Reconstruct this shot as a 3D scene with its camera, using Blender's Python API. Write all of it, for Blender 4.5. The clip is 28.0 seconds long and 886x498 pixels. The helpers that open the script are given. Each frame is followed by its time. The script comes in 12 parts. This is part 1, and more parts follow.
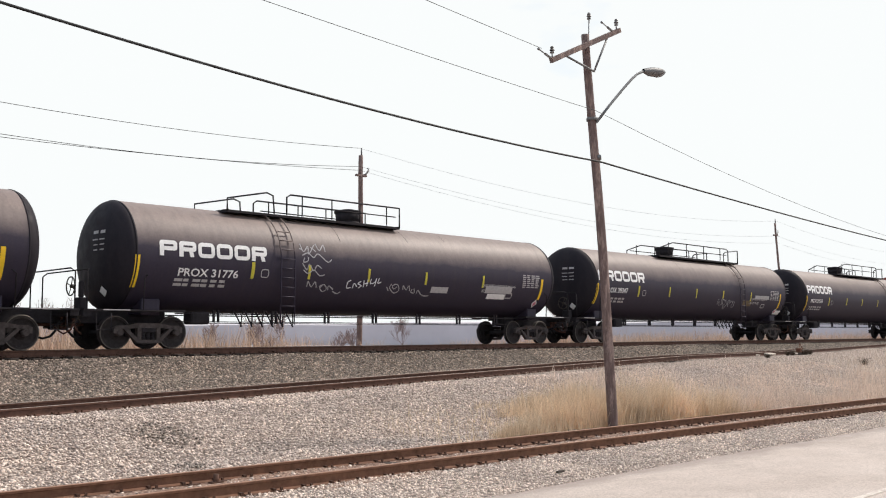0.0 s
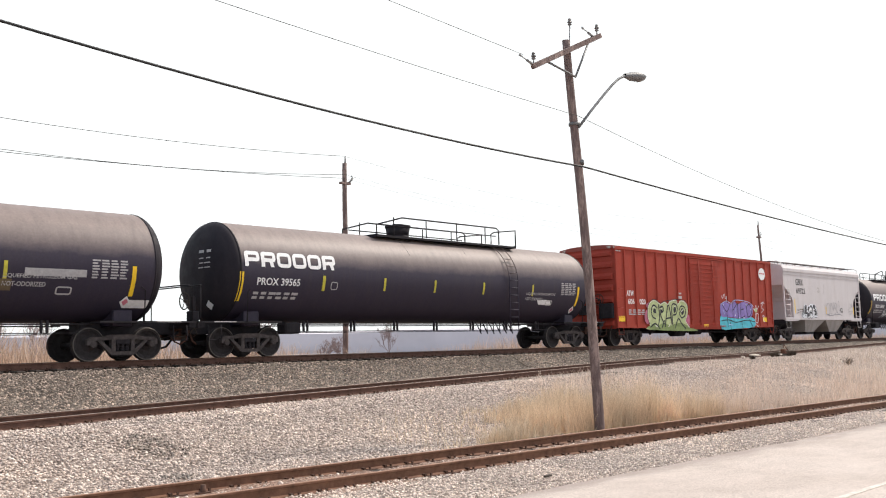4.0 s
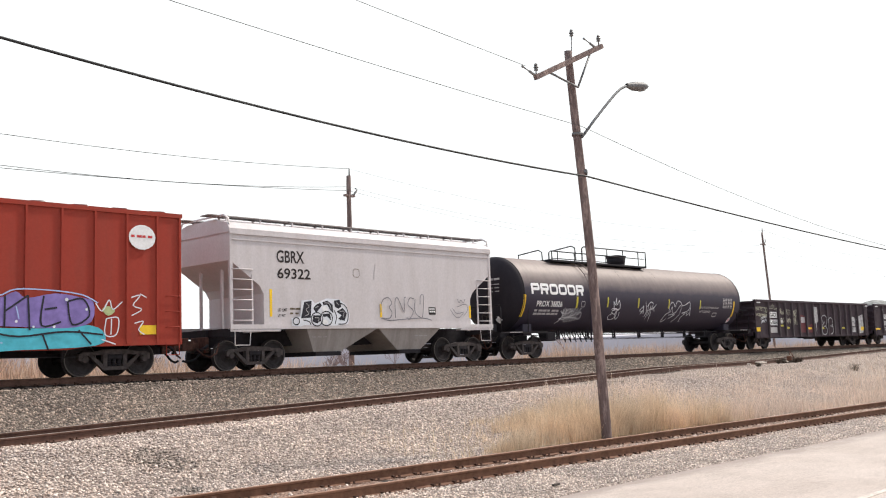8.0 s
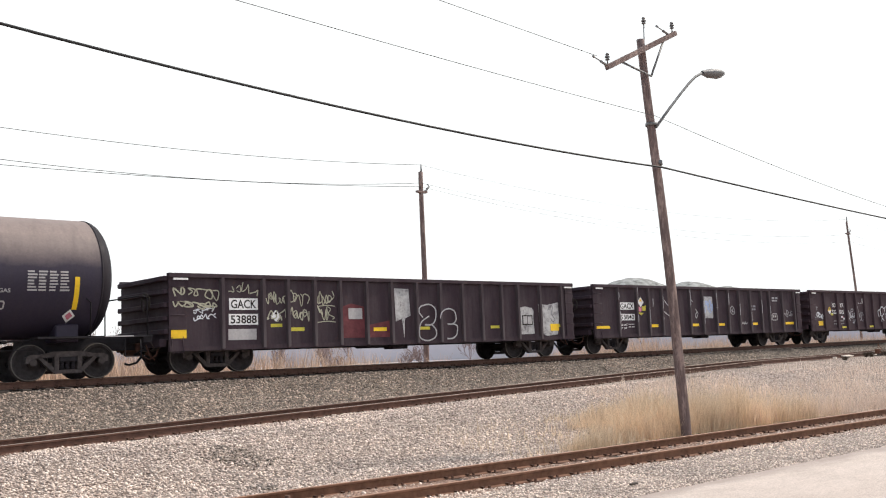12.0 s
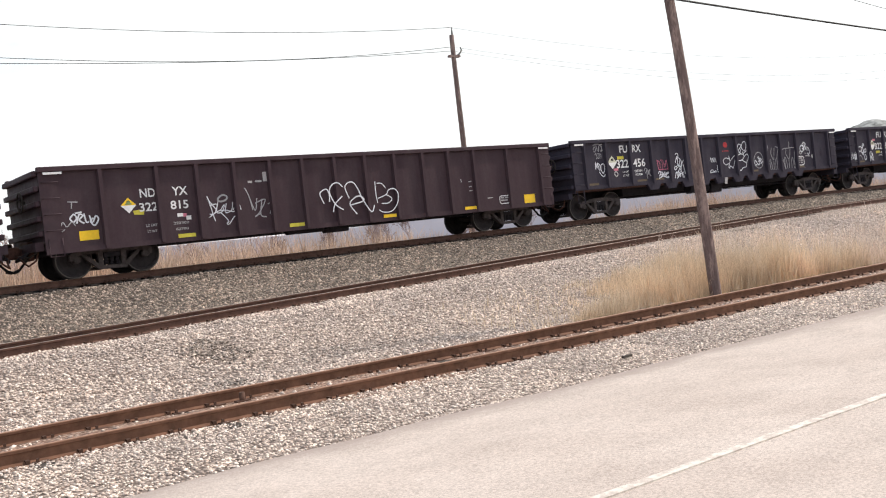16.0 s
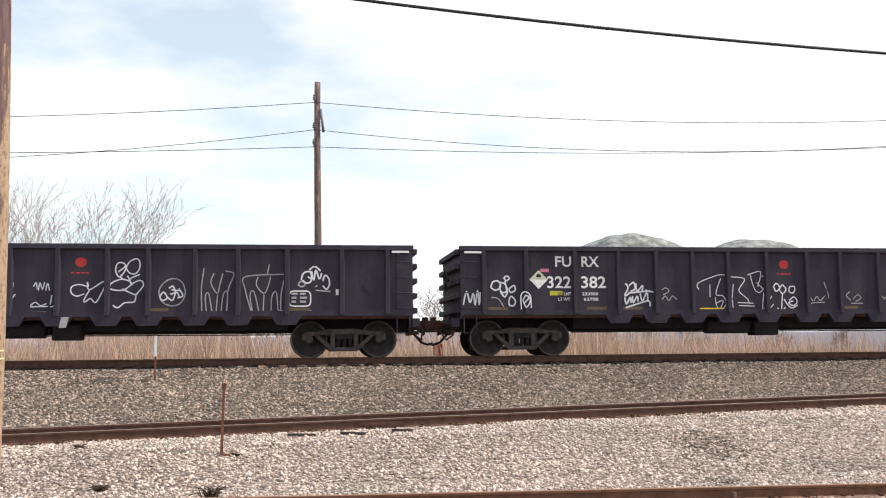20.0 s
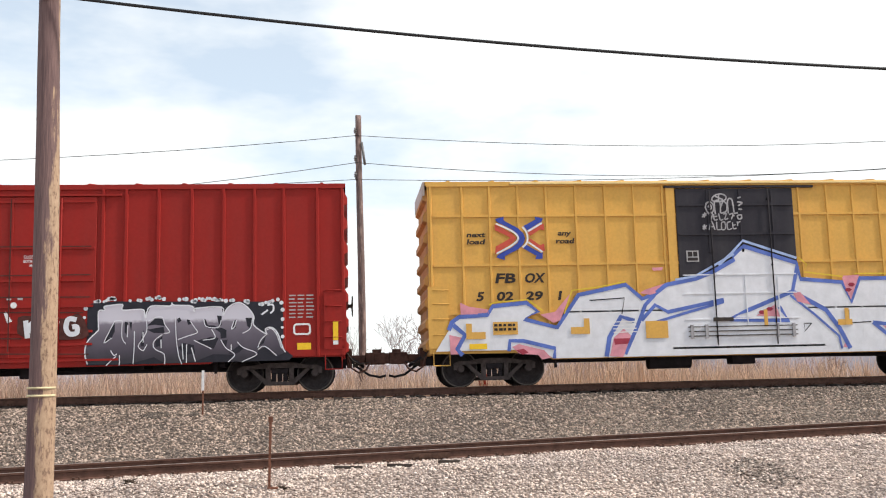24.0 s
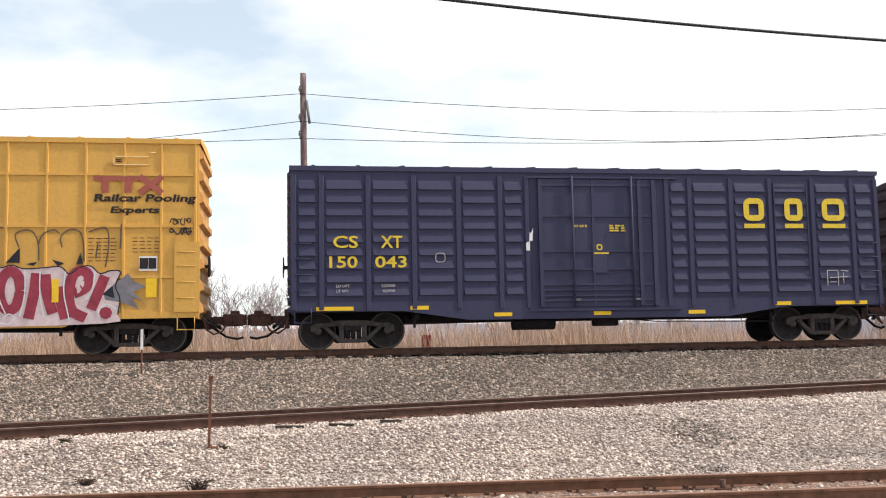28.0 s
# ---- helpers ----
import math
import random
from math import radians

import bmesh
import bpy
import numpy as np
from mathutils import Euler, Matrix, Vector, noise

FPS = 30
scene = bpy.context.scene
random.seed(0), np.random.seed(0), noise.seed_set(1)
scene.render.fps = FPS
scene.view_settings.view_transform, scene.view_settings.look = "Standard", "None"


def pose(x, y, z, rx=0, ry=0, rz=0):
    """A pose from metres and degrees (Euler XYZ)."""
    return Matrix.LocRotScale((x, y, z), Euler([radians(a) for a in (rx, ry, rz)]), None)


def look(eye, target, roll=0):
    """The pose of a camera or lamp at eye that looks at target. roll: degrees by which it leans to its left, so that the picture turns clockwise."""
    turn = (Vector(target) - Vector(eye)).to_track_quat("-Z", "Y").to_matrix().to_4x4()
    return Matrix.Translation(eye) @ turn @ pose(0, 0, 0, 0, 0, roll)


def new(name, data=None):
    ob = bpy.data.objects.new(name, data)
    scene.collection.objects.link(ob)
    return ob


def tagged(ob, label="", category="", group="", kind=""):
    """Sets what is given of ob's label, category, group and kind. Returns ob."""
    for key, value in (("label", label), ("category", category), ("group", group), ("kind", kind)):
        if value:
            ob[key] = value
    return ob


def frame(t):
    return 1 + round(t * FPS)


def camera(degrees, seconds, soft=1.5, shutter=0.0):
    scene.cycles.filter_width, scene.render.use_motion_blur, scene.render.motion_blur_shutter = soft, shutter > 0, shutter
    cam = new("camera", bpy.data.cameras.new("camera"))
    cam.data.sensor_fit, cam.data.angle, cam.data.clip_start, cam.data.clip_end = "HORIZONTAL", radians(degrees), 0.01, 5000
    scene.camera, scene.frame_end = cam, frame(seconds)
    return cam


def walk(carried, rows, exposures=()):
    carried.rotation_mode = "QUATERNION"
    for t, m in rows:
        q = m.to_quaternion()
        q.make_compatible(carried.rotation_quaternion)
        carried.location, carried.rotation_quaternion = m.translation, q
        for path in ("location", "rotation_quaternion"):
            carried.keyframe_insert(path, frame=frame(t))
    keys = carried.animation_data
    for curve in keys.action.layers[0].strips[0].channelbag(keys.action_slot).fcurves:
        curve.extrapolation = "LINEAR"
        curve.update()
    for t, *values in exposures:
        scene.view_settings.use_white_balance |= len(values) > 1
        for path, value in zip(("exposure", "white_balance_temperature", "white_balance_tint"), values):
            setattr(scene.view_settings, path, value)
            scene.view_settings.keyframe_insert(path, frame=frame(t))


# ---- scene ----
cam = camera(49.08, 28.0, soft=1.1, shutter=0.0)
PATH = [
    (0, (-0.000, 0.000, 2.200), (21.474, 20.749, 5.087), -0.24),
    (0.5, (-0.025, -0.043, 2.191), (21.486, 20.674, 5.040), -0.19),
    (1, (-0.029, -0.043, 2.188), (21.488, 20.648, 5.175), -0.40),
    (1.5, (-0.032, -0.051, 2.184), (21.569, 20.517, 5.398), -0.66),
    (2, (-0.060, -0.053, 2.185), (21.673, 20.368, 5.452), -0.69),
    (2.5, (-0.079, -0.080, 2.174), (21.885, 20.130, 5.198), -0.59),
    (4.5, (-0.005, -0.024, 2.203), (21.667, 20.477, 5.367), -1.46),
    (5, (-0.020, -0.058, 2.205), (21.483, 20.586, 5.588), -1.64),
    (5.5, (-0.051, -0.065, 2.199), (21.401, 20.588, 5.837), -2.10),
    (6, (-0.038, -0.067, 2.196), (21.448, 20.554, 5.814), -2.03),
    (6.5, (-0.019, -0.068, 2.198), (21.524, 20.514, 5.700), -1.70),
    (7, (-0.060, -0.077, 2.197), (21.549, 20.445, 5.648), -1.57),
    (7.5, (-0.058, -0.087, 2.187), (21.585, 20.402, 5.617), -1.48),
    (8, (-0.123, -0.093, 2.185), (21.546, 20.370, 5.610), -1.83),
    (8.5, (-0.067, -0.070, 2.177), (21.479, 20.511, 5.676), -1.79),
    (9, (-0.085, -0.083, 2.177), (21.293, 20.671, 5.675), -1.82),
    (9.5, (-0.076, -0.083, 2.182), (21.013, 20.953, 5.748), -1.77),
    (10, (-0.039, -0.032, 2.184), (20.657, 21.392, 5.751), -2.19),
    (10.5, (0.038, -0.011, 2.189), (20.651, 21.500, 5.708), -2.31),
    (11, (0.045, 0.007, 2.202), (20.630, 21.549, 5.692), -2.19),
    (11.5, (0.025, 0.017, 2.219), (20.473, 21.694, 5.683), -2.22),
    (13.5, (0.904, 0.106, 2.169), (18.914, 24.038, 3.872), -2.42),
    (14, (1.350, 0.194, 2.137), (20.054, 23.648, 1.906), -4.38),
    (14.5, (1.776, 0.155, 2.111), (21.212, 23.001, 1.541), -4.73),
    (15, (2.223, 0.209, 2.114), (21.756, 22.973, 1.599), -5.02),
    (15.5, (2.612, 0.292, 2.112), (21.675, 23.447, 1.447), -6.51),
    (16, (2.585, 0.223, 2.106), (20.670, 24.156, 1.701), -6.25),
    (16.5, (2.488, 0.209, 2.108), (19.961, 24.582, 2.917), -4.29),
    (17, (2.558, 0.348, 2.081), (20.348, 24.391, 4.410), -3.30),
    (17.5, (2.500, 0.372, 2.106), (20.105, 24.468, 5.179), -2.62),
    (18, (2.475, 0.357, 2.107), (18.570, 25.478, 5.254), -2.74),
    (18.5, (2.481, 0.288, 2.124), (15.476, 27.055, 5.954), -2.35),
    (19, (2.547, 0.362, 2.142), (11.183, 28.847, 5.888), -0.43),
    (19.5, (2.610, 0.265, 2.113), (8.387, 29.549, 5.128), 0.17),
    (20, (2.590, 0.240, 2.122), (6.870, 29.762, 5.304), -0.26),
    (20.5, (2.619, 0.224, 2.117), (5.573, 29.813, 6.087), -0.03),
    (22.5, (2.576, 0.246, 2.117), (6.052, 29.828, 5.696), 0.85),
    (23, (2.572, 0.238, 2.118), (6.415, 29.805, 5.435), 0.14),
    (23.5, (2.565, 0.242, 2.121), (6.134, 29.797, 5.830), -0.74),
    (24, (2.594, 0.231, 2.125), (5.556, 29.801, 6.233), -1.14),
    (24.5, (2.580, 0.231, 2.124), (5.354, 29.796, 6.393), -1.32),
    (25, (2.557, 0.267, 2.138), (5.200, 29.838, 6.449), -0.96),
    (25.5, (2.578, 0.258, 2.123), (4.959, 29.852, 6.423), -0.72),
    (26, (2.575, 0.249, 2.111), (4.841, 29.888, 6.159), -0.42),
    (26.5, (2.547, 0.267, 2.120), (5.956, 29.747, 6.511), 0.20),
    (27, (2.594, 0.292, 2.125), (6.980, 29.607, 6.752), 0.27),
    (27.5, (2.558, 0.295, 2.114), (7.119, 29.700, 5.927), 0.21),
    (28, (2.607, 0.321, 2.094), (7.263, 29.812, 5.028), -0.75),
]
walk(cam, [(t, look(eye, target, roll)) for t, eye, target, roll in PATH], exposures=((0, -0.2), (2, 0.1), (5, 0.02), (28, 0.0)))

# ---------------------------------------------------------------- light
scene.view_settings.exposure = 0.0
world = bpy.data.worlds.new("world")
scene.world = world
world.use_nodes = True
SUN_EL, SUN_AZ = 48.0, 103.0        # elevation; azimuth from +y towards +x


def build_world():
    nt = world.node_tree
    nt.nodes.clear()
    L = nt.links.new
    out = nt.nodes.new("ShaderNodeOutputWorld")
    bg = nt.nodes.new("ShaderNodeBackground")
    sky = nt.nodes.new("ShaderNodeTexSky")
    sky.sky_type = "NISHITA"
    sky.sun_disc = False
    sky.sun_elevation = radians(SUN_EL)
    sky.sun_rotation = radians(SUN_AZ)
    tc = nt.nodes.new("ShaderNodeTexCoord")
    mp = nt.nodes.new("ShaderNodeMapping")
    mp.inputs["Scale"].default_value = (1.0, 1.0, 2.6)
    mp.inputs["Location"].default_value = (0.35, 0.2, 0.1)
    no = nt.nodes.new("ShaderNodeTexNoise")
    no.inputs["Scale"].default_value = 2.3
    no.inputs["Detail"].default_value = 6
    no.inputs["Roughness"].default_value = 0.55
    sep = nt.nodes.new("ShaderNodeSeparateXYZ")
    # cloud cover is thicker towards +x
    ma = nt.nodes.new("ShaderNodeMath")
    ma.operation = "MULTIPLY_ADD"
    ma.inputs[1].default_value = 0.19
    ramp = nt.nodes.new("ShaderNodeValToRGB")
    ramp.color_ramp.elements[0].position = 0.40
    ramp.color_ramp.elements[0].color = (0.46, 0.46, 0.46, 1)
    ramp.color_ramp.elements[1].position = 0.55
    mul = nt.nodes.new("ShaderNodeVectorMath")
    mul.operation = "MULTIPLY"
    mul.inputs[1].default_value = (0.188, 0.203, 0.195)
    mix = nt.nodes.new("ShaderNodeMix")
    mix.data_type = "RGBA"
    mix.inputs["B"].default_value = (1.10, 1.13, 1.13, 1)
    L(tc.outputs["Generated"], mp.inputs["Vector"])
    L(mp.outputs["Vector"], no.inputs["Vector"])
    L(tc.outputs["Generated"], sep.inputs["Vector"])
    L(sep.outputs["X"], ma.inputs[0])
    L(no.outputs["Fac"], ma.inputs[2])
    low = nt.nodes.new("ShaderNodeMath")
    low.operation = "MULTIPLY_ADD"
    low.inputs[1].default_value = -0.28
    lift = nt.nodes.new("ShaderNodeMath")
    lift.operation = "ADD"
    lift.inputs[1].default_value = 0.105
    L(sep.outputs["Z"], low.inputs[0])
    L(ma.outputs["Value"], low.inputs[2])
    L(low.outputs["Value"], lift.inputs[0])
    L(lift.outputs["Value"], ramp.inputs["Fac"])
    L(sky.outputs["Color"], mul.inputs[0])
    L(mul.outputs["Vector"], mix.inputs["A"])
    L(ramp.outputs["Color"], mix.inputs["Factor"])
    L(mix.outputs["Result"], bg.inputs["Color"])
    bg.inputs["Strength"].default_value = 1.0
    L(bg.outputs["Background"], out.inputs["Surface"])


build_world()
sun_data = bpy.data.lights.new("sun", "SUN")
sun_data.energy = 4.2
sun_data.angle = radians(4)
sun_data.color = (1.0, 0.92, 0.82)
sun = new("sun", sun_data)
sun_dir = Vector((math.sin(radians(SUN_AZ)) * math.cos(radians(SUN_EL)), math.cos(radians(SUN_AZ)) * math.cos(radians(SUN_EL)), math.sin(radians(SUN_EL))))
sun.matrix_world = look(sun_dir * 200, (0, 0, 0))

# ---------------------------------------------------------------- plan (metres)
GAUGE = 1.505                       # between rail centres
T1Y, T1Z, T1G = 26.01, 1.98, 0.0054     # main track: near rail, its top, its grade
T2Y, T2A, T2C, T2Z, T2G = 18.19, 0.1325, -0.000286, 0.812, 0.0190
T3Y, T3A, T3Z = 11.80, -0.0250, 0.278
ROAD_Y = 9.25                       # edge of the road


def t1_z(x):
    return T1Z + T1G * x


def t2_y(x):
    """The siding draws near the main line, then runs beside it."""
    k = min(x, 40.0)
    return T2Y + T2A * k + T2C * k * k + 0.043 * max(0.0, x - 40)


def t2_z(x):
    """The siding climbs, eases off, then rises with the main line."""
    z = T2Z + T2G * max(-30, min(x, 40)) + 0.008 * max(0.0, min(x, 52) - 40) + 0.0205 * max(0.0, x - 52)
    return min(z, t1_z(x) - 0.01)


def t3_y(x):
    return T3Y + T3A * x


def speed_path(t):
    """How far the train has run by t seconds."""
    return 10.08 * t - 0.0105 * t * t / 2


# ---------------------------------------------------------------- helpers
def part(name, bm, material, parent=None, label="", smooth=False):
    me = bpy.data.meshes.new(name)
    bm.to_mesh(me)
    bm.free()
    if smooth:
        for p in me.polygons:
            p.use_smooth = True
    return put(name, me, material, parent, label)


def put(name, me, material=None, parent=None, label="", m=None):
    if material is not None and not me.materials:
        me.materials.append(material)
    ob = new(name, me)
    if parent is not None:
        ob.parent = parent
    if m is not None:
        ob.matrix_basis = m
    if label:
        tagged(ob, label)
    return ob


def box(bm, x0, x1, y0, y1, z0, z1, bevel=0.0):
    vs = [bm.verts.new(p) for p in ((x0, y0, z0), (x1, y0, z0), (x1, y1, z0), (x0, y1, z0), (x0, y0, z1), (x1, y0, z1), (x1, y1, z1), (x0, y1, z1))]
    fs = [bm.faces.new([vs[i] for i in q]) for q in ((0, 3, 2, 1), (4, 5, 6, 7), (0, 1, 5, 4), (1, 2, 6, 5), (2, 3, 7, 6), (3, 0, 4, 7))]
    if bevel:
        es = {e for f in fs for e in f.edges}
        bmesh.ops.bevel(bm, geom=list(es), offset=bevel, segments=1, affect="EDGES", profile=0.5)
    return vs


def boxes(*rows, bevel=0.0):
    bm = bmesh.new()
    for r in rows:
        box(bm, *r, bevel=bevel)
    return bm


def tube(bm, a, b, r0, r1=None, n=10, cap=True):
    """A round bar from a to b."""
    r1 = r0 if r1 is None else r1
    a, b = Vector(a), Vector(b)
    q = (b - a).to_track_quat("Z", "Y").to_matrix()
    rings = []
    for c, r in ((a, r0), (b, r1)):
        rings.append([bm.verts.new(c + q @ Vector((r * math.cos(2 * math.pi * k / n), r * math.sin(2 * math.pi * k / n), 0))) for k in range(n)])
    for k in range(n):
        f = bm.faces.new((rings[0][k], rings[0][(k + 1) % n], rings[1][(k + 1) % n], rings[1][k]))
        f.smooth = True
    if cap:
        bm.faces.new(rings[0][::-1])
        bm.faces.new(rings[1])


def pipe(bm, points, r, n=6):
    """A round bar along points, with joined rings."""
    pts = [Vector(p) for p in points]
    rings = []
    for i, p in enumerate(pts):
        d = (pts[min(i + 1, len(pts) - 1)] - pts[max(i - 1, 0)]).normalized()
        side = d.cross(Vector((0, 0, 1)) if abs(d.z) < 0.95 else Vector((0, 1, 0))).normalized()
        up = side.cross(d)
        rings.append([bm.verts.new(p + r * (math.cos(2 * math.pi * k / n) * side + math.sin(2 * math.pi * k / n) * up)) for k in range(n)])
    for a, b in zip(rings, rings[1:]):
        for k in range(n):
            f = bm.faces.new((a[k], a[(k + 1) % n], b[(k + 1) % n], b[k]))
            f.smooth = True
    bm.faces.new(rings[0][::-1])
    bm.faces.new(rings[-1])


def slab(bm, outline, y0, y1):
    """An outline in x and z, thick from y0 to y1."""
    a = [bm.verts.new((x, y0, z)) for x, z in outline]
    b = [bm.verts.new((x, y1, z)) for x, z in outline]
    n = len(a)
    bm.faces.new(a)
    bm.faces.new(b[::-1])
    for k in range(n):
        bm.faces.new((a[k], b[k], b[(k + 1) % n], a[(k + 1) % n]))
    bmesh.ops.recalc_face_normals(bm, faces=bm.faces[:])


def empty(name, m, label, category, group="", kind=""):
    ob = new(name)
    ob.matrix_basis = m
    return tagged(ob, label, category, group, kind)


# ---------------------------------------------------------------- materials
def material(name, build):
    m = bpy.data.materials.new(name)
    m.use_nodes = True
    nt = m.node_tree
    bsdf = nt.nodes["Principled BSDF"]
    build(nt, bsdf)
    return m


def noise_node(nt, scale, detail=4, rough=0.6, coord="Object", stretch=None):
    tc = nt.nodes.new("ShaderNodeTexCoord")
    n = nt.nodes.new("ShaderNodeTexNoise")
    n.inputs["Scale"].default_value = scale
    n.inputs["Detail"].default_value = detail
    n.inputs["Roughness"].default_value = rough
    if stretch:
        mp = nt.nodes.new("ShaderNodeMapping")
        mp.inputs["Scale"].default_value = stretch
        nt.links.new(tc.outputs[coord], mp.inputs["Vector"])
        nt.links.new(mp.outputs["Vector"], n.inputs["Vector"])
    else:
        nt.links.new(tc.outputs[coord], n.inputs["Vector"])
    return n


def ramp_node(nt, src, stops):
    r = nt.nodes.new("ShaderNodeValToRGB")
    els = r.color_ramp.elements
    while len(els) < len(stops):
        els.new(0.5)
    for e, (p, c) in zip(els, stops):
        e.position, e.color = p, (*c, 1) if len(c) == 3 else c
    nt.links.new(src, r.inputs["Fac"])
    return r


def mix_node(nt, fac, a, b, mode="MIX"):
    m = nt.nodes.new("ShaderNodeMix")
    m.data_type, m.blend_type = "RGBA", mode
    for key, v in (("Factor", fac), ("A", a), ("B", b)):
        if isinstance(v, (int, float)):
            m.inputs[key].default_value = v
        elif isinstance(v, tuple):
            m.inputs[key].default_value = (*v, 1)
        else:
            nt.links.new(v, m.inputs[key])
    return m.outputs["Result"]


def bump_node(nt, bsdf, src, strength, distance=0.02):
    b = nt.nodes.new("ShaderNodeBump")
    b.inputs["Strength"].default_value = strength
    b.inputs["Distance"].default_value = distance
    nt.links.new(src, b.inputs["Height"])
    nt.links.new(b.outputs["Normal"], bsdf.inputs["Normal"])


def painted(name, base, dirt, rough=0.6, streak=0.45, rust=0.15, metal=0.0, spec=0.12):
    """Weathered paint: dirt in run-down streaks, fine grain, rust spots."""
    def build(nt, bsdf):
        n1 = noise_node(nt, 1.1, 5, 0.65, stretch=(2.2, 1, 0.35))
        n2 = noise_node(nt, 14, 4, 0.6)
        n3 = noise_node(nt, 3.2, 6, 0.7)
        f1 = ramp_node(nt, n1.outputs["Fac"], ((0.42, (0, 0, 0)), (0.72, (streak,) * 3)))
        c = mix_node(nt, f1.outputs["Color"], base, dirt)
        f2 = ramp_node(nt, n2.outputs["Fac"], ((0.3, (0.93,) * 3), (0.7, (1.05,) * 3)))
        c = mix_node(nt, 1.0, c, f2.outputs["Color"], "MULTIPLY")
        f3 = ramp_node(nt, n3.outputs["Fac"], ((0.62, (0, 0, 0)), (0.75, (rust,) * 3)))
        c = mix_node(nt, f3.outputs["Color"], c, (0.16, 0.075, 0.04))
        nt.links.new(c, bsdf.inputs["Base Color"])
        r = ramp_node(nt, n3.outputs["Fac"], ((0.3, (rough - 0.1,) * 3), (0.7, (min(1, rough + 0.15),) * 3)))
        nt.links.new(r.outputs["Color"], bsdf.inputs["Roughness"])
        bsdf.inputs["Metallic"].default_value = metal
        bsdf.inputs["Specular IOR Level"].default_value = spec
        bump_node(nt, bsdf, n3.outputs["Fac"], 0.15, 0.02)
    return material(name, build)


def plain(name, base, rough=0.6, vary=0.2, scale=9.0, metal=0.0, bump=0.1, spec=0.25):
    def build(nt, bsdf):
        n = noise_node(nt, scale, 5, 0.65)
        r = ramp_node(nt, n.outputs["Fac"], ((0.3, tuple(v * (1 - vary) for v in base)), (0.7, tuple(min(1, v * (1 + vary)) for v in base))))
        nt.links.new(r.outputs["Color"], bsdf.inputs["Base Color"])
        bsdf.inputs["Roughness"].default_value = rough
        bsdf.inputs["Metallic"].default_value = metal
        bsdf.inputs["Specular IOR Level"].default_value = spec
        if bump:
            bump_node(nt, bsdf, n.outputs["Fac"], bump, 0.01)
    return material(name, build)


def gravel_material(name, stops, scale):
    """Crushed stone: cells of many greys, dark between the stones."""
    def build(nt, bsdf):
        tc = nt.nodes.new("ShaderNodeTexCoord")
        v = nt.nodes.new("ShaderNodeTexVoronoi")
        v.inputs["Scale"].default_value = scale
        nt.links.new(tc.outputs["Object"], v.inputs["Vector"])
        sep = nt.nodes.new("ShaderNodeSeparateColor")
        nt.links.new(v.outputs["Color"], sep.inputs["Color"])
        c = ramp_node(nt, sep.outputs["Red"], stops).outputs["Color"]
        gap = ramp_node(nt, v.outputs["Distance"], ((0.35, (1, 1, 1)), (0.75, (0.45, 0.42, 0.4))))
        c = mix_node(nt, 1.0, c, gap.outputs["Color"], "MULTIPLY")
        big = noise_node(nt, 0.35, 5, 0.6)
        tint = ramp_node(nt, big.outputs["Fac"], ((0.35, (0.8, 0.78, 0.77)), (0.65, (1.08, 1.06, 1.03))))
        c = mix_node(nt, 1.0, c, tint.outputs["Color"], "MULTIPLY")
        nt.links.new(c, bsdf.inputs["Base Color"])
        bsdf.inputs["Roughness"].default_value = 0.9
        inv = nt.nodes.new("ShaderNodeMath")
        inv.operation = "SUBTRACT"
        inv.inputs[0].default_value = 1.0
        nt.links.new(v.outputs["Distance"], inv.inputs[1])
        bump_node(nt, bsdf, inv.outputs["Value"], 0.9, 0.04)
    return material(name, build)


def dusty_lit_tank(name):
    """Black tank paint; the upper half is paler with dust and painted-in sky light."""
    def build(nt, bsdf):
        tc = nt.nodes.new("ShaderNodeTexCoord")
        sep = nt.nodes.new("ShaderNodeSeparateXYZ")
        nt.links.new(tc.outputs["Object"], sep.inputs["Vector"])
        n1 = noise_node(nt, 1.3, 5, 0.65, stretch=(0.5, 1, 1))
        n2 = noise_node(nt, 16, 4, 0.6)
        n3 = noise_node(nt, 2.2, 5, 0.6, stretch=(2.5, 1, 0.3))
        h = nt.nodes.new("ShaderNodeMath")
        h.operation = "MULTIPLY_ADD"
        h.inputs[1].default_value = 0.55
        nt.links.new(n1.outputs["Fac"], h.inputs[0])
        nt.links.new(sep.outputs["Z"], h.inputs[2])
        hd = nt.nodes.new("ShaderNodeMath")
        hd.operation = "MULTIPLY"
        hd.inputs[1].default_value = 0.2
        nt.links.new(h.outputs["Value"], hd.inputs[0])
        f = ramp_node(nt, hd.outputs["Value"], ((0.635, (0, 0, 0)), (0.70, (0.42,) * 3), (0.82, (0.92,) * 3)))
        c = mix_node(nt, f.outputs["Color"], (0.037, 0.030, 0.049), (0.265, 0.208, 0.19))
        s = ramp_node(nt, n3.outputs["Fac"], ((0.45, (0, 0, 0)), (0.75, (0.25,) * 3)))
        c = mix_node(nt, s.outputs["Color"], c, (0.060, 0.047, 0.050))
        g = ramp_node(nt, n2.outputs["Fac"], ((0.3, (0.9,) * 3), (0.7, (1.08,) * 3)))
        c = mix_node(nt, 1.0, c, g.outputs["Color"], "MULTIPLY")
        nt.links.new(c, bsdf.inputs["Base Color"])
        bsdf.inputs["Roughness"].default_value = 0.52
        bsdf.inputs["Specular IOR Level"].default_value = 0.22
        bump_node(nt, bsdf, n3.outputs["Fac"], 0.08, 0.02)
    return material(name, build)


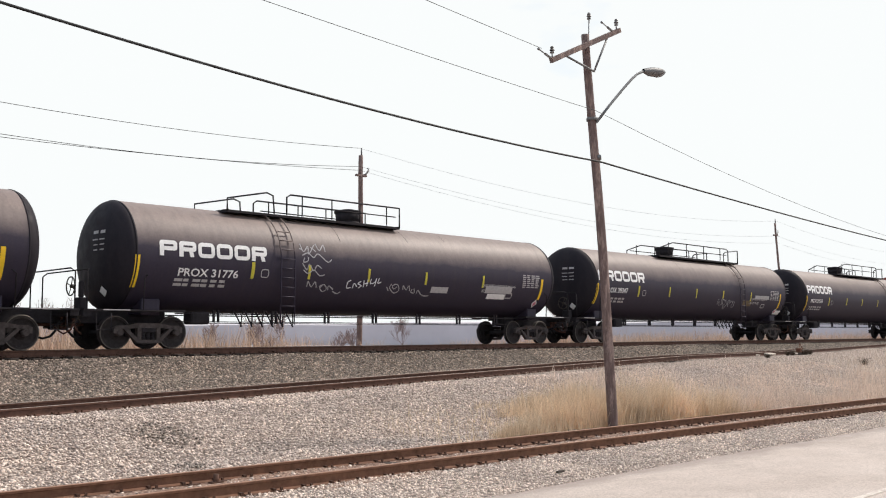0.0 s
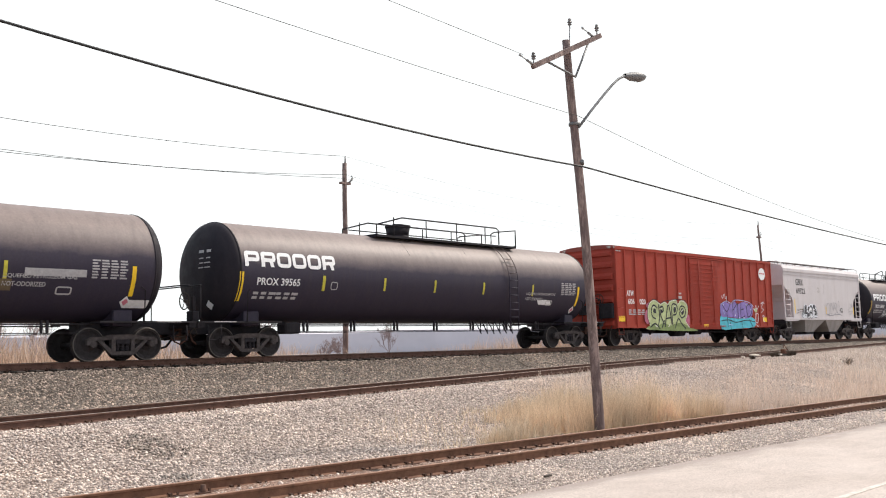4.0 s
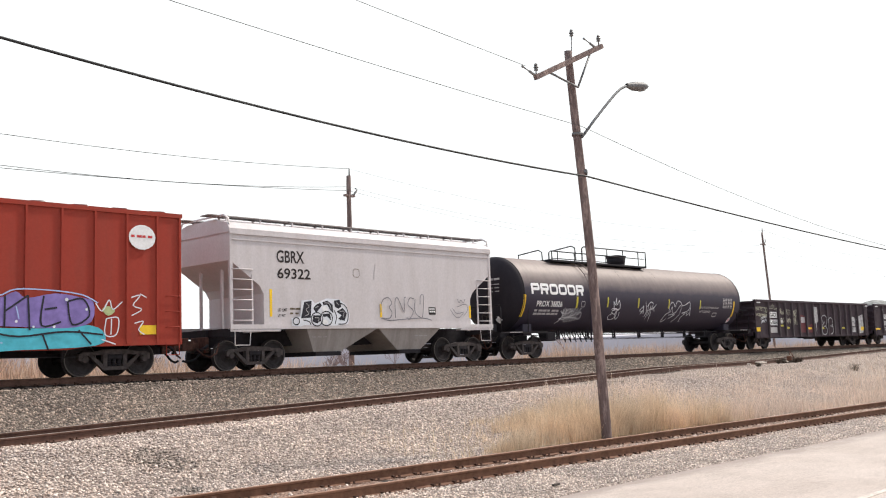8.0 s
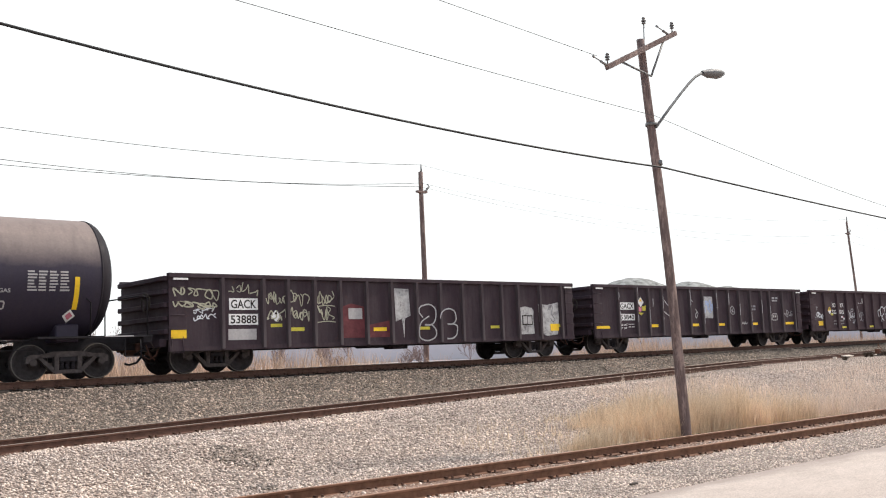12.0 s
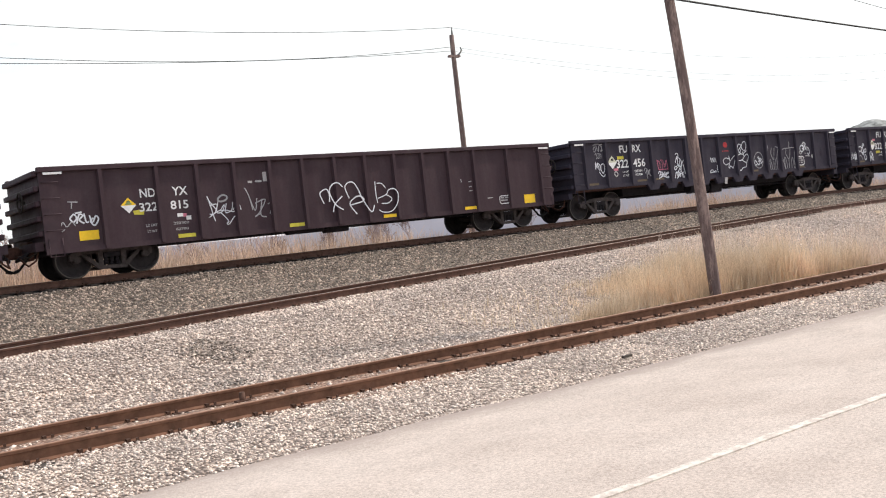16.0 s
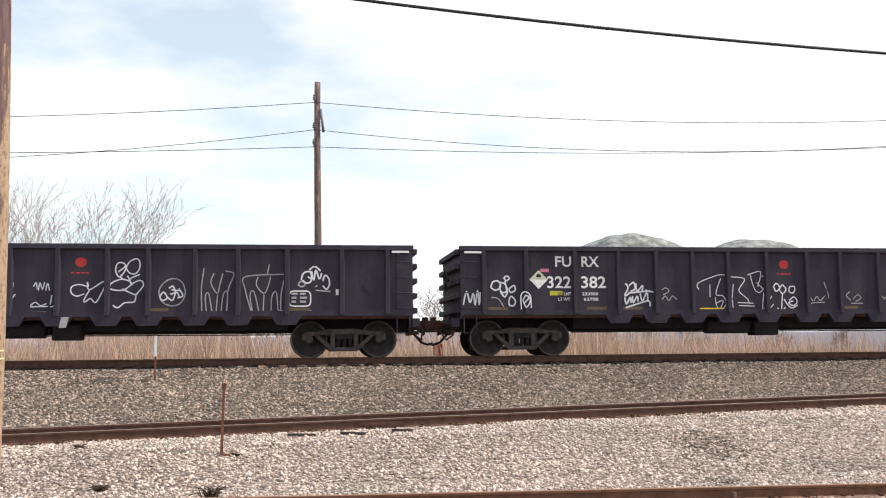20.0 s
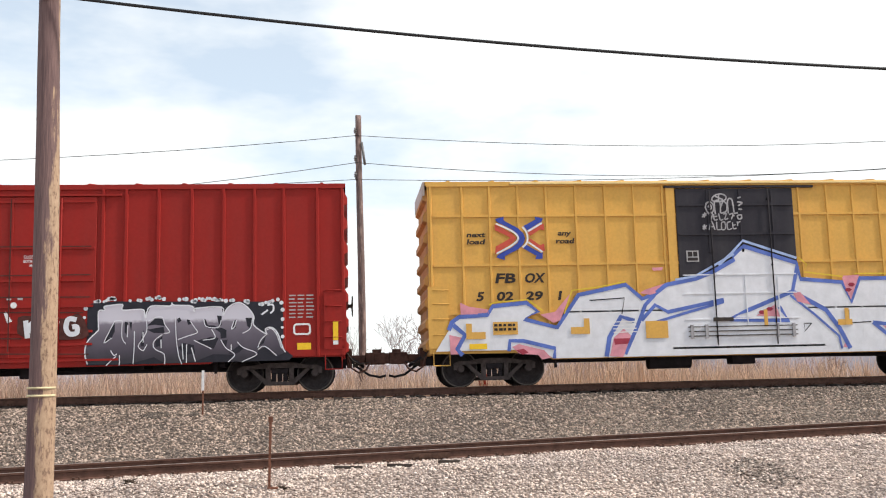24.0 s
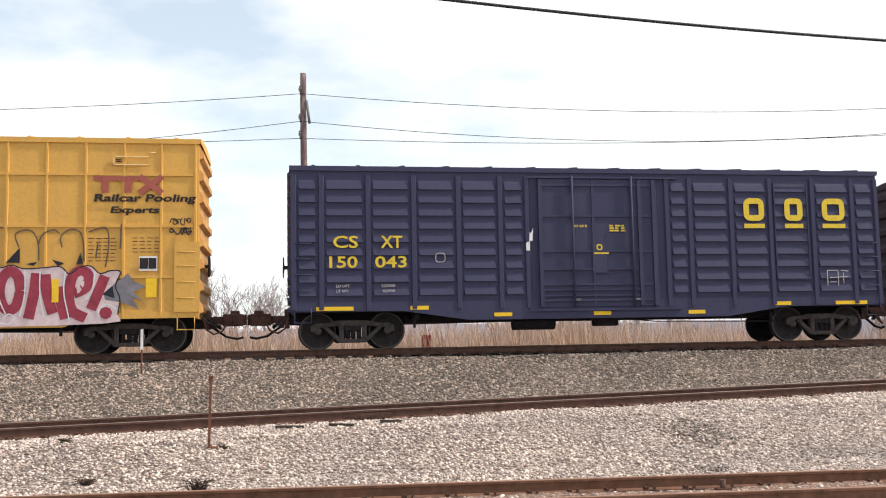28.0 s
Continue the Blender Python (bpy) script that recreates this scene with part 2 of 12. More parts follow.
M = {}
M["gravel_light"] = gravel_material("light_gravel", ((0.0, (0.12, 0.087, 0.074)), (0.3, (0.285, 0.225, 0.197)), (0.65, (0.47, 0.385, 0.341)), (1.0, (0.67, 0.567, 0.508))), 19)
M["rail"] = plain("rusty_rail_steel", (0.165, 0.082, 0.052), 0.75, 0.35, 6)
M["rail_dark"] = plain("brown_rail_steel", (0.108, 0.056, 0.042), 0.75, 0.35, 6)
M["rail_top"] = plain("worn_rail_head", (0.30, 0.25, 0.22), 0.5, 0.25, 5, 0.5)


def glint_head(nt, bsdf):
    """Siding rail head whose sun glint towards +x is painted in as paler colour."""
    tc, sep, far = nt.nodes.new("ShaderNodeTexCoord"), nt.nodes.new("ShaderNodeSeparateXYZ"), nt.nodes.new("ShaderNodeMapRange")
    nt.links.new(tc.outputs["Object"], sep.inputs["Vector"])
    nt.links.new(sep.outputs["X"], far.inputs["Value"])
    far.inputs["From Min"].default_value, far.inputs["From Max"].default_value = 14.0, 32.0
    nt.links.new(mix_node(nt, far.outputs["Result"], (0.26, 0.20, 0.175), (0.84, 0.79, 0.75)), bsdf.inputs["Base Color"])
    bsdf.inputs["Roughness"].default_value = 0.5
    bsdf.inputs["Metallic"].default_value = 0.3


M["rail_glint"] = material("glinting_rail_head", glint_head)
M["cable"] = plain("black_cable", (0.02, 0.02, 0.022), 0.6, 0.2)
M["black"] = dusty_lit_tank("black_tank_paint")
# the shade on the heads is put into this darker, dustless black
M["tank_head"] = painted("shade_dark_tank_head_paint", (0.021, 0.018, 0.024), (0.05, 0.042, 0.046), 0.6, 0.35, 0.1)
M["grime"] = plain("dirty_cast_steel", (0.048, 0.039, 0.034), 0.8, 0.4, 8)
M["red"] = painted("oxide_red_paint", (0.33, 0.048, 0.032), (0.23, 0.055, 0.041), 0.6, 0.45)
M["crimson"] = painted("crimson_boxcar_paint", (0.31, 0.024, 0.020), (0.22, 0.032, 0.027), 0.6, 0.4)
M["grey"] = painted("pale_grey_paint", (0.60, 0.555, 0.568), (0.48, 0.43, 0.425), 0.45, 0.45)
M["gon"] = painted("dark_gondola_paint", (0.042, 0.036, 0.052), (0.078, 0.068, 0.082), 0.65, 0.5, 0.3)
M["gon_maroon"] = painted("maroon_gondola_paint", (0.047, 0.031, 0.040), (0.088, 0.070, 0.077), 0.65, 0.6, 0.4)
M["brown"] = painted("brown_gondola_paint", (0.058, 0.036, 0.044), (0.088, 0.064, 0.070), 0.6, 0.5)
M["yellow"] = painted("yellow_boxcar_paint", (0.70, 0.40, 0.10), (0.55, 0.315, 0.105), 0.55, 0.4)
# paler copy of the yellow, with a highlight put into the colour
M["yellow_pale"] = painted("highlight_yellow_paint", (0.86, 0.66, 0.31), (0.72, 0.48, 0.2), 0.5, 0.4)
M["yellow_end"] = painted("sooty_yellow_end_paint", (0.66, 0.35, 0.10), (0.27, 0.125, 0.06), 0.6, 0.8, 0.55)
M["grey_pocket"] = painted("grimy_grey_paint", (0.34, 0.31, 0.30), (0.20, 0.17, 0.16), 0.6, 0.7, 0.3)
M["navy"] = painted("navy_boxcar_paint", (0.055, 0.056, 0.106), (0.072, 0.071, 0.112), 0.55, 0.35)

M["gravel_grey"] = gravel_material("grey_ballast", ((0.0, (0.05, 0.037, 0.031)), (0.35, (0.12, 0.094, 0.078)), (0.7, (0.205, 0.167, 0.141)), (1.0, (0.35, 0.295, 0.25))), 18)
M["flat"] = plain("pale_hazy_flat", (0.37, 0.335, 0.35), 0.95, 0.12, 0.05, 0, 0)
M["gravel_rust"] = gravel_material("rust_stained_gravel", ((0.0, (0.15, 0.082, 0.058)), (0.35, (0.27, 0.165, 0.122)), (0.7, (0.39, 0.262, 0.205)), (1.0, (0.53, 0.41, 0.345))), 21)
M["soil"] = plain("straw_littered_soil", (0.36, 0.27, 0.20), 0.95, 0.3, 1.5, 0, 0.4)
M["rail_rust_top"] = plain("rusted_rail_head", (0.29, 0.165, 0.115), 0.6, 0.25, 7, 0.1)
M["tie"] = plain("tarred_tie_wood", (0.06, 0.048, 0.042), 0.9, 0.4, 5)
M["clip"] = plain("rusty_tie_plate", (0.10, 0.055, 0.04), 0.85, 0.4, 10)
def worn_line(nt, bsdf):
    n = noise_node(nt, 9, 5, 0.75)
    c = ramp_node(nt, n.outputs["Fac"], ((0.42, (0.47, 0.40, 0.36)), (0.56, (0.66, 0.60, 0.545)))).outputs["Color"]
    nt.links.new(c, bsdf.inputs["Base Color"])
    bsdf.inputs["Roughness"].default_value = 0.9


M["line_white"] = material("worn_white_road_paint", worn_line)
M["galv"] = plain("dull_galvanised_steel", (0.17, 0.168, 0.172), 0.6, 0.25, 6, 0.3)
M["porcelain"] = plain("grey_porcelain", (0.22, 0.21, 0.21), 0.35, 0.1)
M["glass"] = plain("lamp_glass", (0.30, 0.31, 0.32), 0.15, 0.05)
M["rust"] = plain("rusted_iron", (0.17, 0.075, 0.05), 0.9, 0.4, 12)
M["white"] = plain("white_paint", (0.74, 0.73, 0.74), 0.6, 0.12, 7)
M["cream"] = plain("cream_metal_tape", (0.62, 0.53, 0.33), 0.5, 0.25, 14)
M["bark"] = plain("grey_bark", (0.27, 0.20, 0.19), 0.95, 0.3, 5)


def straw(name, low, high, thin=0.0):
    """A colour of its own for each stalk or stone; thin stalks let light through."""
    def build(nt, bsdf):
        g = nt.nodes.new("ShaderNodeNewGeometry")
        r = ramp_node(nt, g.outputs["Random Per Island"], ((0.0, low), (1.0, high)))
        n = noise_node(nt, 0.5, 3)
        t = ramp_node(nt, n.outputs["Fac"], ((0.3, (0.8, 0.8, 0.8)), (0.7, (1.15, 1.12, 1.08))))
        nt.links.new(mix_node(nt, 1.0, r.outputs["Color"], t.outputs["Color"], "MULTIPLY"), bsdf.inputs["Base Color"])
        bsdf.inputs["Roughness"].default_value = 0.85
        if thin:
            leaf, both = nt.nodes.new("ShaderNodeBsdfTranslucent"), nt.nodes.new("ShaderNodeMixShader")
            both.inputs["Fac"].default_value = thin
            nt.links.new(bsdf.inputs["Base Color"].links[0].from_socket, leaf.inputs["Color"])
            nt.links.new(bsdf.outputs["BSDF"], both.inputs[1])
            nt.links.new(leaf.outputs["BSDF"], both.inputs[2])
            nt.links.new(both.outputs["Shader"], nt.nodes["Material Output"].inputs["Surface"])
    return material(name, build)


M["straw_gold"] = straw("golden_dry_grass", (0.55, 0.415, 0.285), (0.98, 0.83, 0.655), 0.5)
M["straw_thin"] = straw("thin_dry_grass", (0.56, 0.43, 0.35), (0.98, 0.84, 0.74), 0.5)
M["straw_pale"] = straw("pale_dry_reeds", (0.40, 0.28, 0.215), (0.84, 0.66, 0.535), 0.4)
M["stone"] = straw("loose_stones", (0.30, 0.23, 0.20), (0.90, 0.755, 0.675))
M["stone_fine"] = straw("pale_chippings", (0.46, 0.36, 0.315), (0.97, 0.83, 0.745))
M["stone_grey"] = straw("loose_grey_stones", (0.115, 0.085, 0.070), (0.60, 0.475, 0.40))


def wood_pole(name, low, high, pale):
    """Split, weathered pole wood with long grain and bare pale patches."""
    def build(nt, bsdf):
        n = noise_node(nt, 6, 6, 0.7, stretch=(9, 9, 0.35))
        c = ramp_node(nt, n.outputs["Fac"], ((0.3, low), (0.7, high))).outputs["Color"]
        p = noise_node(nt, 2.2, 6, 0.75, stretch=(3, 3, 0.7))
        f = ramp_node(nt, p.outputs["Fac"], ((0.5, (0, 0, 0)), (0.62, (0.85,) * 3)))
        c = mix_node(nt, f.outputs["Color"], c, pale)
        nt.links.new(c, bsdf.inputs["Base Color"])
        bsdf.inputs["Roughness"].default_value = 0.92
        bump_node(nt, bsdf, n.outputs["Fac"], 0.6, 0.02)
    return material(name, build)


M["pole"] = wood_pole("brown_pole_wood", (0.088, 0.058, 0.055), (0.215, 0.150, 0.140), (0.36, 0.262, 0.235))


def peeled_lit_pole(nt, bsdf):
    """Brown pole peeled to golden wood, with its sunlit +x side painted paler."""
    n = noise_node(nt, 6, 6, 0.7, stretch=(9, 9, 0.35))
    c = ramp_node(nt, n.outputs["Fac"], ((0.3, (0.085, 0.052, 0.055)), (0.7, (0.215, 0.135, 0.128)))).outputs["Color"]
    tc, sep = nt.nodes.new("ShaderNodeTexCoord"), nt.nodes.new("ShaderNodeSeparateXYZ")
    nt.links.new(tc.outputs["Object"], sep.inputs["Vector"])
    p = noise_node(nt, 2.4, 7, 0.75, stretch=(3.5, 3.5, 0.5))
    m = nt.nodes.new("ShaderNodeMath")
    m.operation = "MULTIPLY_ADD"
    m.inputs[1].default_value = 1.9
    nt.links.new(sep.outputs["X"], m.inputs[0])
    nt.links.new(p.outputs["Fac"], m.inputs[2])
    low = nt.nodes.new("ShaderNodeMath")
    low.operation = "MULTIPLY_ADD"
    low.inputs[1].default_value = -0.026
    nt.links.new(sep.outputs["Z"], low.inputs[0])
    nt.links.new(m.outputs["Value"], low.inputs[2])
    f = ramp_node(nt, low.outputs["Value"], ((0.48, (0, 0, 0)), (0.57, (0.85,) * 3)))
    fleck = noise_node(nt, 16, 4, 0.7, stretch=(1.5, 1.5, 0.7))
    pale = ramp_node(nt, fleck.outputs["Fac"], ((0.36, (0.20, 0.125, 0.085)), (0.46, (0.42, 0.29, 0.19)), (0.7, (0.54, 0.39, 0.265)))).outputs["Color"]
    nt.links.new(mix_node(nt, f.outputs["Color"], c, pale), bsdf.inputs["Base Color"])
    bsdf.inputs["Roughness"].default_value = 0.92
    bump_node(nt, bsdf, n.outputs["Fac"], 0.6, 0.02)


M["pole_bare"] = material("peeled_lit_pole_wood", peeled_lit_pole)

# ---------------------------------------------------------------- ground and tracks
def ground_z(x, y):
    """Height of the gravel: a low yard, the middle track's bench, the main line's bank, the field behind."""
    t2, z1, z2 = t2_y(x), t1_z(x) - 0.24, t2_z(x) - 0.185
    pts = [(-400, 0.0), (ROAD_Y - 0.3, 0.0), (ROAD_Y + 0.4, 0.045), (T3Y - 1.0, T3Z - 0.175), (T3Y + 2.2, T3Z - 0.165), (T3Y + 3.2, T3Z - 0.12)]
    if t2 < T1Y - 0.9:
        pts += [(t2 - 1.6, z2 - 0.05), (t2 - 0.4, z2), (min(t2 + GAUGE + 0.45, T1Y - 0.72), z2 + 0.01)]
        lo = t2 + GAUGE + 1.2
        pts += [(lo, z2 + 0.02 + 0.12 * max(0, z1 - z2))] if lo < T1Y - 1.3 else []
    pts += [(T1Y - 0.6, z1 + 0.05) if x > 36 else (T1Y - 0.75, z1 - 0.02), (T1Y - 0.45, z1 + (0.05 if x > 36 else 0.0)), (T1Y + GAUGE + 0.8, z1), (T1Y + 6.0, 1.05), (1500, 1.05)]
    for (ya, za), (yb, zb) in zip(pts, pts[1:]):
        if y <= yb:
            k = 0.0 if yb <= ya else max(0.0, min(1.0, (y - ya) / (yb - ya)))
            return za + (zb - za) * k + (0.03 * noise.noise((x * 0.45, y * 0.6, 0)) if 9.6 < y < 40 else 0)
    return 1.05


def build_ground():
    xs = [-1500, -500, -200, -120, -70, -50] + [-36 + 1.0 * k for k in range(150)] + [118, 125, 140, 170, 220, 300, 500, 900, 1500]
    ys = [-1500, -300, -60, -20, 0, 5, 8] + [8.9 + 0.25 * k for k in range(100)] + [34.5, 36, 38, 41, 46, 60, 90, 150, 300, 700, 1500]
    bm = bmesh.new()
    grid = [[bm.verts.new((x, y, ground_z(x, y))) for y in ys] for x in xs]
    for i in range(len(xs) - 1):
        for j in range(len(ys) - 1):
            f = bm.faces.new((grid[i][j], grid[i + 1][j], grid[i + 1][j + 1], grid[i][j + 1]))
            f.smooth = True
            x, y = (xs[i] + xs[i + 1]) / 2, (ys[j] + ys[j + 1]) / 2
            f.material_index = 4 if -0.3 < y - t3_y(x) < GAUGE + 0.25 else 3 if y > 46 else 2 if y > 30.5 else 1 if y > min(t2_y(x) + 1.0, T1Y - 2) else 0
    ob = part("ground", bm, M["gravel_light"])
    ob.data.materials.append(M["gravel_grey"])
    ob.data.materials.append(M["soil"])
    ob.data.materials.append(M["flat"])
    ob.data.materials.append(M["gravel_rust"])
    tagged(ob, "pale crushed stone yard rising to a grey ballast bank", "ground", kind="structure")

    bm = bmesh.new()
    xs = [-400, -120] + [-60 + 0.5 * k for k in range(300)] + [140, 500]
    lo, up, low = [], [], []
    for x in xs:
        e = ROAD_Y - 0.12 + 0.12 * noise.noise((x * 0.5, 3, 0)) + 0.05 * noise.noise((x * 2.3, 7, 0))
        lo.append(bm.verts.new((x, -9, 0.10)))
        up.append(bm.verts.new((x, e, 0.062)))
        low.append(bm.verts.new((x, e + 0.05, -0.1)))
    for i in range(len(xs) - 1):
        bm.faces.new((lo[i], lo[i + 1], up[i + 1], up[i]))
        bm.faces.new((up[i], up[i + 1], low[i + 1], low[i]))
    tagged(part("road", bm, M["road"]), "pale sun-bleached asphalt road with a crumbling edge", "road", kind="structure")
    bm = bmesh.new()
    box(bm, -100, 160, 5.25, 5.35, 0.07, 0.0835)
    tagged(part("road_marking", bm, M["line_white"]), "worn white edge line painted on the road", "road marking", kind="structure")


def road_material():
    def build(nt, bsdf):
        n1 = noise_node(nt, 0.5, 6, 0.65)
        n2 = noise_node(nt, 38, 4, 0.75)
        n3 = noise_node(nt, 1.6, 6, 0.7, stretch=(0.5, 1.2, 1))
        n4 = noise_node(nt, 110, 2, 0.6)
        c = ramp_node(nt, n1.outputs["Fac"], ((0.3, (0.485, 0.405, 0.362)), (0.7, (0.58, 0.497, 0.452)))).outputs["Color"]
        c = mix_node(nt, 1.0, c, ramp_node(nt, n2.outputs["Fac"], ((0.32, (0.66,) * 3), (0.68, (1.2,) * 3))).outputs["Color"], "MULTIPLY")
        c = mix_node(nt, 1.0, c, ramp_node(nt, n3.outputs["Fac"], ((0.35, (0.93,) * 3), (0.6, (1.03,) * 3))).outputs["Color"], "MULTIPLY")
        c = mix_node(nt, 1.0, c, ramp_node(nt, n4.outputs["Fac"], ((0.3, (0.8,) * 3), (0.7, (1.12,) * 3))).outputs["Color"], "MULTIPLY")
        # dust and chippings blown onto the outer edge
        tc, sep = nt.nodes.new("ShaderNodeTexCoord"), nt.nodes.new("ShaderNodeSeparateXYZ")
        nt.links.new(tc.outputs["Object"], sep.inputs["Vector"])
        wave = noise_node(nt, 0.9, 6, 0.7, stretch=(0.6, 1.5, 1))
        edge = nt.nodes.new("ShaderNodeMath")
        edge.operation = "MULTIPLY_ADD"
        edge.inputs[1].default_value = 1.6
        nt.links.new(wave.outputs["Fac"], edge.inputs[0])
        nt.links.new(sep.outputs["Y"], edge.inputs[2])
        part_y = nt.nodes.new("ShaderNodeMapRange")
        part_y.inputs["From Min"].default_value = ROAD_Y + 0.05
        part_y.inputs["From Max"].default_value = ROAD_Y + 0.65
        nt.links.new(edge.outputs["Value"], part_y.inputs["Value"])
        c = mix_node(nt, part_y.outputs["Result"], c, mix_node(nt, n2.outputs["Fac"], (0.25, 0.20, 0.18), (0.42, 0.35, 0.315)))
        nt.links.new(c, bsdf.inputs["Base Color"])
        bsdf.inputs["Roughness"].default_value = 0.92
        bsdf.inputs["Specular IOR Level"].default_value = 0.25
        bump_node(nt, bsdf, n2.outputs["Fac"], 0.4, 0.006)
    return material("bleached_asphalt", build)


M["road"] = road_material()
build_ground()

RAIL_PROFILE = ((-0.07, -0.18), (0.07, -0.18), (0.07, -0.168), (0.011, -0.145), (0.011, -0.045), (0.034, -0.036), (0.036, -0.006), (0.03, 0), (-0.03, 0), (-0.036, -0.006), (-0.034, -0.036), (-0.011, -0.045), (-0.011, -0.145), (-0.07, -0.168))


def rail_line(track, fy, fz, x0, x1, mat, step=2.0):
    bm, top = bmesh.new(), bmesh.new()
    prev = ptop = None
    n = len(RAIL_PROFILE)
    x = x0
    while x <= x1 + 0.01:
        ring = [bm.verts.new((x, fy(x) + a, fz(x) + b)) for a, b in RAIL_PROFILE]
        tr = [top.verts.new((x, fy(x) + a, fz(x) + b)) for a, b in ((-0.029, 0.0), (-0.023, 0.004), (0.023, 0.004), (0.029, 0.0))]
        if prev:
            for k in range(n):
                bm.faces.new((prev[k], prev[(k + 1) % n], ring[(k + 1) % n], ring[k]))
            for k in range(3):
                top.faces.new((ptop[k], tr[k], tr[k + 1], ptop[k + 1]))
        prev, ptop = ring, tr
        x += step
    bmesh.ops.recalc_face_normals(bm, faces=bm.faces[:])
    rail = part("rail", bm, M[mat], track)
    part("rail_head", top, M["rail_glint"] if fy is t2_y else M["rail_top"] if mat == "rail_dark" else M["rail_rust_top"], rail, "bright worn rail head")
    return rail


def tie_mesh():
    bm = boxes((-0.115, 0.115, -1.3, 1.3, -0.16, 0.0), bevel=0.012)
    me = bpy.data.meshes.new("tie")
    bm.to_mesh(me)
    bm.free()
    me.materials.append(M["tie"])
    return me


def plate_mesh():
    bm = boxes((-0.09, 0.09, -0.17, 0.17, 0.0, 0.018), (-0.06, -0.03, -0.13, -0.1, 0.018, 0.06), (0.03, 0.06, 0.1, 0.13, 0.018, 0.06), (-0.16, -0.115, -0.09, 0.09, -0.02, 0.05))
    me = bpy.data.meshes.new("tie_plate")
    bm.to_mesh(me)
    bm.free()
    me.materials.append(M["clip"])
    return me


TIE, PLATE = tie_mesh(), plate_mesh()


def build_track(name, label, fy, fz, x0, x1, t0, t1, lift, plates, seed):
    track = empty(name, pose(0, 0, 0), label, "railway track", kind="structure")
    for dy in (0, GAUGE):
        rail_line(track, lambda x: fy(x) + dy, fz, x0, x1, "rail" if name == "track_3" else "rail_dark")
    rng = random.Random(seed)
    x = t0
    while x < t1:
        xx = x + rng.uniform(-0.03, 0.03)
        turn = math.degrees(math.atan2(fy(xx + 0.5) - fy(xx - 0.5), 1)) + rng.uniform(-1, 1)
        put("tie", TIE, None, track, m=pose(xx, fy(xx) + GAUGE / 2 + rng.uniform(-0.05, 0.05), fz(xx) - 0.182 + lift + rng.uniform(-0.012, 0.008), 0, 0, turn))
        if x < plates:
            for dy in (0, GAUGE):
                put("tie_plate", PLATE, None, track, m=pose(xx, fy(xx) + dy, fz(xx) - 0.18, 0, 0, turn))
        x += 0.54
    return track


build_track("track_1", "main line of rusty rails on dark ties", lambda x: T1Y, t1_z, -120, 300, -9, 120, 0.0, 45, 1)
build_track("track_2", "siding rails curving to join the main line", t2_y, t2_z, -60, 110, -9, 70, -0.01, 40, 2)
build_track("track_3", "rusty yard track half buried in pale gravel", t3_y, lambda x: T3Z, -60, 140, 1, 75, 0.0, 60, 3)

# joint bars of the middle track and the knob on the yard track
bm = boxes((3.3, 4.5, -0.045, -0.014, -0.14, -0.05), *((3.4 + 0.25 * k, 3.45 + 0.25 * k, -0.065, -0.045, -0.11, -0.075) for k in range(5)))
ob = part("joint_bar", bm, M["clip"])
ob.matrix_basis = pose(0, t2_y(3.9), t2_z(3.9), 0, 0, 0)
tagged(ob, "rusty bolted joint bar on a siding rail", "joint bar")
bm = bmesh.new()
tube(bm, (0, 0, -0.12), (0, 0, 0.06), 0.05, 0.04, 8)
box(bm, -0.1, 0.1, -0.06, 0.06, -0.14, -0.05)
ob = part("rail_anchor", bm, M["clip"])
ob.matrix_basis = pose(8.35, 12.86, T3Z - 0.1)
tagged(ob, "small dark iron anchor beside the yard rail", "rail anchor")


def rocks(name, label, mat, count, seed, place, size):
    """Loose stones, each a crooked block."""
    rng = np.random.RandomState(seed)
    base = np.array([(1, 0, -.2), (-.3, .95, -.1), (-.9, -.35, -.2), (.2, -.9, 0), (0.15, 0.1, .75), (-.05, 0, -.7)])
    tris = np.array([(0, 1, 4), (1, 2, 4), (2, 3, 4), (3, 0, 4), (1, 0, 5), (2, 1, 5), (3, 2, 5), (0, 3, 5)])
    pts = place(rng, count)
    n = len(pts)
    ang = rng.rand(n) * 6.283
    s = size[0] + (size[1] - size[0]) * rng.rand(n) ** 2
    sc = np.stack([s * (0.8 + 0.5 * rng.rand(n)), s * (0.6 + 0.5 * rng.rand(n)), s * (0.5 + 0.4 * rng.rand(n))], 1)
    v = base[None] * (1 + 0.3 * (rng.rand(n, 6, 1) - 0.5)) * sc[:, None]
    tilt = (rng.rand(n) - 0.5) * 1.2
    v = np.stack([v[..., 0] * np.cos(tilt)[:, None] - v[..., 2] * np.sin(tilt)[:, None], v[..., 1], v[..., 0] * np.sin(tilt)[:, None] + v[..., 2] * np.cos(tilt)[:, None]], -1)
    c, sn = np.cos(ang)[:, None], np.sin(ang)[:, None]
    v = np.stack([v[..., 0] * c - v[..., 1] * sn, v[..., 0] * sn + v[..., 1] * c, v[..., 2]], -1) + pts[:, None]
    faces = (tris[None] + 6 * np.arange(n)[:, None, None]).reshape(-1, 3)
    return soup(name, label, mat, v.reshape(-1, 3), faces, "stones")


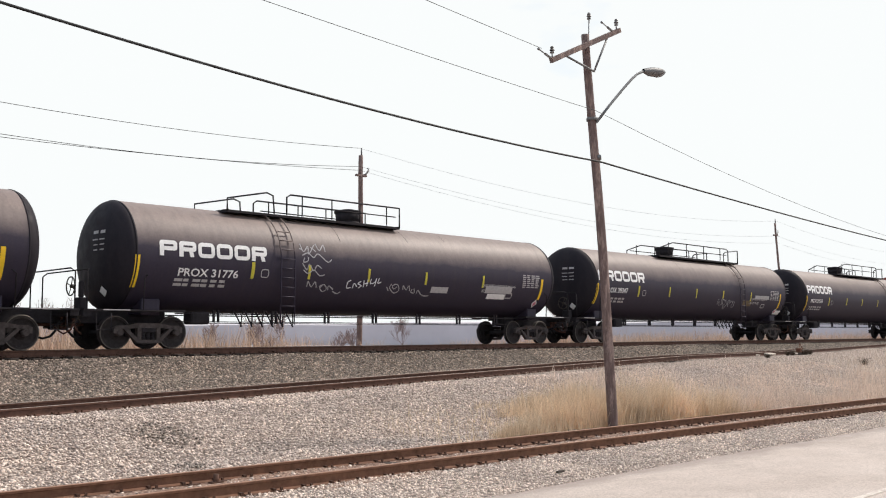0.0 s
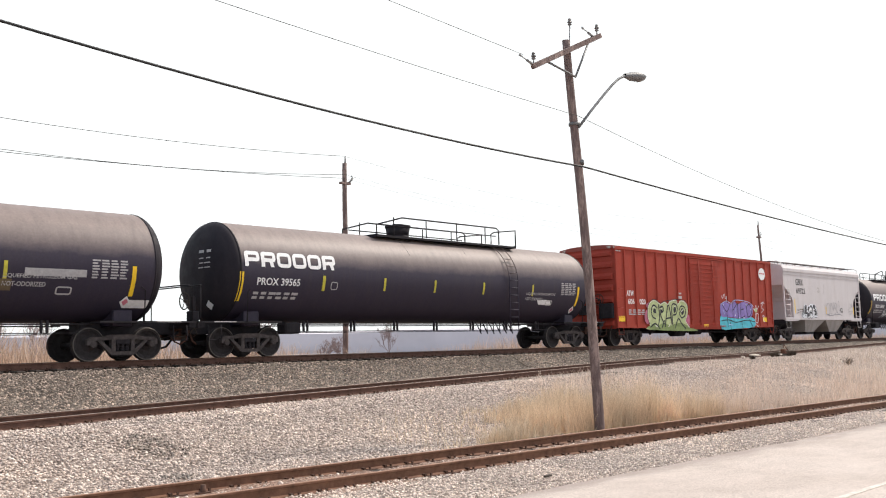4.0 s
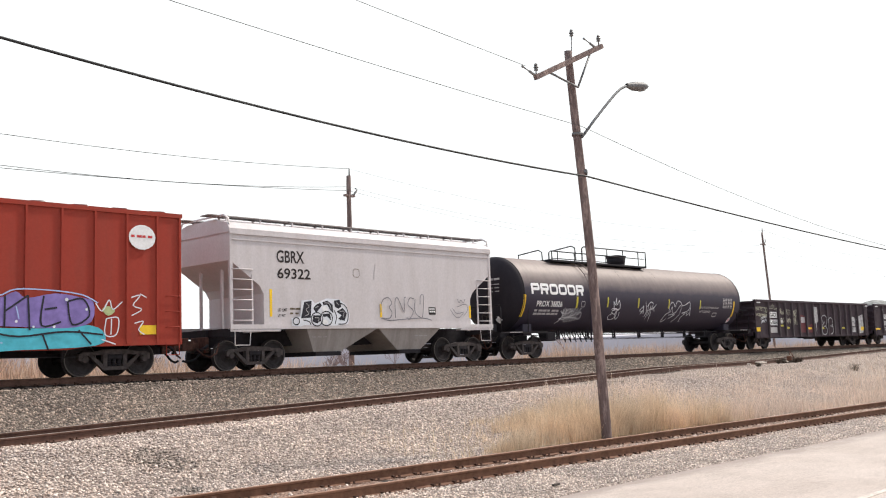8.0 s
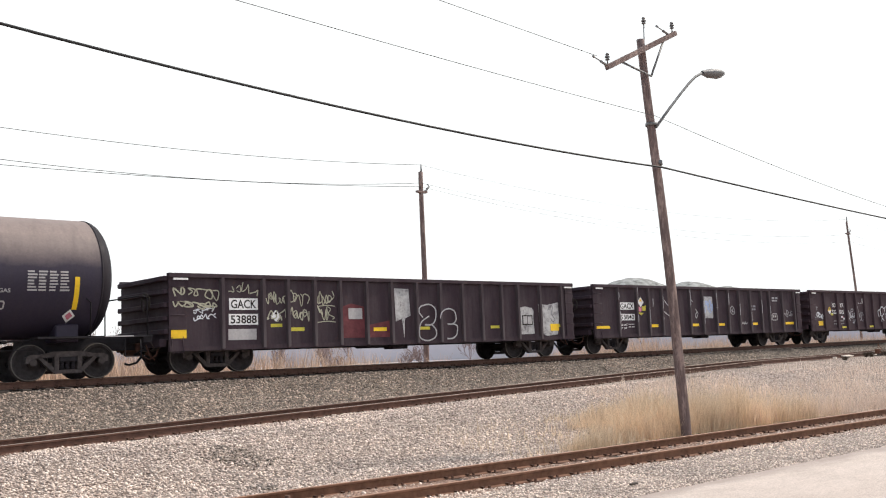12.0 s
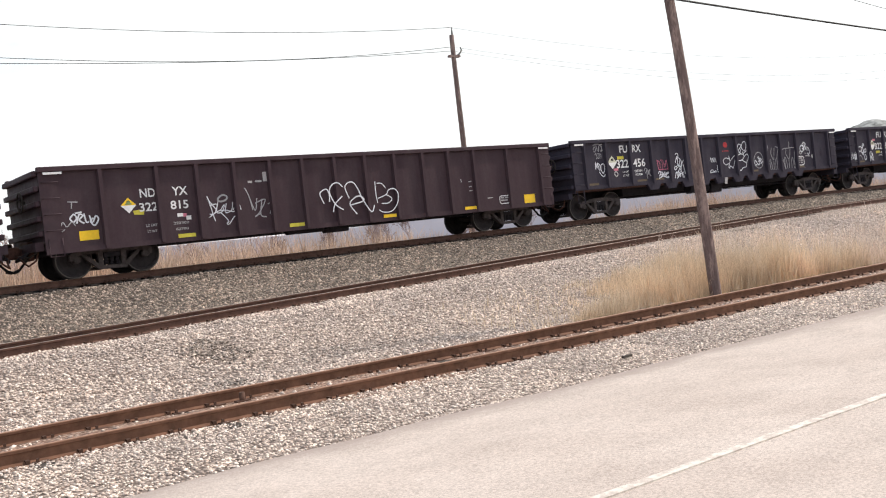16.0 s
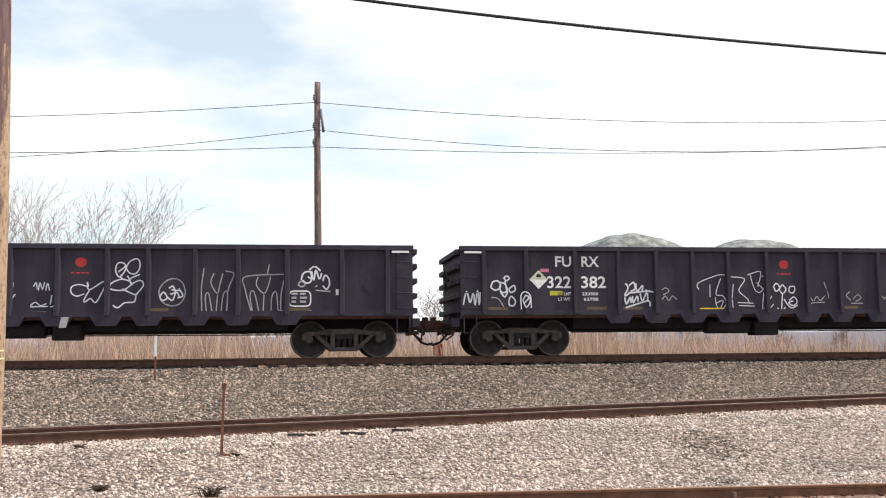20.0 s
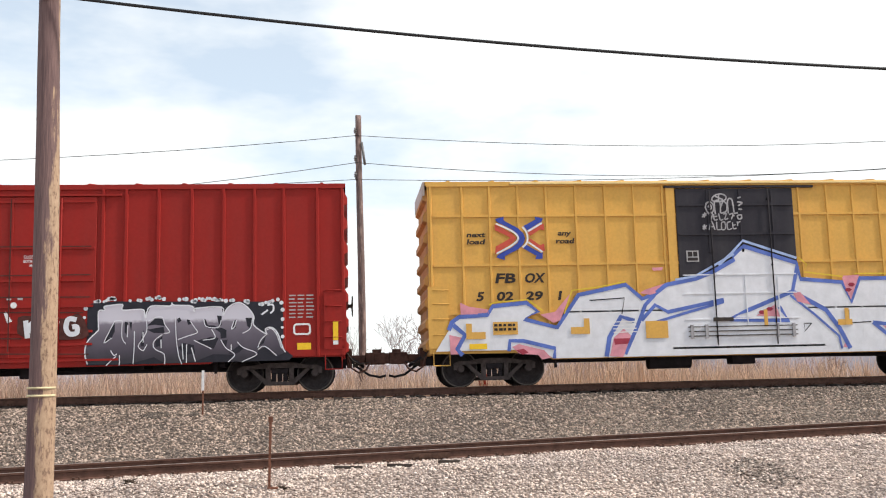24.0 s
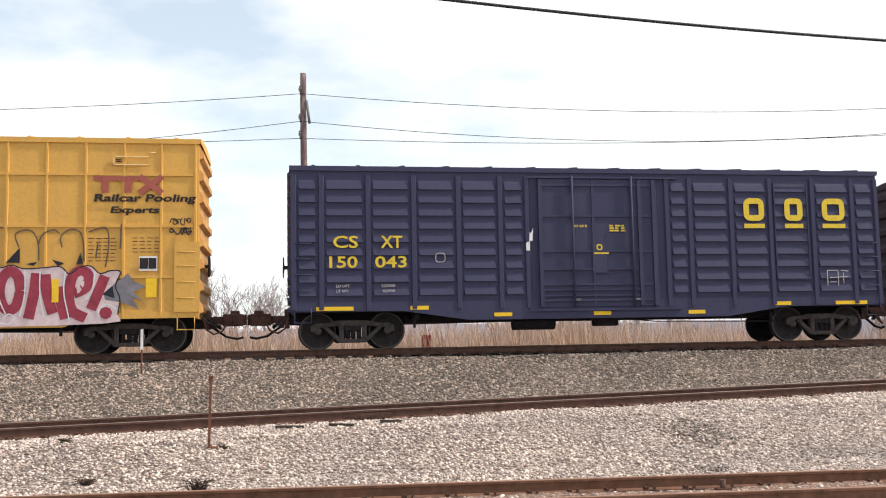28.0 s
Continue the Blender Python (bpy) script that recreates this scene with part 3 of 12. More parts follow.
def soup(name, label, mat, verts, faces, category):
    me = bpy.data.meshes.new(name)
    me.vertices.add(len(verts))
    me.vertices.foreach_set("co", np.ascontiguousarray(verts, dtype=np.float32).ravel())
    k = faces.shape[1]
    me.loops.add(faces.size)
    me.loops.foreach_set("vertex_index", np.ascontiguousarray(faces, dtype=np.int32).ravel())
    me.polygons.add(len(faces))
    me.polygons.foreach_set("loop_start", np.arange(0, faces.size, k, dtype=np.int32))
    me.polygons.foreach_set("loop_total", np.full(len(faces), k, dtype=np.int32))
    me.update(calc_edges=True)
    me.validate()
    me.materials.append(mat)
    return tagged(new(name, me), label, category, kind="stuff")


def zs(p):
    return np.array([ground_z(x, y) for x, y in p])


def near_stones(rng, n):
    x = -9 + 57 * rng.rand(n) ** 1.35
    y = 11.4 + (t2_y(12) - 10.5) * rng.rand(n)
    d = y - (T3Y + T3A * x)
    keep = ((d < -0.12) | (d > GAUGE + 0.12) | ((rng.rand(n) < 0.12) & (d > 0.15) & (d < GAUGE - 0.15))) & (y < T2Y + T2A * x + T2C * x * x + 2.2)
    p = np.stack([x, y], 1)[keep]
    return np.concatenate([p, zs(p)[:, None] + 0.008], 1)


def roadside_stones(rng, n):
    x = -4 + 46 * rng.rand(n) ** 1.6
    y = 9.15 + 2.5 * rng.rand(n)
    keep = (np.abs(y - (T3Y + T3A * x)) > 0.1) & (y > ROAD_Y - 0.12 + 0.25 * rng.rand(n))
    p = np.stack([x, y], 1)[keep]
    return np.concatenate([p, zs(p)[:, None] + 0.006], 1)


def bank_stones(rng, n):
    x = -13 + 63 * rng.rand(n) ** 1.2
    y = T2Y + T2A * x + T2C * x * x + 1.8 + 6.5 * rng.rand(n)
    keep = (y < T1Y - 0.2) & (x > -13 + 4 * rng.rand(n))
    p = np.stack([x, y], 1)[keep]
    return np.concatenate([p, zs(p)[:, None] + 0.008], 1)


rocks("gravel", "pale pinkish crushed stones lying loose", M["stone"], 118000, 11, near_stones, (0.021, 0.052))
rocks("gravel", "fine pale chippings along the road edge", M["stone_fine"], 42000, 13, roadside_stones, (0.014, 0.034))
rocks("ballast", "grey crushed ballast stones on the bank", M["stone_grey"], 78000, 12, bank_stones, (0.024, 0.058))


def blades(name, label, mat, pts, height, lean, width, seed):
    """Upright dry stalks, each a bent tapering strip of two quads."""
    rng = np.random.RandomState(seed)
    n = len(pts)
    h = height * (0.3 + 0.85 * rng.rand(n) ** 1.4)
    if pts.shape[1] > 3:
        h = h * pts[:, 3]
    a = rng.rand(n) * 6.283
    d = np.stack([np.cos(a), np.sin(a)], 1) * (lean * rng.rand(n) * h)[:, None]
    b = (rng.rand(n) - 0.5) * 1.6
    w = np.stack([np.cos(b), np.sin(b)], 1) * (width * (0.6 + 0.8 * rng.rand(n)))[:, None]
    rows = []
    for k, ww, bend in ((0.0, 1.0, 0.0), (0.55, 0.8, 0.35), (1.0, 0.25, 1.0)):
        c = pts[:, :2] + d * bend
        z = pts[:, 2] - 0.03 + h * k
        rows += [np.concatenate([c - w * ww / 2, z[:, None]], 1), np.concatenate([c + w * ww / 2, z[:, None]], 1)]
    v = np.stack(rows, 1)
    q = np.array([(0, 1, 3, 2), (2, 3, 5, 4)])
    faces = (q[None] + 6 * np.arange(n)[:, None, None]).reshape(-1, 4)
    return soup(name, label, mat, v.reshape(-1, 3), faces, "dry grass")


def tuft_points(rng, n, f):
    p = f(rng, n)
    return np.concatenate([p[:, :2], zs(p[:, :2])[:, None], p[:, 2:]], 1)


def pole_grass(rng, n):
    """Golden clumps round the pole, low at their fringe, that break up into gravel."""
    x = 15.0 + 13.5 * rng.rand(n) ** 1.1
    near = 13.7 + T3A * (x - 20)
    y = near + 3.6 * rng.rand(n) ** 1.35
    k = np.array([noise.noise((a * 0.42, b * 0.7, 4)) + 0.9 * noise.noise((a * 1.3, b * 1.5, 9)) + 0.6 * noise.noise((a * 3.1, b * 3.3, 2)) for a, b in zip(x, y)])
    start = 15.6 + 0.75 * (y - 13.7)
    edge = np.clip((x - start) / 4.2, 0, 1) * np.clip((near + 3.6 - y) / 2.2, 0, 1)
    thin = np.clip((x - 22.6) / 3.4, 0, 1)
    keep = (k * 0.9 + edge * 1.35 - thin * 1.6 > 0.42 + 0.8 * (rng.rand(n) - 0.5)) & (edge > 0.03)
    return np.stack([x, y, (0.22 + 0.78 * edge) * (1 - 0.45 * thin) * (0.74 + 0.42 * np.clip(k, -0.9, 1))], 1)[keep]


def yard_grass(rng, n):
    """Thin pinkish stalks in loose patches, standing in the gravel up to the siding."""
    x = 23.0 + 44 * rng.rand(n) ** 1.3
    near, far = 13.75 + T3A * (x - 20), np.array([t2_y(a) - 1.8 for a in x])
    h = rng.rand(n) ** 1.7
    y = near + (far - near) * h
    k = np.array([noise.noise((a * 0.26, b * 0.5, 14)) + 0.8 * noise.noise((a * 1.0, b * 1.4, 19)) for a, b in zip(x, y)])
    keep = k + 0.4 - 0.5 * h > 0.6 * (rng.rand(n) - 0.5)
    return np.stack([x, y, (0.5 + 0.4 * np.clip(k, -0.8, 1)) * (1 - 0.45 * h)], 1)[keep]


def edge_wisps(rng, n):
    """Single stalks along the yard rail and the gravel beside the grass."""
    x = 14.6 + 12 * rng.rand(n)
    y = 13.5 + T3A * (x - 20) + 3.4 * rng.rand(n) ** 1.6
    return np.stack([x, y, 0.25 + 0.5 * rng.rand(n)], 1)


def field_reeds(rng, n):
    x = -40 + 190 * rng.rand(n)
    y = 30.8 + 9 * rng.rand(n) ** 1.3
    k = np.array([noise.noise((a * 0.13, b * 0.25, 2)) + 0.4 * noise.noise((a * 0.7, b * 0.7, 5)) for a, b in zip(x, y)])
    gap = np.exp(-((x - 33) / 9.0) ** 2)
    keep = k + 0.6 - 0.85 * gap > 0.0
    return np.stack([x, y, 0.75 + 0.5 * np.clip(k, 0, 1) - 0.35 * gap], 1)[keep]


rg = np.random.RandomState(21)
blades("dry_grass", "golden dry grass round a leaning pole", M["straw_gold"], tuft_points(rg, 56000, pole_grass), 1.3, 0.5, 0.0095, 22)
blades("dry_grass", "thin pinkish dry grass in yard gravel", M["straw_thin"], tuft_points(rg, 38000, yard_grass), 1.2, 0.6, 0.011, 24)
blades("dry_grass", "scattered single dry stalks beside the yard rail", M["straw_gold"], tuft_points(rg, 1500, edge_wisps), 0.7, 0.8, 0.010, 25)
blades("reeds", "pale dry reeds along the far side of the bank", M["straw_pale"], tuft_points(rg, 115000, field_reeds), 2.0, 0.5, 0.027, 23)


# ---------------------------------------------------------------- trees and distance
def bare_tree(m, height, seed, label, group=""):
    """A leafless tree: tapering trunk, forking limbs, many fine twigs."""
    rng = random.Random(seed)
    tree = empty("tree", m, label, "tree", group)
    trunk, crown = bmesh.new(), bmesh.new()

    def grow(bm, p, d, length, r, depth):
        segs = 3 if depth < 3 else 2
        for k in range(segs):
            d = (d + Vector((rng.uniform(-.18, .18), rng.uniform(-.18, .18), rng.uniform(-.02, .14)))).normalized()
            q = p + d * length / segs
            tube(bm, p, q, r, r * 0.82, 5 if depth < 3 else 3, False)
            r *= 0.82
            p = q
            if depth >= 1 and k < segs - 1 and rng.random() < 0.85 and depth < 5:
                fork(p, d, length * 0.55, r * 0.6, depth + 1)
        if depth < 5:
            for _ in range(3 if depth < 2 else 2):
                fork(p, d, length * rng.uniform(0.62, 0.82), r * 0.72, depth + 1)

    def fork(p, d, length, r, depth):
        side = Vector((rng.uniform(-1, 1), rng.uniform(-1, 1), rng.uniform(-.1, .5))).normalized()
        grow(crown if depth > 1 else trunk, p, (d + side * rng.uniform(.5, .95)).normalized(), length, max(r, 0.012), depth)

    grow(trunk, Vector((0, 0, -0.1)), Vector((0, 0, 1)), height * 0.28, height * 0.008 + 0.05, 0)
    part("trunk", trunk, M["bark"], tree)
    part("crown", crown, M["bark"], tree, "bare grey twigs")
    return tree


for k, (x, y, h) in enumerate(((-14.5, 71, 16.5), (-10.0, 69, 16.0), (-18.5, 73, 17), (-24, 76, 17), (-12.2, 74, 16.5), (-7.0, 66, 10), (-31, 78, 17), (-21, 70, 15))):
    bare_tree(pose(x, y, 1.0), h, 40 + k, "bare grey deciduous tree behind the reeds", "bare trees behind the bank")
for k, (x, y, h) in enumerate(((-4.5, 64, 8.5), (-2.2, 62, 7.6), (-0.4, 64, 6.2), (1.0, 63, 5.0), (-6.5, 60, 8), (-3.3, 66, 8), (4.5, 64, 4.2), (9, 66, 3.6), (28.5, 64, 5.0), (27, 47, 2.6), (31, 49, 3.0), (36, 51, 3.2), (40, 48, 2.6), (24, 50, 2.8), (33.5, 46, 2.2), (43, 50, 2.8), (44, 62, 4.6), (47.5, 64, 5.2), (57, 60, 4.2), (101, 74, 10))):
    bare_tree(pose(x, y, 0.9), h, 70 + k, "leafless shrub among pale reeds", "bare shrubs in the field")


M["twig"] = straw("pinkish_bare_twigs", (0.30, 0.21, 0.20), (0.62, 0.48, 0.45), 0.2)
for k, (x, y, h) in enumerate(((6, 62, 6.3), (8.5, 66, 7.0), (11, 63, 6.8), (13.5, 67, 7.0), (16, 64, 6.2), (18.5, 66, 6.4), (21, 62, 5.6), (23.5, 67, 6.0), (26, 64, 5.4), (3.5, 66, 6.6), (-9, 70, 9.5), (0.5, 68, 7.2))):
    bare_tree(pose(x, y, 0.9), h, 140 + k, "slender bare tree in pinkish brush", "bare trees behind the bank")


def thicket(rng, n):
    """Twiggy brush behind the reeds."""
    x = -55 + 84 * rng.rand(n)
    y = 50 + 12 * rng.rand(n)
    k = np.array([noise.noise((a * 0.2, b * 0.2, 31)) + 0.6 * noise.noise((a * 0.9, b * 0.9, 33)) for a, b in zip(x, y)])
    keep = k > -0.1 + 0.5 * (rng.rand(n) - 0.5)
    return np.stack([x, y, 0.6 + 0.6 * np.clip(k, 0, 1)], 1)[keep]


blades("brush", "pinkish leafless brush behind the reeds", M["twig"], tuft_points(np.random.RandomState(61), 30000, thicket), 3.4, 0.8, 0.046, 62)


def build_distance():
    bm = bmesh.new()
    prev = None
    for k in range(0, 181, 2):
        a = radians(-60 + k * 1.35)
        x, y = 640 * math.sin(a), 640 * math.cos(a)
        h = 14 + 5 * noise.noise((k * 0.11, 0, 3)) + 2.0 * noise.noise((k * 0.5, 0, 8))
        cur = [bm.verts.new((x, y, -2)), bm.verts.new((x, y, h)), bm.verts.new((x * 1.06, y * 1.06, h + 2)), bm.verts.new((x * 1.06, y * 1.06, -2))]
        if prev:
            for i in range(3):
                bm.faces.new((prev[i], cur[i], cur[i + 1], prev[i + 1]))
        prev = cur
    tagged(part("backdrop", bm, plain("hazy_far_shore", (0.55, 0.52, 0.56), 1.0, 0.1, 0.02, 0, 0)), "hazy pale ridge on the horizon", "distant ridge", kind="structure")


build_distance()


# ---------------------------------------------------------------- poles and wires
def lathe_pole(name, foot, top, r0, r1, mat, label, group):
    ob = empty(name, pose(*foot), label, "utility pole", group)
    bm = bmesh.new()
    d = Vector(top) - Vector(foot)
    n, rows = 16, 24
    rings = []
    for i in range(rows + 1):
        k = i / rows
        r = r0 + (r1 - r0) * k
        c = d * k + Vector((0.03 * math.sin(k * 5), 0.02 * math.sin(k * 7 + 1), -0.2 if i == 0 else 0))
        rings.append([bm.verts.new(c + Vector(((r + 0.008 * noise.noise((j * 1.7, i * 0.4, r0 * 50))) * math.cos(6.2832 * j / n), (r + 0.008 * noise.noise((j * 1.3, i * 0.5, 3))) * math.sin(6.2832 * j / n), 0))) for j in range(n)])
    for a, b in zip(rings, rings[1:]):
        for j in range(n):
            bm.faces.new((a[j], a[(j + 1) % n], b[(j + 1) % n], b[j])).smooth = True
    bm.faces.new(rings[-1])
    part("post", bm, mat, ob)
    return ob


def insulator(parent, p, s=1.0):
    bm = bmesh.new()
    x, y, z = p
    tube(bm, (x, y, z), (x, y, z + 0.16 * s), 0.016 * s, n=6)
    for dz, r in ((0.1, 0.055), (0.16, 0.062), (0.22, 0.045)):
        tube(bm, (x, y, z + dz * s), (x, y, z + (dz + 0.04) * s), r * s, r * 0.7 * s, 10)
    return part("insulator", bm, M["porcelain"], parent)


PX, PY = 20.02, 13.6                 # foot of the leaning street pole
pole = lathe_pole("utility_pole", (PX, PY, 0.05), (19.18, PY, 9.72), 0.128, 0.096, M["pole"], "leaning brown wooden utility pole in dry grass", "roadside poles")


def on_pole(z):
    k = (z - 0.05) / 9.67
    return (19.18 - PX) * k


bm = bmesh.new()
ax, az = on_pole(9.2), 9.13
A, Bv = Vector((ax - 1.68, -0.16, az - 0.48)), Vector((ax + 1.16, -0.16, az + 0.90))
q = (Bv - A).normalized()
up = Vector((-q.z, 0, q.x))
vs = []
for e in (A, Bv):
    for sy in (-0.05, 0.05):
        for su in (-0.06, 0.06):
            vs.append(bm.verts.new(e + Vector((0, sy, 0)) + up * su))
for f in ((0, 1, 3, 2), (4, 6, 7, 5), (0, 4, 5, 1), (2, 3, 7, 6), (1, 5, 7, 3), (0, 2, 6, 4)):
    bm.faces.new([vs[i] for i in f])
bmesh.ops.recalc_face_normals(bm, faces=bm.faces[:])
arm = part("crossarm", bm, M["pole"], pole, "tilted wooden crossarm")
for sgn in (-1, 1):
    bm = bmesh.new()
    e = (A + Bv) / 2 + q * sgn * 0.95 - up * 0.05
    tube(bm, e, (on_pole(8.75), -0.15, 8.74), 0.026, n=6)
    part("brace", bm, M["galv"], pole)
insulator(arm, A + q * 0.07 + up * 0.06)
insulator(arm, Bv - q * 0.12 + up * 0.06)
bm = bmesh.new()
tube(bm, (on_pole(9.7) + 0.08, 0, 9.4), (on_pole(9.7) + 0.12, 0, 10.12), 0.014, n=6)
part("top_pin", bm, M["galv"], pole)
insulator(pole, Vector((on_pole(9.7) + 0.12, 0, 10.0)))
for e, s in ((A + q * 0.02, -1), (Bv - q * 0.32, -1)):
    bm = bmesh.new()
    a, b = e + up * 0.05, e + up * 0.34 + q * -0.34
    tube(bm, a, a + (b - a) * 0.5, 0.03, n=8)
    tube(bm, a + (b - a) * 0.5, b, 0.014, n=6)
    tube(bm, b, b + (b - a) * 0.12, 0.028, n=6)
    part("fuse_cutout", bm, M["porcelain"], arm)
bm = bmesh.new()
tube(bm, (on_pole(7.6), 0, 7.55), (on_pole(7.6), 0, 7.62), 0.15, n=16)
part("band", bm, M["galv"], pole)
bm = bmesh.new()
lx = on_pole(7.3)
pipe(bm, [(lx - 0.02, -0.12, 7.5), (lx + 0.5, -0.15, 8.0), (lx + 1.05, -0.18, 8.5), (lx + 1.42, -0.2, 8.82), (lx + 1.7, -0.2, 9.02), (lx + 1.95, -0.2, 9.14), (lx + 2.15, -0.2, 9.2)], 0.034, 8)
bracket = part("lamp_arm", bm, M["galv"], pole)
bm = bmesh.new()
hx, hz = lx + 2.02, 9.18
for i, (dx, rx, rz) in enumerate(((0, .055, .055), (0.15, .09, .085), (0.36, .17, .12), (0.66, .19, .12), (0.88, .13, .08), (1.0, .03, .03))):
    ring = [bm.verts.new((hx + dx, -0.2 + rx * math.cos(6.2832 * k / 12), hz + 0.13 * dx + rz * math.sin(6.2832 * k / 12))) for k in range(12)]
    if i:
        for k in range(12):
            bm.faces.new((pr[k], pr[(k + 1) % 12], ring[(k + 1) % 12], ring[k])).smooth = True
    pr = ring
head = part("lamp_head", bm, M["galv"], pole, "grey cobra-head street lamp")
bm = bmesh.new()
box(bm, hx + 0.38, hx + 0.8, -0.32, -0.08, hz - 0.02, hz + 0.16, 0.035)
part("lens", bm, M["glass"], head)
bm = bmesh.new()
tube(bm, (on_pole(6.75) + 0.06, -0.1, 6.6), (on_pole(6.75) - 0.05, -0.17, 6.66), 0.045, n=8)
part("cable_clamp", bm, M["galv"], pole)

P2X = -1.42
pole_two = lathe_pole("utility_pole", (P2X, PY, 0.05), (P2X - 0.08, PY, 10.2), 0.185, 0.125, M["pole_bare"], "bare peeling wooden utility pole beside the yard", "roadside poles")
for z in (2.0, 2.1):
    bm = bmesh.new()
    tube(bm, (0, 0, z), (0, 0, z + 0.03), 0.181, n=16)
    part("tag_band", bm, M["cream"], pole_two, "white metal band")
bm = bmesh.new()
box(bm, -0.05, 0.05, -0.22, -0.16, 7.5, 7.62, 0.01)
part("cable_clamp", bm, M["galv"], pole_two)

far_poles = []
for x, top, lean in ((-43.0, 12.4, 0.2), (3.15, 12.6, -0.05), (32.55, 11.86, 0.12), (81.3, 12.42, -1.03), (125, 12.5, 0.2)):
    p = lathe_pole("utility_pole", (x, 37.4, 1.0), (x + lean, 37.4, top), 0.155 if x < 60 else 0.11, 0.115 if x < 60 else 0.08, M["pole"], "slim brown wooden pole in the reeds", "far pole line")
    far_poles.append(p)
    hgt = top - 1.0
    if x > 20:
        bm = bmesh.new()
        tube(bm, (lean, 0, hgt - 0.05), (lean, 0, hgt + 0.4), 0.05, 0.03, 6)
        part("pin", bm, M["galv"], p)
        bm = bmesh.new()
        pipe(bm, [(lean, 0, hgt - 1.05), (lean + 0.3, 0, hgt - 0.95), (lean + 0.5, 0, hgt - 0.72), (lean + 0.42, 0, hgt - 0.6)], 0.05, 6)
        part("bracket", bm, M["galv"], p)
        bm = boxes((lean - 0.35, lean + 0.3, -0.1, 0.1, hgt - 1.1, hgt - 1.0))
        part("arm", bm, M["pole"], p)
    else:
        for dz in (0.85, 1.95, 2.6):
            insulator(p, Vector((lean - 0.14, -0.05, hgt - dz)), 1.3)
        bm = bmesh.new()
        pipe(bm, [(lean + 0.1, -0.1, hgt - 1.1), (lean + 0.18, -0.14, hgt - 1.7), (lean + 0.22, -0.1, hgt - 2.0)], 0.05, 6)
        part("guard", bm, M["galv"], p)


def wire(name, label, points, sag, r, mat=None):
    """A hanging wire through points, with a sag between each two."""
    bm = bmesh.new()
    pts = []
    for i, (a, b) in enumerate(zip(points, points[1:])):
        a, b = Vector(a), Vector(b)
        n = 20
        for k in range(n + (i == len(points) - 2)):
            s = k / n
            p = a.lerp(b, s)
            p.z -= 4 * sag[i] * s * (1 - s)
            pts.append(p)
    pipe(bm, pts, r, 5)
    return tagged(part(name, bm, mat or M["cable"]), label, "overhead wire", "overhead wires")


CX = PX + on_pole(6.7) - 0.02
wire("overhead_cable", "thick black cable strung between the roadside poles", ((-36, PY, 7.3), (P2X - 0.05, PY - 0.19, 7.51), (CX, PY - 0.19, 6.56), (66, PY, 6.1)), (0.55, 0.36, 0.35), 0.024)
wire("overhead_wire", "thin primary wire on the crossarm", ((-36, PY, 10.2), (P2X, PY, 10.05), (PX + ax - 2.03, PY - 0.16, az - 0.22)), (0.4, 0.05), 0.0065)
wire("overhead_wire", "thin neutral wire on the roadside poles", ((-36, PY, 8.9), (P2X, PY + 0.15, 8.75), (PX + on_pole(7.86), PY - 0.14, 7.82), (66, PY, 7.0)), (0.4, 0.12, 1.3), 0.0065)
FY = 37.3
for kind, west, near, mid, east, sags in (("upper", 11.5, 11.77, 12.2, 12.6, (1.15, 0.56, 1.1)), ("middle", 10.4, 10.69, 11.25, 11.3, (1.75, 0.77, 1.1)), ("lower", 9.8, 10.02, 11.05, 10.7, (0.63, 0.38, 1.1))):
    wire("overhead_wire", f"thin {kind} wire of the far pole line", ((-43, FY, west), (3.0, FY, near), (32.5, FY, mid)), sags[:2], 0.0125)
    wire("overhead_wire", f"thin {kind} wire running on between distant poles", ((32.5, FY, mid), (80.3, FY, east), (125, FY, east - 0.1)), (sags[2], 1.0), 0.006)

# ---------------------------------------------------------------- small things by the tracks
bm = bmesh.new()
box(bm, -0.02, 0.02, -0.02, 0.02, -0.1, 1.12)
box(bm, -0.03, 0.14, -0.05, 0.05, -0.05, 0.02)
box(bm, -0.035, 0.035, -0.03, 0.03, 1.05, 1.14)
ob = part("stake", bm, M["rust"])
ob.matrix_basis = pose(1.33, 16.4, ground_z(1.33, 16.4), 0, 1, 0)
tagged(ob, "thin rusty iron stake standing in gravel", "stake")
post = empty("marker_post", pose(-0.85, 24.13, ground_z(-0.85, 24.13)), "white topped marker post beside the ballast", "marker post")
part("stem", boxes((-0.018, 0.018, -0.02, 0.02, -0.1, 0.66)), M["rust"], post)
part("plate", boxes((-0.032, 0.032, -0.035, -0.025, 0.6, 1.08), bevel=0.004), M["white"], post, "white reflective plate")
post = empty("marker_post", pose(6.9, 31.2, ground_z(6.9, 31.2)), "small red marker post in the reeds", "marker post")
part("stem", boxes((-0.02, 0.02, -0.02, 0.02, -0.1, 1.1)), M["rust"], post)
part("plate", boxes((-0.15, 0.15, -0.03, -0.015, 0.75, 1.2), bevel=0.004), M["red"], post, "faded red plate")


def patch_stones(cx, cy, rx, ry):
    def place(rng, n):
        a, r = rng.rand(n) * 6.283, np.sqrt(rng.rand(n)) * (0.6 + 0.4 * rng.rand(n))
        p = np.stack([cx + rx * r * np.cos(a), cy + ry * r * np.sin(a)], 1)
        return np.concatenate([p, zs(p)[:, None] + 0.02], 1)
    return place


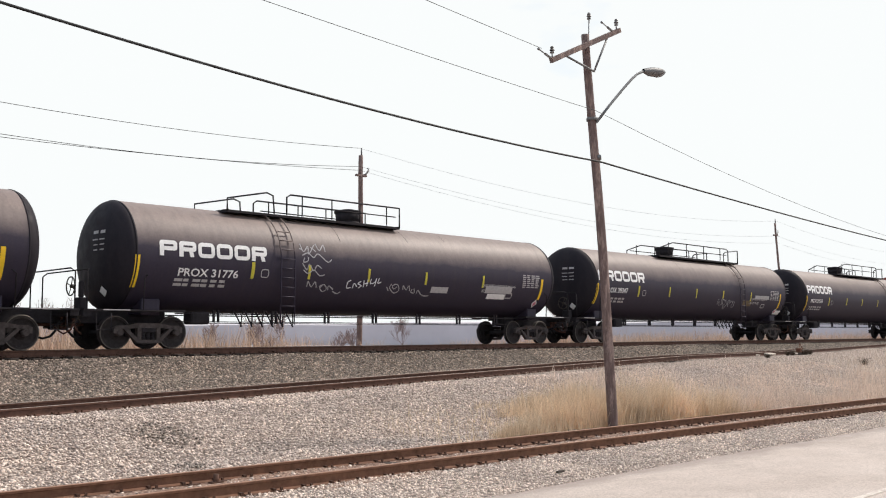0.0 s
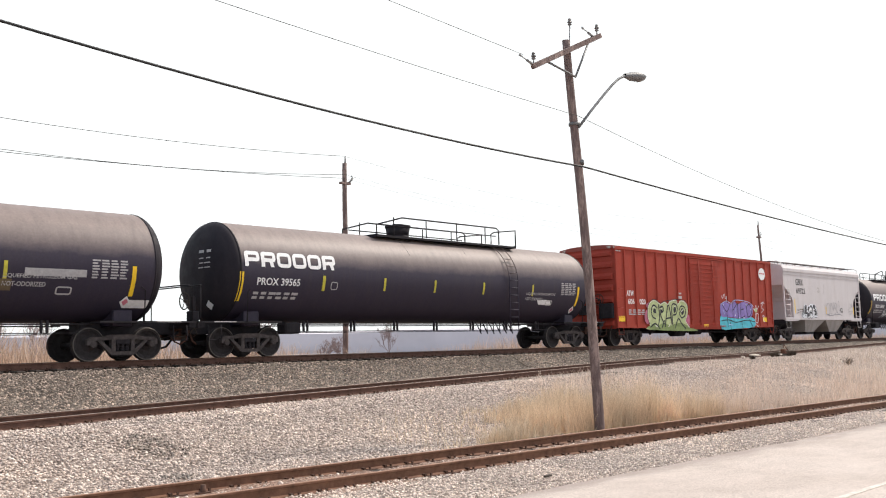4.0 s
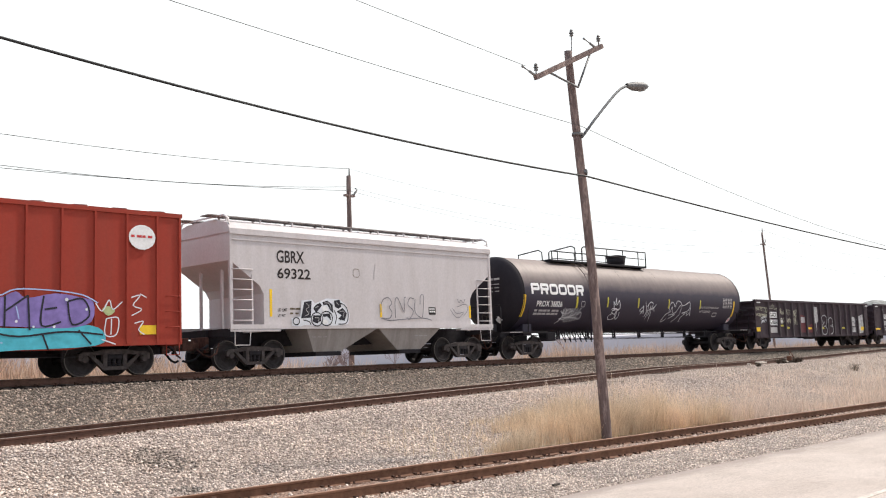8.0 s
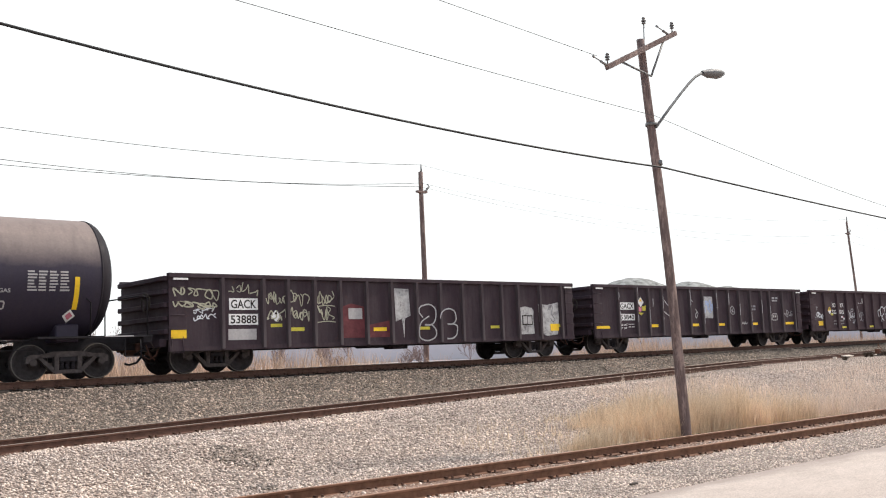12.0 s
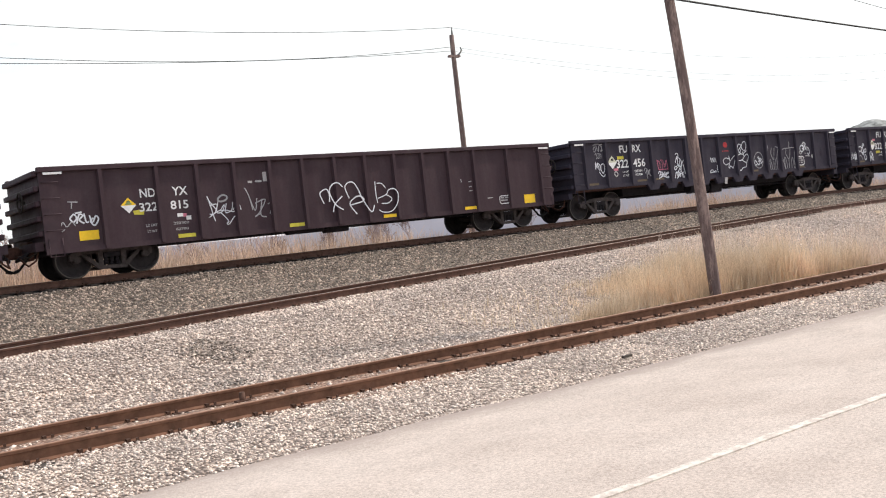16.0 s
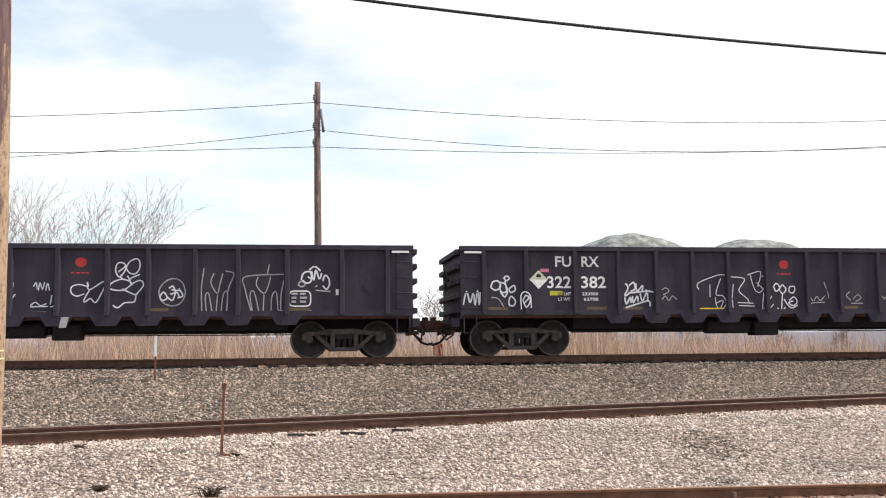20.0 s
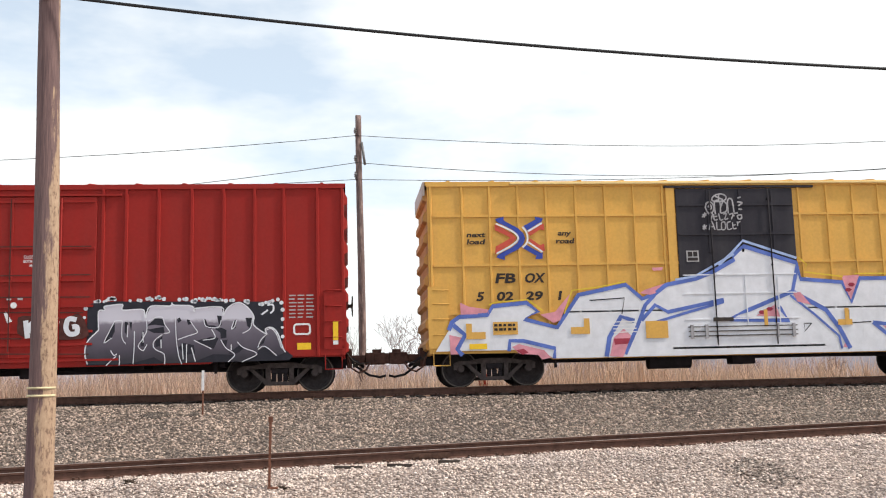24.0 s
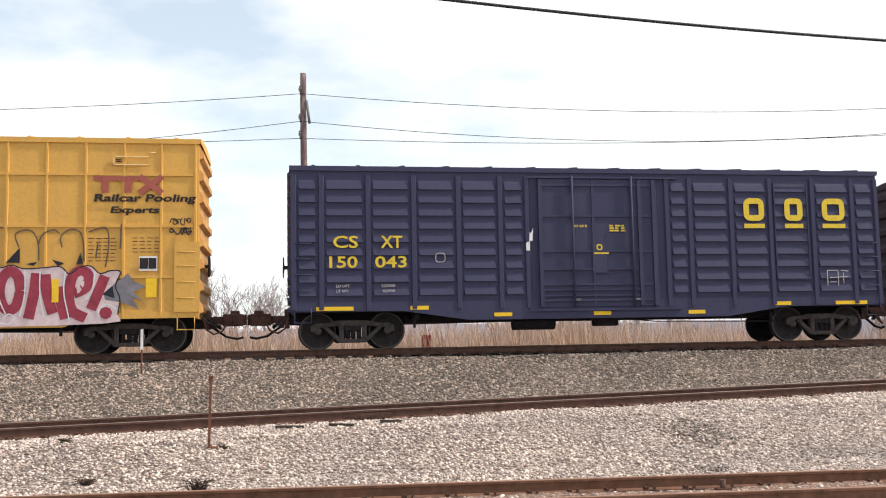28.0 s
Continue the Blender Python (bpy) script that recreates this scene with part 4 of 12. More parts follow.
M["old_cinder"] = straw("greyed_cinders", (0.16, 0.13, 0.112), (0.42, 0.35, 0.305))
M["cinder"] = straw("dark_cinders", (0.035, 0.028, 0.024), (0.17, 0.14, 0.12))
for k, (cx, cy, rx, ry, n) in enumerate(((9.7, 16.6, 0.7, 0.9, 260), (-0.1, 19.0, 0.5, 0.2, 90), (-1.95, 24.2, 0.36, 0.34, 330), (-1.1, 24.15, 0.18, 0.12, 60), (9.0, 14.6, 0.35, 0.4, 70), (31, 20.6, 1.2, 0.3, 120))):
    rocks("cinders", "dark oily cinders spilled on pale gravel", M["cinder" if cy > 24 else "old_cinder"], n, 50 + k, patch_stones(cx, cy, rx, ry), (0.025, 0.055))


def weed(x, y, s, seed):
    """A low dark clump of dead weed."""
    rng = random.Random(seed)
    bm = bmesh.new()
    for _ in range(46):
        a, l, h = rng.uniform(0, 6.283), rng.uniform(0.3, 1.0) * s, rng.uniform(0.15, 0.8) * s
        b = Vector((rng.uniform(-.3, .3) * s, rng.uniform(-.2, .2) * s, -0.02))
        tip = b + Vector((math.cos(a) * l, math.sin(a) * l * 0.7, h))
        mid = (b + tip) / 2 + Vector((0, 0, 0.25 * s))
        pipe(bm, [b, mid, tip], 0.008, 3)
    ob = part("weed", bm, M["dead_weed"])
    ob.matrix_basis = pose(x, y, ground_z(x, y))
    tagged(ob, "low dark clump of dead weed on gravel", "weed", "weeds on the gravel")


M["cream_board"] = plain("sun_bleached_board", (0.68, 0.60, 0.53), 0.85, 0.2, 6)
M["dead_weed"] = plain("dead_weed_stems", (0.075, 0.055, 0.042), 0.9, 0.3)
for k, (x, y, s) in enumerate(((-1.0, 17.0, 0.13), (-0.25, 15.0, 0.16), (1.35, 14.25, 0.28), (1.55, 16.35, 0.1), (-1.9, 14.6, 0.25))):
    weed(x, y, s, 90 + k)
for k, (x, y, a, l) in enumerate(((2.6, 17.75, 4, 0.5), (3.5, 17.7, -3, 0.45), (4.4, 17.9, 6, 0.4), (13.0, 9.9, 12, 0.26))):
    ob = part("wood_scrap", boxes((-l / 2, l / 2, -0.02, 0.02, -0.02, 0.012 if l < 0.3 else 0.03), bevel=0.006), M["tie"])
    ob.matrix_basis = pose(x, y, ground_z(x, y) + 0.03, 0, 2, a)
    tagged(ob, "dark splinter of old tie wood on gravel", "wood scrap", "wood scraps by the tracks")

for k, (x, y, s) in enumerate(((49.4, 22.6, 0.34), (50.3, 22.75, 0.4), (52.0, 22.8, 0.5), (52.8, 22.9, 0.36), (45.6, 21.9, 0.28), (51.6, 19.5, 0.55))):
    weed(x, y, s, 120 + k)
stand = empty("switch_stand", pose(51.9, 23.1, ground_z(51.9, 23.1)), "low rusty switch stand beside the siding", "switch stand")
part("base_plate", boxes((-0.45, 0.45, -0.14, 0.14, -0.02, 0.1), bevel=0.015), M["tie"], stand)
part("body", boxes((-0.14, 0.14, -0.12, 0.12, 0.1, 0.36), bevel=0.03), M["rust"], stand)
bm = bmesh.new()
pipe(bm, [(0.0, -0.02, 0.4), (0.02, -0.02, 0.62), (0.3, -0.1, 0.3)], 0.025, 6)
part("lever", bm, M["rust"], stand)
for k, (x, y, l, w) in enumerate(((48.8, 23.3, 1.0, 0.26), (50.9, 22.9, 0.6, 0.2), (45.9, 22.55, 0.5, 0.16))):
    ob = part("plank", boxes((-l / 2, l / 2, -w / 2, w / 2, -0.02, 0.05), bevel=0.008), M["cream_board"])
    ob.matrix_basis = pose(x, y, ground_z(x, y) + 0.08, 8, 0, 5 + 9 * k)
    tagged(ob, "pale loose plank lying beside the siding rails", "plank", "planks by the switch")

# ---------------------------------------------------------------- train: materials and lettering
M["letter_white"] = plain("white_stencil_paint", (0.78, 0.77, 0.78), 0.6, 0.1, 12, 0, 0)
M["letter_dull"] = plain("dull_white_stencil_paint", (0.42, 0.40, 0.41), 0.7, 0.15, 12, 0, 0)
M["letter_black"] = plain("black_stencil_paint", (0.028, 0.022, 0.022), 0.6, 0.2, 12, 0, 0)
M["letter_yellow"] = plain("yellow_stencil_paint", (0.72, 0.52, 0.05), 0.55, 0.12, 12, 0, 0)
M["reflector"] = plain("yellow_reflective_tape", (0.86, 0.55, 0.03), 0.45, 0.08, 12, 0, 0)
M["reflector_old"] = plain("old_yellow_reflective_tape", (0.55, 0.48, 0.06), 0.5, 0.15, 12, 0, 0)
M["tape_brown"] = plain("dirty_reflective_tape", (0.13, 0.095, 0.06), 0.6, 0.2, 12, 0, 0)
M["mark_red"] = plain("red_paint", (0.50, 0.045, 0.05), 0.6, 0.15, 9, 0, 0)
M["mark_pink"] = plain("pink_paint", (0.62, 0.20, 0.27), 0.6, 0.15, 9, 0, 0)
M["spray_white"] = plain("white_spray_paint", (0.70, 0.71, 0.76), 0.65, 0.1, 3, 0, 0)
M["spray_grey"] = plain("faded_spray_paint", (0.36, 0.35, 0.37), 0.65, 0.25, 5, 0, 0)
M["spray_dark"] = plain("black_spray_paint", (0.022, 0.022, 0.032), 0.6, 0.2, 5, 0, 0)
M["spray_blue"] = plain("blue_spray_paint", (0.10, 0.16, 0.48), 0.6, 0.25, 2, 0, 0)
M["spray_sky"] = plain("light_blue_spray_paint", (0.36, 0.46, 0.72), 0.6, 0.15, 3, 0, 0)
M["spray_pink"] = plain("pink_spray_paint", (0.66, 0.28, 0.34), 0.6, 0.2, 3, 0, 0)
M["spray_red"] = plain("crimson_spray_paint", (0.34, 0.042, 0.07), 0.6, 0.2, 3, 0, 0)
M["spray_lime"] = plain("pale_green_spray_paint", (0.40, 0.45, 0.23), 0.6, 0.3, 3, 0, 0)
M["spray_purple"] = plain("violet_spray_paint", (0.22, 0.16, 0.42), 0.6, 0.25, 3, 0, 0)
M["spray_cyan"] = plain("turquoise_spray_paint", (0.08, 0.44, 0.55), 0.6, 0.2, 3, 0, 0)
M["spray_teal"] = plain("teal_spray_paint", (0.03, 0.27, 0.22), 0.6, 0.2, 3, 0, 0)
M["worn_red"] = plain("worn_red_paint", (0.13, 0.035, 0.042), 0.7, 0.35, 4, 0, 0)
M["spray_straw"] = plain("yellowed_spray_paint", (0.40, 0.385, 0.30), 0.65, 0.2, 5, 0, 0)
M["spray_crimson"] = plain("dark_crimson_spray_paint", (0.30, 0.03, 0.06), 0.6, 0.2, 4, 0, 0)
M["spray_steel"] = plain("steel_grey_spray_paint", (0.105, 0.092, 0.122), 0.5, 0.35, 3, 0, 0)
def fading_spray(nt, bsdf):
    """Sprayed letters that run from silver at their tops to near black at their feet."""
    tc, sep = nt.nodes.new("ShaderNodeTexCoord"), nt.nodes.new("ShaderNodeSeparateXYZ")
    nt.links.new(tc.outputs["Object"], sep.inputs["Vector"])
    n = noise_node(nt, 3, 4, 0.6)
    m = nt.nodes.new("ShaderNodeMath")
    m.operation = "MULTIPLY_ADD"
    m.inputs[1].default_value = 0.25
    nt.links.new(n.outputs["Fac"], m.inputs[0])
    nt.links.new(sep.outputs["Z"], m.inputs[2])
    half = nt.nodes.new("ShaderNodeMath")
    half.operation = "MULTIPLY"
    half.inputs[1].default_value = 0.4
    nt.links.new(m.outputs["Value"], half.inputs[0])
    r = ramp_node(nt, half.outputs["Value"], ((0.39, (0.025, 0.022, 0.033)), (0.48, (0.055, 0.045, 0.066)), (0.62, (0.115, 0.098, 0.132)), (0.765, (0.20, 0.175, 0.22)), (0.80, (0.58, 0.56, 0.64))))
    nt.links.new(r.outputs["Color"], bsdf.inputs["Base Color"])
    bsdf.inputs["Roughness"].default_value = 0.55


M["spray_fade"] = material("silver_to_black_spray_paint", fading_spray)
M["scraped"] = plain("scraped_rosy_steel", (0.20, 0.058, 0.056), 0.7, 0.5, 6)
M["spray_cloud"] = plain("dull_crimson_spray_paint", (0.34, 0.055, 0.06), 0.65, 0.3, 4, 0, 0)
M["spray_rosewood"] = plain("rosewood_spray_paint", (0.31, 0.045, 0.072), 0.6, 0.25, 4, 0, 0)
M["spray_blush"] = plain("pinkish_white_spray_paint", (0.66, 0.52, 0.54), 0.65, 0.2, 4, 0, 0)
M["rust_dark"] = plain("dark_rust_stain", (0.085, 0.03, 0.026), 0.8, 0.4, 6, 0, 0)
M["spray_slate"] = plain("slate_spray_paint", (0.20, 0.19, 0.215), 0.65, 0.3, 4, 0, 0)
M["spray_rose"] = plain("dull_rose_spray_paint", (0.46, 0.13, 0.20), 0.65, 0.3, 4, 0, 0)
M["spray_pale"] = plain("pale_cream_spray_paint", (0.60, 0.60, 0.48), 0.65, 0.2, 4, 0, 0)
M["spray_olive"] = plain("olive_spray_paint", (0.20, 0.26, 0.10), 0.65, 0.3, 4, 0, 0)
M["door_black"] = painted("black_door_paint", (0.035, 0.033, 0.042), (0.07, 0.065, 0.07), 0.55, 0.4, 0.05)
M["logo_blue"] = plain("logo_blue_paint", (0.04, 0.07, 0.36), 0.5, 0.12, 9, 0, 0)
M["logo_red"] = plain("logo_red_paint", (0.55, 0.085, 0.055), 0.5, 0.12, 9, 0, 0)
M["logo_faded"] = plain("faded_red_paint", (0.36, 0.10, 0.075), 0.6, 0.15, 9, 0, 0)
M["hose"] = plain("black_rubber", (0.018, 0.018, 0.02), 0.8, 0.2)
M["wheel"] = plain("brown_dusty_wheel", (0.034, 0.029, 0.031), 0.8, 0.35, 8)
M["tread"] = plain("polished_wheel_tread", (0.12, 0.108, 0.10), 0.5, 0.15, 8, 0.4)
M["cast"] = plain("dusty_cast_truck_steel", (0.072, 0.060, 0.060), 0.85, 0.4, 8)
M["under"] = plain("black_underframe", (0.022, 0.019, 0.023), 0.85, 0.3, 6)
M["roof_pale"] = painted("bleached_roof_metal", (0.55, 0.50, 0.46), (0.38, 0.26, 0.2), 0.5, 0.5)
def patchy_roof(nt, bsdf):
    """Red roof paint that has peeled to bleached metal in long patches."""
    n = noise_node(nt, 0.45, 6, 0.7, stretch=(0.6, 1.6, 1))
    f = ramp_node(nt, n.outputs["Fac"], ((0.54, (0, 0, 0)), (0.58, (1, 1, 1))))
    g = noise_node(nt, 8, 5, 0.7)
    pale = ramp_node(nt, g.outputs["Fac"], ((0.3, (0.36, 0.29, 0.26)), (0.7, (0.56, 0.50, 0.46)))).outputs["Color"]
    red = ramp_node(nt, g.outputs["Fac"], ((0.3, (0.19, 0.035, 0.026)), (0.7, (0.27, 0.05, 0.036)))).outputs["Color"]
    nt.links.new(mix_node(nt, f.outputs["Color"], red, pale), bsdf.inputs["Base Color"])
    bsdf.inputs["Roughness"].default_value = 0.7


M["roof_patchy"] = material("peeling_red_roof_metal", patchy_roof)
M["load"] = plain("grey_covered_load", (0.24, 0.245, 0.24), 0.8, 0.7, 3.5, 0, 1.0)


def peeled_paint(nt, bsdf):
    """White paint over dark steel, worn through in blotches."""
    n = noise_node(nt, 3.2, 6, 0.75)
    c = ramp_node(nt, n.outputs["Fac"], ((0.36, (0.12, 0.10, 0.11)), (0.46, (0.36, 0.35, 0.36)), (0.6, (0.52, 0.51, 0.52)), (0.75, (0.40, 0.42, 0.48)))).outputs["Color"]
    nt.links.new(c, bsdf.inputs["Base Color"])
    bsdf.inputs["Roughness"].default_value = 0.75


M["peeled"] = material("peeling_white_paint", peeled_paint)
M["post_worn"] = painted("scuffed_post_paint", (0.058, 0.043, 0.050), (0.16, 0.137, 0.145), 0.65, 0.8, 0.4)
M["wornwood"] = plain("oxide_brown_steel", (0.085, 0.042, 0.033), 0.85, 0.5, 6)

WORDS = ("PROX 31776", "PROX 39347", "PROX 39565", "PROX 36826", "ATW", "606", "020", "GBRX", "69322", "GACK", "53888", "GACX", "53840", "ND", "YX", "322", "815",
         "FU", "RX", "456", "382", "NO", "KL", "57", "06", "28", "FB", "OX", "5", "02", "29", "1", "50", "54", "7", "next", "load", "any", "road", "Railcar Pooling", "Experts",
         "CS", "XT", "150", "043", "LD LMT", "LT WT", "CLOSE AND LOCK", "BOTH DOORS BEFORE", "MOVING CAR", "NOT-ODORIZED", "LIQUEFIED PETROLEUM GAS", "223300", "62700", "DANGER", "OTHER", "SIDE!", "END", "CHEM", "NOWR", "MOOCH", "NEMO")


BOLD = ("FB", "OX", "5", "02", "29", "1", "50", "54", "7", "next", "load", "any", "road", "Railcar Pooling", "Experts", "NO", "KL", "57", "06", "28")


def make_words():
    """One flat mesh per word, one unit wide and high."""
    obs = {}
    for w in WORDS:
        cu = bpy.data.curves.new("word", "FONT")
        cu.body = w
        cu.resolution_u = 3
        cu.offset = 0.034 if w in BOLD else 0.018
        cu.fill_mode = "FRONT"
        obs[w] = new("word", cu)
    bpy.context.view_layer.update()
    dg = bpy.context.evaluated_depsgraph_get()
    out = {}
    for w, ob in obs.items():
        me = bpy.data.meshes.new_from_object(ob.evaluated_get(dg))
        co = np.array([v.co[:2] for v in me.vertices])
        out[w] = (co, [tuple(p.vertices) for p in me.polygons])
        cu = ob.data
        bpy.data.objects.remove(ob)
        bpy.data.curves.remove(cu)
        bpy.data.meshes.remove(me)
    return out


GLYPHS = make_words()
SIDE = -1.55                        # the side of a car that faces the road
PROUD = [0.0]


def flat_face(bm, xz, y):
    return bm.faces.new([bm.verts.new((x, y, z)) for x, z in xz])


def wrap(bm, ring):
    """Lay a flat sheet round a tank: ring is the radius and the height of its axis."""
    r, zc = ring
    zmin, zmax = min(v.co.z for v in bm.verts), max(v.co.z for v in bm.verts)
    n = max(1, int((zmax - zmin) / 0.09))
    for k in range(1, n):
        z = zmin + (zmax - zmin) * k / n
        bmesh.ops.bisect_plane(bm, geom=bm.verts[:] + bm.edges[:] + bm.faces[:], plane_co=(0, 0, z), plane_no=(0, 0, 1))
    for v in bm.verts:
        v.co.y = -math.sqrt(max(0.01, r * r - (v.co.z - zc) ** 2))
    return bm


def lettering(word, x0, x1, z0, z1, parent, mat="letter_white", y=SIDE - 0.006, slant=0.0, ring=None, name="lettering"):
    co, faces = GLYPHS[word]
    lo, hi = co.min(0), co.max(0)
    q = (co - lo) / (hi - lo)
    bm = bmesh.new()
    vs = [bm.verts.new((x0 + (x1 - x0) * a + slant * (z1 - z0) * b, y, z0 + (z1 - z0) * b)) for a, b in q]
    for f in faces:
        if len(set(f)) > 2:
            try:
                bm.faces.new([vs[i] for i in f])
            except ValueError:
                pass
    if ring:
        wrap(bm, ring)
    return part(name, bm, M[mat], parent)


def patch(name, x0, x1, z0, z1, parent, mat, y=SIDE - 0.004, ring=None, slant=0.0, label=""):
    """A thin flat rectangle of paint, tape or tin."""
    bm = bmesh.new()
    if ring:
        flat_face(bm, ((x0, z0), (x1, z0), (x1 + slant, z1), (x0 + slant, z1)), y)
        wrap(bm, ring)
    else:
        slab(bm, ((x0, z0), (x1, z0), (x1 + slant, z1), (x0 + slant, z1)), y - 0.002, y + 0.003)
    return part(name, bm, M[mat], parent, label)


def shape(name, outline, parent, mat, y=SIDE - 0.004, ring=None, label=""):
    """A flat painted outline."""
    bm = bmesh.new()
    flat_face(bm, outline, y).normal_update()
    bmesh.ops.triangulate(bm, faces=bm.faces[:])
    if ring:
        wrap(bm, ring)
    bmesh.ops.recalc_face_normals(bm, faces=bm.faces[:])
    return part(name, bm, M[mat], parent, label)


def bars(name, x0, x1, z0, z1, rows, cols, parent, mat="letter_dull", y=SIDE - 0.005, ring=None, seed=1, fill=0.6):
    """Small unreadable writing: rows of short bars."""
    rng = random.Random(seed)
    h, w = (z1 - z0) / rows, (x1 - x0) / cols
    for r in range(rows):
        for c in range(cols):
            x, ww = x0 + w * c, w * rng.uniform(0.55, 0.92)
            bm = bmesh.new()
            flat_face(bm, ((x, z1 - h * (r + fill)), (x + ww, z1 - h * (r + fill)), (x + ww, z1 - h * r), (x, z1 - h * r)), y)
            if ring:
                wrap(bm, ring)
            part(name, bm, M[mat], parent)


def ribbon(bm, pts, w, y, closed=False):
    """A flat painted stroke along points in x and z."""
    p = [Vector((a, 0, b)) for a, b in pts]
    n = len(p)
    left, right = [], []
    for i in range(n):
        a = p[(i - 1) % n] if closed or i else p[i]
        b = p[(i + 1) % n] if closed or i < n - 1 else p[i]
        d = (b - a)
        d = d.normalized() if d.length > 1e-6 else Vector((1, 0, 0))
        s = Vector((-d.z, 0, d.x)) * w / 2
        yy = y - 0.00012 * i - 0.0005 * (len(bm.verts) % 7)
        left.append(bm.verts.new((p[i].x + s.x, yy, p[i].z + s.z)))
        right.append(bm.verts.new((p[i].x - s.x, yy, p[i].z - s.z)))
    for i in range(n if closed else n - 1):
        j = (i + 1) % n
        bm.faces.new((left[i], left[j], right[j], right[i]))


def smooth_line(pts, n=5, closed=False):
    """Catmull-Rom through points."""
    p = [Vector(q) for q in pts]
    m = len(p)
    out = []
    for i in range(m if closed else m - 1):
        a, b = p[i], p[(i + 1) % m]
        z = p[(i - 1) % m] if closed or i else a
        c = p[(i + 2) % m] if closed or i < m - 2 else b
        for k in range(n):
            t = k / n
            q = 0.5 * ((2 * a) + (b - z) * t + (2 * z - 5 * a + 4 * b - c) * t * t + (3 * a - z - 3 * b + c) * t ** 3)
            out.append((q.x, q.y))
    if not closed:
        out.append((p[-1].x, p[-1].y))
    return out


STROKES = {
    "o": ((.8, .9), (.2, .95), (.05, .4), (.4, 0), (.85, .25), (.85, .8), (.5, 1)),
    "n": ((.05, 0), (.1, .95), (.2, .9), (.8, .1), (.9, 1)),
    "s": ((.9, .85), (.4, 1), (.15, .75), (.8, .35), (.6, 0), (.05, .1)),
    "a": ((0, 0), (.45, 1), (.55, .95), (.95, 0), (.75, .4), (.15, .38)),
    "l": ((.1, 1), (.2, .1), (.9, .05)),
    "e": ((.1, .5), (.8, .6), (.6, .95), (.15, .7), (.2, .1), (.9, .1)),
    "k": ((.1, 1), (.12, 0), (.15, .45), (.85, 1), (.3, .5), (.95, 0)),
    "w": ((0, 1), (.2, .05), (.5, .7), (.75, 0), (1, 1.05)),
}


def tag(x0, x1, z0, z1, parent, mat="spray_white", seed=1, w=0.03, loops=6, y=SIDE - 0.006, ring=None, strokes=1):
    """A spray-can signature: rows of tangled, unreadable strokes."""
    rng = random.Random(seed)
    bm = bmesh.new()
    n = max(3, min(loops + 1, 7))
    h = (z1 - z0) / strokes
    for s in range(strokes):
        lo, cell = z0 + h * s, (x1 - x0) / n
        tilt = rng.uniform(-0.1, 0.16)
        pts = []
        for k in range(n):
            c, turn = x0 + cell * (k + 0.5), rng.choice((-1, 1))
            a0, m = rng.uniform(0, 6.283), rng.choice((2, 3, 4))
            rx, rz = cell * rng.uniform(0.3, 0.85), h * rng.uniform(0.22, 0.45)
            mid = lo + h * rng.uniform(0.4, 0.6) + tilt * (k - n / 2) * cell
            for j in range(m):
                a = a0 + turn * j * 1.9
                pts.append((c + rx * math.cos(a), mid + rz * math.sin(a)))
            if rng.random() < 0.3 and len(pts) > 2:
                ribbon(bm, smooth_line(pts, 4), w * rng.uniform(0.75, 1.1), y)
                pts = []
        if len(pts) > 2:
            ribbon(bm, smooth_line(pts, 4), w * rng.uniform(0.75, 1.1), y)
        if rng.random() < 0.35:
            ribbon(bm, smooth_line(((x0, lo), (x0 + 0.6 * (x1 - x0), lo + 0.08 * h), (x1 + 0.3 * cell, lo + 0.02 * h)), 4), w * 0.8, y)
    if ring:
        wrap(bm, ring)
    return part("graffiti_tag", bm, M[mat], parent)


def strokes(parent, mat, w, y, lines, ring=None):
    """Hand-sprayed lines, each a smooth stroke of its own."""
    for k, pts in enumerate(lines):
        bm = bmesh.new()
        ribbon(bm, smooth_line(pts, 4), w, y - 0.0005 * (k % 5))
        if ring:
            wrap(bm, ring)
        part("graffiti_stroke", bm, M[mat], parent)


def ring_shape(x0, x1, z0, z1, t, parent, mat, y=SIDE - 0.006, ring=None, name="logo_shape"):
    """A rounded frame, one stroke thick."""
    r = min(x1 - x0, z1 - z0) * 0.3
    pts = []
    for cx, cz, a0 in ((x1 - r, z1 - r, 0), (x0 + r, z1 - r, 90), (x0 + r, z0 + r, 180), (x1 - r, z0 + r, 270)):
        for k in range(4):
            a = radians(a0 + 30 * k)
            pts.append((cx + (r - t / 2) * math.cos(a), cz + (r - t / 2) * math.sin(a)))
    bm = bmesh.new()
    ribbon(bm, pts, t, y, True)
    if ring:
        wrap(bm, ring)
    return part(name, bm, M[mat], parent)


def diamond(x, z, r, parent, lower="letter_white", upper="reflector", y=SIDE - 0.008):
    shape("placard", ((x - r, z), (x, z - r), (x + r, z)), parent, lower, y)
    shape("placard", ((x - r, z), (x + r, z), (x, z + r)), parent, upper, y)
    shape("placard_mark", ((x - 0.3 * r, z + 0.25 * r), (x + 0.3 * r, z + 0.25 * r), (x + 0.15 * r, z + 0.6 * r), (x - 0.15 * r, z + 0.6 * r)), parent, "letter_black", y - 0.003)


# ---------------------------------------------------------------- train: trucks and couplers
WHEEL_R = 0.475


def mesh_of(name, bm, mat, smooth=False):
    me = bpy.data.meshes.new(name)
    bm.to_mesh(me)
    bm.free()
    if smooth:
        for p in me.polygons:
            p.use_smooth = True
    me.materials.append(M[mat])
    return me


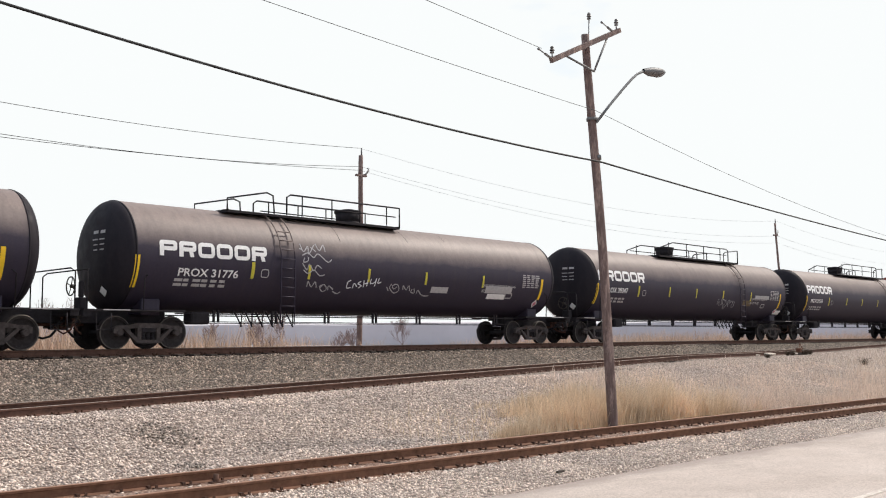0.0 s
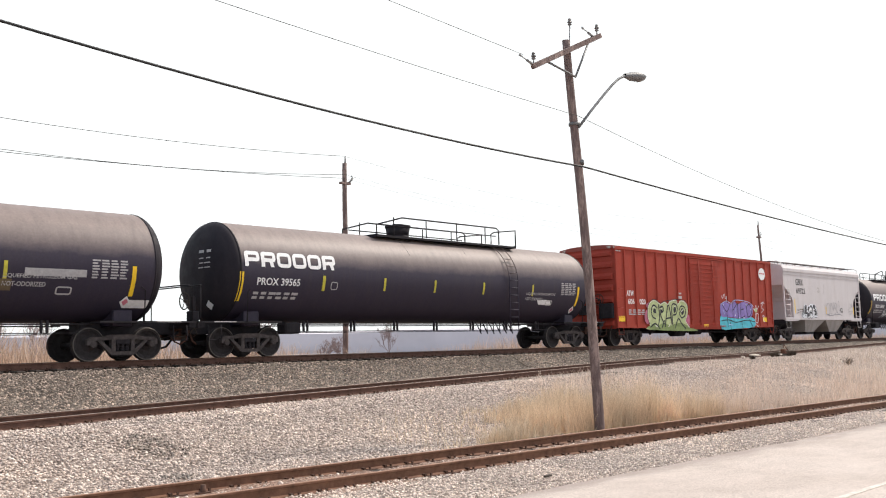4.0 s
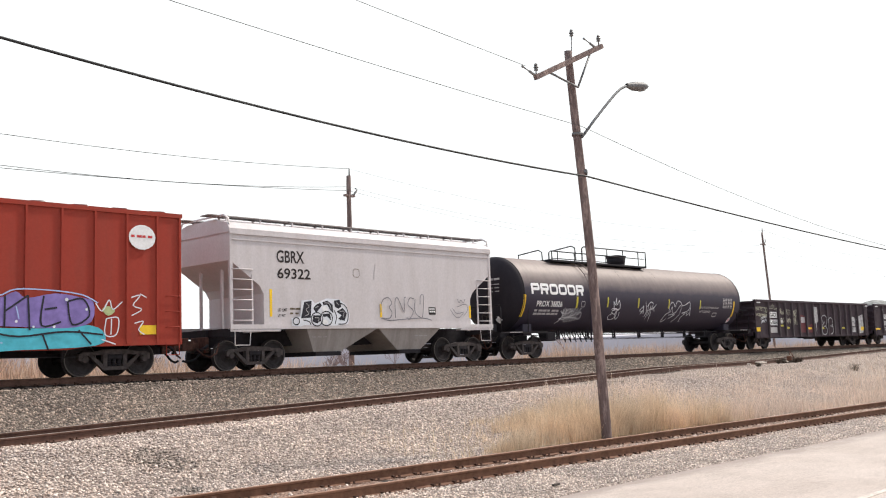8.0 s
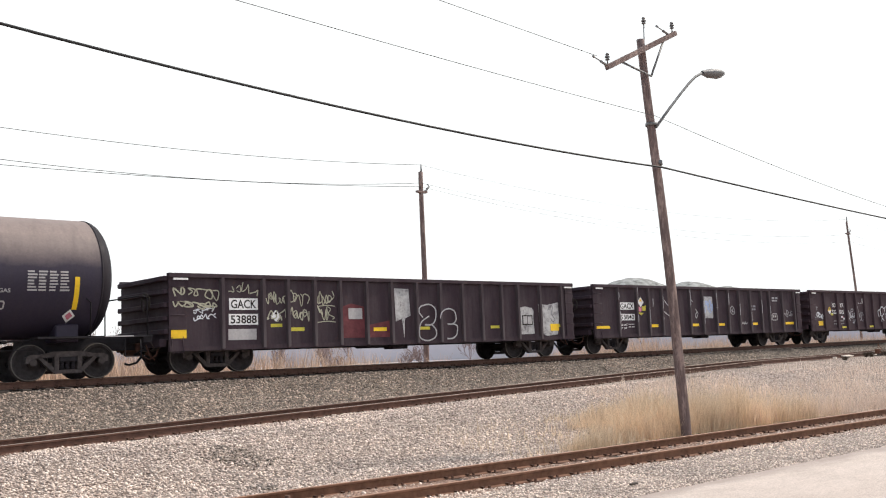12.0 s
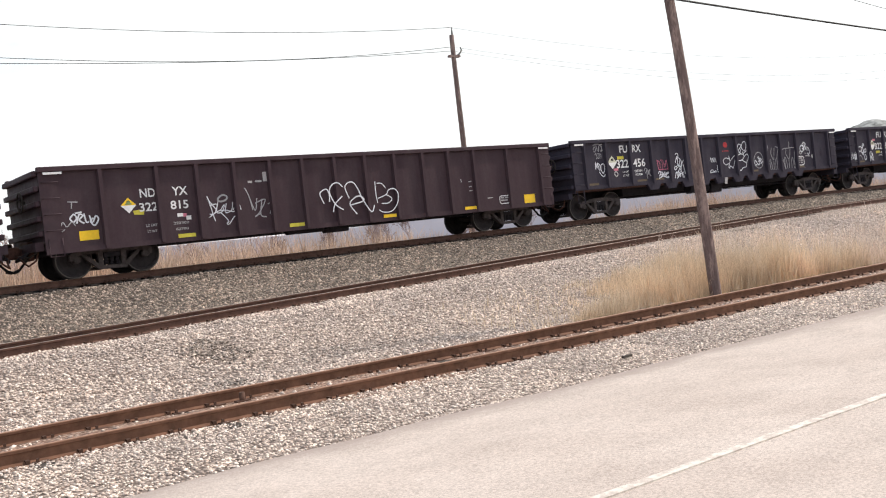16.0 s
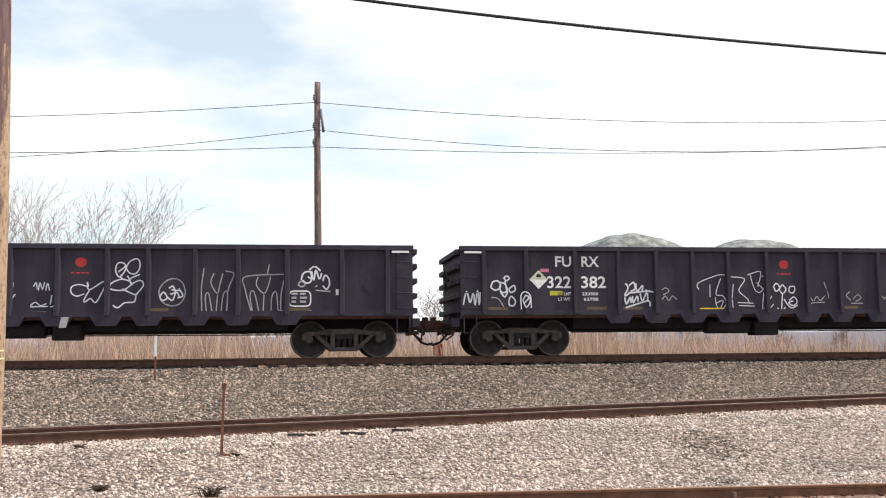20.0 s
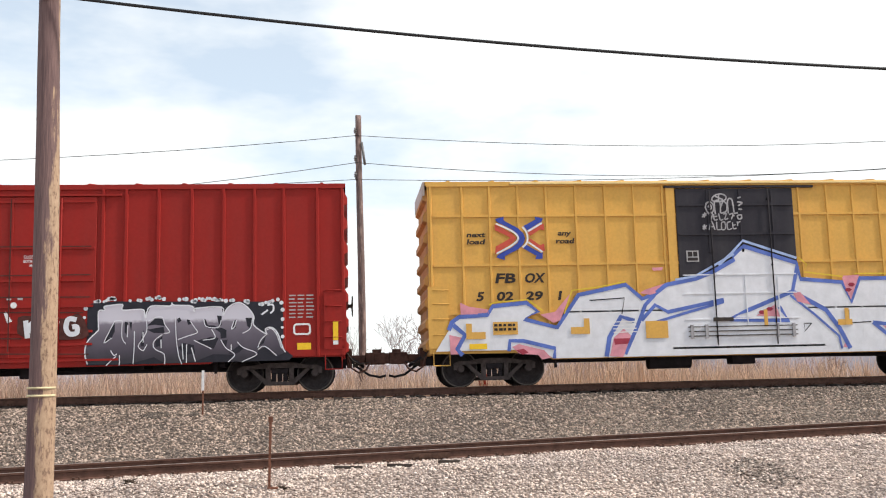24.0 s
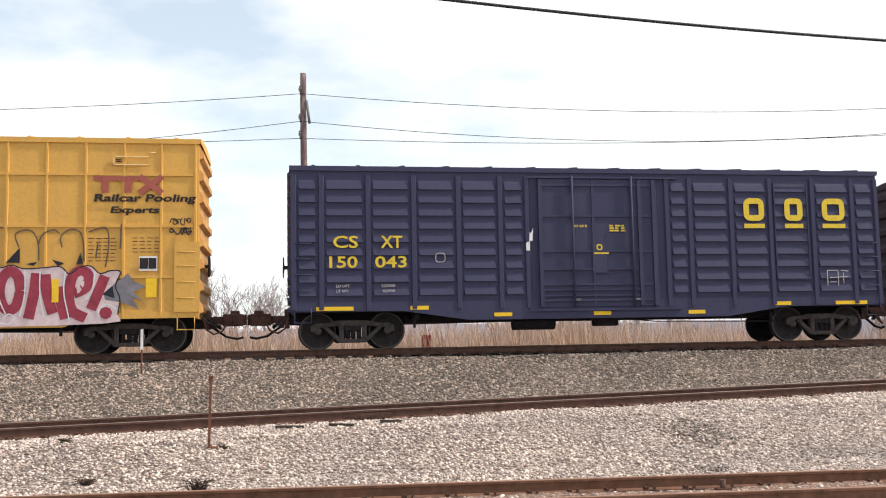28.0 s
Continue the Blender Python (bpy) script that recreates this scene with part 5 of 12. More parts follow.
def lathe_y(bm, prof, n=28):
    """Turn a profile of (y, radius) about the y axis."""
    prev = None
    for yy, r in prof:
        ring = [bm.verts.new((r * math.cos(6.28318 * k / n), yy, r * math.sin(6.28318 * k / n))) for k in range(n)]
        if prev:
            for k in range(n):
                bm.faces.new((prev[k], ring[k], ring[(k + 1) % n], prev[(k + 1) % n]))
        prev = ring
    return prev


def wheelset_meshes():
    bm = bmesh.new()
    for s in (-1, 1):
        y = s * 0.752
        lathe_y(bm, [(y + s * d, r) for d, r in ((0.07, 0.01), (0.07, 0.10), (0.055, 0.13), (0.02, 0.2), (0.03, 0.34), (0.05, 0.385), (0.07, 0.39), (0.07, WHEEL_R - 0.008), (0.06, WHEEL_R), (-0.035, WHEEL_R), (-0.05, WHEEL_R + 0.025), (-0.07, WHEEL_R + 0.02), (-0.07, 0.38), (-0.03, 0.3), (-0.04, 0.12), (-0.07, 0.1))])
    tube(bm, (0, -0.95, 0), (0, 0.95, 0), 0.08, n=12)
    bmesh.ops.recalc_face_normals(bm, faces=bm.faces[:])
    wheels = mesh_of("wheelset", bm, "wheel")
    bm = bmesh.new()
    lathe_y(bm, [(-0.8225, WHEEL_R - 0.028), (-0.8235, WHEEL_R - 0.010), (-0.815, WHEEL_R + 0.001)], 28)
    rim = mesh_of("rim", bm, "tread")
    bm = bmesh.new()
    tube(bm, (0, -0.9, 0), (0, -1.13, 0), 0.105, 0.09, 14)
    for k in range(3):
        a = 2.0944 * k
        tube(bm, (0.05 * math.cos(a), -1.12, 0.05 * math.sin(a)), (0.05 * math.cos(a), -1.15, 0.05 * math.sin(a)), 0.018, n=6)
    cap = mesh_of("bearing_cap", bm, "cast")
    return wheels, rim, cap


def side_frame_mesh():
    bm = bmesh.new()
    z = WHEEL_R
    top = [(-1.08, z - 0.02), (-1.08, z + 0.14), (-0.95, z + 0.2), (-0.7, z + 0.2), (-0.35, z + 0.27), (0.35, z + 0.27), (0.7, z + 0.2), (0.95, z + 0.2), (1.08, z + 0.14), (1.08, z - 0.02), (0.98, z - 0.02), (0.95, z + 0.08), (0.78, z + 0.1), (0.4, z + 0.13), (-0.4, z + 0.13), (-0.78, z + 0.1), (-0.95, z + 0.08), (-0.98, z - 0.02)]
    slab(bm, top, -0.07, 0.07)
    for s in (-1, 1):
        slab(bm, [(s * 0.80, z + 0.12), (s * 0.70, z + 0.14), (s * 0.30, z - 0.20), (s * 0.36, z - 0.30)], -0.07, 0.07)
        slab(bm, [(s * 0.36, z + 0.16), (s * 0.24, z + 0.16), (s * 0.24, z - 0.24), (s * 0.36, z - 0.24)], -0.08, 0.08)
    slab(bm, [(-0.40, z - 0.21), (0.40, z - 0.21), (0.34, z - 0.31), (-0.34, z - 0.31)], -0.08, 0.08)
    bmesh.ops.recalc_face_normals(bm, faces=bm.faces[:])
    return mesh_of("side_frame", bm, "cast")


def spring_mesh():
    """One coil spring, ridged."""
    bm = bmesh.new()
    prev = None
    for i in range(11):
        r = 0.066 if i % 2 else 0.052
        ring = [bm.verts.new((r * math.cos(0.7854 * k), r * math.sin(0.7854 * k), WHEEL_R - 0.2 + 0.024 * i)) for k in range(8)]
        if prev:
            for k in range(8):
                bm.faces.new((prev[k], prev[(k + 1) % 8], ring[(k + 1) % 8], ring[k]))
        prev = ring
    return mesh_of("spring", bm, "under")


def bolster_mesh():
    bm = boxes((-0.22, 0.22, -1.1, 1.1, WHEEL_R + 0.0, WHEEL_R + 0.12), (-0.3, 0.3, -0.4, 0.4, WHEEL_R + 0.1, WHEEL_R + 0.3), (-0.62, -0.5, -0.85, 0.85, WHEEL_R - 0.12, WHEEL_R + 0.0), (0.5, 0.62, -0.85, 0.85, WHEEL_R - 0.12, WHEEL_R + 0.0), bevel=0.01)
    return mesh_of("truck", bm, "under")


WHEELS, RIM, CAP = wheelset_meshes()
FRAME, SPRING, BOLSTER = side_frame_mesh(), spring_mesh(), bolster_mesh()
ROLLING = []


def truck(car, x):
    t = put("truck", BOLSTER, None, car, m=pose(x, 0, 0))
    for s in (-1, 1):
        put("side_frame", FRAME, None, t, m=pose(0, s * 1.02, 0))
        for dx in (-0.15, 0.0, 0.15):
            put("spring", SPRING, None, t, m=pose(dx, s * 1.02, 0))
    for d in (-0.9, 0.9):
        w = put("wheelset", WHEELS, None, t, m=pose(d, 0, WHEEL_R))
        for turn in (0, 180):
            put("rim", RIM, None, w, m=pose(0, 0, 0, 0, 0, turn))
            put("bearing_cap", CAP, None, w, m=pose(0, 0, 0, 0, 0, turn))
        ROLLING.append((w, d))
    return t


def coupler_mesh(s, reach):
    bm = boxes((0, reach * 0.55, -0.09, 0.09, 0.72, 0.92), (reach * 0.5, reach + 0.05, -0.16, 0.17, 0.66, 0.98), (reach * 0.75, reach + 0.14, -0.19, -0.05, 0.68, 0.96), bevel=0.02)
    if s < 0:
        bmesh.ops.scale(bm, vec=(-1, -1, 1), verts=bm.verts[:])
        bmesh.ops.reverse_faces(bm, faces=bm.faces[:])
    return bm


def coupler(car, x, s, reach):
    c = part("coupler", coupler_mesh(s, reach), M["wornwood"], car, "rusty knuckle coupler")
    c.matrix_basis = pose(x, 0, 0)
    bm = bmesh.new()
    pipe(bm, [(s * 0.1, -0.25, 0.78), (s * 0.25 * reach, -0.3, 0.62), (s * 0.6 * reach, -0.3, 0.38), (s * 0.9 * reach, -0.22, 0.32), (s * (reach + 0.06), -0.2, 0.36)], 0.036, 6)
    part("air_hose", bm, M["hose"], c, "sagging black rubber hose")
    bm = bmesh.new()
    pipe(bm, [(s * 0.02, -1.0, 0.86), (s * 0.12, -1.02, 0.56), (s * 0.3, -0.95, 0.44), (s * 0.52 * reach, -0.7, 0.52), (s * 0.62 * reach, -0.45, 0.7)], 0.026, 5)
    part("chain", bm, M["wornwood"], c)
    bm = bmesh.new()
    pipe(bm, [(0, -1.3, 0.95), (s * 0.15, -1.25, 0.75), (s * 0.35 * reach, -0.8, 0.66), (s * 0.6 * reach, -0.35, 0.72)], 0.018, 5)
    part("uncoupling_lever", bm, M["grime"], c)
    part("striker", boxes((min(0, s * 0.14), max(0, s * 0.14), -0.42, 0.42, 0.58, 1.08), bevel=0.02), M["wornwood"], c)
    bm = bmesh.new()
    pipe(bm, [(s * 0.12, -0.55, 0.82), (s * 0.3, -0.55, 0.7), (s * 0.42, -0.42, 0.62), (s * 0.42, -0.3, 0.6)], 0.045, 6)
    part("angle_cock", bm, M["under"], c)
    part("knuckle_pin", boxes((min(s * reach * 0.7, s * reach * 0.95), max(s * reach * 0.7, s * reach * 0.95), -0.1, 0.08, 0.97, 1.07), bevel=0.015), M["wornwood"], c)
    part("carrier", boxes((min(s * 0.16, s * 0.3), max(s * 0.16, s * 0.3), -0.36, 0.36, 0.6, 0.7), bevel=0.01), M["grime"], c)


def rung(parent, x0, x1, z, mat="grime", y=SIDE - 0.06):
    """A bent grab iron."""
    bm = bmesh.new()
    pipe(bm, [(x0, y + 0.06, z), (x0, y, z), (x1, y, z), (x1, y + 0.06, z)], 0.014, 5)
    return part("rung", bm, M[mat], parent)


def hand_brake(car, x, y, z, s):
    bm = bmesh.new()
    n = 16
    for k in range(n):
        a, b = 6.28318 * k / n, 6.28318 * (k + 1) / n
        tube(bm, (x + s * 0.12, y + 0.26 * math.cos(a), z + 0.26 * math.sin(a)), (x + s * 0.12, y + 0.26 * math.cos(b), z + 0.26 * math.sin(b)), 0.02, n=5, cap=False)
    for k in range(4):
        a = 1.5708 * k + 0.4
        tube(bm, (x + s * 0.1, y, z), (x + s * 0.12, y + 0.25 * math.cos(a), z + 0.25 * math.sin(a)), 0.014, n=5)
    tube(bm, (x, y, z), (x + s * 0.13, y, z), 0.05, n=8)
    return part("brake_wheel", bm, M["grime"], car)


CARS = []


def railcar(name, u, label, category="railcar"):
    """A car whose left body end lies u metres along the train."""
    ob = empty(name, pose(0, 0, 0), label, category, "cars of the freight train")
    CARS.append((ob, u))
    return ob


# ---------------------------------------------------------------- tank cars
TANK_R, TANK_Z = 1.635, 2.73
RING = (TANK_R + 0.008, TANK_Z)


HEAD = 0.56                         # depth of a tank's dished head


def turned(prof, n=48):
    """Turn a profile of (x, radius) about the tank's axis."""
    bm = bmesh.new()
    prev = None
    for x, r in prof:
        ring = [bm.verts.new((x, r * math.cos(6.28318 * k / n), TANK_Z + r * math.sin(6.28318 * k / n))) for k in range(n)]
        if prev:
            for k in range(n):
                bm.faces.new((prev[k], prev[(k + 1) % n], ring[(k + 1) % n], ring[k])).smooth = True
        prev = ring
    return bm


def tank_barrel(length):
    bm = turned([(length * k / 6, TANK_R) for k in range(7)])
    bmesh.ops.recalc_face_normals(bm, faces=bm.faces[:])
    return bm


def head_x(r):
    """How far the dished head stands out at a radius."""
    return HEAD * math.sqrt(max(0.0, 1 - (r / TANK_R) ** 2.7))


def tank_head(x, s):
    radii = [TANK_R * k for k in (0.02, 0.25, 0.45, 0.6, 0.72, 0.81, 0.88, 0.93, 0.965, 0.985, 0.996, 1.0)]
    bm = turned([(x + s * (head_x(r) if r < TANK_R else 0), r - (0.004 if r == TANK_R else 0)) for r in radii])
    bm.faces.new([v for v in bm.verts[:48]])
    bmesh.ops.recalc_face_normals(bm, faces=bm.faces[:])
    if s > 0:
        bmesh.ops.reverse_faces(bm, faces=[f for f in bm.faces if f.normal.x < 0])
    return bm


def girth(car, x, a0, a1, w=0.03, r=0.006):
    """A thin weld band over part of the round."""
    bm = bmesh.new()
    prev = None
    for k in range(17):
        a = radians(a0 + (a1 - a0) * k / 16)
        cur = [bm.verts.new((x + d, (TANK_R + r) * math.cos(a), TANK_Z + (TANK_R + r) * math.sin(a))) for d in (0, w)]
        if prev:
            bm.faces.new((prev[0], prev[1], cur[1], cur[0]))
        prev = cur
    return part("weld_seam", bm, M["under"], car)


def tank_car(u, length, number, deck, dome_x, ladder_x, ladder_right, maker, prox, extras, label):
    car = railcar("tank_car", u, label, "tank car")
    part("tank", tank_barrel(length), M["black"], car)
    for x, s in ((0.0, -1), (length, 1)):
        # heads get the black with shade painted in
        part("tank_head", tank_head(x, s), M["tank_head"], car, "dished black tank head, painted dark as if shaded")
        part("head_seam", turned([(x - s * 0.03, TANK_R + 0.001), (x - s * 0.03, TANK_R + 0.012), (x + s * 0.02, TANK_R + 0.012), (x + s * 0.02, TANK_R - 0.002)]), M["tank_head"], car)
    for x, s in ((-1.45, 1), (length + 1.45, -1)):
        # end sill and platform on the stub of the frame
        a, b = sorted((x, x + s * 3.1))
        part("stub_sill", boxes((a, b, -0.35, 0.35, 0.74, 1.12), (x if s > 0 else x - 0.25, x + 0.25 if s > 0 else x, -1.45, 1.45, 0.92, 1.12), bevel=0.01), M["under"], car)
        for ya, yb in ((-1.5, -0.95), (0.95, 1.5)):
            part("walkway", boxes((a, b, ya, yb, 1.07, 1.12)), M["under"], car)
        bm = bmesh.new()
        pipe(bm, [(x + s * 0.12, -1.42, 1.1), (x + s * 0.12, -1.42, 2.12), (x + s * 0.2, -1.3, 2.22), (x + s * 0.2, 1.3, 2.22), (x + s * 0.12, 1.42, 2.12), (x + s * 0.12, 1.42, 1.1)], 0.022, 6)
        part("end_railing", bm, M["under"], car)
        bm = bmesh.new()
        pipe(bm, [(x + s * 1.75, -1.5, 1.1), (x + s * 1.75, -1.55, 2.0), (x + s * 1.85, -1.5, 2.1)], 0.02, 6)
        part("handrail", bm, M["under"], car)
        bm = bmesh.new()
        pipe(bm, [(x + s * 0.35, -1.48, 1.0), (x + s * 0.35, -1.52, 0.55), (x + s * 0.8, -1.52, 0.55), (x + s * 0.8, -1.48, 1.0)], 0.018, 5)
        part("step", bm, M["under"], car)
        part("sill_stripe", boxes((x + s * 0.95 - 0.4, x + s * 0.95 + 0.4, -1.512, -1.503, 1.085, 1.115)), M["letter_dull"], car)
        bm = boxes((min(x + s * 1.9, x + s * 2.5), max(x + s * 1.9, x + s * 2.5), -1.1, 1.1, 0.98, 1.45), bevel=0.03)
        part("saddle", bm, M["black"], car)
        truck(car, x + s * 2.17)
        coupler(car, x, -s, 0.62)
    hand_brake(car, -1.42, -0.85, 1.75, -1)
    # low side rails and their hangers under the tank
    bm = bmesh.new()
    for y in (-1.0, 1.0):
        tube(bm, (1.6, y, 1.04), (length - 1.6, y, 1.04), 0.022, n=6)
        tube(bm, (1.6, y, 0.8), (length - 1.6, y, 0.8), 0.015, n=6)
    part("brake_pipe", bm, M["under"], car)
    for k in range(7):
        x = 3.0 + (length - 6) * k / 6
        part("hanger", boxes((x - 0.1, x - 0.04, -1.03, -0.97, 0.78, 1.15), (x + 0.06, x + 0.12, -1.03, -0.97, 0.78, 1.15)), M["under"], car)
    for k in range(6):
        bm = bmesh.new()
        xx = ladder_x - 1.4 + 0.4 * k
        tube(bm, (xx, -0.8, 1.15), (xx + 0.18, -0.95, 0.65), 0.025, n=5)
        tube(bm, (xx + 0.3, -0.8, 1.15), (xx + 0.15, -0.95, 0.65), 0.02, n=5)
        part("valve_rigging", bm, M["under"], car)
    part("brake_cylinder", boxes((2.1, 2.75, -1.1, -0.6, 0.72, 1.1), bevel=0.05), M["under"], car)
    # platform on top
    d0, d1 = deck
    dz = TANK_Z + TANK_R - 0.02
    part("platform", boxes((d0, d1, -0.95, -0.45, dz - 0.06, dz - 0.02), (d0, d1, 0.45, 0.95, dz - 0.06, dz - 0.02), (d0, d1, -0.97, -0.93, dz - 0.1, dz - 0.02), (d0, d0 + 0.08, -0.95, 0.95, dz - 0.1, dz), (d1 - 0.08, d1, -0.95, 0.95, dz - 0.1, dz)), M["under"], car)
    low0, low1 = (d0, d0 + 2.0) if ladder_right < 0 else (d1 - 2.0, d1)
    for y in (-0.95, 0.95):
        bm = bmesh.new()
        if ladder_right < 0:
            pipe(bm, [(low0, y, dz - 0.05), (low0, y, dz + 0.34), (low1 - 0.5, y, dz + 0.66), (low1 - 0.25, y, dz + 0.58), (low1 - 0.2, y, dz)], 0.03, 6)
            a, b = low1 + 0.3, d1
            pipe(bm, [(a, y, dz), (a, y, dz + 0.58), (a + 0.15, y, dz + 0.68), (b, y, dz + 0.68), (b, y, dz - 0.05)], 0.03, 6)
        else:
            pipe(bm, [(low1, y, dz - 0.05), (low1, y, dz + 0.66), (low0 + 0.6, y, dz + 0.5), (low0 + 0.4, y, dz + 0.4), (low0 + 0.4, y, dz)], 0.03, 6)
            a, b = d0, low0 + 0.9
            pipe(bm, [(a, y, dz - 0.05), (a, y, dz + 0.34), (a + 1.3, y, dz + 0.68), (b - 0.15, y, dz + 0.68), (b, y, dz + 0.58), (b, y, dz)], 0.03, 6)
        pipe(bm, [(a + 0.3, y, dz + 0.34), (b - 0.2, y, dz + 0.34)], 0.022, 5)
        for k in range(4):
            xx = a + (b - a) * (k + 0.5) / 4
            tube(bm, (xx, y, dz), (xx, y, dz + 0.67), 0.024, n=5)
        part("platform_railing", bm, M["under"], car, "black pipe railing")
    bm = bmesh.new()
    zz = TANK_Z + TANK_R
    for r0, r1, za, zb in ((0.40, 0.42, -0.1, 0.10), (0.42, 0.47, 0.10, 0.42), (0.50, 0.50, 0.42, 0.50), (0.42, 0.2, 0.50, 0.56)):
        tube(bm, (dome_x, 0, zz + za), (dome_x, 0, zz + zb), r0, r1, 24)
    part("valve_housing", bm, M["under"], car, "round black valve housing")
    # ladder over the round of the tank
    bm = bmesh.new()
    for dx in (-0.27, 0.27):
        pts = [(ladder_x + dx, (TANK_R + 0.1) * -math.sin(radians(a)), TANK_Z + (TANK_R + 0.1) * math.cos(radians(a))) for a in range(25, 100, 8)]
        pts += [(ladder_x + dx, -TANK_R - 0.08, 1.9), (ladder_x + dx, -TANK_R - 0.06, 0.72)]
        pipe(bm, pts, 0.024, 5)
    lad = part("ladder", bm, M["black"], car)
    for k in range(9):
        z = 1.3 + 0.3 * k
        yy = -math.sqrt(max(0.05, (TANK_R + 0.1) ** 2 - (z - TANK_Z) ** 2)) if z > TANK_Z else -TANK_R - 0.08
        bm = bmesh.new()
        tube(bm, (ladder_x - 0.27, yy, z), (ladder_x + 0.27, yy, z), 0.02, n=5)
        part("rung", bm, M["black"], lad)
    for k, x in enumerate((7.6, 10.9, 13.0)):
        girth(car, x, 150 - 8 * k, 118 - 6 * k, 0.016, 0.004)
    # paint and tape
    p0, p1, pz0, pz1 = maker
    w = (p1 - p0) / 6
    for k in range(6):
        a = p0 + w * k
        if k in (0, 1, 5):
            ring_shape(a, a + w * 0.9, pz0 + 0.16, pz1, 0.12, car, "letter_white", ring=RING)
            patch("logo_shape", a, a + 0.14, pz0, pz1 - 0.08, car, "letter_white", ring=RING)
            if k:
                patch("logo_shape", a + w * 0.58, a + w * 0.8, pz0, pz0 + 0.2, car, "letter_white", ring=RING, slant=-0.06)
        else:
            ring_shape(a, a + w * 0.9, pz0, pz1, 0.12, car, "letter_white", ring=RING)
    if number:
        lettering(number, *prox, car, ring=RING)
        bars("stencil", prox[0] - 0.08, prox[0] + 1.75, 1.78, 2.05, 2, 6, car, ring=RING, seed=u)
        tag_x = p1 - 0.5
        ring_shape(tag_x + 0.25, tag_x + 0.55, 2.18, 2.45, 0.03, car, "letter_dull", ring=RING, name="stencil_box")
        patch("reflector", p1 - 0.62, p1 - 0.5, 2.14, 2.64, car, "reflector_old", ring=RING)
    for x in (6.1, 8.7, 11.5, 14.65):
        patch("reflector", x, x + 0.1, 2.2, 2.66, car, "reflector_old", ring=RING, label="thin yellow reflective strip")
    patch("reflector", -0.05, 0.1, 1.75, 2.66, car, "reflector", ring=RING, label="yellow reflective end strip")
    patch("reflector", length - 0.75, length - 0.62, 1.82, 2.66, car, "reflector", ring=RING, label="yellow reflective end strip")
    bars("stencil", length - 1.95, length - 0.85, 2.25, 2.8, 7, 4, car, "letter_dull", ring=RING, seed=u + 3, fill=0.55)
    lettering("LIQUEFIED PETROLEUM GAS", length - 4.35, length - 2.35, 2.22, 2.34, car, "letter_dull", ring=RING)
    lettering("NOT-ODORIZED", length - 4.35, length - 3.2, 2.02, 2.14, car, "letter_dull", ring=RING)
    ring_shape(length - 2.9, length - 2.45, 1.82, 2.04, 0.04, car, "letter_dull", ring=RING, name="stencil_box")
    d = 0.17
    shape("placard", ((length - 0.95, 1.66), (length - 0.95 + d, 1.66 - d), (length - 0.95 + 2 * d, 1.66), (length - 0.95 + d, 1.66 + d)), car, "letter_white", ring=RING)
    shape("placard_mark", ((length - 0.95 + 0.07, 1.66), (length - 0.95 + d, 1.66 - 0.1), (length - 0.95 + 2 * d - 0.07, 1.66), (length - 0.95 + d, 1.66 + 0.1)), car, "mark_pink", ring=(TANK_R + 0.013, TANK_Z))
    # brake gear and boxes on the end platforms
    part("brake_gear", boxes((-1.35, -1.1, -1.0, -0.65, 1.12, 1.45), (-1.3, -1.16, -0.9, -0.78, 1.45, 1.9), bevel=0.03), M["under"], car)
    # writing and a placard on the head that faces back
    hx = lambda r: -head_x(r) - 0.014
    rng = random.Random(int(u))
    for k in range(4):
        z = 3.32 - 0.15 * k - (0.04 if k else 0)
        y0 = -0.72
        for j in range(2):
            ya, yb = y0 + 0.34 * j, y0 + 0.34 * j + rng.uniform(0.2, 0.3)
            f = [(ya, z), (yb, z), (yb, z + (0.09 if k == 0 else 0.035)), (ya, z + (0.09 if k == 0 else 0.035))]
            bm = bmesh.new()
            bm.faces.new([bm.verts.new((hx(math.hypot(yy, zz - TANK_Z)), yy, zz)) for yy, zz in f])
            part("stencil", bm, M["letter_dull"], car)
    bm = bmesh.new()
    bm.faces.new([bm.verts.new((hx(math.hypot(yy, zz - TANK_Z)) - 0.02, yy, zz)) for yy, zz in ((-0.72, 1.65), (-0.56, 1.49), (-0.4, 1.65), (-0.56, 1.81))])
    part("placard", bm, M["letter_white"], car)
    extras(car)
    return car


def no_extras(car):
    pass


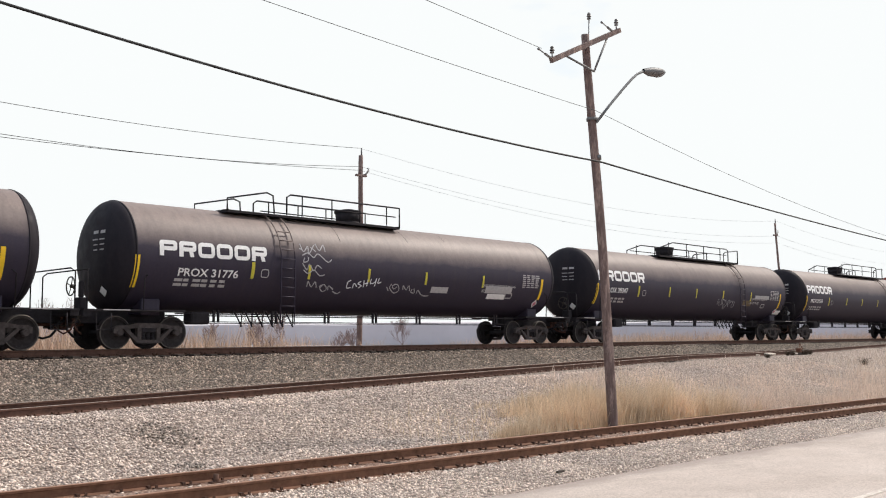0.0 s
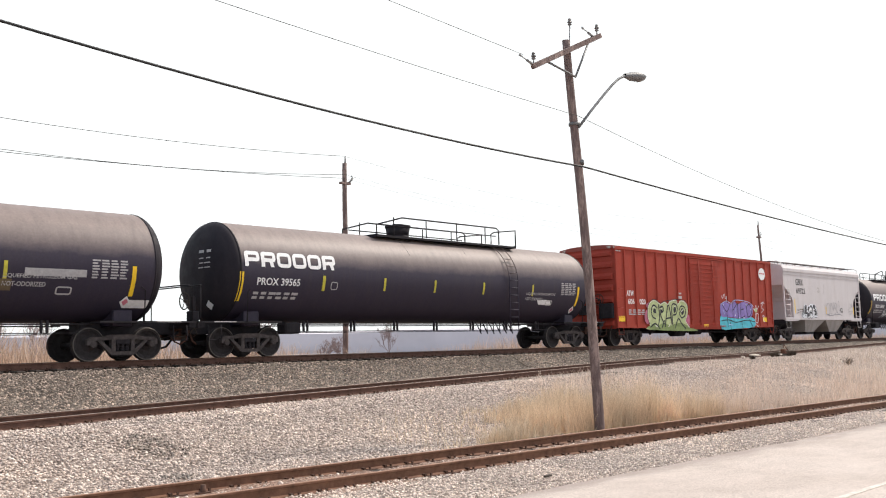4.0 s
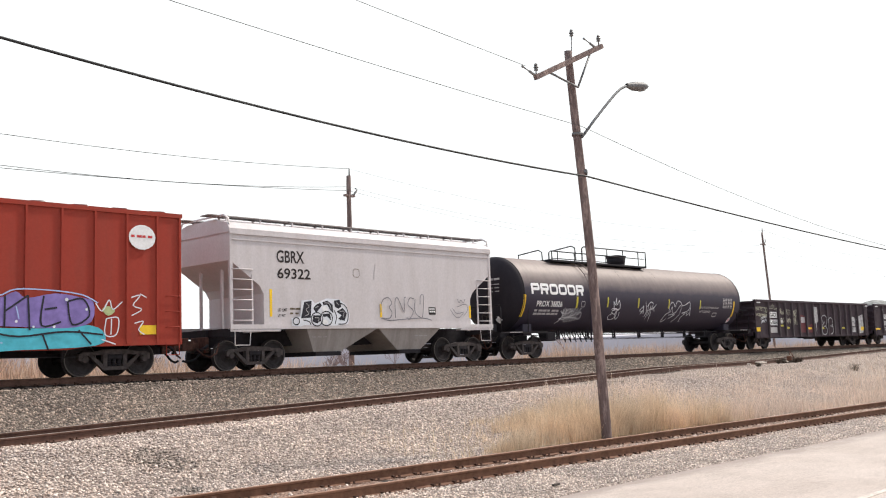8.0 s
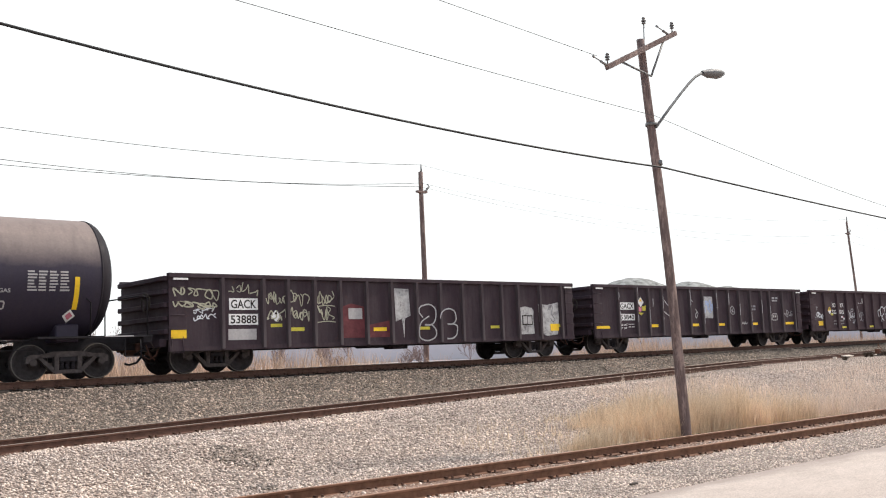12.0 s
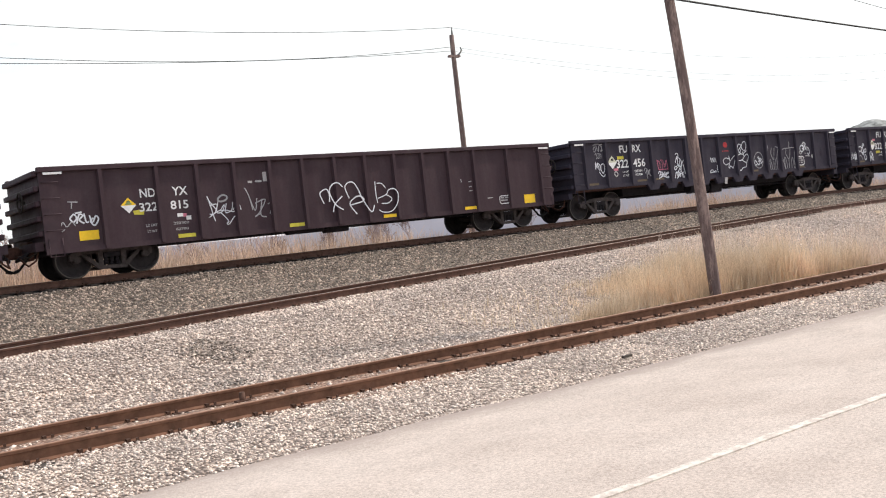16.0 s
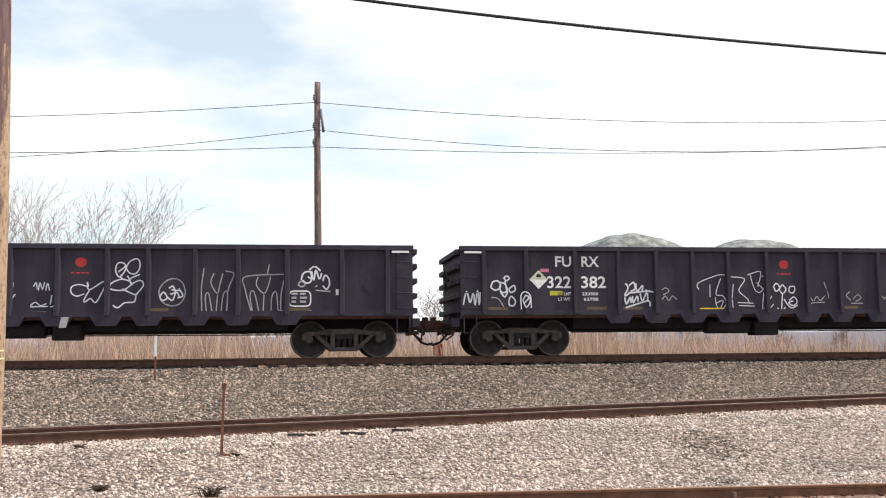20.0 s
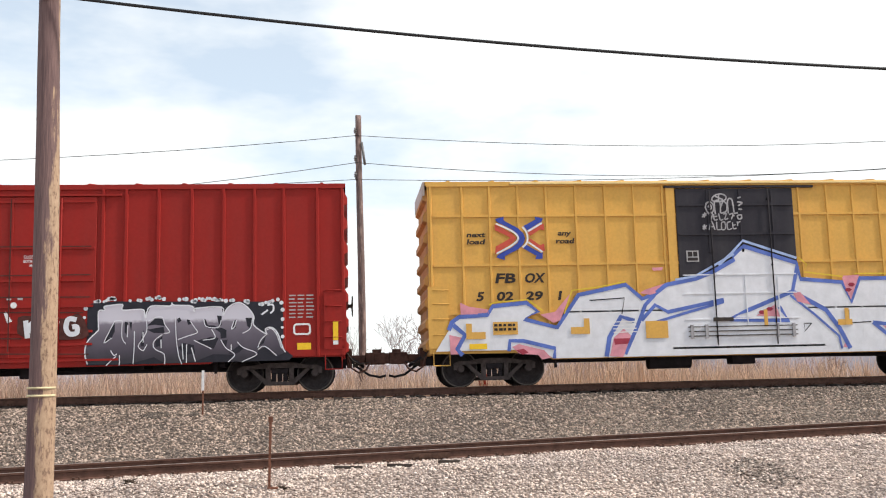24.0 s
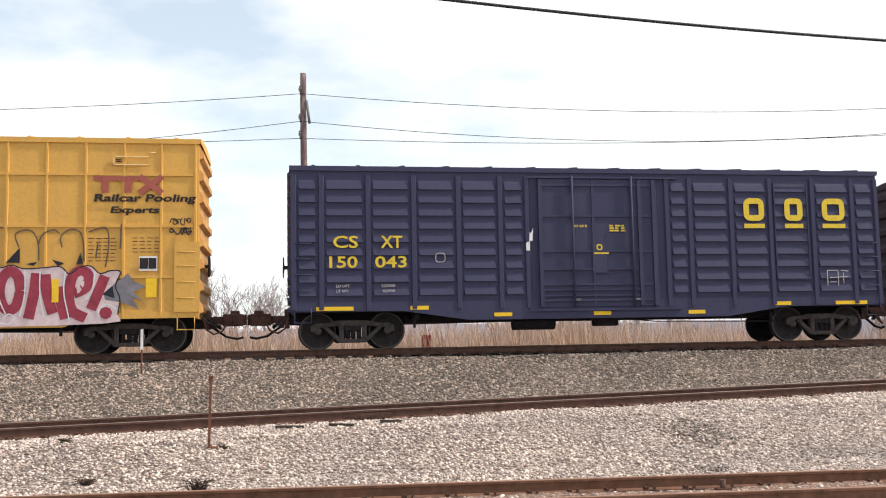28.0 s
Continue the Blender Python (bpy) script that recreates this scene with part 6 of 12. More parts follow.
def tank_one_marks(car):
    strokes(car, "spray_grey", 0.035, SIDE, (((5.8, 3.35), (5.9, 3.09), (6.11, 3.29), (6.1, 3.02), (6.38, 3.35)), ((6.44, 3.39), (6.57, 3.17), (6.77, 3.37), (6.81, 3.14)), ((5.84, 2.97), (6.08, 3.06), (6.3, 2.92), (6.5, 3.05), (6.87, 2.8), (7.06, 2.89)), ((5.93, 2.9), (5.88, 2.75), (6.06, 2.8), (6.07, 2.93)), ((5.83, 2.71), (6.03, 2.5), (6.11, 2.69), (6.31, 2.48), (6.44, 2.67), (6.63, 2.57)), ((5.89, 2.49), (6.09, 2.39), (6.31, 2.51), (6.57, 2.34), (6.78, 2.37)), ((5.74, 3.19), (5.87, 3.16)), ((6.22, 3.26), (6.42, 3.12)),), RING)
    strokes(car, "spray_grey", 0.035, SIDE, (((6.15, 1.96), (6.15, 2.14), (6.33, 1.96), (6.44, 2.13), (6.56, 1.94)), ((6.8, 2.05), (6.68, 1.98), (6.85, 1.83), (7, 1.91), (6.84, 2.06), (6.7, 1.94)), ((7.07, 1.88), (7.05, 2.02), (7.3, 1.9)), ((7.28, 1.85), (7.51, 1.78), (7.63, 1.84)),), RING)
    strokes(car, "spray_white", 0.036, SIDE, (((7.97, 2.24), (7.84, 2.16), (7.86, 1.98), (8.03, 2)), ((8.11, 1.98), (8.13, 2.14), (8.29, 2.03)), ((8.43, 2.22), (8.3, 2.14), (8.48, 2.07), (8.36, 1.99)), ((8.55, 2.25), (8.58, 2.02)), ((8.72, 2.29), (8.72, 2.06)), ((8.56, 2.13), (8.76, 2.18)), ((8.87, 2.32), (8.87, 2.16), (9.06, 2.21), (9.11, 2.35), (9.08, 2.07)), ((9.24, 2.35), (9.2, 2.19), (9.35, 2.22)),), RING)
    strokes(car, "spray_grey", 0.034, SIDE, (((9.88, 2.18), (9.82, 2.04), (10.1, 1.87), (10.29, 1.97), (10.16, 2.17), (9.93, 2.12), (10.03, 2.01), (10.16, 2.09)), ((10.49, 1.98), (10.45, 2.14), (10.64, 2), (10.73, 2.15), (10.83, 1.97)), ((10.94, 2.03), (10.91, 1.93), (11.1, 1.9), (11.02, 2.06)), ((11.21, 1.86), (11.25, 2), (11.44, 1.87), (11.65, 1.81), (11.88, 1.82)), ((9.67, 2.07), (9.79, 1.94)),), RING)
    patch("tin_plate", 11.9, 12.8, 1.93, 2.15, car, "letter_dull", ring=RING)
    patch("tin_plate", 14.9, 16.5, 2.0, 2.28, car, "letter_dull", ring=RING)
    patch("tin_plate", 15.1, 16.2, 1.78, 1.98, car, "letter_white", ring=RING)


def tank_two_marks(car):
    tag(11.0, 13.0, 1.7, 2.3, car, "spray_grey", 8, 0.025, 6, ring=RING)
    patch("tin_plate", 15.2, 16.9, 2.3, 2.5, car, "letter_dull", ring=RING)
    patch("tin_plate", 13.9, 14.9, 1.9, 2.2, car, "tape_brown", ring=RING)
    patch("tin_plate", 18.2, 19.0, 1.5, 1.72, car, "letter_white", ring=RING)


def tank_three_marks(car):
    patch("tin_plate", 15.3, 16.2, 1.85, 2.05, car, "letter_white", ring=RING, slant=-0.2)


def tank_four_marks(car):
    strokes(car, "spray_white", 0.028, SIDE, (((2.65, 2.01), (2.95, 1.82), (2.88, 1.63), (2.7, 1.48)), ((2.93, 2.14), (2.91, 1.82), (2.82, 1.51)), ((2.76, 1.99), (3.03, 1.79), (3.05, 2.11), (3.17, 1.58)), ((3.11, 2.01), (3.31, 2.11), (3.28, 1.82), (3.23, 1.53)), ((3.31, 2.09), (3.5, 1.95), (3.41, 1.69), (3.36, 1.5)), ((3.49, 2.14), (3.51, 1.82), (3.46, 1.53)), ((3.68, 2.13), (3.6, 1.89), (3.64, 1.55)), ((3.88, 2.11), (3.76, 1.85), (3.78, 1.56)), ((4.12, 2.15), (3.94, 1.89), (3.97, 1.58)), ((2.97, 1.63), (3.4, 1.72), (3.87, 1.72), (4.23, 1.66), (4.25, 1.89), (4.07, 1.97), (3.97, 1.82)), ((2.74, 1.66), (3.02, 1.72), (3.56, 1.79), (3.88, 1.95)), ((2.83, 2.09), (2.93, 1.93), (3.18, 1.88), (3.44, 2.01)),), RING)
    strokes(car, "spray_white", 0.04, SIDE, (((6.72, 2.17), (6.6, 2.47), (6.78, 2.32), (6.81, 2.62), (6.91, 2.32), (7.06, 2.52), (7.19, 2.13), (6.72, 2.17)), ((6.54, 2.09), (6.63, 2.16), (6.8, 2.09)),), RING)
    strokes(car, "spray_white", 0.032, SIDE, (((7, 2.09), (6.68, 2.07), (6.63, 1.95), (6.89, 1.9), (7.01, 1.98), (7.03, 1.77), (6.85, 1.67), (6.56, 1.67), (6.45, 1.79), (6.63, 1.9)), ((7.12, 2.07), (6.94, 2), (6.99, 1.83), (7.18, 1.67), (7.29, 1.79), (7.23, 2)),), RING)
    strokes(car, "spray_white", 0.03, SIDE, (((8.94, 2.05), (9.04, 2.18), (9.25, 2.26), (9.17, 2.01), (9.09, 1.9)), ((9.04, 2.03), (9.34, 2.07)), ((9.16, 2.33), (9.36, 1.9)), ((9.36, 2.52), (9.57, 2.05), (9.51, 1.79)), ((9.48, 2.2), (9.76, 2.47), (10.04, 2.43), (9.97, 2.06), (10.08, 1.57)), ((9.64, 2.39), (9.7, 1.91), (9.72, 1.65)), ((9.85, 2.32), (9.84, 1.83)), ((10.08, 2.11), (10.35, 2.4)), ((10.06, 2.28), (10.28, 2.06)), ((9.57, 2.05), (10.08, 2.21)),), RING)
    strokes(car, "spray_white", 0.032, SIDE, (((11.72, 1.98), (11.63, 2.3), (11.81, 2.51), (12.02, 2.46), (12.16, 2.3), (12.34, 2.58), (12.7, 2.52), (12.88, 2.36), (13.21, 2.43), (13.59, 2.56), (13.62, 2.24), (13.39, 2.07), (12.96, 1.99), (13.33, 1.99), (13.02, 1.77), (13.13, 1.54)), ((11.8, 1.98), (11.89, 2.3), (12.01, 2.03), (12.33, 2.02), (12.69, 2.39), (12.8, 1.99), (12.6, 1.74), (12.36, 1.55)), ((11.68, 2), (11.43, 1.9), (11.31, 1.58), (11.54, 1.61), (11.66, 1.71)), ((11.73, 1.88), (12.33, 1.93), (11.87, 1.71)), ((13.47, 2.04), (13.54, 1.87), (13.66, 1.99)), ((13.72, 2.33), (13.77, 1.99), (13.88, 1.87)),), RING)


tank_car(-8.45, 19.05, "", (3, 10.7), 9.3, 5.2, -1, (0.6, 4.4, 2.69, 3.16), None, no_extras, "dusty black pressure tank car with worn stencils")
tank_car(13.61, 19.05, "PROX 31776", (3.4, 10.82), 9.15, 5.2, -1, (0.7, 4.5, 2.68, 3.14), (1.35, 3.42, 2.12, 2.36), tank_one_marks, "dusty black tank car with white scrawls along its side")
tank_car(35.96, 19.0, "PROX 39347", (6.35, 14.55), 8.4, 13.5, 1, (0.1, 3.96, 2.8, 3.28), (0.69, 2.45, 2.26, 2.5), tank_two_marks, "dusty black tank car with a yellow tin tag")
tank_car(57.9, 18.65, "PROX 39565", (6.4, 14.45), 8.4, 13.3, 1, (0.14, 3.9, 2.84, 3.33), (0.62, 2.33, 2.26, 2.5), tank_three_marks, "clean black tank car with dust and painted sky light on top")
tank_car(111.75, 19.1, "PROX 36826", (2.9, 10.65), 9.45, 4.85, -1, (0.46, 4.3, 2.69, 3.16), (0.87, 2.66, 2.17, 2.42), tank_four_marks, "black tank car with looping white graffiti")


# ---------------------------------------------------------------- box cars
def corrugated_end(car, x, s, z0, z1, mat, rows=5, half=1.5):
    """An end wall with pressed horizontal corrugations."""
    end = part("end_wall", boxes((min(x, x - s * 0.06), max(x, x - s * 0.06), -half, half, z0, z1)), M[mat], car)
    h = (z1 - z0) / rows
    y0, y1 = -half + 0.08, half - 0.08
    for k in range(rows):
        bm = bmesh.new()
        za, zb = z0 + h * (k + 0.2), z0 + h * (k + 0.8)
        v = [bm.verts.new(p) for p in ((x, y0, za), (x, y1, za), (x, y1, zb), (x, y0, zb), (x + s * 0.1, y0 + 0.05, za + 0.1 * h), (x + s * 0.1, y1 - 0.05, za + 0.1 * h), (x + s * 0.1, y1 - 0.05, zb - 0.25 * h), (x + s * 0.1, y0 + 0.05, zb - 0.25 * h))]
        for f in ((4, 5, 6, 7), (0, 1, 5, 4), (1, 2, 6, 5), (2, 3, 7, 6), (3, 0, 4, 7)):
            bm.faces.new([v[i] for i in f])
        bmesh.ops.recalc_face_normals(bm, faces=bm.faces[:])
        part("corrugation", bm, M[mat], end)
    return end


def box_body(car, L, z0, z1, mat, roof_mat, posts, rails=(), sill=(), ribs=14, post_w=0.09, post_y=0.05, post_z=None, end_mat="", end_rows=7):
    """Walls, roof, side posts and sills of a box car; returns nothing."""
    part("side_wall", boxes((0.02, L - 0.02, SIDE, SIDE + 0.08, z0, z1 - 0.02)), M[mat], car)
    part("side_wall", boxes((0.02, L - 0.02, -SIDE - 0.08, -SIDE, z0, z1 - 0.02)), M[mat], car)
    part("floor_frame", boxes((0.1, L - 0.1, SIDE + 0.09, -SIDE - 0.09, z0, z0 + 0.12), (0.0, L, -0.35, 0.35, z0 - 0.28, z0), *((x, x + 0.12, -1.3, 1.3, z0 - 0.2, z0) for x in (3.2, 5.4, 7.5, 9.0, 11.2, 13.2) if x < L - 1)), M["under"], car)
    corrugated_end(car, 0.02, -1, z0 - 0.05, z1 - 0.05, end_mat or mat, end_rows)
    corrugated_end(car, L - 0.02, 1, z0 - 0.05, z1 - 0.05, end_mat or mat, end_rows)
    bm = bmesh.new()
    prof = [(SIDE - 0.03, z1 - 0.1), (SIDE - 0.03, z1), (-0.9, z1 + 0.09), (0, z1 + 0.13), (0.9, z1 + 0.09), (-SIDE + 0.03, z1), (-SIDE + 0.03, z1 - 0.1)]
    a = [bm.verts.new((-0.03, y, z)) for y, z in prof]
    b = [bm.verts.new((L + 0.03, y, z)) for y, z in prof]
    for k in range(len(prof) - 1):
        bm.faces.new((a[k], b[k], b[k + 1], a[k + 1]))
    bm.faces.new(a[::-1])
    bm.faces.new(b)
    bmesh.ops.recalc_face_normals(bm, faces=bm.faces[:])
    roof = part("roof", bm, M[roof_mat], car)
    for k in range(ribs):
        x = L * (k + 0.5) / ribs
        bm = bmesh.new()
        slab_y = [(SIDE - 0.02, z1 + 0.0), (-0.9, z1 + 0.11), (0, z1 + 0.155), (0.9, z1 + 0.11), (-SIDE + 0.02, z1)]
        lo = [bm.verts.new((x - 0.05, y, z)) for y, z in slab_y] + [bm.verts.new((x + 0.05, y, z)) for y, z in slab_y]
        hi = [bm.verts.new((x - 0.03, y, z + 0.03)) for y, z in slab_y] + [bm.verts.new((x + 0.03, y, z + 0.03)) for y, z in slab_y]
        for j in range(4):
            bm.faces.new((lo[j], lo[j + 1], hi[j + 1], hi[j]))
            bm.faces.new((hi[j], hi[j + 1], hi[j + 6], hi[j + 5]))
            bm.faces.new((hi[j + 5], hi[j + 6], lo[j + 6], lo[j + 5]))
        bm.faces.new((lo[0], hi[0], hi[5], lo[5]))
        bmesh.ops.recalc_face_normals(bm, faces=bm.faces[:])
        part("roof_rib", bm, M[roof_mat], roof)
    pz0, pz1 = post_z or (z0 + 0.03, z1 - 0.12)
    bm = bmesh.new()
    v = [bm.verts.new(p) for p in ((-post_w / 2, 0, 0), (post_w / 2, 0, 0), (post_w / 2, 0, 1), (-post_w / 2, 0, 1), (-post_w * 0.33, -post_y, 0), (post_w * 0.33, -post_y, 0), (post_w * 0.33, -post_y, 1), (-post_w * 0.33, -post_y, 1))]
    for f in ((4, 5, 6, 7), (0, 1, 5, 4), (1, 2, 6, 5), (2, 3, 7, 6), (3, 0, 4, 7)):
        bm.faces.new([v[i] for i in f])
    bmesh.ops.recalc_face_normals(bm, faces=bm.faces[:])
    me = mesh_of("side_post", bm, mat)
    for x in posts:
        put("side_post", me, None, car, m=pose(x, SIDE, pz0) @ Matrix.Diagonal((1, 1, pz1 - pz0, 1)))
        put("side_post", me, None, car, m=pose(x, -SIDE, pz0, 0, 0, 180) @ Matrix.Diagonal((1, 1, pz1 - pz0, 1)))
    for z in rails:
        part("side_rail", boxes((0.15, L - 0.15, SIDE - 0.035, SIDE, z - 0.035, z + 0.035)), M[mat], car)
    part("top_chord", boxes((0, L, SIDE - 0.045, SIDE + 0.02, z1 - 0.13, z1 - 0.005)), M[mat], car)
    if sill:
        bm = bmesh.new()
        slab(bm, sill, SIDE - 0.03, SIDE + 0.05)
        part("side_sill", bm, M[mat], car)
        bm = bmesh.new()
        slab(bm, sill, -SIDE - 0.05, -SIDE + 0.03)
        part("side_sill", bm, M[mat], car)


def running_gear(car, L, t0, z0, gap0, gap1):
    truck(car, t0)
    truck(car, L - t0)
    part("draft_gear", boxes((-0.05, 1.2, -0.3, 0.3, 0.66, 1.0), (L - 1.2, L + 0.05, -0.3, 0.3, 0.66, 1.0), bevel=0.01), M["under"], car)
    coupler(car, -0.02, -1, gap0)
    coupler(car, L + 0.02, 1, gap1)
    bm = bmesh.new()
    pipe(bm, [(t0 + 1.2, -1.2, 0.62), (L * 0.42, -1.15, 0.42 + 0.25), (L * 0.5, -1.1, z0 - 0.06), (L * 0.6, -1.15, 0.6), (L - t0 - 1.2, -1.2, 0.55)], 0.016, 5)
    part("brake_rod", bm, M["under"], car)
    bm = bmesh.new()
    tube(bm, (L * 0.36, -0.9, z0 - 0.2), (L * 0.43, -0.9, z0 - 0.2), 0.2, n=14)
    part("air_reservoir", bm, M["under"], car)
    part("brake_valve", boxes((L * 0.5, L * 0.54, -1.0, -0.6, z0 - 0.32, z0 - 0.05), bevel=0.03), M["under"], car)
    for x in (t0 + 1.6, L - t0 - 1.6):
        part("hanger", boxes((x - 0.03, x + 0.03, -1.25, -1.15, z0 - 0.3, z0)), M["under"], car)


def end_ladders(car, L, mat, z0, zs_left, zs_right, w=0.42):
    for z in zs_left:
        rung(car, 0.1, 0.1 + w, z, mat)
    for z in zs_right:
        rung(car, L - 0.1 - w, L - 0.1, z, mat)
    for x in (0.1, L - 0.1 - w):
        bm = bmesh.new()
        pipe(bm, [(x, SIDE - 0.02, z0 + 0.05), (x, SIDE - 0.04, z0 - 0.32), (x + w, SIDE - 0.04, z0 - 0.32), (x + w, SIDE - 0.02, z0 + 0.05)], 0.016, 5)
        part("step", bm, M[mat], car)


def door_panel(car, x0, x1, z0, z1, mat, rows, cols, y=SIDE - 0.05, name="door", bars_mat=None):
    """A sliding door with raised ribs and two locking rods."""
    d = part(name, boxes((x0, x1, y, SIDE + 0.02, z0, z1), bevel=0.01), M[mat], car)
    for z in rows:
        part("door_rib", boxes((x0 + 0.04, x1 - 0.04, y - 0.035, y, z - 0.03, z + 0.03)), M[mat], d)
    for x in cols:
        part("door_rib", boxes((x - 0.03, x + 0.03, y - 0.032, y, z0 + 0.05, z1 - 0.05)), M[mat], d)
    for x in (x0 + 0.28 * (x1 - x0), x0 + 0.78 * (x1 - x0)):
        bm = bmesh.new()
        tube(bm, (x, y - 0.06, z0 - 0.02), (x, y - 0.06, z1 - 0.05), 0.018, n=6)
        for z in (z0 + 0.2, (z0 + z1) / 2, z1 - 0.3):
            tube(bm, (x, y, z), (x, y - 0.06, z), 0.03, n=6)
        part("lock_rod", bm, M[bars_mat or mat], d)
    part("door_track", boxes((x0 - 0.3, x1 + 0.6, SIDE - 0.08, SIDE, z0 - 0.1, z0 - 0.05)), M[mat], car)
    part("door_track", boxes((x0 - 0.3, x1 + 0.6, SIDE - 0.08, SIDE, z1 + 0.02, z1 + 0.07)), M[mat], car)
    return d


def red_boxcar():
    L = 16.7
    car = railcar("box_car", 78.97, "oxide red box car with green and violet graffiti", "box car")
    z0, z1 = 0.86, 4.70
    box_body(car, L, z0, z1, "red", "roof_patchy", (0.06, 0.8, 1.75, 2.75, 3.7, 4.72, 5.72, 6.7, 10.0, 11.1, 12.08, 13.05, 14.0, 14.95, 15.9, L - 0.06), sill=((0.0, 0.84), (0.0, 1.0), (L, 1.0), (L, 0.84), (L - 2.9, 0.82), (L - 3.5, 0.74), (3.5, 0.74), (2.9, 0.82)))
    door_panel(car, 6.95, 10.0, 0.98, 4.45, "red", [1.25 + 0.21 * k for k in range(15)], (), name="door")
    running_gear(car, L, 1.85, 0.8, 0.75, 0.62)
    end_ladders(car, L, "red", z0, (1.35, 1.8, 2.25, 2.7), (1.35, 1.8, 2.25))
    hand_brake(car, -0.06, -0.7, 2.2, -1)
    lettering("ATW", 0.92, 1.56, 2.36, 2.62, car)
    lettering("606", 1.02, 1.6, 1.97, 2.23, car)
    lettering("020", 2.05, 2.6, 1.97, 2.23, car)
    bars("stencil", 1.05, 2.62, 1.42, 1.72, 3, 4, car, seed=4, y=SIDE - 0.008)
    patch("reflector", 0.17, 0.7, 1.14, 1.4, car, "reflector", y=SIDE - 0.012)
    patch("reflector", L - 1.35, L - 0.75, 1.14, 1.4, car, "reflector", y=SIDE - 0.012)
    patch("reflector", 8.2, 8.7, 0.86, 1.0, car, "reflector", y=SIDE - 0.06)
    bm = bmesh.new()
    flat_face(bm, [(15.4 + 0.42 * math.cos(k * 0.349), 3.92 + 0.36 * math.sin(k * 0.349)) for k in range(18)], SIDE - 0.058)
    part("logo_shape", bm, M["letter_white"], car, "faded white paint disc")
    bars("stencil", 15.05, 15.75, 3.86, 3.98, 1, 4, car, "mark_red", seed=8, y=SIDE - 0.062)
    # green piece, violet piece
    Y = SIDE - 0.057
    # green piece with a pink fringe, violet piece over turquoise
    shape("graffiti", smooth_line(((2.35, 1.31), (2.43, 1.57), (2.67, 1.74), (2.78, 1.4), (2.7, 1.02), (2.47, 1.09)), 3, True), car, "spray_rose", Y + 0.002)
    shape("graffiti", smooth_line(((2.55, 1.94), (2.81, 2.08), (2.95, 1.95), (2.71, 1.74)), 3, True), car, "spray_rose", Y + 0.002)
    shape("graffiti", smooth_line(((6.32, 1.03), (6.42, 1.4), (6.65, 1.49), (6.74, 1.12), (6.6, 0.84)), 3, True), car, "spray_rose", Y + 0.002)
    shape("graffiti", smooth_line(((2.7, 0.75), (2.86, 0.95), (2.67, 1.33), (2.71, 1.81), (2.91, 2.07), (3.31, 2.18), (3.64, 2.08), (3.89, 1.99), (4.25, 2.11), (4.57, 2), (4.79, 2.15), (5.35, 2.22), (5.57, 2.02), (5.82, 2.19), (6.26, 2.14), (6.52, 1.86), (6.44, 1.45), (6.27, 1.18), (6.64, 0.84), (7.22, 0.76), (7.17, 0.65)), 3, True), car, "spray_lime", Y)
    shape("graffiti", smooth_line(((2.78, 0.75), (3.1, 1.02), (3.61, 0.95), (4.14, 1.08), (4.78, 0.93), (5.44, 1.07), (6.13, 1.03), (6.71, 0.82), (7.22, 0.76), (7.17, 0.65)), 3, True), car, "spray_olive", Y - 0.002)
    strokes(car, "spray_pale", 0.05, Y - 0.006, (((2.86, 0.95), (2.67, 1.33), (2.71, 1.81), (2.91, 2.07), (3.31, 2.18), (3.64, 2.08), (3.89, 1.99), (4.25, 2.11), (4.57, 2), (4.79, 2.15), (5.35, 2.22), (5.57, 2.02), (5.82, 2.19), (6.26, 2.14), (6.52, 1.86), (6.44, 1.45), (6.27, 1.18), (6.64, 0.84)),))
    strokes(car, "spray_dark", 0.075, Y - 0.004, (((3.56, 1.81), (3.23, 1.95), (3.01, 1.74), (3.06, 1.41), (3.39, 1.26)), ((3.15, 1.66), (3.43, 1.57)), ((3.68, 1.99), (3.74, 1.4), (3.61, 0.95)), ((3.76, 1.82), (4.06, 1.89), (4.12, 1.66), (3.82, 1.52), (4.18, 1.01)), ((4.24, 0.87), (4.55, 1.91), (4.74, 1.76), (4.91, 1)), ((4.39, 1.29), (4.83, 1.34)), ((5, 0.93), (4.96, 1.92), (5.34, 2.02), (5.5, 1.8), (5.34, 1.52), (5.05, 1.47)), ((5.68, 1.73), (5.91, 1.93), (6.26, 1.84), (6.25, 1.47), (5.9, 1.34), (5.7, 1.56), (5.96, 1.73)), ((2.86, 0.85), (3.31, 1.04), (3.76, 0.77)), ((3.92, 0.82), (4.2, 1.2)), ((5.22, 0.8), (5.56, 1.29), (5.9, 1.01), (6.27, 0.79)),))
    strokes(car, "spray_dark", 0.03, Y - 0.0095, (((2.8, 1.02), (2.63, 1.36), (2.67, 1.82), (2.89, 2.12), (3.33, 2.23), (3.89, 2.05), (4.27, 2.16), (4.84, 2.21), (5.37, 2.27), (5.85, 2.24), (6.31, 2.2), (6.59, 1.86)),))
    strokes(car, "spray_pale", 0.06, Y - 0.011, (((3.11, 1.81), (3.27, 1.86)), ((3.89, 1.75), (3.99, 1.78)), ((5.19, 1.89), (5.32, 1.91)), ((5.86, 1.65), (6.09, 1.77)), ((3.3, 0.95), (3.51, 0.88)), ((4.56, 0.87), (4.74, 1.04)),))
    shape("graffiti", smooth_line(((3.19, 1.74), (3.35, 1.78), (3.43, 1.64), (3.23, 1.54)), 3, True), car, "spray_dark", Y - 0.0075)
    shape("graffiti", smooth_line(((3.85, 1.75), (4.01, 1.78), (4.01, 1.64), (3.84, 1.61)), 3, True), car, "spray_dark", Y - 0.0075)
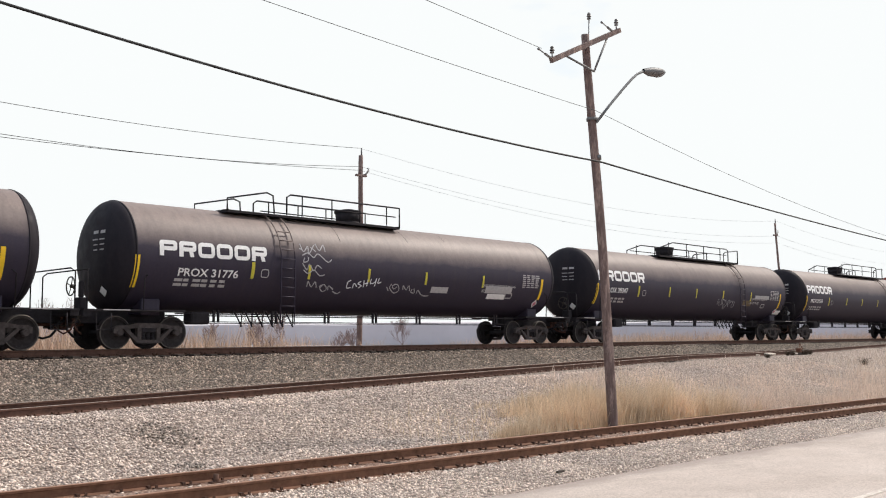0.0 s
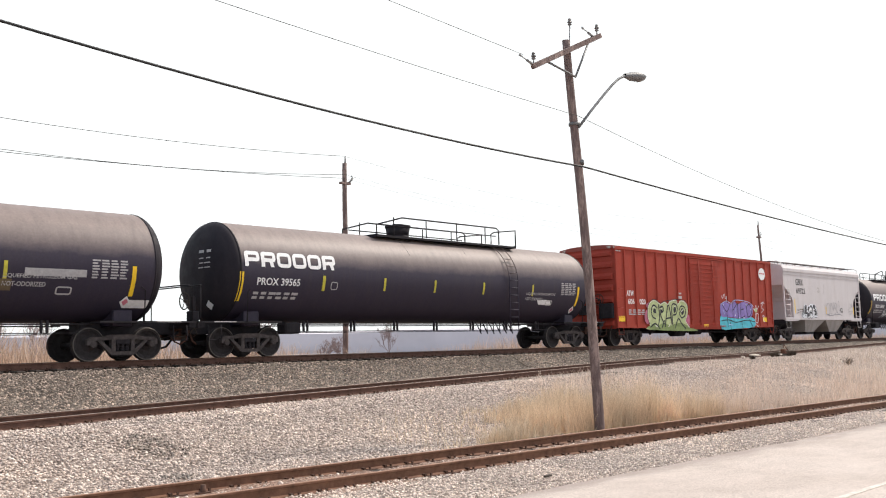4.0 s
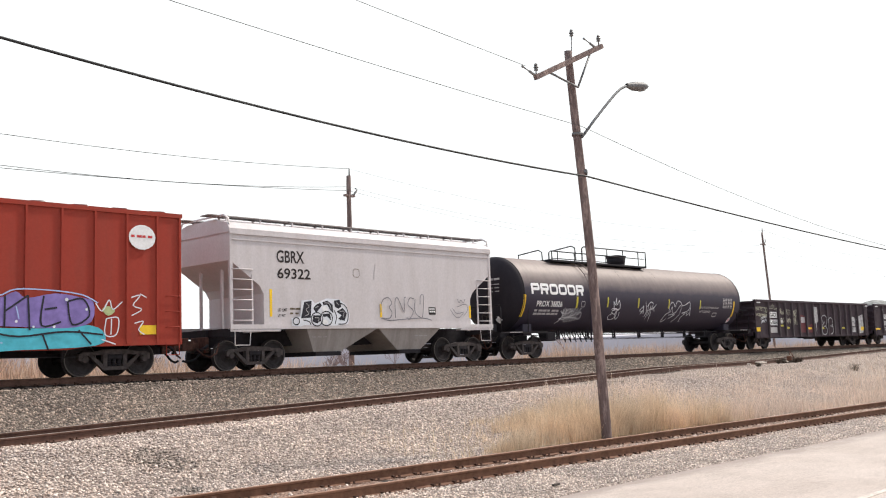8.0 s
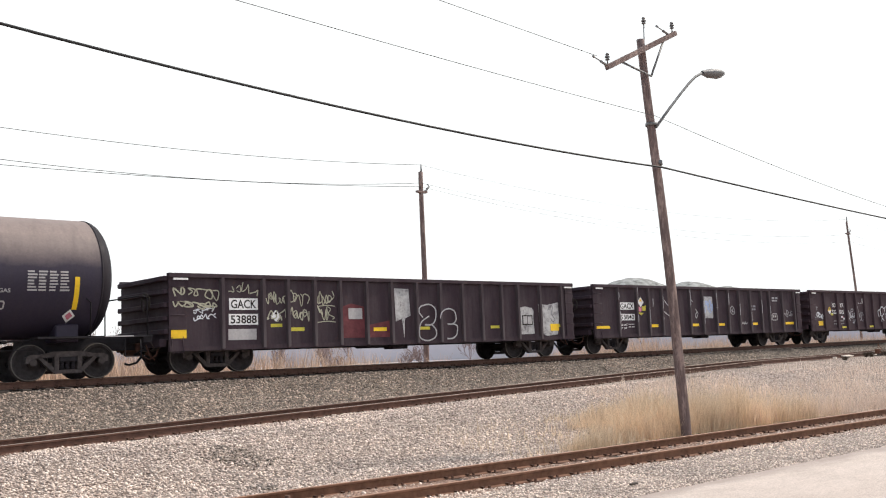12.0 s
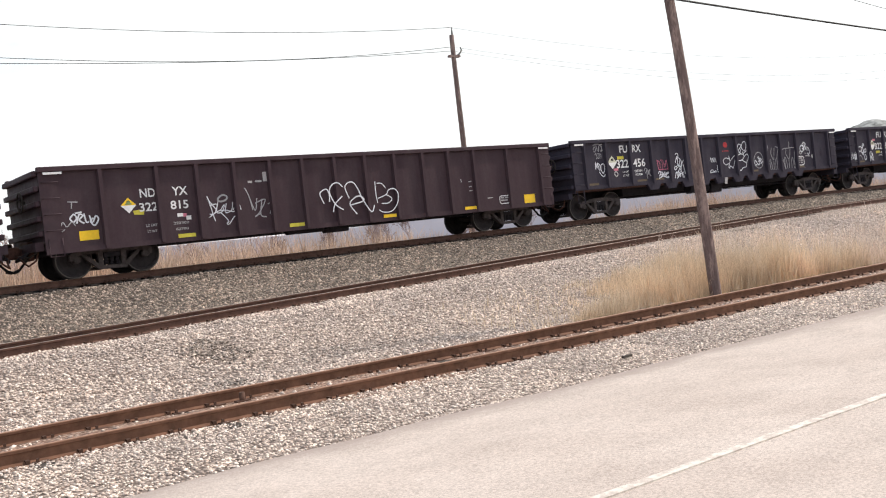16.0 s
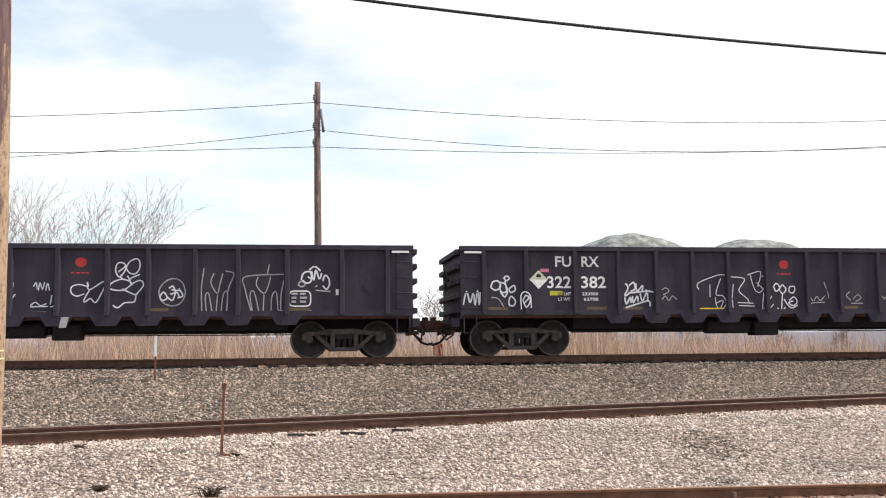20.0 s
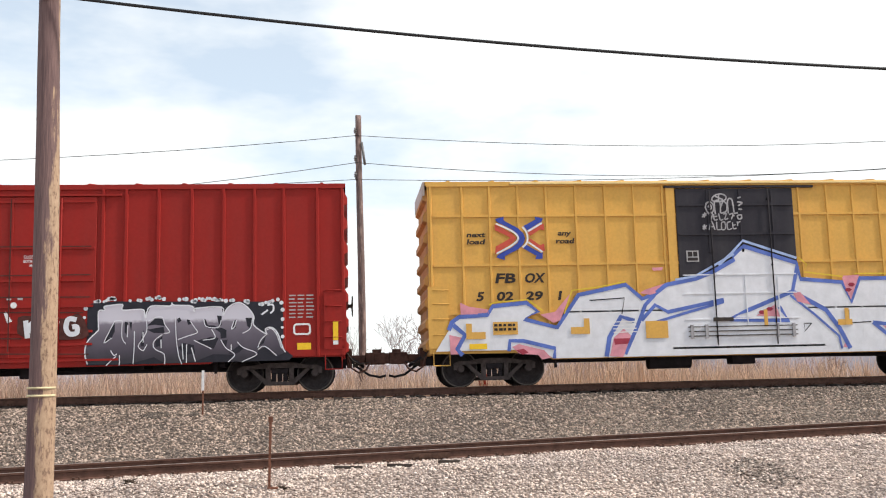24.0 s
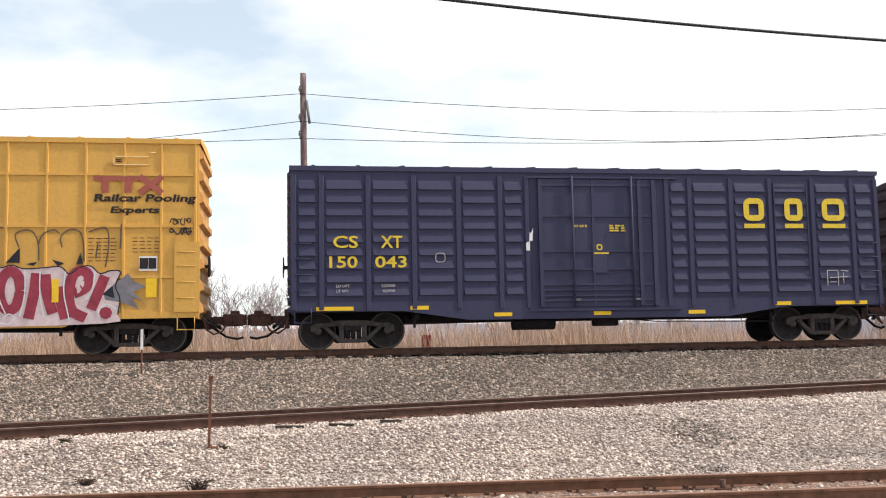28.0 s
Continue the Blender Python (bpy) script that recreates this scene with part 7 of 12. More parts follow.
    shape("graffiti", smooth_line(((5.14, 1.83), (5.34, 1.89), (5.36, 1.67), (5.14, 1.58)), 3, True), car, "spray_dark", Y - 0.0075)
    shape("graffiti", smooth_line(((5.86, 1.77), (6.1, 1.82), (6.14, 1.58), (5.91, 1.49)), 3, True), car, "spray_dark", Y - 0.0075)
    shape("graffiti", smooth_line(((10.12, 1.5), (11.04, 1.36), (12.52, 1.32), (13.83, 1.4), (14.27, 1.14), (14, 0.84), (11.89, 0.76), (10.18, 0.74)), 3, True), car, "spray_cyan", Y)
    shape("graffiti", smooth_line(((10.13, 2.04), (10.36, 2.15), (10.79, 2.22), (11.36, 2.1), (11.81, 2.28), (12.1, 2.11), (12.86, 2.25), (13.55, 2.16), (13.93, 2.03), (13.87, 1.49), (13.13, 1.32), (11.92, 1.36), (11.04, 1.4), (10.17, 1.44)), 3, True), car, "spray_purple", Y - 0.002)
    strokes(car, "spray_dark", 0.05, Y - 0.006, (((10.33, 2.09), (10.82, 1.69), (11.27, 2.14)), ((10.82, 1.69), (10.91, 0.87)), ((11.54, 2.17), (11.53, 1.36)), ((11.55, 1.77), (12.13, 2.18)), ((12.13, 2.18), (12.18, 1.27)), ((12.55, 2.18), (12.49, 1.4), (13.02, 1.49)), ((12.57, 1.82), (12.91, 1.87)), ((13.2, 2.04), (13.64, 2.11), (13.81, 1.66), (13.33, 1.42), (13.2, 2.04)), ((10.16, 1.2), (11.04, 1.24), (11.91, 1.11), (13.13, 1.23), (14.21, 1.14)), ((11.18, 1.11), (11.25, 0.74)), ((12.51, 1.19), (12.68, 0.75)), ((13.51, 1.27), (13.87, 0.88)),))
    strokes(car, "spray_sky", 0.035, Y - 0.0085, (((10.14, 2.08), (10.79, 2.28), (11.36, 2.16), (11.84, 2.34), (12.87, 2.32), (13.62, 2.22), (14.06, 2.01)), ((11.03, 0.99), (11.49, 0.95)), ((10.43, 1.8), (10.54, 1.56)), ((11.82, 1.9), (11.9, 1.57)),))
    for x, z, r in ((13.17, 2.09, 0.048), (11.83, 1.5, 0.04), (12.83, 1.36, 0.04), (10.44, 2.09, 0.04), (13.73, 1.83, 0.04), (12.28, 1.36, 0.032),):
        shape("graffiti", [(x + r * math.cos(0.7854 * k), z + r * math.sin(0.7854 * k)) for k in range(8)], car, "spray_white", Y - 0.011)
    strokes(car, "spray_white", 0.032, Y - 0.007, (((10.32, 2.62), (10.4, 2.39), (10.57, 2.66)), ((10.66, 2.67), (10.74, 2.4), (10.91, 2.53), (10.82, 2.3)), ((13.99, 2.01), (14.18, 1.79), (14.39, 2.1), (14.5, 1.84), (14.78, 2.06)), ((14.3, 1.58), (14.66, 1.6), (14.6, 1.14), (14.27, 1.14), (14.3, 1.58)), ((14.46, 1.58), (14.44, 1.14)), ((15.05, 2.18), (15.33, 2.25), (15.11, 1.96), (15.38, 1.85), (15.06, 1.67)), ((15.33, 2.29), (15.53, 2.19)), ((15.15, 1.45), (15.43, 1.51), (15.28, 1.27), (15.47, 1.13)), ((14.17, 1.01), (14.59, 0.87)),))
    shape("graffiti", smooth_line(((14.18, 1.84), (14.38, 1.93), (14.57, 1.8), (14.36, 1.66)), 3, True), car, "spray_lime", Y - 0.005)
    patch("chalk_mark", 5.69, 6.01, 2.31, 2.45, car, "letter_dull", y=Y)
    patch("chalk_mark", 5.74, 5.97, 2.54, 2.62, car, "letter_dull", y=Y)
    part("brake_platform", boxes((-0.34, -0.06, -1.0, 1.0, 1.12, 1.16), (-0.2, -0.02, -1.45, -0.7, 1.3, 2.0), (-0.26, -0.02, -0.35, 0.4, 1.5, 1.95), bevel=0.015), M["under"], car)
    bars("stencil", 0.05, 0.5, 4.42, 4.5, 1, 3, car, "letter_dull", seed=7, y=SIDE - 0.05)
    return car


red_boxcar()


def maroon_boxcar():
    L = 16.38
    car = railcar("box_car", 225.08, "rust red box car with a chrome and black painted piece", "box car")
    z0, z1 = 0.86, 5.34
    box_body(car, L, z0, z1, "crimson", "crimson", (0.06, 0.62, 1.45, 2.24, 3.05, 3.84, 4.63, 5.4, 5.95, 10.3, 10.87, 11.67, 12.5, 13.3, 14.08, 14.82, 15.68, L - 0.06), sill=((0.0, 0.9), (0.0, 1.05), (L, 1.05), (L, 0.9), (L - 3.2, 0.86), (L - 3.4, 0.74), (3.4, 0.74), (3.2, 0.86)))
    door_panel(car, 6.3, 10.15, 0.98, 5.02, "crimson", (1.3, 1.62, 2.25, 2.9, 3.72, 4.9), (6.99, 8.1), name="door")
    running_gear(car, L, 1.7, 0.8, 0.88, 0.98)
    end_ladders(car, L, "crimson", z0, (1.35, 1.75, 2.15, 2.55), (1.35, 1.75, 2.15, 2.55))
    part("ladder_panel", boxes((-0.02, 0.5, SIDE - 0.05, SIDE - 0.02, 1.05, 2.75)), M["crimson"], car)
    part("ladder_panel", boxes((L - 0.55, L + 0.02, SIDE - 0.05, SIDE - 0.02, 1.05, 2.5)), M["crimson"], car)
    hand_brake(car, L + 0.06, -0.7, 2.2, 1)
    for w, x0, x1, za, zb in (("NO", 0.83, 1.28, 2.5, 2.84), ("KL", 1.64, 2.01, 2.5, 2.84), ("57", 0.84, 1.21, 1.95, 2.29), ("06", 1.62, 2.0, 1.95, 2.29), ("28", 2.5, 2.88, 1.95, 2.29), ("LD LMT", 0.84, 1.2, 1.78, 1.86), ("LT WT", 0.84, 1.12, 1.62, 1.7)):
        lettering(w, x0, x1, za, zb, car, y=SIDE - 0.008)
    ring_shape(3.3, 3.6, 1.92, 2.22, 0.025, car, "letter_white", SIDE - 0.008, name="stencil_box")
    for x in (3.42, 5.95, 0.24, L - 0.32):
        yy = SIDE - 0.058 if 0.5 < x < L - 1 else SIDE - 0.066
        patch("reflector", x, x + 0.13, 1.27, 1.76, car, "reflector", y=yy)
        patch("reflector", x, x + 0.13, 1.16, 1.262, car, "letter_white", y=yy)
    patch("reflector", 0.78, 1.2, 1.0, 1.18, car, "reflector", y=SIDE - 0.02)
    patch("reflector", 15.15, 15.5, 1.05, 1.22, car, "reflector", y=SIDE - 0.02)
    strokes(car, "letter_dull", 0.03, SIDE - 0.058, (((2.32, 3.25), (2.38, 3.25)), ((2.32, 3.18), (2.39, 3.18)), ((2.42, 2.98), (2.52, 3.04), (2.59, 3.34), (2.64, 3.39), (2.69, 3.14)), ((2.51, 3.17), (2.72, 3.21)), ((3.13, 3.31), (3.22, 3.14), (3.34, 3.17), (3.39, 3.4)), ((3.39, 3.4), (3.44, 3.15)), ((3.95, 3.17), (4.04, 3.38), (4.14, 3.2)), ((4.14, 3.2), (4.26, 3.41)), ((4.93, 3.39), (4.83, 3.39), (4.77, 3.24), (4.9, 3.19), (4.81, 3.04), (4.72, 3.14)), ((4.77, 3.27), (5.15, 3.01)), ((5.16, 3.31), (5.26, 3.32)), ((5.16, 3.23), (5.26, 3.25)), ((4.99, 2.46), (4.99, 2.38)),))
    lettering("OTHER", 4.73, 5.22, 2.78, 2.99, car, "letter_dull", y=SIDE - 0.058)
    lettering("SIDE!", 4.78, 5.3, 2.55, 2.76, car, "letter_dull", y=SIDE - 0.058)
    lettering("CLOSE AND LOCK", 8.4, 9.2, 3.46, 3.54, car, y=SIDE - 0.056)
    lettering("BOTH DOORS BEFORE", 8.4, 9.2, 3.35, 3.43, car, y=SIDE - 0.056)
    lettering("MOVING CAR", 8.55, 9.05, 3.24, 3.32, car, y=SIDE - 0.056)
    shape("graffiti", smooth_line(((8.32, 1.85), (8.45, 2.03), (9.4, 1.94), (9.77, 2.06), (9.98, 1.74), (9.89, 1.43), (8.48, 1.49)), 3, True), car, "rust_dark", SIDE - 0.088)
    strokes(car, "rust_dark", 0.028, SIDE - 0.0945, (((6.45, 3.76), (10.04, 3.75)), ((6.47, 2.51), (10.04, 2.47)), ((6.46, 3.03), (10.04, 3.03)), ((6.38, 1.13), (10.04, 1.05)), ((6.28, 5.06), (6.35, 1.06)), ((7.11, 2.13), (9.89, 2.08)), ((8.07, 4.98), (8.11, 1.15)), ((6.49, 1.51), (8.42, 1.46)),))
    strokes(car, "spray_white", 0.125, SIDE - 0.094, (((8.51, 1.91), (8.57, 1.47)), ((8.8, 1.96), (8.6, 1.72), (8.89, 1.49)), ((9.05, 1.5), (8.99, 1.9), (9.2, 1.96), (9.26, 1.81), (9.05, 1.71)), ((9.73, 1.9), (9.54, 1.93), (9.48, 1.72), (9.57, 1.56), (9.74, 1.58), (9.74, 1.73), (9.63, 1.73)),))
    Y = SIDE - 0.058
    shape("graffiti", ((9.98, 2.28), (10.16, 2.32), (10.64, 2.35), (13.42, 2.3), (14.8, 2.28), (14.81, 1.32), (14.72, 1.17), (15.05, 0.89), (14.94, 0.79), (9.98, 0.77), (9.97, 1.3)), car, "spray_dark", Y)
    shape("graffiti", ((10.01, 0.8), (9.94, 1.07), (10, 1.36), (10.22, 1.6), (10.26, 1.67), (10.25, 2.1), (10.4, 2.13), (10.38, 2.22), (10.52, 2.25), (10.83, 2.27), (10.83, 2.13), (11.3, 2.14), (11.37, 2.05), (11.4, 1.93), (11.51, 2.21), (11.99, 2.21), (12.04, 2.29), (12.1, 2.23), (12.53, 2.2), (12.6, 2.05), (12.63, 2.14), (13.27, 2.16), (13.3, 1.95), (13.43, 2.15), (13.68, 2.27), (13.91, 2.15), (14.07, 1.91), (14.07, 1.69), (14.37, 1.47), (14.36, 1.59), (14.52, 1.62), (14.67, 1.47), (14.79, 1.12), (14.86, 0.99), (14.64, 0.9), (14.35, 1.14), (14.2, 1.06), (14.12, 0.91), (13.78, 0.76), (13.5, 0.84), (13.6, 0.96), (13.05, 0.98), (12.63, 0.81), (12.3, 0.78), (11.88, 0.78), (11.61, 0.94), (11.13, 0.81), (10.78, 0.78), (10.49, 0.79)), car, "spray_fade", Y - 0.003)
    shape("graffiti", ((10.65, 1.86), (10.52, 1.6), (10.4, 1.32), (10.58, 1.44), (10.65, 1.6)), car, "spray_dark", Y - 0.0065)
    shape("graffiti", ((10.89, 1.84), (10.97, 1.82), (10.96, 1.51), (10.89, 1.57)), car, "spray_dark", Y - 0.0065)
    shape("graffiti", ((11, 1.84), (11.07, 1.82), (11.05, 1.57)), car, "spray_dark", Y - 0.0065)
    shape("graffiti", ((11.29, 1.42), (11.36, 1.63), (11.37, 1.22), (11.29, 1.22)), car, "spray_dark", Y - 0.0065)
    shape("graffiti", ((11.43, 1.72), (11.63, 1.91), (11.81, 1.9), (11.88, 1.71), (11.61, 1.75)), car, "spray_dark", Y - 0.0065)
    shape("graffiti", ((11.43, 1.63), (11.84, 1.69), (11.87, 1.54), (11.61, 1.54)), car, "spray_dark", Y - 0.0065)
    shape("graffiti", ((11.64, 1.34), (11.82, 1.46), (11.79, 1.22), (11.65, 1.19)), car, "spray_dark", Y - 0.0065)
    shape("graffiti", ((12.16, 1.87), (12.23, 1.92), (12.28, 1.84), (12.2, 1.78)), car, "spray_dark", Y - 0.0065)
    shape("graffiti", ((12.4, 1.87), (12.49, 1.85), (12.54, 1.76), (12.44, 1.73)), car, "spray_dark", Y - 0.0065)
    shape("graffiti", ((12.83, 1.86), (12.87, 1.86), (12.93, 1.71), (13.1, 1.7), (13.21, 1.61), (12.9, 1.64)), car, "spray_dark", Y - 0.0065)
    shape("graffiti", ((13.15, 1.95), (13.27, 1.94), (13.27, 1.7), (13.21, 1.67)), car, "spray_dark", Y - 0.0065)
    shape("graffiti", ((12.62, 1.32), (13.02, 1.42), (13.2, 1.39), (13.08, 1.12), (12.82, 1.22)), car, "spray_dark", Y - 0.0065)
    shape("graffiti", ((13.23, 1.31), (13.42, 1.34), (13.38, 1.16)), car, "spray_dark", Y - 0.0065)
    shape("graffiti", ((13.58, 1.81), (13.64, 1.85), (13.62, 1.64), (13.53, 1.58)), car, "spray_dark", Y - 0.0065)
    shape("graffiti", ((13.86, 1.88), (14.03, 1.88), (13.98, 1.61), (13.91, 1.67)), car, "spray_dark", Y - 0.0065)
    shape("graffiti", ((13.44, 0.99), (13.74, 1.22), (13.81, 1.1), (13.66, 0.99)), car, "spray_dark", Y - 0.0065)
    shape("graffiti", ((14.17, 1.14), (14.37, 1.42), (14.32, 1.23)), car, "spray_dark", Y - 0.0065)
    shape("graffiti", ((13.11, 1.61), (13.27, 1.64), (13.39, 1.58), (13.39, 1.39), (13.25, 1.37), (13.24, 1.52)), car, "spray_dark", Y - 0.0065)
    shape("graffiti", ((12.21, 1.16), (12.32, 1.28), (12.59, 1.22), (12.62, 1.01), (12.36, 0.98)), car, "spray_dark", Y - 0.0065)
    strokes(car, "spray_white", 0.032, Y - 0.009, (((10.01, 0.8), (9.94, 1.07), (10, 1.36), (10.22, 1.6), (10.26, 1.67), (10.25, 2.1), (10.4, 2.13), (10.38, 2.22), (10.52, 2.25), (10.83, 2.27), (10.83, 2.13), (11.3, 2.14), (11.37, 2.05), (11.4, 1.93), (11.51, 2.21), (11.99, 2.21), (12.04, 2.29), (12.1, 2.23), (12.53, 2.2), (12.6, 2.05), (12.63, 2.14), (13.27, 2.16), (13.3, 1.95), (13.43, 2.15), (13.68, 2.27), (13.91, 2.15), (14.07, 1.91), (14.07, 1.69), (14.37, 1.47), (14.36, 1.59), (14.52, 1.62), (14.67, 1.47), (14.79, 1.12), (14.86, 0.99)),))
    strokes(car, "spray_white", 0.022, Y - 0.009, (((10.65, 1.86), (10.52, 1.6), (10.4, 1.32), (10.58, 1.44)), ((10.65, 1.86), (10.82, 1.87)), ((10.83, 1.85), (10.83, 1.45), (10.93, 1.28)), ((11.13, 1.6), (11.13, 1.16), (11.11, 0.79)), ((11.42, 1.87), (11.43, 1.6), (11.32, 1.38), (11.23, 1.22), (11.35, 1.11), (11.44, 1.26)), ((11.46, 1.84), (11.66, 1.94)), ((11.66, 1.94), (11.81, 1.93), (11.87, 1.75), (11.99, 1.56), (11.85, 1.53)), ((11.81, 1.5), (11.65, 1.38), (11.59, 1.26), (11.65, 1.13), (11.86, 1.01), (11.88, 0.76)), ((12.13, 1.93), (12.15, 1.46), (12.21, 1.01), (12.3, 0.75)), ((12.49, 1.83), (12.61, 1.65), (12.67, 1.53), (12.47, 1.46), (12.2, 1.37)), ((12.83, 1.86), (12.89, 1.68), (13.18, 1.65), (13.26, 1.83)), ((12.59, 1.34), (12.82, 1.22), (13.02, 1.12)), ((13.02, 1.61), (13.11, 1.39), (12.82, 1.34)), ((13.25, 1.34), (13.38, 1.13), (13.6, 0.96), (13.43, 0.78)), ((13.58, 1.81), (13.51, 1.61), (13.59, 1.66), (13.64, 1.84)), ((13.79, 1.49), (13.98, 1.61), (14.04, 1.88)), ((13.66, 1.28), (13.81, 1.13), (14.09, 1.02), (14.12, 0.93), (13.78, 0.78)), ((14.41, 1.47), (14.25, 1.32), (14.17, 1.12)), ((14.18, 1.08), (14.35, 1.15), (14.64, 0.91)), ((14.38, 1.56), (14.52, 1.59), (14.65, 1.42), (14.76, 1.09)),))
    strokes(car, "spray_white", 0.024, Y - 0.010, (((12.3, 1.26), (12.33, 0.87)), ((12.41, 1.24), (12.41, 0.78)), ((12.53, 1.16), (12.63, 0.81)), ((10.78, 1.01), (10.78, 0.76)), ((10.56, 1.13), (10.64, 1.01), (10.72, 1.04)), ((10.69, 0.98), (10.46, 0.76)), ((10.97, 1.75), (10.96, 1.45)), ((11.78, 1.37), (11.79, 1.16)), ((13.51, 1.22), (13.51, 1.07)), ((11.34, 1.57), (11.35, 1.31)),))
    strokes(car, "spray_white", 0.045, Y - 0.008, (((14.26, 1.95), (14.42, 2.07)), ((14.4, 2.19), (14.54, 2.2), (14.56, 2.07), (14.48, 1.98)),))
    for x, z, r in ((10.16, 2.35, 0.039), (10.26, 2.36, 0.051), (10.37, 2.35, 0.037), (10.49, 2.41, 0.056), (10.56, 2.43, 0.05), (10.64, 2.4, 0.045), (11.01, 2.36, 0.04), (11.21, 2.37, 0.045), (11.43, 2.4, 0.049), (11.54, 2.38, 0.05), (11.65, 2.42, 0.04), (11.74, 2.41, 0.043), (11.84, 2.39, 0.054), (12.22, 2.37, 0.051), (12.33, 2.38, 0.042), (12.54, 2.32, 0.049), (12.62, 2.35, 0.055), (12.71, 2.39, 0.038), (12.79, 2.36, 0.057), (12.91, 2.39, 0.042), (13.03, 2.36, 0.036), (13.14, 2.34, 0.044), (13.22, 2.36, 0.037), (13.37, 2.32, 0.057), (13.49, 2.33, 0.042), (13.86, 2.3, 0.051), (13.92, 2.26, 0.043), (14.22, 2.22, 0.043), (14.37, 2.26, 0.043), (14.48, 2.28, 0.039), (14.67, 2.33, 0.05), (14.76, 2.25, 0.055), (14.79, 2.07, 0.055), (14.79, 1.83, 0.051), (14.78, 1.62, 0.037), (14.79, 1.39, 0.049), (9.94, 2.18, 0.056), (9.91, 1.96, 0.042), (9.92, 1.67, 0.041), (10.22, 2.36, 0.049), (10.43, 2.37, 0.039), (10.55, 2.41, 0.048), (10.62, 2.43, 0.044), (11.27, 2.36, 0.046), (11.49, 2.42, 0.044), (11.71, 2.44, 0.054), (12.39, 2.38, 0.058), (12.6, 2.31, 0.048), (12.85, 2.34, 0.045), (12.97, 2.39, 0.04), (13.09, 2.37, 0.056), (13.2, 2.34, 0.038), (13.28, 2.34, 0.037), (13.55, 2.33, 0.052), (13.92, 2.31, 0.049), (14.28, 2.22, 0.057), (14.44, 2.26, 0.049), (14.54, 2.3, 0.048),):
        shape("graffiti", [(x + r * math.cos(0.7854 * k), z + r * math.sin(0.7854 * k)) for k in range(8)], car, "spray_white", Y - 0.006)
    # old scraped patches low on the panels
    S = SIDE - 0.012
    shape("scrape", ((0.79, 1.29), (1.22, 1.61), (1.4, 1.57), (1.37, 1.28), (1.56, 1.23), (1.29, 0.99), (1.14, 1.18), (0.82, 1.11)), car, "scraped", S - 0)
    shape("scrape", ((1.92, 1.57), (2.47, 1.86), (2.62, 1.77), (2.76, 1.86), (2.96, 1.57), (3.16, 1.18), (3.07, 0.99), (2.73, 1.28), (2.3, 1.42), (2.02, 1.35)), car, "scraped", S - 0.0006)
    shape("scrape", ((3.24, 1.57), (3.43, 1.82), (4.05, 1.82), (4.16, 1.38), (3.97, 1.04), (3.78, 1.23), (3.55, 0.99), (3.31, 1.04)), car, "scraped", S - 0.0012)
    shape("scrape", ((4.7, 2.02), (5.35, 2.03), (5.36, 1.63), (4.73, 1.63)), car, "scraped", S - 0.0018)
    shape("scrape", ((4.05, 1.77), (4.41, 1.78), (4.41, 1.6), (4.08, 1.58)), car, "scraped", S - 0.0024)
    shape("scrape", ((4.79, 1.03), (5, 1.31), (5.22, 1.34), (5.39, 1.03)), car, "scraped", S - 0.003)
    strokes(car, "spray_dark", 0.03, S - 0.005, (((0.55, 0.97), (0.74, 1.29), (0.94, 1.51), (1.54, 1.57)), ((1.34, 1.56), (1.33, 1.26), (1.29, 0.97)), ((2.01, 1.68), (1.95, 1.37), (2.59, 1.26), (2.88, 0.91)), ((2.3, 1.57), (2.76, 1.86), (2.62, 1.62), (2.85, 1.36), (3.02, 1.07)), ((3.62, 1.6), (3.97, 1.19), (3.74, 0.87)), ((4.05, 1.87), (4.3, 1.28), (4.21, 0.99)), ((4.49, 1.58), (4.51, 1.28), (4.57, 1.03)), ((4.77, 1.01), (4.96, 1.24), (5.15, 1.44), (5.45, 1.01), (4.77, 1.01)), ((2.12, 1.34), (2.4, 1.39), (2.5, 1.57)), ((3.26, 1.01), (3.55, 0.97), (3.61, 1.38)), ((4.98, 1.19), (5.29, 1.17)),))
    strokes(car, "letter_dull", 0.018, S - 0.006, (((5.63, 1.66), (5.77, 1.49), (5.68, 1.24)), ((2.93, 1.87), (3.12, 1.77), (3.23, 1.87)), ((3.76, 1.77), (3.7, 1.56)), ((4.98, 1.35), (5.13, 1.48), (5.27, 1.39)), ((5.66, 1.09), (5.63, 0.87)), ((3.96, 1.58), (4.06, 1.3), (3.94, 1.09)),))
    bars("stencil", 1.55, 1.93, 1.74, 1.83, 1, 3, car, "letter_dull", seed=962, y=S - 0.007, fill=1.0)
    bars("stencil", 1.62, 1.92, 1.59, 1.66, 1, 3, car, "letter_dull", seed=968, y=S - 0.007, fill=1.0)
    bars("stencil", 3.88, 4.46, 0.89, 0.96, 1, 4, car, "letter_dull", seed=1205, y=S - 0.007, fill=1.0)
    bars("stencil", 4.99, 5.67, 0.76, 0.82, 1, 5, car, "letter_dull", seed=1320, y=S - 0.007, fill=1.0)
    bars("stencil", 4.93, 5.12, 1.39, 1.46, 1, 2, car, "letter_dull", seed=1315, y=S - 0.007, fill=1.0)
    for x, z in ((3.3, 1.3), (3.4, 1.12), (5.85, 1.36)):
        patch("tin_plate", x, x + 0.22, z, z + 0.08, car, "letter_dull", y=SIDE - 0.012)
    bars("stencil", 14.95, 15.6, 1.8, 2.45, 7, 3, car, "letter_dull", seed=33, y=SIDE - 0.009, fill=0.35)
    ring_shape(15.05, 15.5, 1.42, 1.72, 0.05, car, "letter_white", SIDE - 0.009, name="stencil_box")
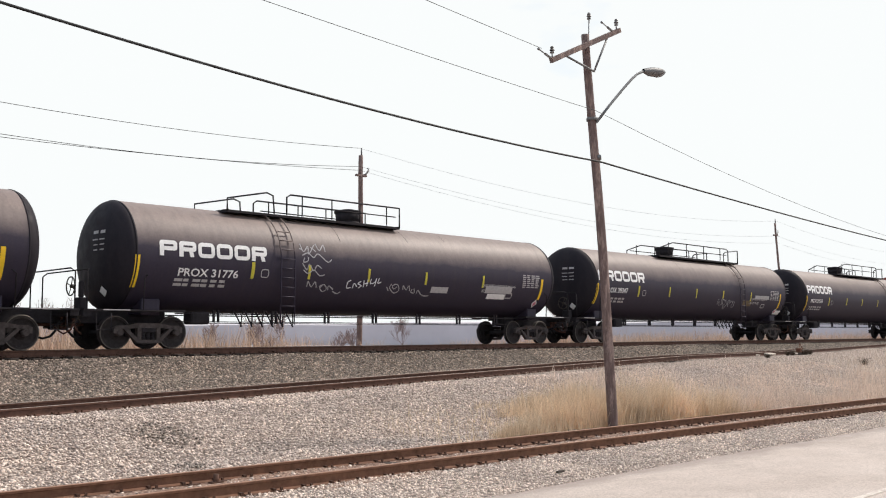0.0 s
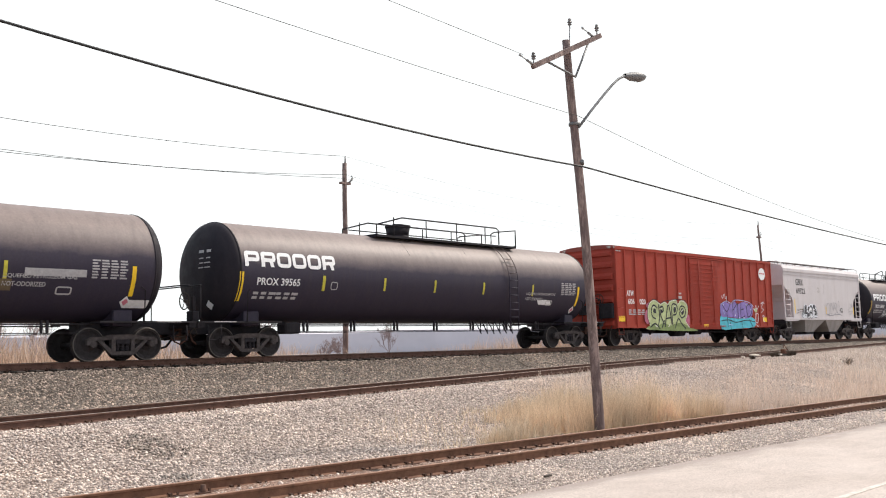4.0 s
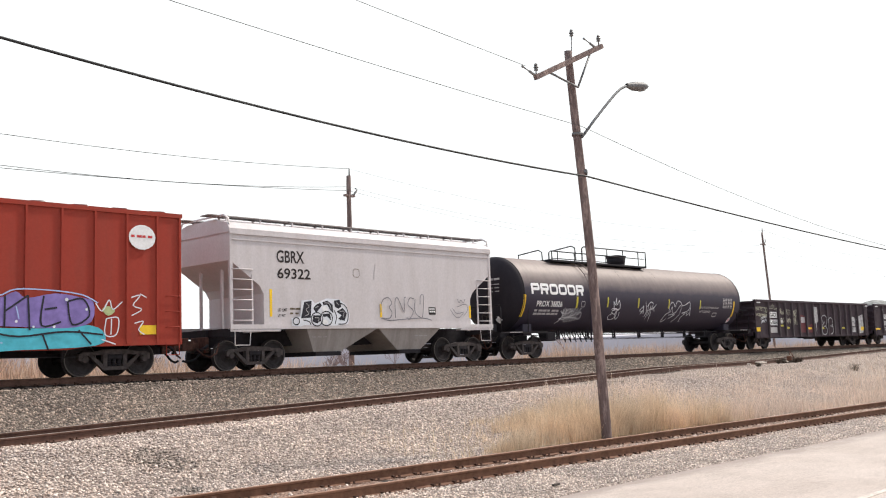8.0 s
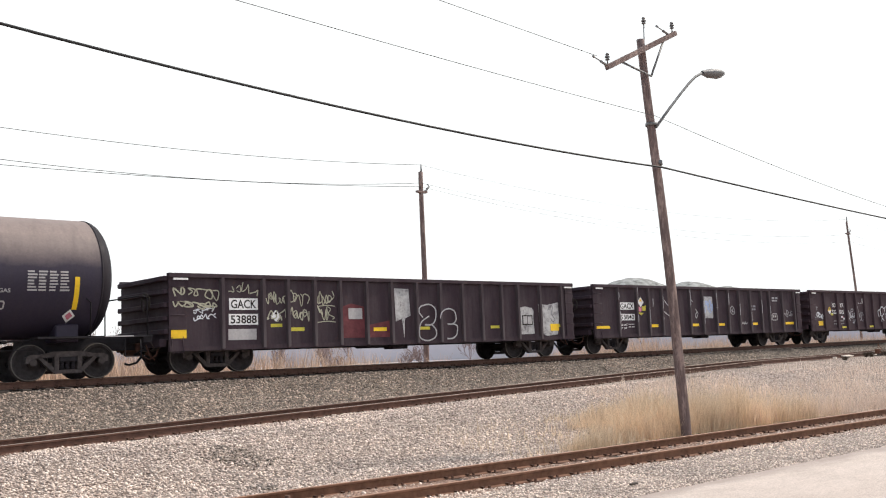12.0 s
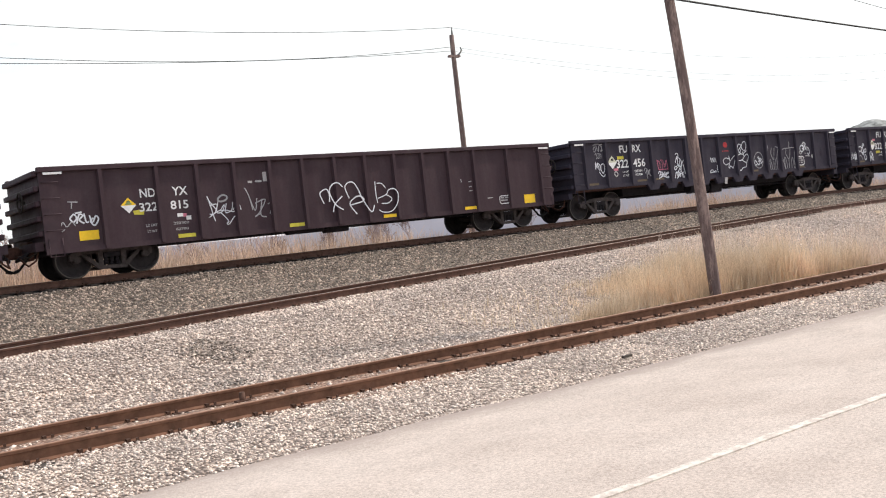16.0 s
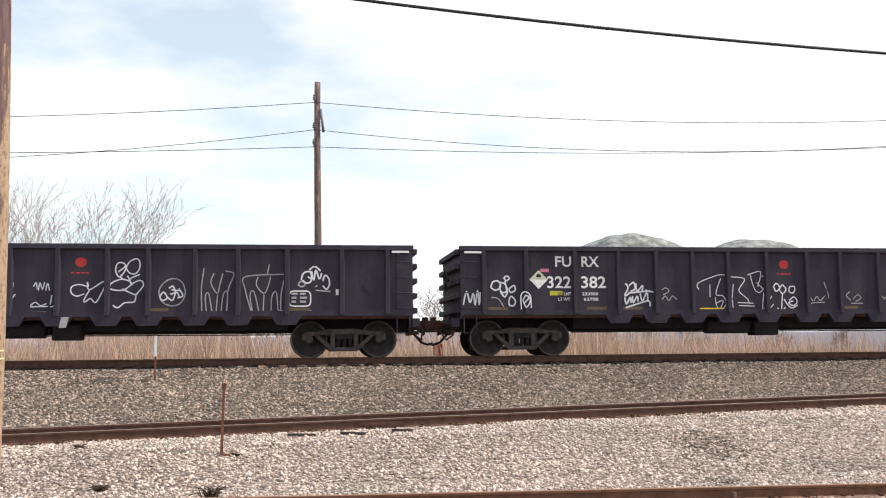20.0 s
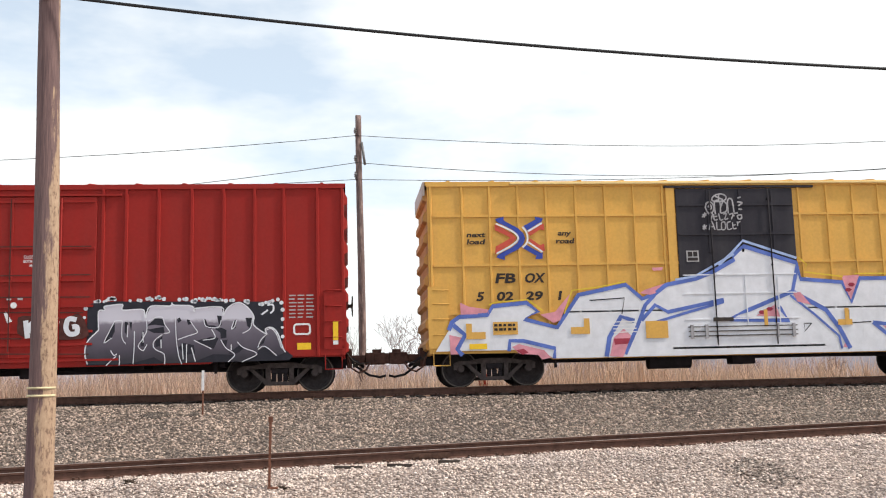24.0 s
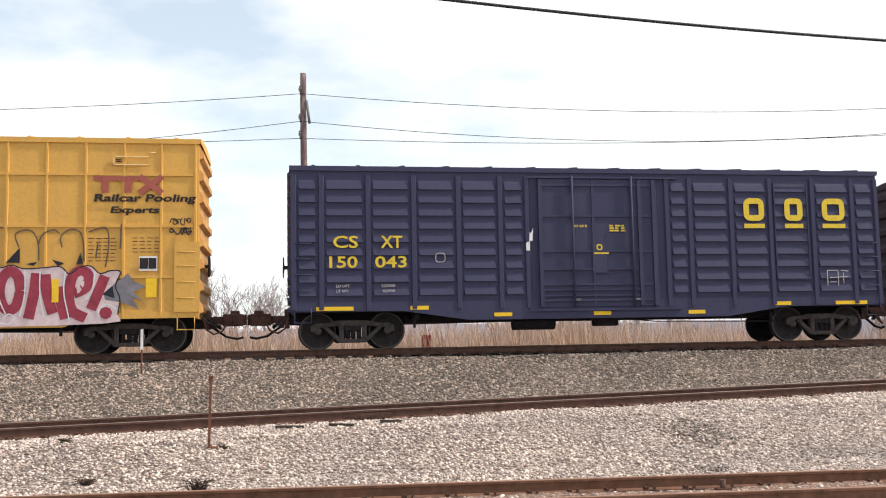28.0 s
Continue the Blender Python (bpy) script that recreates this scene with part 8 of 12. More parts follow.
    patch("graffiti", 4.62, 5.34, 1.61, 2.03, car, "spray_slate", y=S - 0.0065)
    strokes(car, "scraped", 0.03, S - 0.011, (((4.61, 1.91), (5.34, 1.92)), ((4.61, 1.8), (5.35, 1.82)), ((4.62, 1.7), (5.35, 1.69)),))
    strokes(car, "rust_dark", 0.16, S - 0.0075, (((0.37, 0.94), (0.73, 1.24), (1.07, 1.47), (1.25, 1.81)),))
    strokes(car, "rust_dark", 0.035, S - 0.0075, (((1.32, 1.93), (2.47, 1.93)), ((2.88, 1.92), (4.72, 1.91)), ((2.05, 1.71), (1.95, 1.49), (2.05, 1.35), (2.44, 1.31), (2.57, 1.42), (2.89, 1), (3.09, 0.79)), ((2.46, 1.48), (2.67, 1.77), (2.88, 1.93)), ((2.37, 0.91), (2.8, 1.01)), ((3.67, 1.92), (3.81, 1.71), (3.76, 1.42), (3.55, 0.86)), ((4, 1.85), (4.11, 1.74), (4.59, 1.8)), ((4.58, 2), (4.53, 1.57), (4.59, 1.03)), ((3.72, 0.98), (4.47, 1)), ((5.16, 1.2), (5.42, 0.97)), ((1.4, 1.35), (1.31, 1.02), (1.69, 0.94)), ((5.38, 1.62), (5.58, 1.57), (5.77, 1.15), (5.82, 0.79)),))
    strokes(car, "letter_dull", 0.02, S - 0.012, (((1.97, 1.42), (2.08, 1.36), (2.41, 1.33)), ((3.2, 1.42), (3.34, 1.56), (3.25, 1.65)), ((4.2, 1.53), (4.13, 1.14), (4.27, 0.86)), ((1.9, 1), (2.09, 1.14)), ((4.8, 1.14), (4.99, 1.36), (5.22, 1.26)), ((5.7, 1.15), (5.73, 0.79)), ((4.5, 0.79), (4.61, 0.93)),))
    patch("chalk_mark", 5.91, 5.95, 3.3, 3.43, car, "letter_dull", y=SIDE - 0.094)
    patch("chalk_mark", 5.96, 6.16, 3.17, 3.25, car, "letter_dull", y=SIDE - 0.094)
    patch("chalk_mark", 6.02, 6.19, 2.84, 3.06, car, "letter_dull", y=SIDE - 0.094)
    patch("chalk_mark", 6.36, 6.4, 3.15, 3.44, car, "letter_dull", y=SIDE - 0.094)
    patch("chalk_mark", 5.96, 6.1, 2.5, 2.62, car, "letter_dull", y=SIDE - 0.094)
    patch("chalk_mark", 6.63, 6.86, 3.38, 3.42, car, "letter_dull", y=SIDE - 0.094)
    patch("chalk_mark", 6.63, 6.83, 3.3, 3.33, car, "letter_dull", y=SIDE - 0.094)
    patch("chalk_mark", 6.6, 6.75, 3.24, 3.27, car, "letter_dull", y=SIDE - 0.094)
    patch("chalk_mark", 6.66, 6.9, 2.71, 2.85, car, "letter_dull", y=SIDE - 0.094)
    patch("chalk_mark", 7.22, 7.45, 2.79, 2.84, car, "letter_dull", y=SIDE - 0.094)
    patch("chalk_mark", 7.26, 7.46, 2.7, 2.75, car, "letter_dull", y=SIDE - 0.094)
    patch("chalk_mark", 8.04, 8.15, 2.42, 2.46, car, "letter_dull", y=SIDE - 0.094)
    patch("chalk_mark", 8.3, 8.42, 2.42, 2.47, car, "letter_dull", y=SIDE - 0.094)
    for x, z, r in ((8.21, 2.29, 0.081),):
        shape("graffiti", [(x + r * math.cos(0.7854 * k), z + r * math.sin(0.7854 * k)) for k in range(8)], car, "letter_white", SIDE - 0.094)
    shape("graffiti", ((7.98, 2.11), (8.04, 2.14), (8.19, 1.89), (8.07, 1.85)), car, "letter_white", SIDE - 0.094)
    return car


maroon_boxcar()


def arrow_logo(car, x0, x1, z0, z1, y):
    """Two crossing double arrows, blue over red."""
    cx, cz, hw, hh = (x0 + x1) / 2, (z0 + z1) / 2, (x1 - x0) / 2, (z1 - z0) / 2
    def at(a, b):
        return cx + a * hw, cz + b * hh
    left_blue = ((-0.90, 0.76), (-0.96, 0.90), (-0.62, 1.00), (-0.63, 0.83), (-0.03, 0.44), (0.16, 0.21), (0.22, -0.03), (0.13, -0.31), (-0.07, -0.52), (-0.63, -0.84), (-0.62, -1.01), (-0.96, -0.90), (-0.90, -0.78), (-0.29, -0.41), (-0.08, -0.22), (-0.02, 0.00), (-0.10, 0.21), (-0.29, 0.39))
    left_red = ((-1.00, 0.65), (-0.83, 0.56), (-0.32, 0.23), (-0.13, 0.00), (-0.29, -0.22), (-0.81, -0.59), (-1.00, -0.73), (-0.98, -0.39), (-0.55, -0.12), (-0.37, 0.00), (-0.55, 0.14), (-0.98, 0.37))
    right_blue = (((0.17, 0.56), (0.67, 0.86), (0.64, 1.00), (0.97, 0.90), (0.91, 0.76), (0.32, 0.35)), ((0.10, -0.46), (0.25, -0.31), (0.84, -0.71), (0.91, -0.67), (0.90, -0.97), (0.60, -1.00), (0.65, -0.84)))
    right_red = (((0.33, 0.24), (0.84, 0.61), (0.99, 0.67), (1.00, 0.35), (0.83, 0.39), (0.43, 0.10)), ((0.33, -0.10), (0.43, -0.03), (0.81, -0.35), (0.98, -0.27), (1.00, -0.63), (0.84, -0.59)))
    for k, (mat, outline) in enumerate((("logo_blue", left_blue), ("logo_red", left_red)) + tuple(("logo_blue", o) for o in right_blue) + tuple(("logo_red", o) for o in right_red)):
        shape("logo_shape", [at(a, b) for a, b in outline], car, mat, y - 0.001 * k)
    for pts in (((0.12, 0.52), (0.27, 0.28), (0.32, 0.0), (0.27, -0.25), (0.1, -0.44)), ((-0.95, 0.68), (-0.3, 0.32), (-0.06, 0.0), (-0.3, -0.32), (-0.95, -0.72)), ((0.34, 0.3), (0.92, 0.69)), ((0.34, -0.2), (0.9, -0.66))):
        bm = bmesh.new()
        ribbon(bm, smooth_line([at(a, b) for a, b in pts], 5), hw * 0.07, y - 0.009)
        part("logo_shape", bm, M["letter_white"], car)


def faded_letters(car, x0, x1, z0, z1, y, mat):
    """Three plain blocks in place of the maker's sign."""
    w = (x1 - x0) / 3
    for k in range(2):
        a = x0 + w * k
        shape("logo_shape", ((a, z1 - (z1 - z0) * 0.28), (a, z1), (a + w * 0.95, z1), (a + w * 0.95, z1 - (z1 - z0) * 0.28), (a + w * 0.66, z1 - (z1 - z0) * 0.28), (a + w * 0.66, z0), (a + w * 0.34, z0), (a + w * 0.34, z1 - (z1 - z0) * 0.28)), car, mat, y)
    a = x0 + 2 * w
    bm = bmesh.new()
    ribbon(bm, ((a, z0), (a + w, z1)), w * 0.28, y)
    part("logo_shape", bm, M[mat], car)
    bm = bmesh.new()
    ribbon(bm, ((a, z1), (a + w, z0)), w * 0.28, y - 0.002)
    part("logo_shape", bm, M[mat], car)


def yellow_body(car, L, posts):
    z0, z1 = 0.88, 5.37
    box_body(car, L, z0, z1, "yellow", "yellow", posts, rails=(4.45, 3.15, 1.88), post_w=0.07, post_y=0.04, end_mat="yellow_end", end_rows=8,
             sill=((0.0, 0.86), (0.0, 1.0), (L, 1.0), (L, 0.86), (L - 2.9, 0.84), (L - 3.2, 0.66), (3.2, 0.66), (2.9, 0.84)))
    running_gear(car, L, 1.75, 0.75, 0.92, 0.95)
    part("roof_end", boxes((-0.085, -0.035, SIDE + 0.06, -SIDE - 0.06, z1 - 0.34, z1 + 0.02)), M["roof_pale"], car, "bleached roof end plate")
    end_ladders(car, L, "yellow", z0, (1.35, 1.75, 2.15, 2.5), (1.35, 1.75, 2.15, 2.5))
    part("ladder_panel", boxes((-0.02, 0.5, SIDE - 0.06, SIDE - 0.03, 1.0, 2.6)), M["yellow"], car)
    part("ladder_panel", boxes((L - 0.6, L + 0.02, SIDE - 0.06, SIDE - 0.03, 1.0, 2.75)), M["yellow"], car)
    hand_brake(car, L + 0.06, -0.7, 2.2, 1)
    x = L - 2.1
    part("tack_board", boxes((x, x + 0.85, SIDE - 0.06, SIDE - 0.03, 4.68, 4.71), (x, x + 0.85, SIDE - 0.06, SIDE - 0.03, 4.88, 4.91), (x, x + 0.03, SIDE - 0.06, SIDE - 0.03, 4.68, 4.91)), M["yellow_pale"], car)
    rung(car, x + 0.88, x + 1.0, 5.0, "yellow_pale")
    bars("stencil", x + 0.06, x + 0.24, 4.74, 4.83, 2, 1, car, "letter_black", seed=5, y=SIDE - 0.045)


def yellow_one():
    L = 16.5
    car = railcar("box_car", 243.6, "yellow box car covered in white and blue graffiti", "box car")
    yellow_body(car, L, (0.1, 0.93, 1.66, 2.42, 3.18, 3.98, 4.78, 5.57, 6.36, 10.18, 10.98, 11.72, 12.47, 13.25, 14.02, 14.78, 15.55, L - 0.1))
    part("door_post", boxes((6.45, 6.68, SIDE - 0.06, SIDE, 0.9, 5.2)), M["yellow"], car)
    # pale strip paints in the highlight along the car's top edge
    part("track_cover", boxes((2.22, 14.45, SIDE - 0.1, SIDE - 0.03, 5.28, 5.34), bevel=0.01), M["yellow_pale"], car, "door track cover painted pale as a highlight")
    door = door_panel(car, 6.72, 10.0, 0.95, 5.15, "door_black", (3.9, 4.7), (), name="door", bars_mat="under")
    # posts and rail that press through the white paint
    for x, top in ((0.93, 1.75), (1.66, 1.95), (2.42, 1.95), (3.18, 1.35), (3.98, 2.05), (4.78, 2.4), (5.57, 2.1), (10.98, 2.35), (11.72, 2.0), (12.47, 2.35), (13.25, 2.0), (14.02, 1.75), (14.78, 1.95), (15.55, 1.7)):
        part("painted_rib", boxes((x - 0.025, x + 0.025, SIDE - 0.082, SIDE - 0.05, 1.0, top)), M["spray_white"], car)
    for x0, x1 in ((3.6, 6.3), (10.2, 13.6)):
        part("painted_rib", boxes((x0, x1, SIDE - 0.08, SIDE - 0.05, 1.86, 1.9)), M["spray_white"], car)
    for x in (7.6, 8.5, 9.4):
        part("door_rib", boxes((x - 0.03, x + 0.03, SIDE - 0.08, SIDE - 0.05, 3.4, 5.1)), M["door_black"], door)
        part("door_rib", boxes((x - 0.014, x + 0.014, SIDE - 0.096, SIDE - 0.05, 1.45, 2.75)), M["spray_white"], door)
    for z in (1.62, 2.3, 2.8):
        part("door_rib", boxes((6.8, 9.92, SIDE - 0.094, SIDE - 0.05, z - 0.014, z + 0.014)), M["spray_white"], door)
    for z in (1.18, 1.3, 1.42):
        part("door_rod", boxes((6.85, 9.85, SIDE - 0.118, SIDE - 0.1, z - 0.012, z + 0.012)), M["grime"], door)
    part("door_handle", boxes((7.55, 8.1, SIDE - 0.13, SIDE - 0.07, 1.56, 1.66), bevel=0.01), M["grime"], door)
    for x in (6.95, 7.35, 9.3, 9.75):
        part("rod_guide", boxes((x - 0.04, x + 0.04, SIDE - 0.124, SIDE - 0.07, 1.12, 1.48)), M["spray_grey"], door)
    arrow_logo(car, 1.78, 3.1, 3.28, 4.42, SIDE - 0.05)
    for w, x0, x1, za, zb in (("next", 1.03, 1.52, 3.88, 4.0), ("load", 1.03, 1.5, 3.69, 3.83), ("any", 3.45, 3.8, 3.86, 4.0), ("road", 3.4, 3.88, 3.69, 3.83), ("FB", 1.75, 2.28, 2.66, 2.92), ("OX", 2.52, 3.05, 2.66, 2.92), ("5", 1.24, 1.42, 2.2, 2.44), ("02", 1.76, 2.2, 2.2, 2.44), ("29", 2.52, 2.98, 2.2, 2.44), ("1", 3.4, 3.47, 2.2, 2.44), ("Railcar Pooling", 13.55, 15.42, 3.62, 3.82), ("Experts", 14.08, 15.0, 3.37, 3.55)):
        lettering(w, x0, x1, za, zb, car, "letter_black", y=SIDE - 0.05, slant=0.2)
    faded_letters(car, 13.45, 15.3, 3.92, 4.4, SIDE - 0.05, "logo_faded")
    # the long white piece, blue edge, pink fill
    Z = SIDE - 0.085
    def line(pts, w, mat="spray_blue", y=Z):
        bm = bmesh.new()
        ribbon(bm, pts, w, y)
        part("graffiti", bm, M[mat], car)
    edge = ((0.5, 1.46), (0.58, 1.66), (0.78, 1.8), (1.52, 1.84), (1.66, 2.06), (2.55, 2.14), (2.85, 1.9), (2.48, 1.71), (3.34, 1.48), (3.94, 2.32), (5.22, 2.57), (5.65, 2.19), (6.02, 2.33), (6.32, 2.55), (6.69, 2.62), (7.13, 2.7), (7.56, 2.85), (8.23, 3.2), (8.18, 3.29), (8.51, 3.56), (9.96, 3.09), (10.04, 2.65), (11.2, 2.55), (11.42, 2), (11.71, 2.65), (12.94, 2.64), (12.99, 2.48), (12.53, 2.11), (14.23, 1.82), (14.76, 2.22), (15.28, 1.97), (16.01, 1.77), (16.4, 1.61), (16.49, 1.2), (16.39, 0.94))
    shape("graffiti", tuple(p for p in edge if p[0] < 10.2) + ((10.2, 2.7), (10.2, 0.68), (3.2, 0.68), (2.9, 0.92), (0.15, 0.92)), car, "spray_white", SIDE - 0.08)
    shape("graffiti", ((10.2, 0.68), (10.2, 2.7)) + tuple(p for p in edge if p[0] > 10.2) + ((16.2, 0.95), (13.6, 0.92), (13.3, 0.68)), car, "spray_white", SIDE - 0.08)
    line(edge, 0.11)
    line(((0.61, 1.6), (0.92, 1.33), (0.71, 0.97), (0.84, 0.81)), 0.12, y=Z - 0.002)
    line(((2.05, 0.89), (2.08, 1.16), (2.43, 1.15), (3.26, 0.94), (3.23, 0.68)), 0.1, y=Z - 0.002)
    line(((4.62, 0.7), (4.72, 1.2), (5.05, 1.73), (5.41, 1.61)), 0.12, y=Z - 0.002)
    line(((5.12, 0.75), (5.49, 1.49), (5.72, 2.02), (5.99, 2.29)), 0.1, y=Z - 0.002)
    line(((5.6, 1.62), (5.99, 2.02), (6.33, 1.83), (7.87, 2.13)), 0.1, y=Z - 0.002)
    line(((5.99, 1.57), (6.82, 1.8), (7.87, 2.07)), 0.07, y=Z - 0.002)
    line(((9.98, 3.01), (9.79, 2.32), (8.55, 1.85), (8, 1.6), (9.65, 1.55), (9.39, 1.92)), 0.11, y=Z - 0.002)
    line(((9.79, 2.32), (10.69, 1.81), (11.04, 1.3), (11.29, 0.77)), 0.12, y=Z - 0.002)
    line(((9.72, 2.22), (10.36, 1.7), (11, 1.11), (11.06, 0.77)), 0.06, y=Z - 0.002)
    line(((11.99, 1.45), (12.72, 1.36), (13.17, 1.07), (13.55, 0.72)), 0.1, y=Z - 0.002)
    line(((11.99, 1.45), (12.58, 0.95), (12.53, 0.74)), 0.1, y=Z - 0.002)
    line(((15.36, 0.95), (16, 0.9), (16.36, 1)), 0.06, y=Z - 0.002)
    line(((4.23, 2.17), (5.17, 2.22), (5.08, 1.8)), 0.03, "spray_dark", Z - 0.002)
    line(((11.33, 1.8), (11.32, 1.45), (11.93, 1.47)), 0.03, "spray_dark", Z - 0.002)
    line(((10.26, 1.46), (10.04, 1.24), (10.05, 1.46), (10.26, 1.46)), 0.025, "spray_dark", Z - 0.002)
    line(((13.57, 1.96), (13.56, 1.79), (13.69, 1.79)), 0.025, "spray_dark", Z - 0.002)
    line(((1.57, 2.1), (1.72, 2.16), (2.58, 2.22), (2.97, 1.93)), 0.035, "letter_yellow", Z - 0.004)
    line(((3.54, 1.83), (3.77, 2.44), (4.49, 2.52), (5.22, 2.65)), 0.035, "letter_yellow", Z - 0.004)
    line(((10.03, 3.24), (10.24, 3.04), (10.16, 2.84), (11.24, 2.7)), 0.035, "letter_yellow", Z - 0.004)
    line(((11.57, 2.78), (12.5, 2.77), (13.02, 2.64)), 0.035, "letter_yellow", Z - 0.004)
    line(((14.27, 1.96), (14.76, 2.34), (15.22, 2.1)), 0.035, "letter_yellow", Z - 0.004)
    line(((7.79, 3.05), (8.18, 3.39), (8.5, 3.71), (9.97, 3.22)), 0.07, "spray_sky", Z - 0.004)
    line(((6.57, 2.68), (7.13, 2.77), (8.23, 3.35)), 0.06, "spray_sky", Z - 0.004)
    shape("graffiti", ((2.13, 1), (2.31, 1.07), (2.97, 0.9), (3.15, 0.7), (2.91, 0.66), (2.82, 0.78), (2.32, 0.82)), car, "spray_pink", Z - 0.003)
    shape("graffiti", ((4.71, 0.71), (4.83, 1.18), (5.11, 1.42), (5.3, 1.23), (5.06, 0.67)), car, "spray_pink", Z - 0.003)
    shape("graffiti", ((0.81, 2.17), (1.04, 2.06), (1.54, 1.98), (1.55, 1.86), (0.82, 1.86)), car, "spray_pink", Z - 0.003)
    shape("graffiti", ((2.9, 1.82), (3.3, 1.89), (3.72, 2.36), (3.43, 1.66), (3.25, 1.6)), car, "spray_pink", Z - 0.003)
    shape("graffiti", ((5.59, 2.34), (5.74, 2.43), (6.39, 2.62), (6.08, 2.35), (5.87, 2.29)), car, "spray_pink", Z - 0.003)
    shape("graffiti", ((0.51, 1.34), (0.83, 1.27), (0.73, 0.97), (0.79, 0.84), (0.53, 0.84)), car, "spray_pink", Z - 0.003)
    shape("graffiti", ((5.95, 3.01), (6.26, 3.02), (6.23, 2.94), (5.98, 2.93)), car, "spray_pink", Z - 0.003)
    shape("graffiti", ((11.2, 2.72), (11.71, 2.74), (11.64, 2.4), (11.42, 2.07), (11.29, 2.37)), car, "spray_pink", Z - 0.003)
    shape("graffiti", ((13.03, 2.43), (13.42, 2.47), (14.17, 2.36), (14, 1.96), (12.64, 2.15)), car, "spray_pink", Z - 0.003)
    shape("graffiti", ((8.74, 1.69), (9.28, 1.98), (9.4, 1.65)), car, "spray_pink", Z - 0.003)
    shape("graffiti", ((9.8, 2.28), (10, 2.3), (10.29, 1.95), (9.91, 2.05)), car, "spray_pink", Z - 0.003)
    shape("graffiti", ((12.25, 1.36), (12.78, 1.3), (13.42, 0.75), (12.64, 0.77), (12.65, 1)), car, "spray_pink", Z - 0.003)
    shape("graffiti", ((15.95, 1.89), (16.44, 1.91), (16.35, 1.68), (16.08, 1.79)), car, "spray_pink", Z - 0.003)
    shape("graffiti", ((14.25, 2.39), (14.69, 2.45), (14.34, 2.1), (14.24, 1.97)), car, "spray_pink", Z - 0.003)
    shape("graffiti", ((11.09, 0.8), (11.19, 0.99), (11.25, 0.8)), car, "spray_pink", Z - 0.003)
    shape("graffiti", ((2.24, 0.91), (2.43, 0.95), (2.56, 0.85), (2.41, 0.79)), car, "spray_red", Z - 0.006)
    shape("graffiti", ((4.83, 1.16), (5.27, 1.16), (5.21, 1.02), (4.85, 1)), car, "spray_red", Z - 0.006)
    shape("graffiti", ((12.69, 0.87), (13.29, 0.86), (13.41, 0.75), (12.64, 0.77)), car, "spray_red", Z - 0.006)
    for x, z in ((11.46, 2.48), (11.36, 2.34), (12.98, 2.27), (13.88, 2.37), (16.07, 1.86), (8.9, 1.78), (9.12, 1.86), (13.09, 0.84)):
        shape("graffiti", [(x + 0.1 * math.cos(a), z + 0.055 * math.sin(a)) for a in (0, 1, 2, 3, 4, 5)], car, "spray_crimson", Z - 0.008)
    line(((4.82, 1.59), (5.45, 1.6)), 0.025, "letter_white", Z - 0.0075)
    line(((4.82, 1.5), (5.45, 1.51)), 0.025, "letter_white", Z - 0.0075)
    line(((4.82, 1.41), (5.45, 1.42)), 0.025, "letter_white", Z - 0.0075)
    line(((4.83, 1.32), (5.45, 1.33)), 0.025, "letter_white", Z - 0.0075)
    strokes(car, "spray_grey", 0.04, SIDE - 0.095, (((7.71, 4.86), (7.8, 4.95), (7.97, 4.99), (8.1, 4.93), (8.09, 4.83), (7.91, 4.78), (7.74, 4.8), (7.71, 4.86)), ((7.91, 4.98), (7.9, 4.8)), ((7.8, 4.93), (8.02, 4.83)), ((7.52, 4.61), (7.55, 4.73), (7.66, 4.77), (7.75, 4.67), (7.72, 4.5), (7.59, 4.47), (7.52, 4.61)), ((7.59, 4.62), (7.65, 4.7), (7.69, 4.61), (7.62, 4.55)), ((7.79, 4.43), (7.78, 4.77), (7.93, 4.78), (7.93, 4.46)), ((7.94, 4.62), (8.03, 4.78), (8.12, 4.69), (8.09, 4.51), (7.94, 4.46)), ((8.15, 4.45), (8.15, 4.81), (8.27, 4.83), (8.31, 4.48)), ((8.31, 4.45), (8.42, 4.47)), ((8.43, 4.87), (8.52, 4.9)), ((8.41, 4.77), (8.56, 4.74), (8.43, 4.66)), ((8.43, 4.57), (8.54, 4.56)), ((8.39, 4.39), (8.5, 4.41), (8.51, 4.32), (8.42, 4.3), (8.39, 4.39)),))
